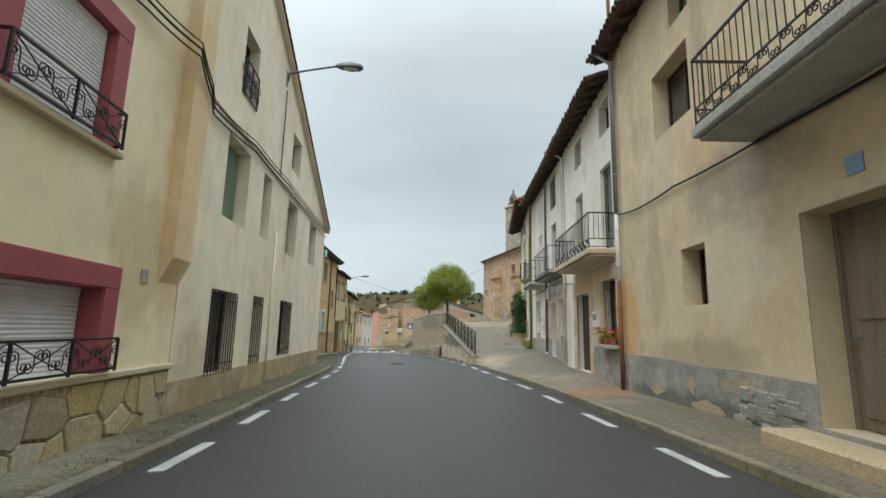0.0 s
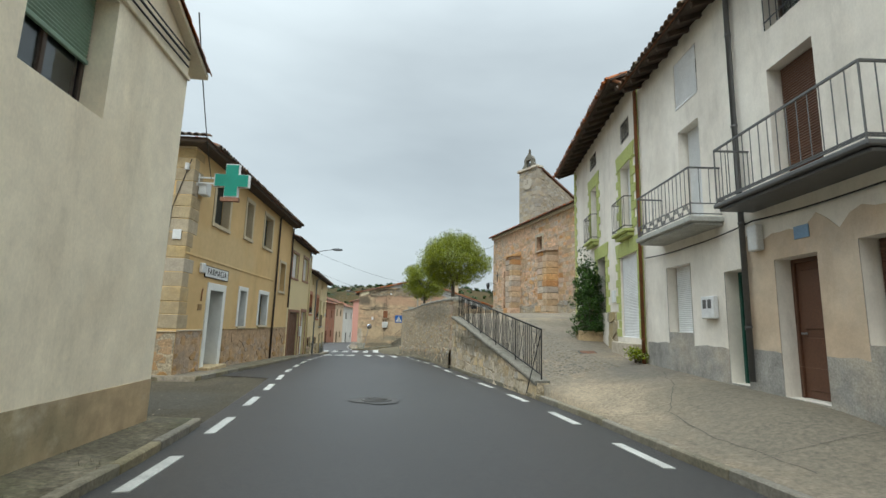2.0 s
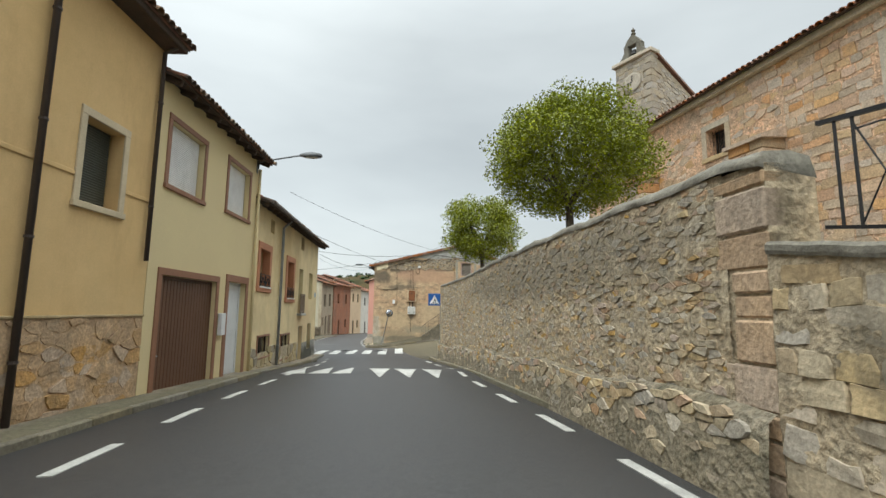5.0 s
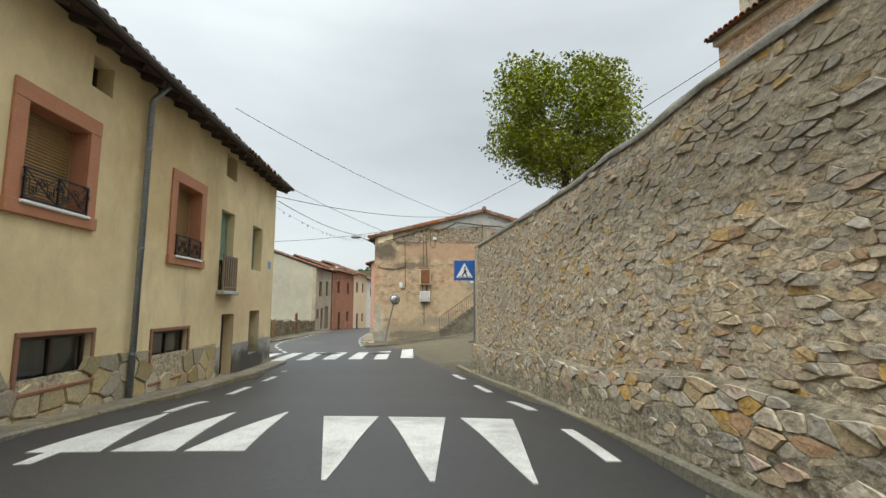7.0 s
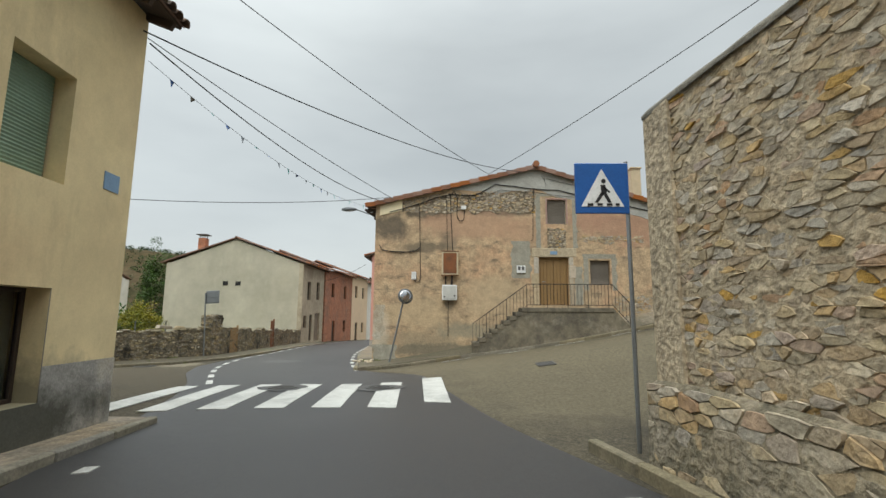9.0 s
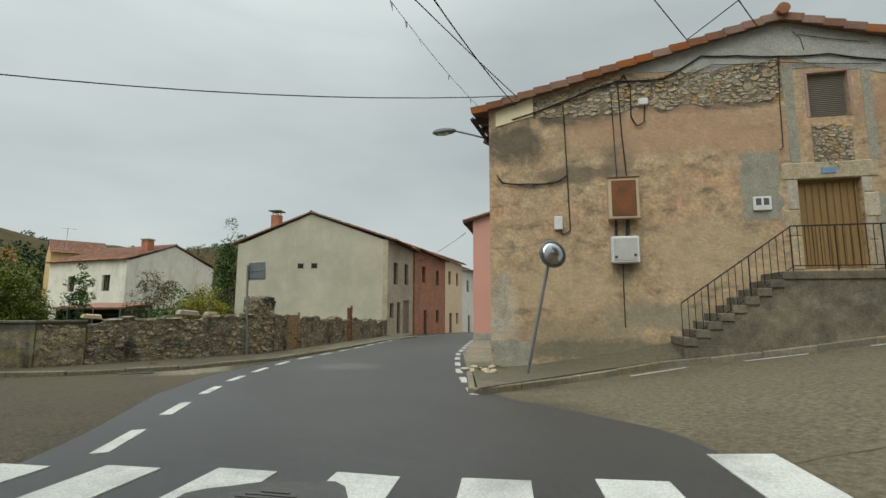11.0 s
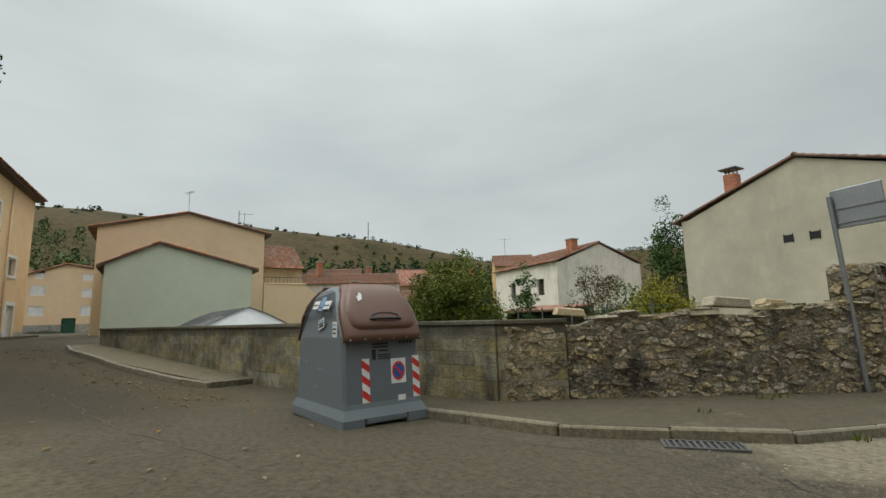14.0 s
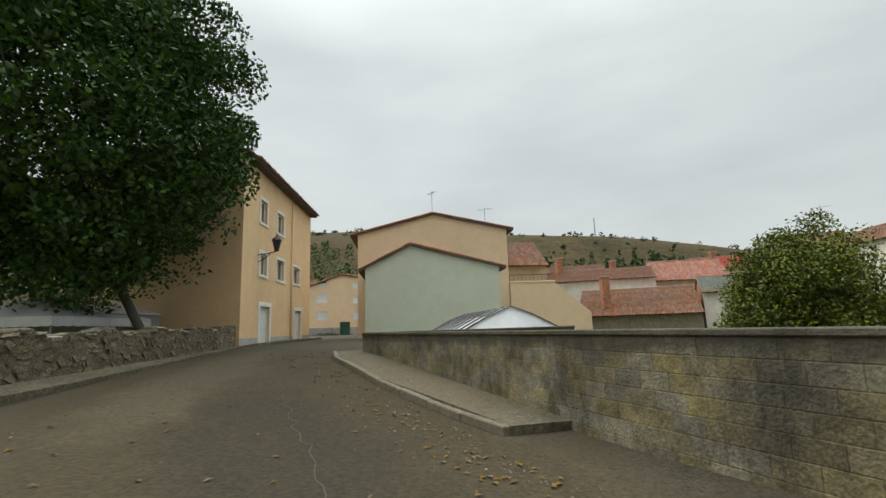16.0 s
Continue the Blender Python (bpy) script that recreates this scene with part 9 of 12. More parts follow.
# side of the corner house, and the pink house behind it
hH2 = House("cream_side_house", "cream side wing with grey base, dark door and windows", (-6.82, 71.3), (-5.35, 81.6))
h2w = ((72.6, 73.4, 1.1, 2.3), (75.2, 76.0, 1.1, 2.3), (72.6, 73.3, 3.2, 4.0), (75.4, 76.1, 3.2, 4.0), (78.6, 79.3, 3.2, 4.0))
hH2.shell(-2.3, 4.7, 4, [hH2.hole(*q) for q in h2w + ((74.2, 75.4, -1.8, 0.4),)], CREAM)
hH2.door(74.2, 75.4, -1.8, 0.4, WOOD_DARK, label="dark wooden side door")
part("skirting", wall_mesh(M(), 0.0, hH2.L, -2.3, [(0, -0.2), (hH2.L, -0.3)], [hH2.hole(74.2, 75.4, -1.8, 0.4)], 0.015, 0.014, False), GREY_BAND, hH2.e, "grey cement base band")
for q in h2w:
    hH2.window(*q, "glass")
    hH2.sill(q[0], q[1], q[2], CEMENT, 0.14, 0.08)
hH2.pipe(71.45, -1.6, 4.4, DARKPIPE, 0.07, 0.12, "dark downpipe at the corner", ((0.0, 0.4, 4.6),))
street_lamp(hH2, 71.45, 4.5, 1.35, 0.55)
hP = House("pink_house", "salmon pink gable house with dark door and tiny balcony", (-1.5, 81.8), (-9.0, 81.8), "x")
L = hP.L
pd, pw, pb = (-6.15, -5.1, -1.95, 0.2), (-6.42, -5.9, 3.54, 4.22), (-5.9, -5.1, 1.0, 2.4)
topP = [(0, 5.4), (hP.U(-3.6), 5.75), (L, 4.2)]
hP.shell(-2.4, 4.2, 9, [hP.hole(*q) for q in (pd, pw)], PINK_P, top=topP)
hP.door(*pd, WOOD_DARK, y=-0.12, style="panel", label="dark brown panelled door")
hP.window(*pw, "glass", panes=1)
part("skirting", wall_mesh(M(), hP.U(-6.3), L + 0.02, -2.4, [(0, -1.55), (L, -1.5)], [], 0.06, 0.06), GREY_BAND, hP.e, "dark cement base")
part("plate", M().box(hP.U(-6.85), 0.005, -0.7, hP.U(-7.25), 0.05, -0.45, 0.01), WHITE_P, hP.e, "small white wall box")
for (ua, za), (ub, zb) in zip(topP, topP[1:]):
    sl = (zb - za) / (ub - ua)
    e1 = ub + (0.5 if ub == L else 0)
    z1 = za + (e1 - ua) * sl
    part("roof_deck", M().add([(ua, 0.2, za), (e1, 0.2, z1), (e1, -9.2, z1), (ua, -9.2, za), (ua, 0.2, za + 0.1), (e1, 0.2, z1 + 0.1), (e1, -9.2, z1 + 0.1), (ua, -9.2, za + 0.1)], ((0, 1, 2, 3), (4, 7, 6, 5), (0, 4, 5, 1), (1, 5, 6, 2), (2, 6, 7, 3), (3, 7, 4, 0))), RAFTER, hP.e)
    n = max(2, int((e1 - ua) / 0.36))
    for i in range(n):
        t = new("tile", TILE_RED_ME)
        t.parent = hP.e
        u = ua + (e1 - ua) * (i if sl > 0 else i + 1) / n
        t.matrix_basis = Matrix.Translation((u, 0.14, za + (u - ua) * sl + 0.1)) @ Matrix.Rotation(-math.atan(sl), 4, "Y") @ Matrix.Rotation(radians(90 if sl > 0 else -90), 4, "Z")
hP.balcony(-5.95, -5.2, 1.1, 0.5, CEMENT, 1.0, 0.1, scroll=False, label="tiny iron balcony")
dish = thing("satellite_dish", "white round satellite dish on a pink wall", "satellite dish", at=Matrix.Translation((-5.55, 81.45, 3.05)))
dm = M().lathe([(0.02, 0.0), (0.2, 0.02), (0.34, 0.07), (0.4, 0.11), (0.39, 0.12), (0.33, 0.085), (0.02, 0.015)], 20)
dm.v = [(x, -z, y) for x, y, z in dm.v]
part("reflector", dm, WHITE_P, dish, "", True)
part("arm", M().cyl((0, 0, -0.35), (0, -0.4, -0.1), 0.012, 6).box(-0.03, -0.45, -0.12, 0.03, -0.36, -0.05).cyl((0, 0, 0), (0, 0.35, 0), 0.02, 6), GREYIRON, dish)

# ---- houses along the far street ----
FRONT_BROWN = surface("brown_grey_front_render", (0.47, 0.405, 0.295), (0.40, 0.34, 0.25), 0.95, 0.8, 30, 0.2, (0.26, 0.21, 0.15), 0.6, mid=(3, 0.2))
hW = House("cement_house", "tall pale cement house whose blank gable faces the garden", (-15.62, 94.4), (-15.62, 88.0))
gg = [(89.3, 90.3, 1.4, 2.95), (92.0, 93.0, 1.5, 3.1), (88.6, 89.4, -0.9, 0.1), (90.2, 91.0, -2.0, 0.2), (91.7, 93.3, -2.1, 0.35)]
hW.shell(-2.6, 4.35, 11.3, [hW.hole(*q) for q in gg], FRONT_BROWN, side_mat=GREYGREEN_G)
hW.gables(4.35, 11.3, 6.3, GREYGREEN_G)
hW.roof(4.35, 11.3, 6.3, 0.5, TILE_RED_ME, ends=0.15)
for q in gg[:3]:
    hW.window(*q, "glass")
hW.door(*gg[3], WOOD_DARK, label="dark narrow house door")
hW.door(*gg[4], WOOD_OLD, style="slats", label="weathered wooden garage door", leaves=2)
# vents are not cut through: black plates paint the shade inside them
for x in (-21.95, -20.92):
    o = thing("vent_hole", "small square vent in a blank gable, its shaded opening a black plate", "vent", M().box(-0.16, -0.02, -0.16, 0.16, 0.012, 0.16).box(-0.2, -0.02, -0.2, -0.161, 0.03, 0.2).box(0.161, -0.02, -0.2, 0.2, 0.03, 0.2), BLACK_P, at=Matrix.Translation((x, 87.99, 2.65)) @ Matrix.Rotation(math.pi, 4, "Z"), group="vents in the gable")
cw = M().box(-24.8, 88.6, 4.5, -24.2, 89.2, 6.5, 0.02)
chw = thing("chimney", "brick chimney with a flat dark cap", "chimney", cw, BRICK, group="chimneys")
part("cap", M().box(-24.95, 88.45, 6.75, -24.05, 89.35, 6.82, 0.01).cyl((-24.7, 88.7, 6.5), (-24.7, 88.7, 6.75), 0.03, 5).cyl((-24.3, 88.7, 6.5), (-24.3, 88.7, 6.75), 0.03, 5).cyl((-24.7, 89.1, 6.5), (-24.7, 89.1, 6.75), 0.03, 5).cyl((-24.3, 89.1, 6.5), (-24.3, 89.1, 6.75), 0.03, 5), GREYIRON, chw)
rowdef = (("brick_house", "red brick street house with dark windows", 94.45, 105.2, -15.5, -15.2, 4.55, BRICK), ("orange_house", "orange yellow street house with plain windows", 105.25, 112.0, -15.2, -14.6, 4.9, ORANGE_O), ("white_house", "narrow white street house", 112.05, 122, -14.6, -13.4, 4.4, WHITE_R2), ("brown_house", "brown rendered street house", 122.05, 134, -13.4, -11.4, 3.2, BEIGE_R1))
for nm, lb, ya, yb, xa, xb, zt, mt in rowdef:
    h = House(nm, lb, (xb, yb), (xa, ya))
    w = (yb - ya)
    zg = zr((ya + yb) / 2)
    qs = [(ya + w * t - 0.5, ya + w * t + 0.5, zt - 2.6, zt - 1.2) for t in (0.25, 0.7)] + [(ya + w * 0.3 - 0.5, ya + w * 0.3 + 0.5, zg, zg + 2.1), (ya + w * 0.7 - 0.5, ya + w * 0.7 + 0.5, zg + 0.9, zg + 2.1)]
    h.shell(zg - 1.5, zt, 9, [h.hole(*q) for q in qs], mt)
    h.roof(zt, 9, zt + 1.6, 0.45, TILE_RED_ME, beams=False)
    for q in (qs[0], qs[1], qs[3]):
        h.window(*q, "glass")
    h.door(*qs[2], WOOD_DARK, label="dark wooden street door")
hE = House("far_white_house", "far white house with a clay tile roof", (0, 150), (-12, 150), "x")
hE.shell(-6, -0.9, 8, [hE.hole(-8, -7, -3, -1.8), hE.hole(-4, -3, -3, -1.8)], WHITE_R2)
hE.roof(-0.9, 8, 1.2, 0.4, TILE_RED_ME, beams=False)
hE.window(-8, -7, -3, -1.8)
hE.window(-4, -3, -3, -1.8)
hE2 = House("far_balcony_house", "white house with a small balcony far down the street", (-4.0, 118), (-1.0, 132))
hE2.shell(-4.5, 3.2, 8, [hE2.hole(121, 122.2, -0.2, 1.6)], WHITE_R2)
hE2.roof(3.2, 8, 4.6, 0.4, TILE_RED_ME, beams=False)
hE2.window(121, 122.2, -0.2, 1.6)


# ---- garden walls ----
def rubble_wall(name, label, p0, p1, zb0, zb1, zt0, zt1, seed, th=0.45, du=0.165, dz=0.07, near=True):
    m, ln = frame_of(p0, p1)
    o = thing(name, label, "wall", at=m, kind="structure")
    lo, hi = (lambda u: zb0 + (zb1 - zb0) * u / ln), (lambda u: zt0 + (zt1 - zt0) * u / ln + 0.06 * math.sin(u * 2.3) + 0.05 * math.sin(u * 5.1 + 1))
    k = M()
    n = max(6, int(ln / 0.3))
    part("core", wall_mesh(k, 0, ln, min(zb0, zb1) - 0.3, [(ln * i / n, hi(ln * i / n) - 0.05) for i in range(n + 1)], [], -0.05, th), MORTAR_DARK, o)
    part("mortar_face", rough_face(0, ln, lambda u: lo(u) - 0.25, lambda u: hi(u) - 0.03, -0.026, seed, 0.045, 0.026), MORTAR_DARK, o, "crumbling dark mortar", True)
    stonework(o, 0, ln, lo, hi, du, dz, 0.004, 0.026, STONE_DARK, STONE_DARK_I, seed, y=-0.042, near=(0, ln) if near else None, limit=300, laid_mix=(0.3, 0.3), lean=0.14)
    rg = random.Random(seed)
    u = 0.0
    while u < ln - 0.15:
        w = rg.uniform(0.1, 0.3)
        w *= 1.5
        q = M().box(-w / 2, -rg.uniform(0.14, 0.24), -0.07, w / 2, rg.uniform(0.17, 0.25), rg.uniform(-0.02, 0.03), 0.022)
        q.v = [(x + rg.uniform(-0.02, 0.02), y + rg.uniform(-0.03, 0.03), z + rg.uniform(-0.01, 0.01)) for x, y, z in q.v]
        t = new("cap_stone", q.mesh("cap_stone", CAP_STONE))
        t.parent = o
        t.matrix_basis = Matrix.Translation((min(u + w / 2, ln - w / 2), -0.22, hi(u + w / 2) - 0.02)) @ Matrix.Rotation(rg.uniform(-0.1, 0.1), 4, "Z") @ Matrix.Rotation(rg.uniform(-0.05, 0.05), 4, "Y")
        u += w * rg.choice((0.95, 1.0, 1.1))
    return o


def block_wall(name, label, p0, p1, zb0, zb1, zt, th=0.2):
    m, ln = frame_of(p0, p1)
    o = thing(name, label, "wall", at=m, kind="structure")
    part("core", wall_mesh(M(), 0, ln, min(zb0, zb1) - 0.4, [(0, zt - 0.02), (ln, zt - 0.02)], [], -0.005, th), BLOCK, o)
    me = M().box(0.004, -0.1, 0.004, 0.396, 0, 0.196, 0.005).mesh("block", BLOCK)
    rows = int((zt - min(zb0, zb1) + 0.3) / 0.2)
    for r in range(rows):
        z = zt - 0.07 - (r + 1) * 0.2
        u = -0.2 if r % 2 else 0.0
        while u < ln - 0.2:
            b = new("block", me)
            b.parent = o
            b.location = (max(u, 0.0), 0.0 + random.uniform(-0.0015, 0.0015), z)
            if u < 0:
                b.scale = (0.5, 1, 1)
            elif u + 0.4 > ln:
                b.scale = ((ln - u) / 0.4, 1, 1)
            u += 0.4
    part("coping", M().box(-0.02, -th - 0.03, zt - 0.07, ln + 0.02, 0.03, zt, 0.012), BLOCK, o, "flat dark concrete coping")
    return o


# street on the left of each line
block_wall("garden_block_wall_near", "stained hollow-block garden wall with dark coping", (-17.75, 67.5), (-24.46, 65.43), -1.95, -1.95, -0.63)
block_wall("garden_block_wall_far", "mossy stained hollow-block garden wall", (-24.44, 65.436), (-33.2, 61.85), -1.7, -1.9, -0.63)
block_wall("garden_block_wall_return", "stained hollow-block wall end", (-33.22, 61.9), (-33.9, 69.0), -1.7, -1.7, -0.63)
rubble_wall("dry_stone_wall", "blackened dry stone garden wall with loose capping stones", (-14.85, 72.3), (-17.23, 68.4), -2.0, -2.0, -0.5, -0.64, 91)
gwe = block_wall("garden_block_wall_end", "stained hollow-block wall meeting the dry stone", (-17.24, 68.385), (-17.74, 67.53), -1.95, -1.95, -0.63)
stonework(gwe, 0.0, 0.9, lambda u: -1.95, lambda u: -0.72, 0.165, 0.07, 0.004, 0.02, STONE_DARK, STONE_DARK_I, 98, y=-0.006, near=(0, 0.9), laid_mix=(0.6, 0.25), lean=0.08)
rubble_wall("dry_stone_wall_far", "grey dry stone wall beside the road", (-15.55, 87.9), (-14.75, 73.2), -2.1, -2.0, -1.05, -0.55, 92)
stub = thing("stone_pillar", "rough stone gate pillar at the wall end", "pillar", at=frame_of((-14.75, 73.15), (-14.8, 72.25))[0])
part("core", M().box(0, -0.6, -2.2, 0.9, -0.04, 0.0), MORTAR_DARK, stub)
stonework(stub, 0, 0.9, lambda u: -1.95, lambda u: 0.05, 0.2, 0.095, 0.004, 0.04, STONE_DARK, STONE_DARK_I, 95, y=-0.04, near=(0, 0.9), laid_mix=(0.25, 0.25), lean=0.12)
fs2 = new("return_face", M().box(0, -0.02, -2, 0.58, 0, 0.0).mesh("return_face", MORTAR_DARK))
fs2.parent = stub
fs2.matrix_basis = frame_of((0.9, 0), (0.9, -0.6))[0] @ Matrix.Translation((0, 0.02, 0))
stonework(fs2, 0, 0.58, lambda u: -1.95, lambda u: 0.05, 0.2, 0.095, 0.004, 0.04, STONE_DARK, STONE_DARK_I, 96, y=0.0, laid_mix=(0.25, 0.25), lean=0.12)
rcap = random.Random(6)
for i in range(9):
    w = rcap.uniform(0.12, 0.26)
    x, y = 0.12 + 0.66 * (i % 3) / 2 + rcap.uniform(-0.05, 0.05), -0.1 - 0.2 * (i // 3)
    part("stone", M().box(x - w / 2, y - w * 0.4, -0.03, x + w / 2, y + w * 0.4, 0.02 + rcap.uniform(0.02, 0.1), 0.03), STONE_DARK, stub)
for y, z, w, mt, lb in ((75.0, -0.75, 0.55, WOOD_OCHRE, "ochre sheet metal gate panel"), (81.0, -0.45, 0.35, RUST, "rusty iron gate leaf")):
    g = thing("gate_panel", lb, "gate", at=frame_of((-14.82 - (y - 73) * 0.054, y), (-14.82 - (y - 74) * 0.054, y - 1))[0])
    part("sheet", M().box(0, 0.03, -1.95, w * 1.6, 0.07, z + 0.2, 0.01), mt, g)
    part("post", M().box(-0.08, 0.0, -1.95, -0.005, 0.09, z + 0.3, 0.01), mt, g)
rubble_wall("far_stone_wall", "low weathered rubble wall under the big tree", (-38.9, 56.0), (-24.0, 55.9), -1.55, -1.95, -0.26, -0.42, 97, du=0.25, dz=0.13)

# ---- far side street houses ----
hM = House("mint_barn", "low mint grey rendered barn with a shallow tiled gable", (-46, 69.1), (-46, 60.95))
topM = [(0, 3.0), (hM.U(63.65), 4.4), (hM.L, 3.05)]
hM.shell(-2, 3.0, 8, [], MINT_O2, top=topM)
hO = House("apricot_house", "apricot rendered house with a blank gable and terrace", (-50.5, 70.7), (-50.5, 60.1))
topO = [(0, 6.3), (hO.U(65.4), 7.4), (hO.L, 6.0)]
hO.shell(-2, 6.3, 9, [], ORANGE_O, top=topO)
hO2 = House("terrace_wing", "low apricot wing with an open terrace", (-50.4, 76.5), (-50.4, 70.75))
hO2.shell(-2, 2.4, 8, [], ORANGE_O, top=[(0, 0.2), (hO2.U(74.0), 2.35), (hO2.L, 2.4)])


def verge(h, top, over, lab, depth=8.3, tile_me=None, thick=0.16, mat=None):
    tile_me = tile_me or TILE_RED_ME
    for (ua, za), (ub, zb) in zip(top, top[1:]):
        sl = (zb - za) / (ub - ua)
        e0, e1 = ua - (over if ua == 0 else 0), ub + (over if ub == top[-1][0] else 0)
        z0, z1 = za + (e0 - ua) * sl, za + (e1 - ua) * sl
        part("roof_slope", M().add([(e0, 0.15, z0), (e1, 0.15, z1), (e1, -depth, z1), (e0, -depth, z0), (e0, 0.15, z0 + thick), (e1, 0.15, z1 + thick), (e1, -depth, z1 + thick), (e0, -depth, z0 + thick)], ((0, 1, 2, 3), (4, 7, 6, 5), (0, 4, 5, 1), (1, 5, 6, 2), (2, 6, 7, 3), (3, 7, 4, 0))), mat or TILE_DARK, h.e, lab)
        n = max(2, int((e1 - e0) / 0.36))
        for i in range(n):
            t = new("tile", tile_me)
            t.parent = h.e
            u = e0 + (e1 - e0) * (i if sl > 0 else i + 1) / n
            t.matrix_basis = Matrix.Translation((u, 0.1, za + (u - ua) * sl + thick - 0.02)) @ Matrix.Rotation(-math.atan(sl), 4, "Y") @ Matrix.Rotation(radians(90 if sl > 0 else -90), 4, "Z")


verge(hM, topM, 0.4, "dark tiled verge")
verge(hO, topO, 0.5, "clay tiled verge")
part("parapet", M().box(0.2, -3, 2.4, hO2.U(73.8), -2.85, 2.45).box(hO2.U(74.0), -0.2, 2.38, hO2.L, 0.04, 2.5, 0.02), ORANGE_O, hO2.e)
for i in range(12):
    x = hO2.U(74.0) + (hO2.L - hO2.U(74.0)) * i / 11
    part("bar", M().cyl((x, -0.1, 2.5), (x, -0.1, 2.95), 0.015, 5), GREYIRON, hO2.e)
part("rail", M().box(hO2.U(74.0), -0.12, 2.93, hO2.L, -0.08, 2.98), GREYIRON, hO2.e)
tr = House("terrace_roof_house", "brick-roofed house behind the terrace", (-56, 75.2), (-56, 70.9))
tr.shell(-2, 4.4, 7, [], BEIGE_R1)
tr.roof(4.4, 7, 6.6, 0.4, TILE_RED_ME, beams=False)

hQ = House("apricot_hall", "three-storey apricot house with white window bands and grey base", (-51.0, 56.75), (-39.0, 56.1), "x")
L = hQ.L
aw = [(-42.05, -41.1, 4.9, 6.05), (-44.85, -43.7, 4.9, 6.0), (-42.2, -41.2, 2.3, 3.35), (-45.05, -43.8, 2.3, 3.4), (-48.3, -46.9, 2.4, 3.4)]
ad = [(-42.8, -41.4, -1.4, 0.75), (-48.75, -47.4, -1.35, 0.75)]
hQ.shell(-2.2, 7.6, 9, [hQ.hole(*q) for q in aw + ad], APRICOT_A)
for q in aw:
    hQ.window(*q, "glass", y=-0.15, frame=WHITE_TRIM)
    hQ.surround(*q, 0.17, WHITE_TRIM, 0.03)
for q in ad:
    hQ.door(*q, DOOR_WHITE, y=-0.15, label="pale panelled house door")
    hQ.surround(*q, 0.22, WHITE_TRIM, 0.03, False)
part("skirting", wall_mesh(M(), 0.0, L + 0.012, -2.2, [(0, -0.75), (L, -0.75)], [hQ.hole(*q) for q in ad], 0.012, 0.012, False), CEMENT, hQ.e, "pale grey base band")
hip_roof(hQ, 7.6, 9, 9.0, 0.5, right=True, tile_me=TILE_RED_ME)
hQ.pipe(-46.4, -1.4, 7.3, ORANGE_O, 0.05, 0.08, "painted downpipe")
wl_ = thing("wall_lantern", "black lantern on a scrolled wall bracket", "lantern", at=hQ.m @ Matrix.Translation((hQ.U(-40.9), 0, 3.2)))
part("bracket", M().tube([(0, 0, 0), (0, 0.5, 0.05), (0, 0.9, 0.15)], 0.025, 6).tube([(0, 0, -0.35), (0, 0.35, -0.2), (0, 0.6, 0.05)], 0.018, 6), IRON, wl_)
part("lantern", M().lathe([(0.1, 0.15), (0.22, 0.65), (0.25, 0.66), (0.24, 0.72), (0.06, 0.9), (0.03, 1.0)], 6, (0, 0.9, 0)), BLACK_P, wl_)
hY = House("yellow_far_house", "three-storey apricot house with white blinds and green door", (-75, 62), (-75, 52.0))
yw = [(57.2, 58.3, 0.7, 1.7), (53.0, 54.2, 0.7, 1.7), (57.2, 58.5, 2.6, 3.5), (53.0, 54.2, 2.8, 3.8), (57.2, 58.4, 4.4, 5.1), (53.3, 54.0, 4.5, 5.1)]
hY.shell(-2.4, 5.2, 9, [hY.hole(*q) for q in yw + [(55.7, 56.9, -1.3, 0.45)]], ORANGE_O, top=[(0, 5.0), (hY.U(55.8), 6.0), (hY.L, 4.6)])
for q in yw:
    hY.window(*q, "blind", BLIND_WHITE, y=-0.1, frame=WHITE_TRIM)
hY.door(55.7, 56.9, -1.3, 0.45, DOOR_GREEN, label="dark green street door")
verge(hY, [(0, 5.0), (hY.U(55.8), 6.0), (hY.L, 4.6)], 0.3, "clay tiled verge")
part("skirting", wall_mesh(M(), 0, hY.L, -2.4, [(0, -0.2), (hY.L, -0.2)], [hY.hole(55.7, 56.9, -1.3, 0.45)], 0.02, 0.02, False), GREY_BAND, hY.e)
date_wing = House("grey_far_house", "narrow grey house far up the side street", (-78, 51.8), (-78, 47))
date_wing.shell(-2.4, 4.8, 8, [date_wing.hole(49, 50, 2, 3)], CEMENT)
date_wing.roof(4.8, 8, 6, 0.3, TILE_RED_ME, beams=False)


# ---- white house, sheds and roofs beyond the gardens ----
def simple_house(name, label, p0, p1, axis_, zb, zt, depth, ridge, mat, wins=(), tile_me=None, kindw="glass", over=0.4):
    h = House(name, label, p0, p1, axis_)
    h.shell(zb, zt, depth, [h.hole(*q) for q in wins], mat)
    h.gables(zt, depth, ridge, mat)
    h.roof(zt, depth, ridge, over, tile_me or TILE_RED_ME, beams=False)
    for q in wins:
        h.window(*q, kindw)
    return h




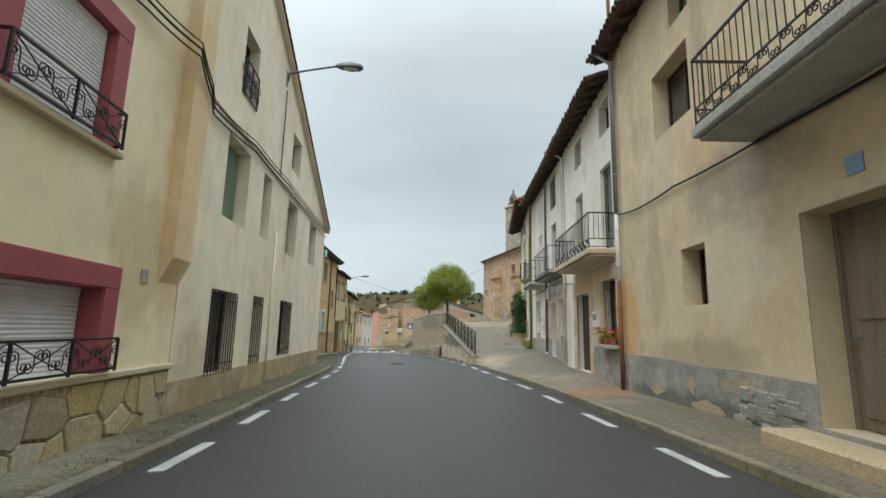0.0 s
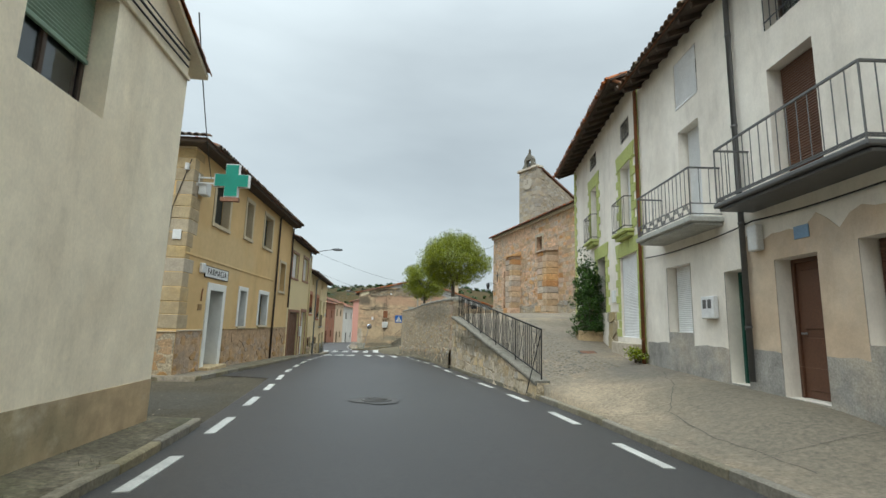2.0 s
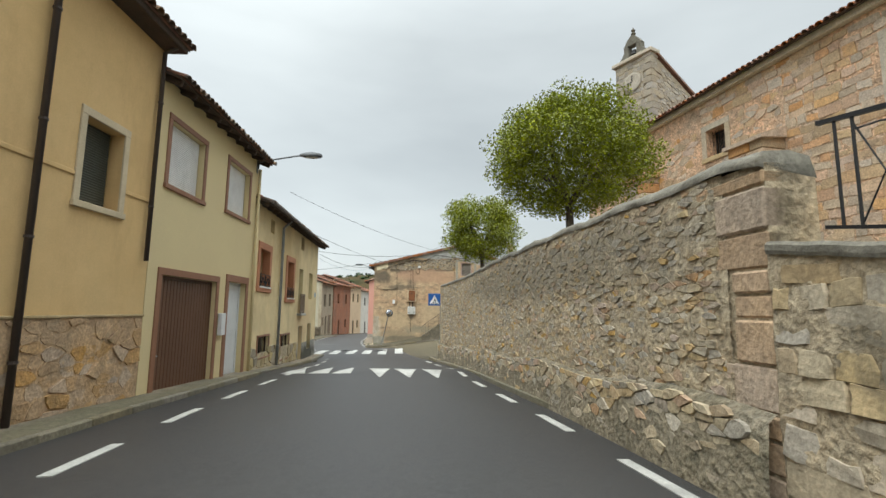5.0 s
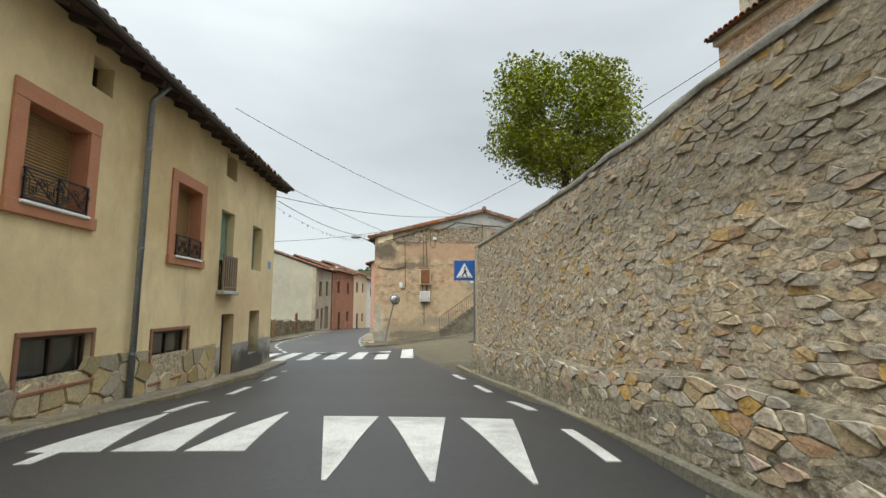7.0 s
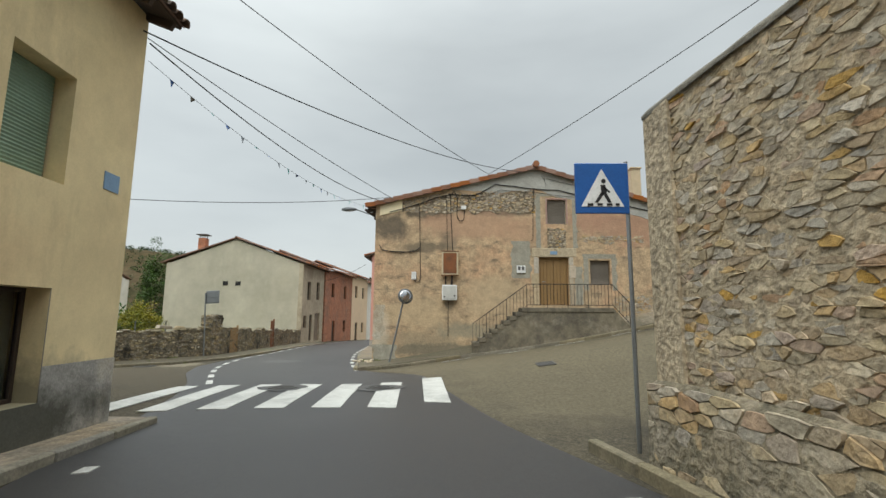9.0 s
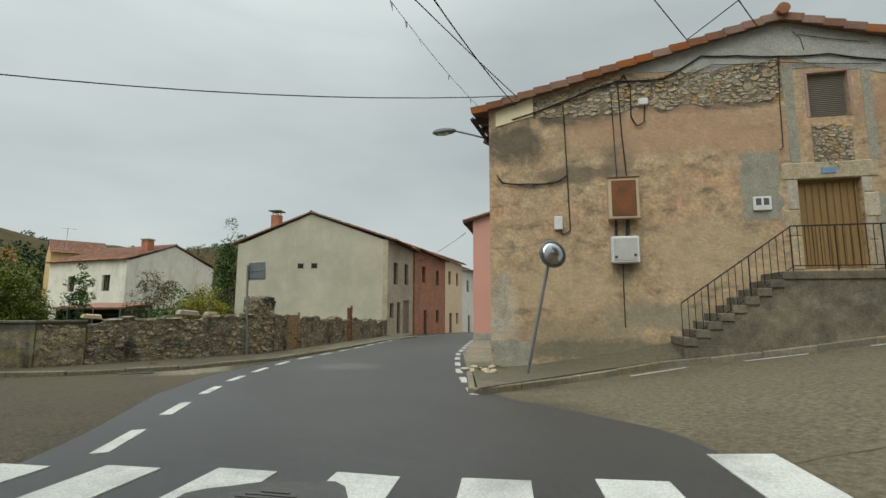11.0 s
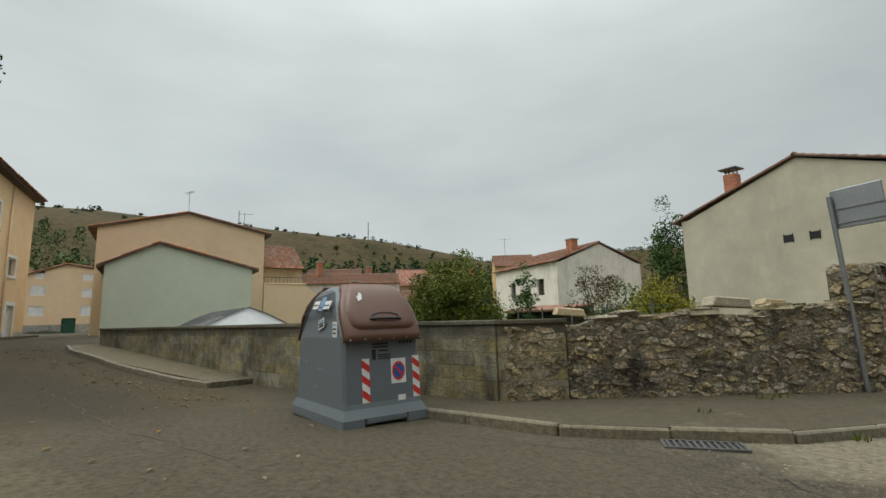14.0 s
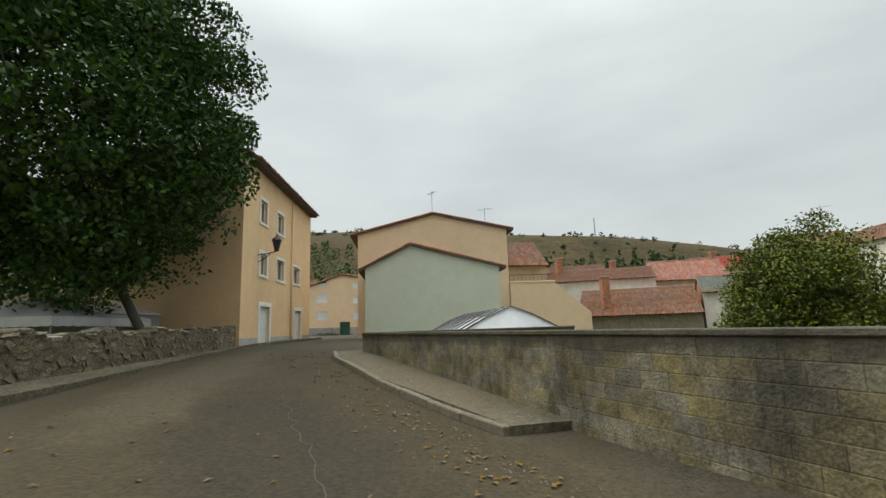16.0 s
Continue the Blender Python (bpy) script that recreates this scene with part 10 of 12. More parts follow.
# ---- trees and shrubs ----
def leaf_cloud(m, rng, centre, rad, count, size, squash=1.0, hollow=0.35):
    """Small bent leaves strewn through a clump."""
    for _ in range(count):
        v = Vector((rng.gauss(0, 1), rng.gauss(0, 1), rng.gauss(0, 1))).normalized() * (hollow + (1 - hollow) * rng.random() ** 0.5) * rad
        c = Vector(centre) + Vector((v.x, v.y, v.z * squash))
        s = size * rng.uniform(0.6, 1.3)
        rot = Euler((rng.uniform(-1.1, 1.1), rng.uniform(-1.1, 1.1), rng.uniform(0, 6.28))).to_matrix()
        p = [c + rot @ Vector(q) * s for q in ((-0.5, -0.05, 0), (0.0, -0.3, -0.05), (0.55, 0.0, -0.12), (0.0, 0.3, -0.05))]
        m.add(p, ((0, 1, 2, 3),))


def tree(name, label, base, trunk_h, centre, radii, clumps, per, size, mat, seed, trunk_r=0.12, clump_r=0.55, limbs=7, group=""):
    rng = random.Random(seed)
    e = thing(name, label, "tree", at=Matrix.Translation(base), group=group)
    c = Vector(centre) - Vector(base)
    tr_ = M()
    fork = Vector((c.x * 0.3, c.y * 0.3, trunk_h))
    tr_.tube([(0, 0, -0.2), (0.02, 0.01, trunk_h * 0.4), (fork.x, fork.y, fork.z)], [trunk_r * 1.25, trunk_r, trunk_r * 0.85], 8)
    part("trunk", tr_, BARK, e, "grey tapered trunk", True)
    spots = []
    for _ in range(clumps):
        v = Vector((rng.gauss(0, 1), rng.gauss(0, 1), rng.gauss(0, 1))).normalized() * rng.uniform(0.35, 1.0) ** 0.5
        wob = 1 + 0.18 * noise.noise(v * 2.3 + Vector((seed, 0, 0)))
        spots.append(c + Vector((v.x * radii[0], v.y * radii[1], v.z * radii[2])) * wob)
    for i in range(limbs):
        lb = M()
        t = spots[i * len(spots) // limbs]
        mid = fork.lerp(t, 0.5) + Vector((0, 0, 0.15 * (t - fork).length))
        lb.tube([fork - Vector((0, 0, 0.1)), mid, t], [trunk_r * 0.55, trunk_r * 0.35, trunk_r * 0.1], 6)
        for j in range(2):
            q = spots[(i * len(spots) // limbs + 3 + j) % len(spots)]
            if (q - mid).length < radii[0] * 1.1:
                lb.tube([mid, mid.lerp(q, 0.6) + Vector((0, 0, 0.1)), q], [trunk_r * 0.3, trunk_r * 0.18, trunk_r * 0.06], 5)
        part("limb", lb, BARK, e, "", True)
    lv = M()
    for s in spots:
        leaf_cloud(lv, rng, s, clump_r * rng.uniform(0.7, 1.25), per, size, 0.75)
    o = new("crown", lv.raw("crown", mat))
    o.parent = e
    return e


tree("plane_tree", "round clipped tree with bright green leaves behind the retaining wall", (1.95, 42.4, 1.9), 2.2, (1.95, 42.4, 5.35), (2.1, 2.1, 1.65), 300, 210, 0.075, LEAF_BRIGHT, 5, 0.12, 0.5, group="clipped trees on the square")
tree("plane_tree", "smaller round tree with bright green leaves behind the retaining wall", (0.4, 50.8, 1.95), 1.6, (0.4, 50.8, 4.8), (1.62, 1.62, 1.4), 200, 180, 0.08, LEAF_BRIGHT, 6, 0.1, 0.45, group="clipped trees on the square")
tree("walnut_tree", "large dark green broadleaf tree leaning over the stone wall", (-35.2, 54.1, -1.5), 2.6, (-34.0, 52.0, 7.25), (5.8, 5.6, 6.35), 720, 150, 0.2, LEAF_DARK, 9, 0.17, 1.0, 12)


def shrub(name, label, base, radii, clumps, per, size, mat, seed, clump_r=0.4):
    rng = random.Random(seed)
    e = thing(name, label, "shrub", at=Matrix.Translation(base))
    st = M()
    lv = M()
    for i in range(clumps):
        v = Vector((rng.gauss(0, 1), rng.gauss(0, 1), abs(rng.gauss(0, 1)))).normalized() * rng.uniform(0.3, 1.0) ** 0.5
        p = Vector((v.x * radii[0], v.y * radii[1], v.z * radii[2] + 0.2)) * (1 + 0.2 * noise.noise(v * 2 + Vector((seed, 1, 0))))
        if i % 6 == 0:
            st.tube([(0, 0, -0.2), p * 0.5, p], [0.04, 0.025, 0.008], 5)
        leaf_cloud(lv, rng, p, clump_r * rng.uniform(0.7, 1.2), per, size, 0.8)
    part("stem", st, BARK, e)
    o = new("foliage", lv.raw("foliage", mat))
    o.parent = e
    return e


shrub("olive_bush", "broad yellowish green bush behind the block wall", (-31.5, 75.8, -2.0), (2.35, 2.35, 4.1), 380, 170, 0.105, LEAF_OLIVE, 21, 0.6)
shrub("garden_bush", "yellowing round garden shrub", (-25.0, 82.4, -2.0), (1.5, 1.5, 2.7), 130, 90, 0.09, LEAF_YELLOW, 22, 0.45)
shrub("young_tree", "slender young tree with dark green leaves beside the shed", (-31.0, 79.8, -2.0), (0.75, 0.75, 4.1), 46, 50, 0.13, LEAF_DARK, 28, 0.32)
shrub("garden_bush", "dark green garden shrub", (-27.0, 83.0, -2.0), (1.8, 2.0, 2.3), 80, 60, 0.16, LEAF_DARK, 23, 0.5)
shrub("garden_bush", "thin brownish garden shrub", (-29.2, 83.5, -2.0), (1.9, 1.7, 4.3), 120, 55, 0.1, LEAF_BROWN, 24, 0.45)
shrub("tall_bush", "tall slender poplar beside the blank gable", (-30.1, 92.0, -2.0), (1.7, 1.7, 8.6), 190, 70, 0.15, LEAF_POPLAR, 25, 0.55)
shrub("climbing_rose", "tall dark green climbing shrub in a planter by the white house", (5.95, 29.9, 0.95), (0.55, 0.6, 3.1), 150, 70, 0.08, LEAF_DARK, 26, 0.27)
shrub("weed_tuft", "small green weeds at the foot of a downpipe", (5.45, 25.3, 0.42), (0.35, 0.3, 0.3), 14, 40, 0.07, LEAF_BRIGHT, 27, 0.15)
thing("planter", "old stone planter box by the house wall", "planter", M().box(-0.45, -0.35, 0, 0.45, 0.35, 0.4, 0.03), STONE_CUT, at=Matrix.Translation((5.95, 29.9, 0.85)) @ Matrix.Rotation(radians(-9), 4, "Z"))


cn = thing("garden_canopy", "white fabric garden canopy with a scalloped valance behind the stone wall", "canopy", at=Matrix.Translation((-35.0, 51.4, -1.6)))
cm = M().add([(-2.7, -1.7, 1.75), (2.7, -1.7, 1.75), (2.7, 1.7, 1.75), (-2.7, 1.7, 1.75), (-1.1, 0, 2.4), (1.1, 0, 2.4)], ((0, 1, 5, 4), (1, 2, 5), (2, 3, 4, 5), (3, 0, 4)))
sk = part("roof", cm, PLASTIC_FILM, cn, "white fabric hipped roof")
sk.modifiers.new("thickness", "SOLIDIFY").thickness = 0.012
for x0, y0, x1, y1 in ((-2.7, -1.7, 2.7, -1.7), (2.7, -1.7, 2.7, 1.7), (2.7, 1.7, -2.7, 1.7), (-2.7, 1.7, -2.7, -1.7)):
    vl, k = M(), 24
    for i in range(k):
        for t in (i / k, (i + 1) / k):
            x, y, dz_ = x0 + (x1 - x0) * t, y0 + (y1 - y0) * t, 0.27 + 0.03 * abs(math.sin(t * k * 1.57))
            vl.v += [(x, y, 1.745), (x, y, 1.745 - dz_)]
        vl.f.append((4 * i, 4 * i + 1, 4 * i + 3, 4 * i + 2))
    q = part("valance", vl, PLASTIC_FILM, cn)
    q.modifiers.new("thickness", "SOLIDIFY").thickness = 0.008
for x in (-2.6, 2.6):
    for y in (-1.6, 1.6):
        part("post", M().cyl((x, y, -0.2), (x, y, 1.74), 0.03, 8), ALU, cn)


# ---- hills ----
def hill(name, label, cx, cy, rx, ry, h, z0, seed, rot=0.0, n=70):
    m = M()
    for j in range(n + 1):
        for i in range(n + 1):
            a, b = -1 + 2 * i / n, -1 + 2 * j / n
            r = math.hypot(a, b)
            f = math.cos(min(1, r) * math.pi / 2) ** 1.3
            x, y = a * rx, b * ry
            nz = noise.fractal(Vector((x / 90 + seed, y / 90, 0)), 1.0, 2.0, 5)
            X, Y = cx + x * math.cos(rot) - y * math.sin(rot), cy + x * math.sin(rot) + y * math.cos(rot)
            m.v.append((X, Y, z0 + h * f * (1 + 0.06 * nz) + 1.2 * f * nz))
    m.f = [(j * (n + 1) + i, j * (n + 1) + i + 1, (j + 1) * (n + 1) + i + 1, (j + 1) * (n + 1) + i) for j in range(n) for i in range(n)]
    o = new(name, m.raw(name, GRASS))
    o.data.polygons.foreach_set("use_smooth", [True] * len(o.data.polygons))
    return tagged(o, label, "hill", kind="structure")


hills = [hill("hill_west", "dry grassy hill dotted with dark bushes", -296, -6, 170, 554, 64, -8, 1.0, -0.07), hill("hill_northwest", "dry hill behind the village", -300, 330, 200, 220, 52, -10, 2.0), hill("hill_north", "wooded hill at the end of the street", 0, 560, 420, 200, 56, -14, 3.0), hill("hill_gardens", "dark wooded hill beyond the white garden house", -200, 325, 150, 100, 49, -10, 5.0)]
for hb, cnt, sd, mat, sz in ((hills[0], 2200, 3, LEAF_PINE, 1.5), (hills[1], 500, 4, LEAF_PINE, 1.8), (hills[2], 2600, 5, LEAF_PINE, 3.2)):
    rng = random.Random(sd)
    m = M()
    vs = hb.data.vertices
    for _ in range(cnt):
        v = vs[rng.randrange(len(vs))].co
        if v.z < 2:
            continue
        c = v + Vector((rng.uniform(-3, 3), rng.uniform(-3, 3), 0.6))
        leaf_cloud(m, rng, c, sz * rng.uniform(0.5, 1.2), 16, sz * 0.9, 0.8)
    o = new("hill_bushes", m.raw("hill_bushes", mat))
    tagged(o, "scattered dark bushes and trees on the slope", "bushes", kind="stuff")
rng = random.Random(12)
m = M()
for i in range(760):
    t = rng.random()
    x, y = -150 - 30 * rng.random(), (60 + 150 * t if i % 4 else -30 + 240 * t)
    zb = 5 + 10 * rng.random() ** 1.2
    for k in range(5):
        leaf_cloud(m, rng, (x, y, zb + 1.2 * k), 1.9 - 0.28 * k, 9, 1.1, 0.9)
tagged(new("tree_belt", m.raw("tree_belt", LEAF_PINE)), "belt of dark pines below the hill", "trees", kind="stuff")


# ---- recycling container ----
def container():
    e = thing("recycling_container", "grey plastic waste container with a brown lid and reflective stripes", "container", at=Matrix.Translation((-18.51, 65.70, gz(-18.51, 65.70))) @ Matrix.Rotation(radians(-84.9), 4, "Z") @ Matrix.Diagonal((0.9, 0.965, 0.95, 1)))
    X, Y = 0.60, 0.80
    prof = [(-Y, 0.17), (-Y + 0.03, 0.3), (-Y + 0.08, 1.10), (-0.72, 1.12), (-0.60, 1.36), (-0.47, 1.60), (-0.38, 1.70), (-0.27, 1.77), (-0.12, 1.80), (0.12, 1.80), (0.27, 1.77), (0.38, 1.70), (0.47, 1.60), (0.60, 1.36), (0.72, 1.12), (Y - 0.08, 1.10), (Y - 0.03, 0.3), (Y, 0.17)]

    pull = lambda z: 0.17 * max(0.0, min(1.0, (z - 1.44) / 0.36)) ** 1.3

    def shell_of(x0, x1, pr, inset):
        """The profile drawn along x, with chamfered ends."""
        m = M()
        cy, cz = 0.0, sum(z for _, z in pr) / len(pr)
        rows = [(x0, inset), (x0 + inset, 0.0), (x1 - inset, 0.0), (x1, inset)]
        n = len(pr)
        for x, k in rows:
            for y, z in pr:
                r = math.hypot(y - cy, z - cz)
                zz = cz + (z - cz) * (1 - k / r)
                m.v.append((x - math.copysign(pull(zz), x), cy + (y - cy) * (1 - k / r), zz))
        m.f = [(i * n + q, i * n + (q + 1) % n, (i + 1) * n + (q + 1) % n, (i + 1) * n + q) for i in range(3) for q in range(n)] + [tuple(range(n)), tuple(range(3 * n, 4 * n))[::-1]]
        return m

    part("body", shell_of(-X, X, prof, 0.05), BIN_GREY, e)
    for xa, xb, ya, zl in ((-X - 0.05, -X + 0.28, -Y - 0.05, 0.0), (X - 0.28, X + 0.05, -Y - 0.05, 0.0), (-X + 0.281, X - 0.281, -Y + 0.1, 0.05)):
        part("foot", M().box(xa, ya, zl, xb, Y + 0.05, 0.15, 0.02), BIN_GREY, e)
    base = M()
    base.add([(x, y, z) for x, y, z in ((-X - 0.05, -Y - 0.05, 0.13), (X + 0.05, -Y - 0.05, 0.13), (X + 0.05, Y + 0.05, 0.13), (-X - 0.05, Y + 0.05, 0.13), (-X, -Y + 0.01, 0.24), (X, -Y + 0.01, 0.24), (X, Y - 0.01, 0.24), (-X, Y - 0.01, 0.24))], ((0, 1, 5, 4), (1, 2, 6, 5), (2, 3, 7, 6), (3, 0, 4, 7)))
    part("base", base, BIN_GREY, e, "moulded grey foot")
    for sgn in (1, -1):
        curve = [(0.80, 1.06), (0.785, 1.14), (0.735, 1.25), (0.66, 1.39), (0.57, 1.55), (0.49, 1.66), (0.40, 1.735), (0.29, 1.79)]
        k = len(curve)

        def on_lid(x, s, lift):
            """Point at share s of the curve, raised by lift, drawn in towards the top."""
            q = min(s * (k - 1), k - 1.001)
            i, f = int(q), q - int(q)
            y, z = (curve[i][n] + (curve[i + 1][n] - curve[i][n]) * f for n in (0, 1))
            dy, dz = curve[i + 1][0] - curve[i][0], curve[i + 1][1] - curve[i][1]
            r = math.hypot(dy, dz)
            return (x * (1 - pull(z) / X), sgn * (y + dz / r * lift), z - dy / r * lift)

        m = M()
        cols = [(-X + 0.0, -0.05), (-X + 0.005, 0.0), (-X + 0.05, 0.035), (-0.3, 0.04), (0.3, 0.04), (X - 0.05, 0.035), (X - 0.005, 0.0), (X - 0.0, -0.05)]
        for x, lift in cols:
            m.v += [on_lid(x, i / (k - 1), lift) for i in range(k)]
        m.f = [(c * k + i, c * k + i + 1, (c + 1) * k + i + 1, (c + 1) * k + i) for c in range(len(cols) - 1) for i in range(k - 1)]
        lid = part("lid", m, BIN_BROWN, e, "curved brown plastic lid", True)
        lid.modifiers.new("thickness", "SOLIDIFY").thickness = 0.02
        pan, nu, nv = M(), 28, 16
        for c in range(nu + 1):
            for i in range(nv + 1):
                a, q = -1 + 2 * c / nu, -1 + 2 * i / nv
                a, q = math.copysign(abs(a) ** 0.7, a), math.copysign(abs(q) ** 0.7, q)
                bulge = max(0.0, 1 - abs(a) ** 5 - abs(q) ** 5) ** 0.4
                pan.v.append(on_lid(0.52 * a, 0.575 + 0.375 * q, 0.026 + 0.07 * bulge))
        pan.f = [(c * (nv + 1) + i, c * (nv + 1) + i + 1, (c + 1) * (nv + 1) + i + 1, (c + 1) * (nv + 1) + i) for c in range(nu) for i in range(nv)]
        part("lid_panel", pan, BIN_BROWN, lid, "domed lid panel", True)
        part("handle", M().tube([on_lid(-0.27, 0.34, 0.08), on_lid(-0.21, 0.33, 0.12), on_lid(0.17, 0.33, 0.12), on_lid(0.23, 0.34, 0.08)], 0.017, 8), BLACK_P, lid)
        # no hollow is cut: a black tube on the lid paints its shade
        part("grip_shade_bar", M().tube([on_lid(-0.24, 0.36, 0.09)] + [on_lid(0.22 * math.cos(t) - 0.02, 0.36 + 0.06 * math.sin(t), 0.094) for t in (2.6, 2.0, 1.57, 1.1, 0.5)] + [on_lid(0.20, 0.36, 0.09)], 0.012, 6), BLACK_P, lid, "raised black bar standing for the shade in the grip hollow")
        part("scratch", M().add([on_lid(x, q - 0.05, 0.104) for x, q in ((0.36, 0.60), (0.30, 0.62), (0.29, 0.70), (0.34, 0.74), (0.35, 0.68), (0.38, 0.66))], ((0, 1, 2, 3, 4, 5),)), WHITE_P, lid, "worn white scratch")
        for i in range(6):
            x = -X + 0.06 + (2 * X - 0.12) * i / 5
            part("rivet", M().lathe([(0.014, 0), (0.01, 0.012), (0.002, 0.014)], 8, (0, 0, 0)), ALU, lid).matrix_basis = Matrix.Translation((x, sgn * 0.835, 1.085)) @ Matrix.Rotation(radians(-90 * sgn), 4, "X")
    yb = lambda z: interp(z, (0.3, 1.10), (Y - 0.03, Y - 0.08))

    def flat(x0, x1, z0, z1, off):
        return M().add([(x0, yb(z0) + off, z0), (x1, yb(z0) + off, z0), (x1, yb(z1) + off, z1), (x0, yb(z1) + off, z1)], ((0, 1, 2, 3),))

    for x in (0.27, -0.53):
        w = 0.058
        part("reflector", flat(x - w, x + w, 0.30, 0.84, 0.003), WHITE_P, e, "white reflective strip")
        for i in range(3):
            z0 = 0.32 + 0.18 * i
            part("reflector_stripe", M().add([(a, yb(b) + 0.006, b) for a, b in ((x - w, z0 - 0.02), (x + w, z0 + 0.06), (x + w, z0 + 0.15), (x - w, z0 + 0.07))], ((0, 1, 2, 3),)), RED_P, e, "red slanting stripe")
    st = part("parking_sticker", flat(-0.36, -0.12, 0.50, 0.82, 0.004), WHITE_P, e, "cream square sticker with a round blue and red sign")

    def disc(r, off, inner=0.0):
        d, n = M(), 24
        d.v = [(-0.24 + q * math.cos(2 * math.pi * i / n), off + yb(0.66 + q * 1.15 * math.sin(2 * math.pi * i / n)), 0.66 + q * 1.15 * math.sin(2 * math.pi * i / n)) for q in (r, inner or 0.001) for i in range(n)]
        d.f = [(i, (i + 1) % n, n + (i + 1) % n, n + i) for i in range(n)]
        return d

    part("disc", disc(0.085, 0.008), BLUE_P, st)
    part("ring", disc(0.105, 0.010, 0.08), RED_P, st)
    part("bar", M().add([(-0.24 + a, yb(0.66 + b) + 0.012, 0.66 + b) for a, b in ((0.07, 0.05), (0.05, 0.07), (-0.07, -0.05), (-0.05, -0.07))], ((0, 1, 2, 3),)), RED_P, st)
    part("label", flat(-0.34, -0.22, 0.28, 0.35, 0.005), WHITE_P, e)
    for i, (x0, x1, z0, z1) in enumerate(((0.05, 0.30, 1.005, 1.03), (0.05, 0.30, 0.97, 0.99), (0.05, 0.2, 0.92, 0.94), (0.02, 0.22, 0.87, 0.885), (0.02, 0.22, 0.845, 0.86), (0.02, 0.22, 0.82, 0.835), (0.25, 0.31, 0.82, 0.95))):
        part("print", flat(x0 - 0.14, x1 - 0.14, z0, z1, 0.004), BLACK_P, e)
    for i in range(4):
        part("print", flat(-0.48 + 0.06 * i, -0.445 + 0.06 * i, 1.01, 1.045, 0.004), BLACK_P, e)
    for y, z, w, h, tl in ((-0.02, 1.20, 0.20, 0.13, 0.25), (0.44, 1.12, 0.14, 0.20, 0.0)):
        q = M().add([(X + 0.004, y, z), (X + 0.004, y + w, z + tl * w), (X + 0.004, y + w, z + h + tl * w), (X + 0.004, y, z + h)], ((0, 1, 2, 3),))
        stp = part("sticker", q, WHITE_P, e, "white information sticker")
        for i in range(3):
            zz = z + h * (0.2 + 0.26 * i)
            part("text_bar", M().add([(X + 0.008, y + 0.02, zz + 0.02 * tl), (X + 0.008, y + w - 0.03, zz + tl * w * 0.8), (X + 0.008, y + w - 0.03, zz + 0.022 + tl * w * 0.8), (X + 0.008, y + 0.02, zz + 0.022 + 0.02 * tl)], ((0, 1, 2, 3),)), BLACK_P if i < 2 else BLUE_PLATE, stp)
    for (y, w, z0, z1), mt in (((-0.27, 0.19, 1.50, 1.61), WHITE_P), ((-0.06, 0.14, 1.47, 1.66), BLUE_PLATE), ((0.10, 0.2, 1.49, 1.60), WHITE_P)):
        stp = part("sticker", M().add([(X - pull(z) + 0.006, yy, z) for yy, z in ((y, z0), (y + w, z0), (y + w, z1), (y, z1))], ((0, 1, 2, 3),)), mt, e, "weathered paper sticker")
        part("text_bar", M().add([(X - pull(z) + 0.010, yy, z) for yy, z in ((y + 0.02, z0 + 0.04), (y + w - 0.02, z0 + 0.04), (y + w - 0.02, z0 + 0.06), (y + 0.02, z0 + 0.06))], ((0, 1, 2, 3),)), GREYIRON, stp)
    for y, z in ((-0.42, 0.78), (0.05, 0.70), (0.3, 0.82), (-0.1, 0.45)):
        part("rivet", M().lathe([(0.012, 0), (0.008, 0.008), (0.002, 0.01)], 8, (0, 0, 0)), ALU, e).matrix_basis = Matrix.Translation((X + 0.002, y, z)) @ Matrix.Rotation(radians(90), 4, "Y")
    part("seam", M().box(X - 0.012, -0.52, 1.435, X + 0.006, 0.52, 1.445), BIN_GREY, e)
    return e


container()


# ---- signs, mirror, wires ----
sg = thing("crossing_sign", "blue square pedestrian crossing sign on a grey pole", "traffic sign", at=Matrix.Translation((-1.72, 55.9, zr(56) + 0.1)))
zc = 1.68 - zr(56) - 0.1
part("pole", M().cyl((0.33, 0.02, -0.1), (0.33, 0.02, zc + 0.36), 0.028, 8), ALU, sg)
plate = part("plate", M().box(-0.34, -0.03, zc - 0.33, 0.34, -0.005, zc + 0.33, 0.008), BLUE_P, sg)
part("triangle", M().prism([(-0.27, zc - 0.24), (0.27, zc - 0.24), (0, zc + 0.25)], -0.036, -0.031), WHITE_P, plate)
pic = M()
pic.prism([(-0.02, zc + 0.04), (0.04, zc + 0.04), (0.055, zc - 0.06), (-0.01, zc - 0.08)], -0.042, -0.037)
pic.prism([(0.0, zc - 0.06), (0.05, zc - 0.06), (0.11, zc - 0.19), (0.07, zc - 0.19)], -0.042, -0.037).prism([(-0.02, zc - 0.06), (0.03, zc - 0.06), (-0.06, zc - 0.19), (-0.1, zc - 0.19)], -0.042, -0.037)
pic.prism([(0.02, zc + 0.03), (0.1, zc - 0.05), (0.085, zc - 0.065), (0.01, zc + 0.0)], -0.042, -0.037)
pic.prism([(0.02 + 0.03 * math.cos(t), zc + 0.09 + 0.03 * math.sin(t)) for t in np.linspace(0, 5.6, 9)], -0.042, -0.037)
part("pictogram", pic, BLACK_P, plate, "black walking pictogram")
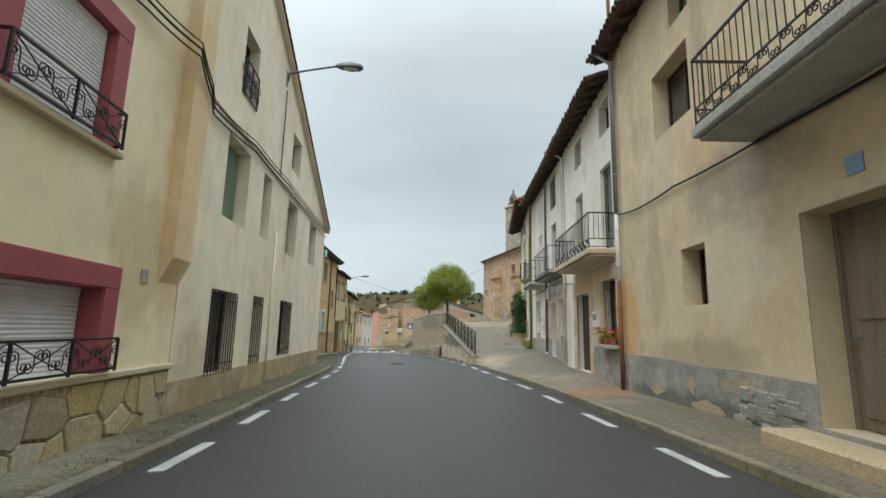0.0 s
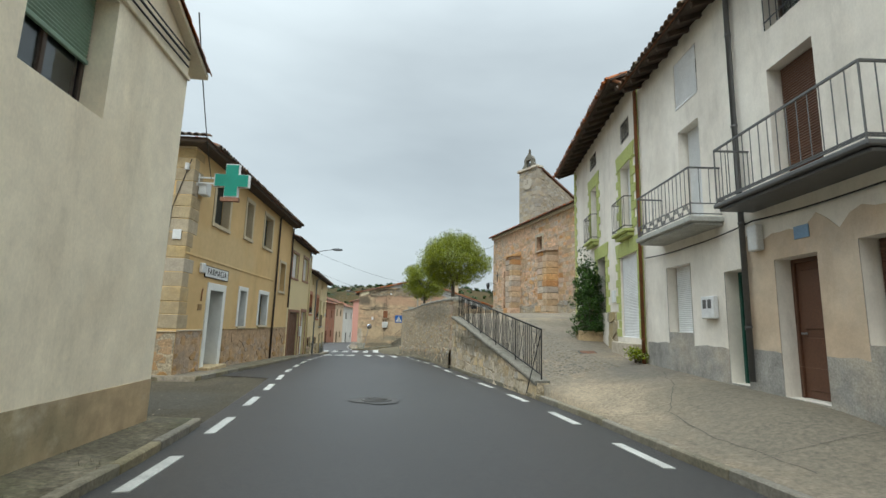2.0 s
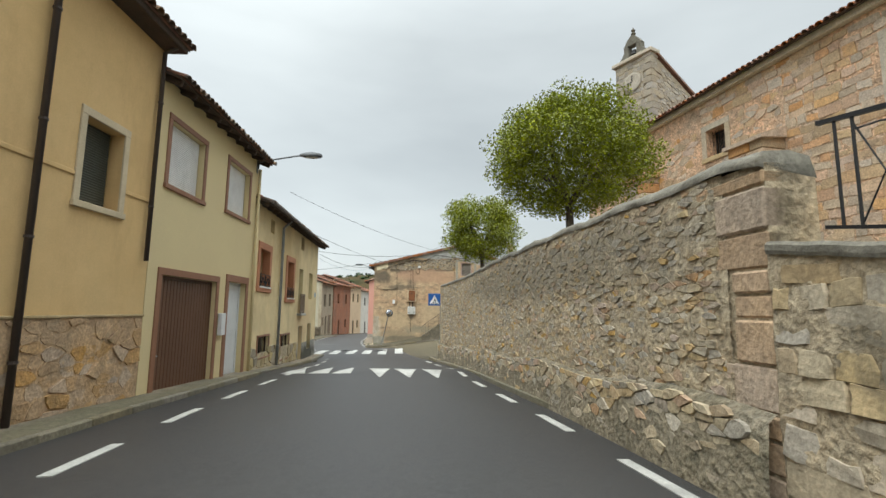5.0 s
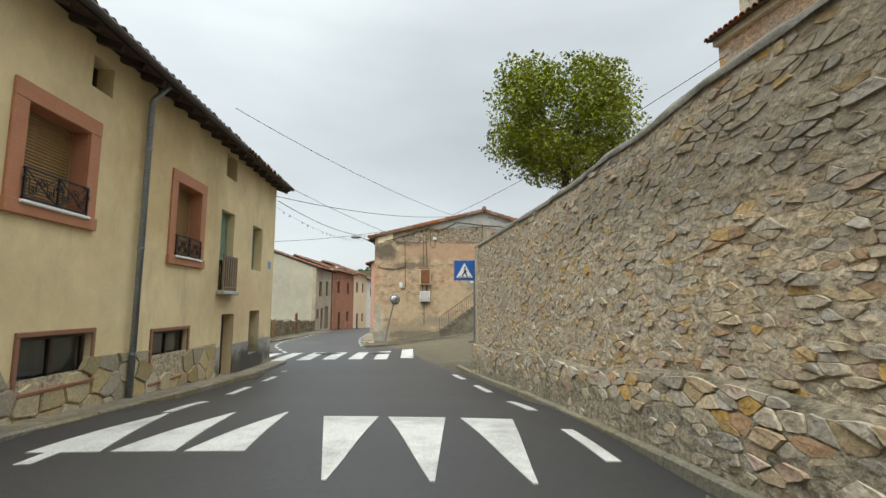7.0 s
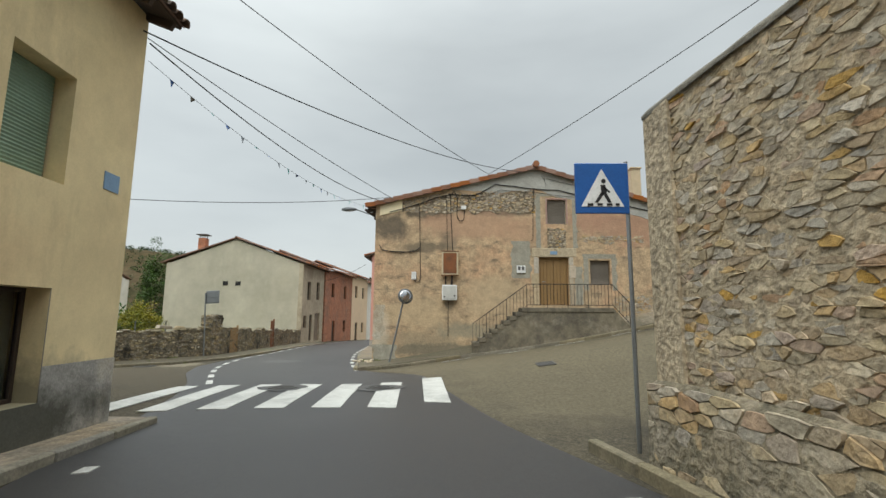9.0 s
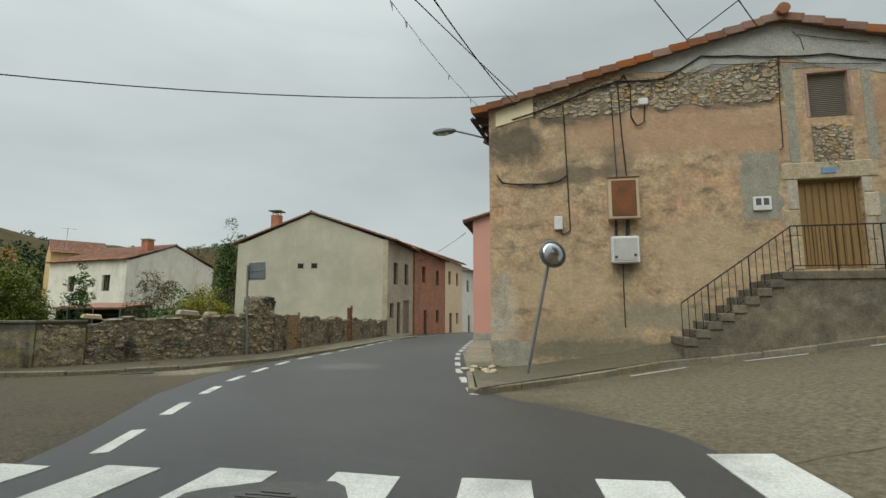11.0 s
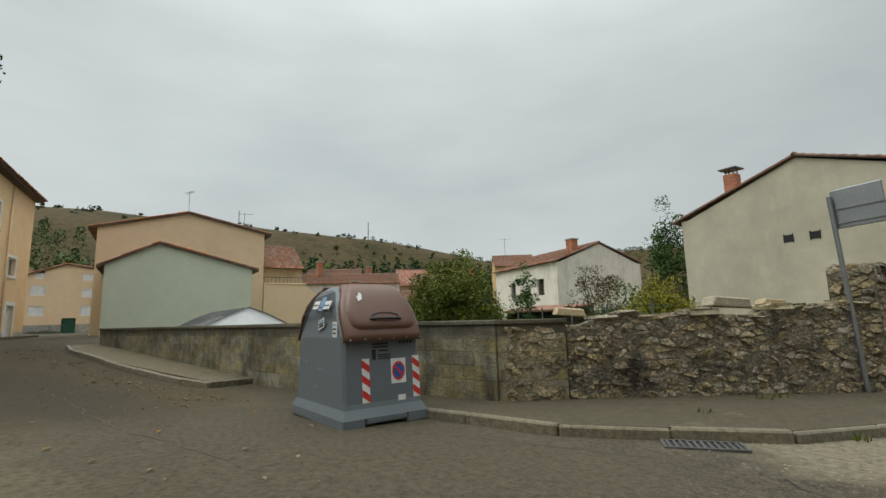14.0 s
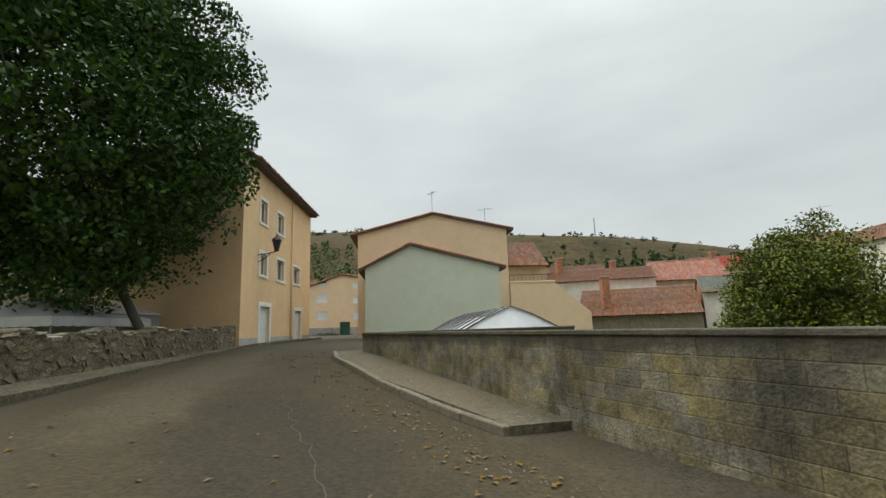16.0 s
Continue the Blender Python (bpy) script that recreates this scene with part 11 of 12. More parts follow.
part("stripes", M().box(-0.19, -0.042, zc - 0.23, -0.12, -0.037, zc - 0.2).box(-0.07, -0.042, zc - 0.23, 0.0, -0.037, zc - 0.2).box(0.05, -0.042, zc - 0.23, 0.12, -0.037, zc - 0.2).box(0.16, -0.042, zc - 0.23, 0.21, -0.037, zc - 0.2), BLACK_P, plate)

sb = thing("sign_back", "grey back of a road sign on a slightly leaning pole", "traffic sign", at=Matrix.Translation((-15.0, 72.0, -1.95)) @ Matrix.Rotation(radians(-2.5), 4, "Y"))
part("pole", M().cyl((0, 0, -0.1), (0, 0, 3.05), 0.035, 8), ALU, sb)
part("plate", M().box(0.0, 0.05, 2.55, 0.62, 0.08, 3.15, 0.01).box(0.0, 0.03, 2.84, 0.62, 0.05, 2.88).box(0.0, 0.03, 2.62, 0.62, 0.05, 2.66), ALU, sb)

mr = thing("traffic_mirror", "round convex traffic mirror on a leaning grey pole", "mirror", at=Matrix.Translation((-6.03, 68.5, gz(-6, 68.5) + 0.13)))
part("pole", M().cyl((0, 0, -0.2), (0.62, 0.05, 2.75), 0.035, 8), ALU, mr)
dm = M().lathe([(0.3, 0.0), (0.31, 0.03), (0.29, 0.05)], 24)
dk = M().lathe([(0.285, 0.045), (0.2, 0.075), (0.1, 0.09), (0.005, 0.095)], 24)
tilt = Matrix.Translation((0.62, -0.02, 2.55)) @ Matrix.Rotation(radians(25), 4, "Z") @ Matrix.Rotation(radians(80), 4, "X")
for mm, mt, nm in ((dm, GREYIRON, "rim"), (dk, MIRROR, "glass")):
    mm.v = [tuple(tilt @ Vector(p)) for p in mm.v]
    part(nm, mm, mt, mr, "", True)

# pharmacy cross and name board
px = thing("pharmacy_cross", "green plastic pharmacy cross on a white wall bracket", "sign", at=Matrix.Translation((-6.35, 27.3, 5.55)))
o = 0.5
i_ = 0.19
cross = [(-i_, -o), (i_, -o), (i_, -i_), (o, -i_), (o, i_), (i_, i_), (i_, o), (-i_, o), (-i_, i_), (-o, i_), (-o, -i_), (-i_, -i_)]
part("cross", M().prism([(x * 1.0, z) for x, z in cross], -0.09, 0.09), GREEN_SIGN, px)
part("edge", M().prism([(x * 1.06, z * 1.06) for x, z in cross], -0.075, 0.075), WHITE_P, px, "white plastic edge")
part("display", M().box(-0.3, -0.07, -0.66, 0.25, 0.07, -0.53, 0.01), BROWN_TRIM, px, "dark red display strip")
part("bracket", M().box(-1.05, -0.03, 0.05, -0.5, 0.03, 0.09).box(-1.05, -0.03, -0.12, -0.5, 0.03, -0.08).box(-1.06, -0.1, -0.2, -1.03, 0.1, 0.2), WHITE_P, px)
part("cabinet", M().box(-1.03, 0.05, -0.45, -0.78, 0.4, -0.05, 0.02), WHITE_P, px)
nb = thing("name_board", "white tiled name board with dark blue letters", "sign", at=hF.m @ Matrix.Translation((hF.U(29.45), 0.0, 2.83)))
part("board", M().box(-0.98, 0.002, -0.17, 0.98, 0.035, 0.17, 0.006), WHITE_P, nb)
fr_ = M().box(-1.0, 0.004, -0.19, 1.0, 0.04, -0.17).box(-1.0, 0.004, 0.17, 1.0, 0.04, 0.19).box(-1.0, 0.004, -0.17, -0.98, 0.04, 0.17).box(0.98, 0.004, -0.17, 1.0, 0.04, 0.17)
part("frame", fr_, BLACK_P, nb)
cu = bpy.data.curves.new("letters", "FONT")
cu.body, cu.size, cu.extrude, cu.align_x, cu.align_y = "FARMACIA", 0.31, 0.003, "CENTER", "CENTER"
cu.space_character = 1.12
lt = new("letters", cu)
lt.data.materials.append(BLACK_P)
lt.parent = nb
lt.matrix_basis = Matrix.Translation((0, 0.039, 0)) @ Matrix.Rotation(math.pi, 4, "Z") @ Matrix.Rotation(math.pi / 2, 4, "X")
part("siren", M().box(1.15, 0.0, -0.1, 1.4, 0.12, 0.22, 0.03), WHITE_P, nb, "small white alarm box")


def wire(p, q, sag, r=0.012):
    cable("overhead_wire", [p, q], r, "thin black overhead wire across the street", sag, 24)


wire((-8.35, 56.6, 4.35), (-0.4, 69.95, 6.35), 0.45)
wire((-8.3, 56.7, 4.2), (-6.2, 69.95, 4.95), 0.5)
wire((-6.1, 69.95, 5.1), (-12.9, 55.0, 7.4), 0.3)
wire((-2.0, 69.95, 6.25), (-10.4, 57.5, 8.0), 0.3)
wire((-2.0, 69.95, 6.25), (6.75, 54.7, 8.6), 0.3)
wire((-6.25, 69.95, 5.2), (-30.0, 53.5, 5.0), 1.6)
wire((-9.4, 81.9, 3.6), (-15.4, 94, 3.4), 0.2)
wire((-7.0, 27.3, 5.6), (-4.4, 20.2, 6.4), 0.2)
bunt = thing("bunting", "string of small faded plastic pennants across the street", "bunting")
pa, pb = Vector((-8.4, 56.85, 4.0)), Vector((-6.95, 69.9, 4.75))
bpt = [pa.lerp(pb, i / 24) - Vector((0, 0, 0.5 * 4 * (i / 24) * (1 - i / 24))) for i in range(25)]
part("string", M().tube(bpt, 0.004, 4), RUBBER, bunt)
TEAL = plain("teal_pennant_film", (0.02, 0.36, 0.34), 0.5)
rb = random.Random(3)
for i in range(1, 24):
    c = bpt[i]
    w, d = rb.uniform(0.05, 0.11), rb.uniform(0.06, 0.16)
    part("pennant", M().add([c + Vector((0, -w, 0)), c + Vector((0, w, 0)), c + Vector((rb.uniform(-0.06, 0.06), rb.uniform(-0.05, 0.05), -d))], ((0, 1, 2),)), (TEAL, BLUE_P, ALU)[i % 3], bunt)

# roofs and the white house beyond the gardens
simple_house("white_garden_house", "white two-storey house with a low clay roof behind the garden", (-40.0, 91.6), (-50.2, 93.3), "x", -4, 3.85, 9.0, 5.5, WHITE_R2, ((-47.4, -46.5, 1.2, 2.6), (-42.9, -41.9, 1.2, 2.6), (-46.8, -45.8, -1.6, 0.2)), over=0.25)
PINK_TILE = surface("pinkish_roof_tile", (0.40, 0.20, 0.15), (0.33, 0.165, 0.125), 0.85, 0.8, 20, 0.3, (0.26, 0.15, 0.115), 0.5, vary=0.1, source="island", mid=(3, 0.12))
BROWN_TILE = surface("brown_roof_tile", (0.24, 0.12, 0.075), (0.165, 0.09, 0.06), 0.9, 0.9, 20, 0.3, (0.12, 0.095, 0.07), 0.7, vary=0.25, source="island", mid=(3, 0.2))
RED_TILE = surface("bright_red_roof_tile", (0.36, 0.07, 0.045), (0.30, 0.06, 0.04), 0.8, 0.8, 20, 0.3, vary=0.1, source="island")
GREY_SHEET = surface("grey_fibre_sheet", (0.20, 0.205, 0.175), (0.15, 0.155, 0.13), 0.9, 0.8, 20, 0.3, (0.09, 0.09, 0.075), 0.6, mid=(2, 0.2))
OLD_WALL = surface("bare_field_stone_wall", (0.27, 0.225, 0.155), (0.20, 0.17, 0.12), 0.95, 2.0, 10, 0.8, (0.32, 0.25, 0.16), 0.6, dist=0.05, mid=(4, 0.35))
for nm, lb, x0, y0, x1, y1, zt, rg, dp, mt, side, fld, wins in (
        ("stone_barn", "low stone barn with an uneven brown tile roof", -55.2, 88.0, -59.8, 79.1, 0.0, 2.4, 11, OLD_WALL, OLD_WALL, BROWN_TILE, ()),
        ("long_white_house", "long low white house with a brown tile roof", -65.5, 90.0, -70.5, 78.5, 4.0, 5.4, 8, WHITE_R2, CEMENT, BROWN_TILE, ()),
        ("pink_roof_house", "house with a broad pinkish tile roof", -67.3, 99.7, -69.6, 92.2, 4.0, 6.35, 6.8, BEIGE_R1, CEMENT, PINK_TILE, ()),
        ("loggia_house", "house with dark loggia windows under a low tile roof", -74.0, 88.2, -77.0, 81.5, 5.7, 6.7, 6.0, WOOD_OLD, WOOD_OLD, BROWN_TILE, ((82.2, 83.4, 4.6, 5.5), (84.0, 85.4, 4.6, 5.5), (86.0, 87.4, 4.6, 5.5))),
        ("brick_barn", "brick-gabled barn with a grey fibre sheet roof and white front", -54.5, 95.5, -57.7, 89.9, 1.75, 3.4, 10.4, WHITE_R2, BRICK, GREY_SHEET, ()),
        ("red_roof_house", "house with a bright red tile roof", -80.0, 112.0, -83.5, 106.0, 6.6, 8.5, 7.5, BEIGE_R1, BRICK, RED_TILE, ()),
        ("yellow_gable_house", "yellow house beyond the gardens", -64.2, 112, -67.6, 107, 7.0, 8.8, 7, OCHRE_F, OCHRE_F, TILE, ())):
    hs_ = House(nm, lb, (x0, y0), (x1, y1))
    hs_.shell(-5, zt, dp, [hs_.hole(*q) for q in wins], mt, side_mat=side)
    hs_.gables(zt, dp, rg, side)
    hs_.roof(zt, dp, rg, 0.35, TILE_RED_ME, fld, beams=False)
    for q in wins:
        hs_.window(*q, "glass")


def far_chimney(x, y, z, h, w=0.35):
    e = thing("roof_chimney", "plain brick chimney on a far roof", "chimney", at=Matrix.Translation((x, y, z)), group="far chimneys")
    part("shaft", M().box(-w, -w, -1.0, w, w, h, 0.02), BRICK, e)
    part("cap", M().box(-w - 0.08, -w - 0.08, h, w + 0.08, w + 0.08, h + 0.08, 0.02), CEMENT, e)


far_chimney(-59.8, 81.8, 1.6, 1.9)
far_chimney(-72.5, 82.0, 5.4, 1.7)
far_chimney(-77.5, 91.0, 5.5, 1.8)
far_chimney(-83.0, 109.0, 8.2, 0.9)
TILE_SHED = surface("rusty_brown_tile", (0.29, 0.14, 0.085), (0.22, 0.11, 0.07), 0.9, 2.5, 25, 0.3, (0.11, 0.09, 0.07), 0.7, mid=(6, 0.3))
shed = thing("garden_shed", "open garden shed with a rusty tiled roof", "shed", at=Matrix.Translation((-32.3, 82.9, -2.55)) @ Matrix.Rotation(radians(8), 4, "Z"))
part("roof", M().add([(-2.1, -1.7, 2.3), (2.1, -1.7, 2.3), (2.1, 1.6, 2.62), (-2.1, 1.6, 2.62), (-2.1, -1.7, 2.2), (2.1, -1.7, 2.2), (2.1, 1.6, 2.52), (-2.1, 1.6, 2.52)], ((0, 1, 2, 3), (4, 7, 6, 5), (0, 4, 5, 1), (1, 5, 6, 2), (2, 6, 7, 3), (3, 7, 4, 0))), TILE_SHED, shed, "rusty brown tiled slope")
part("back_wall", M().box(-2.0, 1.2, 0, 2.0, 1.35, 2.5), RAFTER, shed, "dark boarded back")
for x in (-2.0, 1.92):
    part("side_wall", M().box(x, -1.2, 0, x + 0.08, 1.19, 2.22), RAFTER, shed, "dark boarded side")
for x in (-2, 0, 2):
    for y in (-1.3, 1.3):
        part("post", M().box(x - 0.06, y - 0.06, 0, x + 0.06, y + 0.06, 2.22 if y < 0 else 2.5), WOOD_DARK, shed)
gh = thing("polytunnel", "white polythene garden tunnel with thin hoops", "greenhouse", at=Matrix.Translation((-38.8, 66.75, -1.55)) @ Matrix.Rotation(radians(3), 4, "Z") @ Matrix.Diagonal((1, 1.12, 1.05, 1)))
tm_ = M()
for i in range(13):
    t = math.pi * i / 12
    for x in (-4.5, 4.5):
        tm_.v.append((x, 2.6 * math.cos(t), 0.1 + 1.45 * (1 - abs(math.cos(t)) ** 1.25)))
tm_.f = [(2 * i, 2 * i + 1, 2 * i + 3, 2 * i + 2) for i in range(12)]
tm_.f += [tuple(range(0, 26, 2)), tuple(range(1, 26, 2))]
sk = part("film", tm_, PLASTIC_FILM, gh, "", True)
sk.modifiers.new("thickness", "SOLIDIFY").thickness = 0.01
for t in (0.5, 0.9, 1.3, 1.84, 2.24, 2.64):
    part("purlin", M().tube([(x, 2.64 * math.cos(t), 0.12 + 1.47 * (1 - abs(math.cos(t)) ** 1.25)) for x in (-4.5, 4.5)], 0.02, 6), GREYIRON, gh)
for x in (-4.5, -3.4, -2.2, -1.1, 0, 1.1, 2.2, 3.4, 4.5):
    part("hoop", M().tube([(x, 2.64 * math.cos(math.pi * i / 12), 0.12 + 1.47 * (1 - abs(math.cos(math.pi * i / 12)) ** 1.25)) for i in range(13)], 0.03, 6), GREYIRON, gh)
for i, (x, y, z, hgt) in enumerate(((-300, 105, 50, 12), (-295, 183, 45, 20))):
    ms = thing("radio_mast", "thin lattice radio mast on the hilltop", "mast", at=Matrix.Translation((x, y, min(hills[0].data.vertices, key=lambda v: (v.co.x - x) ** 2 + (v.co.y - y) ** 2).co.z)), group="masts on the hill")
    part("lattice", M().cyl((0, 0, -5), (0, 0, hgt), 0.55, 4, 0.25), ALU, ms)


# ---- small things ----
LITTER = leaf_mat("dry_fallen_leaf", (0.22, 0.14, 0.055), (0.15, 0.09, 0.04))
GRIT = surface("loose_grit", (0.20, 0.175, 0.135), (0.14, 0.12, 0.095), 0.9, 4, 30, 0.2, vary=0.35, source="island")
rl = random.Random(41)
lit = M()
for i in range(420):
    if i < 260:
        t = rl.random()
        x, y = -21.5 - 11 * t + rl.gauss(0, 0.5), 64.9 - 4.2 * t - abs(rl.gauss(0, 0.55))
    else:
        x, y = rl.uniform(-34, -15), rl.uniform(57.5, 65)
    s, z = rl.uniform(0.025, 0.06), gz(x, y) + 0.012
    an = rl.uniform(0, 6.28)
    c, d = math.cos(an) * s, math.sin(an) * s
    lit.add([(x - c, y - d, z), (x + d * 0.5, y - c * 0.5, z + s * 0.35), (x + c, y + d, z + s * 0.2), (x - d * 0.5, y + c * 0.5, z + s * 0.3)], ((0, 1, 2, 3),))
tagged(new("leaf_litter", lit.raw("leaf_litter", LITTER)), "scattered dry brown fallen leaves on the asphalt", "leaves", kind="stuff")
grit = M()


def pebble(x, y, z, s):
    q = [rl.uniform(0.6, 1.2) * s for _ in range(7)]
    grit.add([(x - q[0], y, z), (x, y - q[1], z), (x + q[2], y, z), (x, y + q[3], z), (x + rl.uniform(-0.3, 0.3) * s, y, z + q[4] * 0.8)], ((0, 1, 4), (1, 2, 4), (2, 3, 4), (3, 0, 4)))


for i in range(900):
    k = i % 5
    if k == 0:
        t = rl.random()
        x, y = -21.6 - 5 * t + rl.gauss(0, 0.3), 65.0 - 2.0 * t - abs(rl.gauss(0, 0.4))
        z = gz(x, y)
    elif k == 1:
        y = rl.uniform(2, 20)
        x = kl(y) - rl.uniform(0.15, 1.0)
        z = zr(y) + 0.13
    elif k == 2:
        y = rl.uniform(30, 55)
        x = kr(y) - abs(rl.gauss(0, 0.12))
        z = zr(y) + 0.02
    elif k == 3:
        x, y = rl.uniform(-10, -5), rl.uniform(21, 26.5)
        z = gz(x, y)
    else:
        x, y = -14.4 + rl.gauss(0, 0.5), 68.3 + rl.gauss(0, 0.6)
        z = gz(x, y)
    pebble(x, y, z, rl.uniform(0.007, 0.022))
tagged(new("loose_grit", grit.raw("loose_grit", GRIT)), "loose grit and pebbles along the kerbs", "gravel", kind="stuff")


# weeds along wall feet and kerbs
def weeds(name, label, spots_, mat, seed, size=0.05, per=26):
    r, m = random.Random(seed), M()
    for x, y, z, rad in spots_:
        for _ in range(per):
            a, q = r.uniform(0, 6.28), rad * r.random() ** 0.5
            bx, by, h = x + q * math.cos(a), y + q * math.sin(a), size * r.uniform(0.8, 2.4)
            ln, w = r.uniform(0, 6.28), size * 0.22
            tx, ty = bx + h * 0.6 * math.cos(ln), by + h * 0.6 * math.sin(ln)
            m.add([(bx - w * math.sin(ln), by + w * math.cos(ln), z - 0.01), (bx + w * math.sin(ln), by - w * math.cos(ln), z - 0.01), (tx, ty, z + h)], ((0, 1, 2),))
    tagged(new(name, m.raw(name, mat)), label, "weeds", kind="stuff")


rw = random.Random(8)
left_foot = []
for i in range(40):
    y = rw.uniform(3, 20)
    left_foot.append((kl(y) - rw.choice((0.3, 0.75, 0.95)) + rw.gauss(0, 0.06), y, zr(y) + 0.135, rw.uniform(0.06, 0.22)))
weeds("kerb_weeds", "low moss and weeds along the broken pavement", left_foot, MOSSY, 3, 0.022, 18)
weeds("corner_weeds", "small green weeds at the wall corner and kerbs", [(-6.75 + rw.gauss(0, 0.2), 69.6 + rw.gauss(0, 0.3), gz(-6.7, 69.6) + 0.14, 0.15) for _ in range(8)] + [(-14.75 + 0.5 * rw.random(), 68.6 + 1.6 * rw.random(), gz(-14.6, 69) + 0.02, 0.12) for _ in range(14)] + [(-14.9 - 2.5 * rw.random(), 70 + rw.gauss(0, 1.0), gz(-15, 70) + 0.11, 0.1) for _ in range(10)], LEAF_OLIVE, 4, 0.035, 26)

# drain grate at the kerb
dg = thing("drain_grate", "rusty cast iron drain grate at the kerb", "drain", at=Matrix.Translation((-15.0, 67.77, gz(-15, 67.8) + 0.004)) @ Matrix.Rotation(radians(42), 4, "Z"))
part("frame", M().box(-0.36, -0.15, 0, 0.36, -0.12, 0.02).box(-0.36, 0.12, 0, 0.36, 0.15, 0.02).box(-0.36, -0.12, 0, -0.33, 0.12, 0.02).box(0.33, -0.12, 0, 0.36, 0.12, 0.02), CASTIRON, dg)
# black plate under the bars stands for the darkness of the drain
part("pit", M().box(-0.33, -0.12, -0.02, 0.33, 0.12, 0.004), BLACK_P, dg)
for i in range(11):
    x = -0.3 + 0.06 * i
    part("bar", M().box(x - 0.014, -0.12, 0.004, x + 0.014, 0.12, 0.018), CASTIRON, dg)


# edge dashes and cracks of the rising side street
def ground_strip(name, pts, w, mat, lift, parent, closed=False):
    m = M()
    for a, b in zip(pts, pts[1:]):
        A, B = Vector((*a, 0)), Vector((*b, 0))
        d = (B - A).normalized()
        n = Vector((-d.y, d.x, 0)) * w / 2
        k = max(1, int((B - A).length / 0.4))
        for i in range(k):
            p, q = A.lerp(B, i / k), A.lerp(B, (i + 1) / k)
            m.add([(v.x, v.y, gz(v.x, v.y) + lift) for v in (p - n, q - n, q + n, p + n)], ((0, 1, 2, 3),))
    o = new(name, m.raw(name, mat))
    o.parent = parent
    return o


ground_ob = bpy.data.objects["ground"]
for x in (-4.0, -1.75, 0.45, 2.65, 4.9):
    ya = 68.72 if x > -3.3 else 68.45
    ground_strip("edge_dash", [(x, ya - (0.35 if x < -3.3 else 0)), (x + 1.15, ya + (0.2 if x < -3.3 else 0))], 0.1, PAINT, 0.012, ground_ob)
TAR = plain("dark_crack_tar", (0.085, 0.075, 0.06), 0.9)
rc = random.Random(5)
for pts in ([(-3.78, 62.39), (-3.17, 62.73), (-2.54, 62.99), (-1.82, 63.38), (-1.52, 63.91), (-1.45, 65.08), (-1.29, 67.7)], [(1.51, 69.0), (0.97, 66.28), (0.73, 64.49)], [(-17.0, 63.9), (-19.5, 63.0), (-23.0, 62.2), (-27, 60.9)], [(-12.9, 66.5), (-14.2, 67.4)], [(-20.5, 65.1), (-17.4, 65.7), (-15.0, 67.0)]):
    fine = [pts[0]]
    for a, b in zip(pts, pts[1:]):
        k = max(2, int(math.dist(a, b) / 0.25))
        fine += [(a[0] + (b[0] - a[0]) * i / k + rc.gauss(0, 0.035), a[1] + (b[1] - a[1]) * i / k + rc.gauss(0, 0.035)) for i in range(1, k + 1)]
    ground_strip("crack", fine, 0.012, TAR, 0.008, ground_ob)


def pave_strip(name, pts, w, mat, lift=0.006):
    m = M()
    fine = [pts[0]]
    for a, b in zip(pts, pts[1:]):
        k = max(2, int(math.dist(a, b) / 0.2))
        fine += [(a[0] + (b[0] - a[0]) * i / k + rc.gauss(0, 0.02), a[1] + (b[1] - a[1]) * i / k + rc.gauss(0, 0.02)) for i in range(1, k + 1)]
    for a, b in zip(fine, fine[1:]):
        d = Vector((b[0] - a[0], b[1] - a[1])).normalized()
        n = (-d.y * w / 2, d.x * w / 2)
        m.add([(x, y, pz(x, y) + lift) for x, y in ((a[0] - n[0], a[1] - n[1]), (b[0] - n[0], b[1] - n[1]), (b[0] + n[0], b[1] + n[1]), (a[0] + n[0], a[1] + n[1]))], ((0, 1, 2, 3),))
    o = new(name, m.raw(name, mat))
    o.parent = pave_r


for pts in ([(kr(y) + 0.14, y), (interp(y, R_Y, R_X) - 0.05, y + rc.uniform(-0.4, 0.4))] for y in (3.2, 6.1, 9.0, 12.3, 15.4, 18.2, 21.0)):
    pave_strip("joint", pts, 0.01, TAR)
for pts in ([(3.6, 17.6), (3.5, 19.3), (3.7, 20.6), (4.6, 22.0), (5.2, 23.5)], [(4.7, 24.6), (4.75, 26.6), (4.9, 28.0)], [(3.4, 25.5), (4.6, 25.2)], [(4.3, 29.5), (4.2, 33.0), (4.6, 37.0)]):
    pave_strip("crack", pts, 0.014, TAR)
cv = thing("drain_grate", "small iron drain grate in the sloping square", "drain", at=Matrix.Translation((4.85, 27.2, pz(4.85, 27.2) + 0.006)) @ Matrix.Rotation(radians(15), 4, "X"))
part("frame", M().box(-0.28, -0.16, 0, 0.28, 0.16, 0.016, 0.004), CASTIRON, cv)
for i in range(6):
    part("bar", M().box(-0.22 + 0.08 * i, -0.12, 0.017, -0.18 + 0.08 * i, 0.12, 0.024), RUST, cv)

# loose stones at the foot of the corner house and on the garden wall
for i in range(16):
    s = rc.uniform(0.04, 0.11)
    x, y = -6.95 + rc.gauss(0, 0.22), 69.0 + rc.uniform(-0.6, 0.9)
    q = M().box(-s, -s * 0.7, 0, s, s * 0.7, s * 0.8, s * 0.3)
    thing("loose_stone", "pale loose rubble stone at the wall corner", "stone", q, STONE_CUT, at=Matrix.Translation((x, y, gz(x, y) + 0.135)) @ Matrix.Rotation(rc.uniform(0, 3), 4, "Z") @ Matrix.Rotation(rc.uniform(-0.2, 0.2), 4, "X"), group="loose stones at the corner")
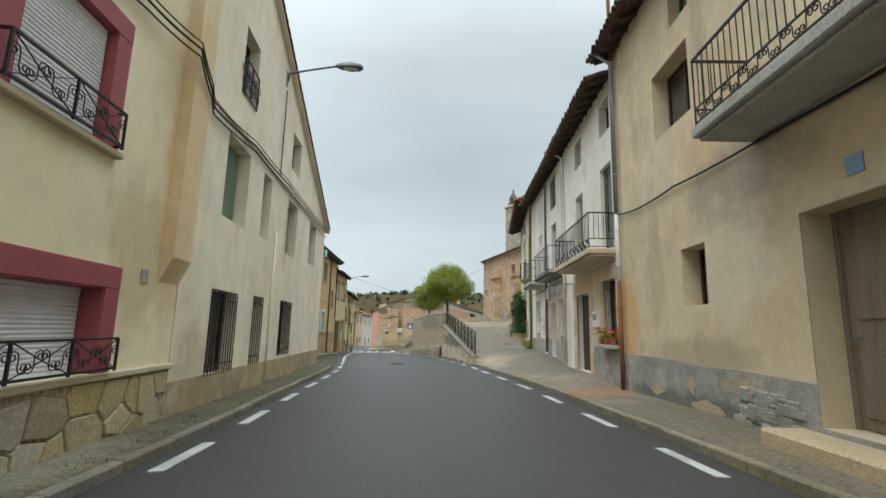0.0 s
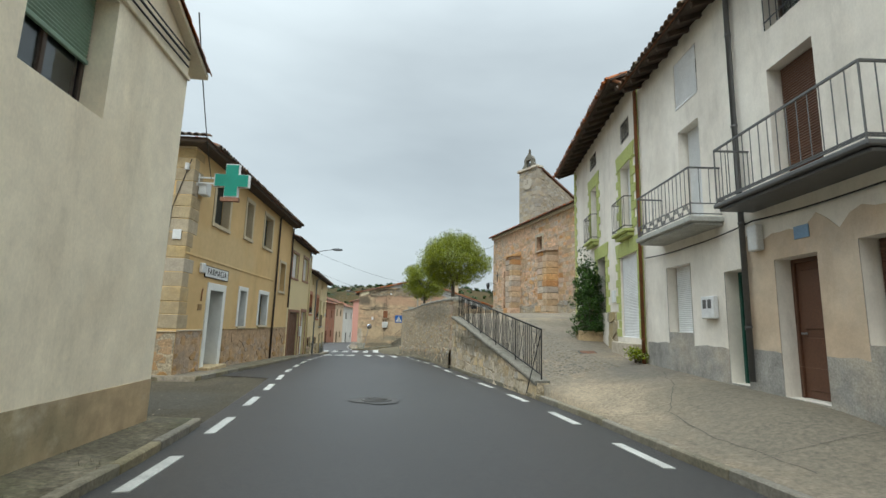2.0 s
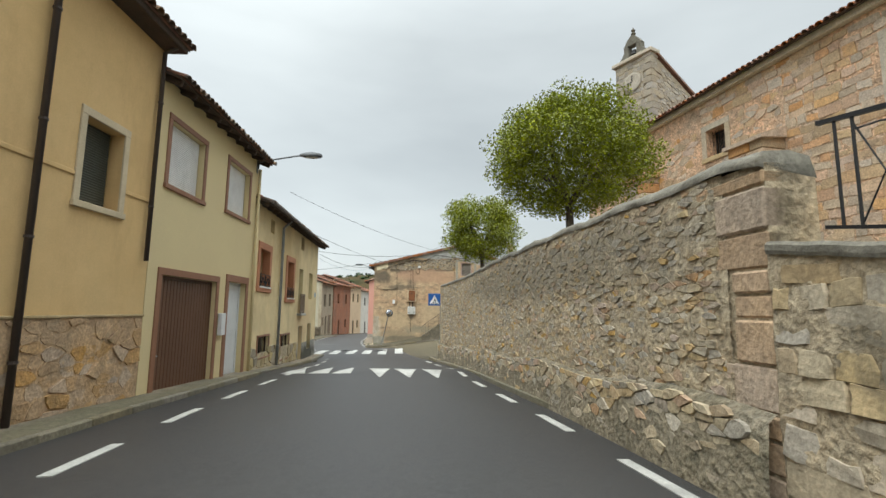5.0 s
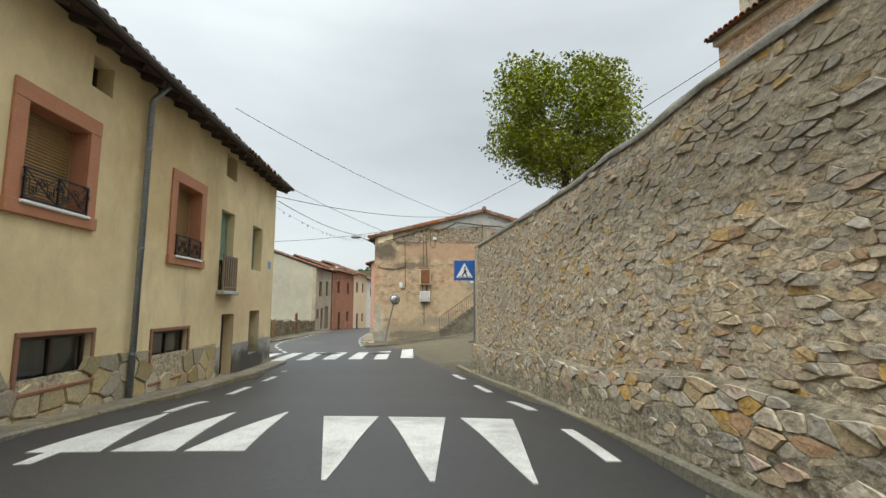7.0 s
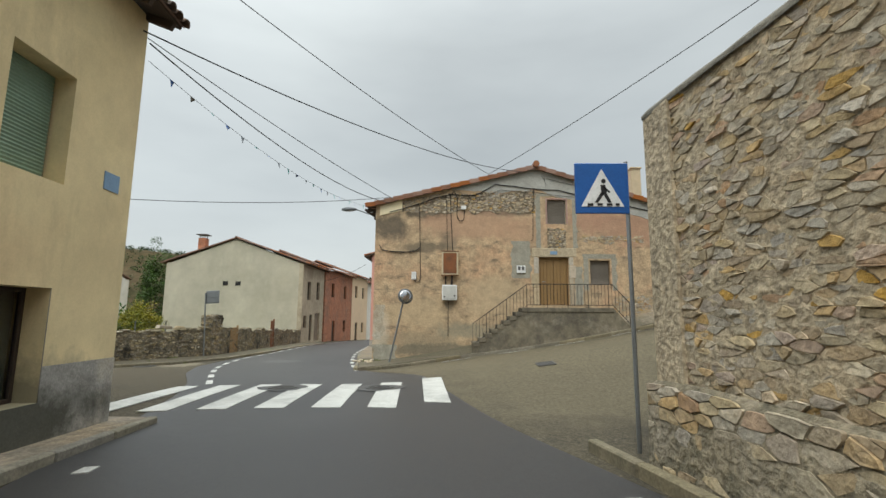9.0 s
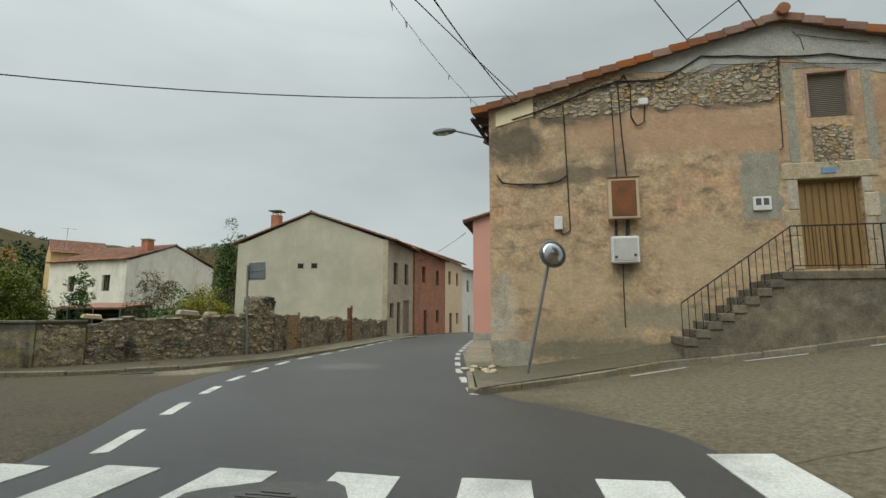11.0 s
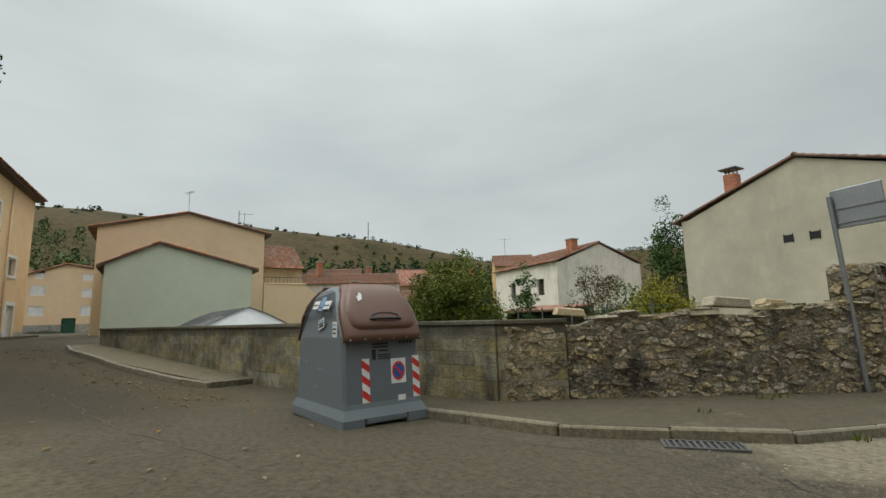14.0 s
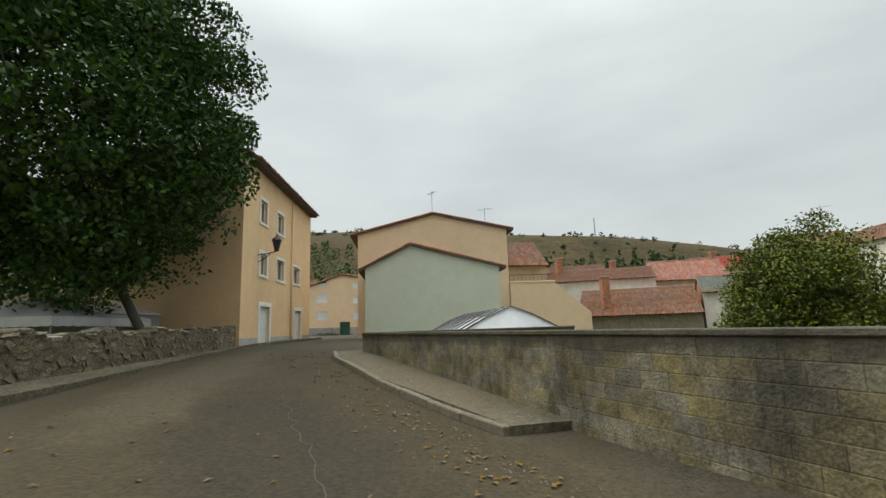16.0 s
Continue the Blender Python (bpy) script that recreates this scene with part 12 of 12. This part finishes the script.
for x, y, z, s in ((-15.95, 70.5, -0.53, 0.3), (-15.6, 71.05, -0.52, 0.17), (-17.2, 68.5, -0.6, 0.22)):
    q = M().box(-s, -s * 0.6, 0, s, s * 0.6, s * 0.5, s * 0.06)
    q.v = [(a * (0.86 if c > 0.05 else 1) + 0.03 * noise.noise(Vector((a * 9, b * 9, x))), b + 0.03 * noise.noise(Vector((b * 9, c * 9, y))), c + 0.03 * noise.noise(Vector((a * 7, b * 7, y)))) for a, b, c in q.v]
    thing("cap_boulder", "pale loose stone lying on the garden wall", "stone", q, STONE_CUT, at=Matrix.Translation((x - 0.15, y + 0.1, z)) @ Matrix.Rotation(1.0, 4, "Z") @ Matrix.Rotation(0.06, 4, "Y"), group="loose stones on the wall")

# wire fence behind the garden wall
fe = thing("wire_fence", "low green wire fence with thin posts behind the garden wall", "fence")
fpts = [(-19.0 - 1.9 * i, 75.5 + 0.35 * i) for i in range(8)]
for x, y in fpts:
    part("post", M().cyl((x, y, -2.1), (x, y, -0.25), 0.03, 6), GREYIRON, fe)
for z in (-0.35, -0.6, -0.85, -1.1):
    part("wire", M().tube([(x, y, z) for x, y in fpts], 0.008, 4), DOOR_GREEN, fe)


# red car standing far down the street
def car(x, y, z, turn):
    e = thing("parked_car", "small red hatchback standing far down the street", "car", at=Matrix.Translation((x, y, z)) @ Matrix.Rotation(turn, 4, "Z"))
    red = plain("red_car_paint", (0.40, 0.02, 0.02), 0.3)
    b = M()
    prof = [(-2.0, 0.35), (2.0, 0.35), (2.02, 0.75), (1.15, 0.95), (0.55, 1.42), (-1.2, 1.45), (-1.9, 1.0), (-2.02, 0.7)]
    n = len(prof)
    for xx, k in ((-0.84, 0.9), (-0.8, 1.0), (0.8, 1.0), (0.84, 0.9)):
        b.v += [(xx * (1.0 if z_ < 1 else 0.86), y_ * k, 0.35 + (z_ - 0.35) * (0.6 + 0.4 * k)) for y_, z_ in prof]
    b.f = [(i * n + q, i * n + (q + 1) % n, (i + 1) * n + (q + 1) % n, (i + 1) * n + q) for i in range(3) for q in range(n)] + [tuple(range(n)), tuple(range(3 * n, 4 * n))[::-1]]
    part("body", b, red, e)
    part("windscreen", M().add([(-0.62, -1.9, 1.02), (0.62, -1.9, 1.02), (0.58, -1.3, 1.4), (-0.58, -1.3, 1.4)], ((0, 1, 2, 3),)), BLACK_P, e)
    for sx in (-0.74, 0.74):
        for sy in (-1.25, 1.25):
            w = part("wheel", M().cyl((sx - 0.1, sy, 0.31), (sx + 0.1, sy, 0.31), 0.31, 14), RUBBER, e)
            part("rim", M().cyl((sx - 0.11, sy, 0.31), (sx + 0.11, sy, 0.31), 0.18, 10), ALU, w)
        part("lamp", M().box(sx - 0.12, -2.0, 0.72, sx + 0.12, -1.93, 0.86, 0.02), WHITE_P, e, "clear headlamp")
    part("plate", M().box(-0.26, -2.04, 0.45, 0.26, -2.0, 0.56), WHITE_P, e)


car(-9.2, 128.0, gz(-9.2, 128) + 0.06, 0.05)


# aerials
def aerial(x, y, z, turn, h=1.6):
    e = thing("tv_aerial", "thin metal television aerial on the roof", "aerial", at=Matrix.Translation((x, y, z)) @ Matrix.Rotation(turn, 4, "Z"), group="aerials")
    part("mast", M().cyl((0, 0, -0.4), (0, 0, h), 0.018, 6), ALU, e)
    part("boom", M().cyl((-0.5, 0, h - 0.1), (0.6, 0, h - 0.1), 0.012, 5), ALU, e)
    for i in range(7):
        part("rod", M().cyl((-0.4 + 0.15 * i, -0.22, h - 0.1), (-0.4 + 0.15 * i, 0.22, h - 0.1), 0.006, 4), ALU, e)


aerial(-50.8, 65.4, 7.6, 0.4)
aerial(-50.6, 69.2, 6.9, 1.2, 1.0)
aerial(-6.6, 80.5, 4.9, 2.8, 0.5)
aerial(-47.0, 92.0, 5.3, 0.8)

# lantern on the church corner
ln_ = thing("wall_lantern", "black lantern on a scrolled wall bracket", "lantern", at=hK.m @ Matrix.Translation((hK.U(54.6), 0.0, 5.0)))
part("bracket", M().tube([(0, 0, 0), (0, 0.4, 0.1), (0, 0.75, 0.1)], 0.02, 6).tube([(0, 0, -0.3), (0, 0.3, -0.15), (0, 0.5, 0.08)], 0.014, 6), IRON, ln_)
part("lantern", M().lathe([(0.08, -0.5), (0.17, -0.08), (0.19, -0.06), (0.05, 0.1), (0.02, 0.16)], 6, (0, 0.75, 0)), BLACK_P, ln_)

# peeled patches and bare footing stones of the beige house
PALE_RUBBLE = surface("pale_lime_rubble", (0.36, 0.345, 0.31), (0.24, 0.23, 0.20), 0.95, 3.0, 30, 0.5, (0.13, 0.125, 0.11), 0.6)
PEEL = surface("peeled_ochre_plaster", (0.50, 0.38, 0.24), (0.42, 0.33, 0.22), 0.95, 2.0, 30, 0.5, (0.30, 0.27, 0.22), 0.5)


def blotch(h, s, z, w, hgt, mat, seed, y=0.02, name="peeled_patch", lab=""):
    r = random.Random(seed)
    u, n = h.U(s), 16
    ring = []
    for i in range(n):
        t = 2 * math.pi * i / n
        q = r.uniform(0.65, 1.15)
        ring.append((u + w * q * math.cos(t), z + hgt * q * math.sin(t)))
    m = M()
    m.v = [(a, y, b) for a, b in ring] + [(a, y - 0.03, b) for a, b in ring]
    m.f = [tuple(range(n))[::-1]] + [(i, (i + 1) % n, n + (i + 1) % n, n + i) for i in range(n)]
    part(name, m, mat, h.e, lab)


for i, (s, z, w, hgt) in enumerate(((8.35, 0.5, 0.13, 0.16), (7.05, 0.62, 0.42, 0.13), (9.8, 0.25, 0.3, 0.12), (7.9, 0.15, 0.5, 0.14))):
    blotch(h1, s, z, w, hgt, PEEL, 50 + i, lab="bare ochre plaster where the cement has peeled")
rs_ = random.Random(15)
for i in range(48):
    s, z = rs_.uniform(5.75, 7.0), 0.1 + rs_.uniform(-0.05, 0.42)
    k = rs_.uniform(0.07, 0.17)
    part("footing_stone", M().box(h1.U(s) - k, -0.02, z, h1.U(s) + k, rs_.uniform(0.025, 0.05), z + k * 1.1, k * 0.5), PALE_RUBBLE, h1.e)
stp = thing("door_step", "worn stone step below the old wooden door", "step", M().box(-1.25, 0.02, -0.25, 1.25, 0.55, 0.0, 0.03), PEEL, at=h1.m @ Matrix.Translation((h1.U(4.5), 0, 0.30)))

# pale sheet roof of a lean-to behind the far stone wall
lt_ = thing("lean_to", "low lean-to with a pale sheet roof under the big tree", "shed", at=Matrix.Translation((-37.2, 51.2, -1.6)))
part("roof", M().add([(-2.6, -1.6, 2.1), (2.6, -1.6, 2.1), (2.6, 0, 2.55), (-2.6, 0, 2.55), (-2.6, 1.6, 2.0), (2.6, 1.6, 2.0), (-2.6, -1.6, 2.05), (2.6, -1.6, 2.05), (-2.6, 1.6, 1.95), (2.6, 1.6, 1.95)], ((0, 1, 2, 3), (3, 2, 5, 4), (0, 6, 7, 1), (4, 5, 9, 8))), PLASTIC_FILM, lt_, "pale corrugated sheet roof")
part("wall", M().box(-2.5, -1.5, 0, 2.5, 1.5, 1.94), CEMENT, lt_)

# poplars and scrub below the hill
rp = random.Random(77)
pm = M()
for i in range(46):
    x, y = -118 + rp.gauss(0, 9), rp.uniform(40, 92)
    h = rp.uniform(8, 14)
    for k in range(9):
        leaf_cloud(pm, rp, (x, y, -2 + h * (k + 1) / 9), 1.9 * math.sin(math.pi * (k + 1.5) / 11) + 0.4, 16, 0.75, 0.9)
for x, y, top in ((-119.4, 44.4, 17.5), (-119.8, 46.6, 18.0), (-120.1, 48.9, 16.6), (-120.5, 51.8, 17.4)):
    for k in range(12):
        leaf_cloud(pm, rp, (x, y, top - 11 + k), 1.6 * math.sin(math.pi * (k + 1.5) / 14) + 0.3, 60, 0.42, 0.9)
wd = M()
for v in hills[3].data.vertices:
    x, y, z = v.co
    if -300 < x < -90 and 235 < y < 345 and rp.random() < 0.6:
        leaf_cloud(wd, rp, (x + rp.uniform(-2, 2), y + rp.uniform(-2, 2), z + 1.2), rp.uniform(1.0, 2.2), 22, 0.8, 0.7)
tagged(new("hill_scrub", wd.raw("hill_scrub", LEAF_PINE)), "dark green scrub covering a far hill", "bushes", kind="stuff")
tagged(new("poplar_belt", pm.raw("poplar_belt", LEAF_POPLAR)), "green poplars and scrub below the hill", "trees", kind="stuff")
ch_ = thing("roof_chimney", "brick chimney on the white garden house", "chimney", at=Matrix.Translation((-40.6, 94.2, 4.95)))
part("shaft", M().box(-0.36, -0.36, -0.8, 0.36, 0.36, 0.95, 0.02), BRICK, ch_)
part("cap", M().box(-0.44, -0.44, 0.95, 0.44, 0.44, 1.05, 0.02), CEMENT, ch_)

# river cobbles set in the sloping square
rcb = random.Random(31)
cob = M()
for i in range(64):
    for j in range(24):
        y = 24.9 + i * 0.135 + rcb.uniform(-0.04, 0.04)
        a = pave_left(y) + 0.25
        x = a + j * 0.125 + rcb.uniform(-0.04, 0.04)
        if x > 4.75 + 0.12 * math.sin(y * 2.1) or (x > 3.9 and rcb.random() < 0.3):
            continue
        s, n = rcb.uniform(0.035, 0.065), 6
        ring = [(x + s * rcb.uniform(0.8, 1.15) * math.cos(2 * math.pi * k / n), y + s * rcb.uniform(0.8, 1.15) * math.sin(2 * math.pi * k / n)) for k in range(n)]
        up = [(x + (p - x) * 0.6, y + (q - y) * 0.6) for p, q in ring]
        h = rcb.uniform(0.006, 0.016)
        cob.add([(p, q, pz(p, q) - 0.004) for p, q in ring] + [(p, q, pz(p, q) + h) for p, q in up], [(k, (k + 1) % n, n + (k + 1) % n, n + k) for k in range(n)] + [tuple(range(n, 2 * n))])
co_ = new("cobbles", cob.raw("cobbles", COBBLE))
co_.parent = pave_r
tagged(co_, "small worn river cobbles set in cement", kind="stuff")
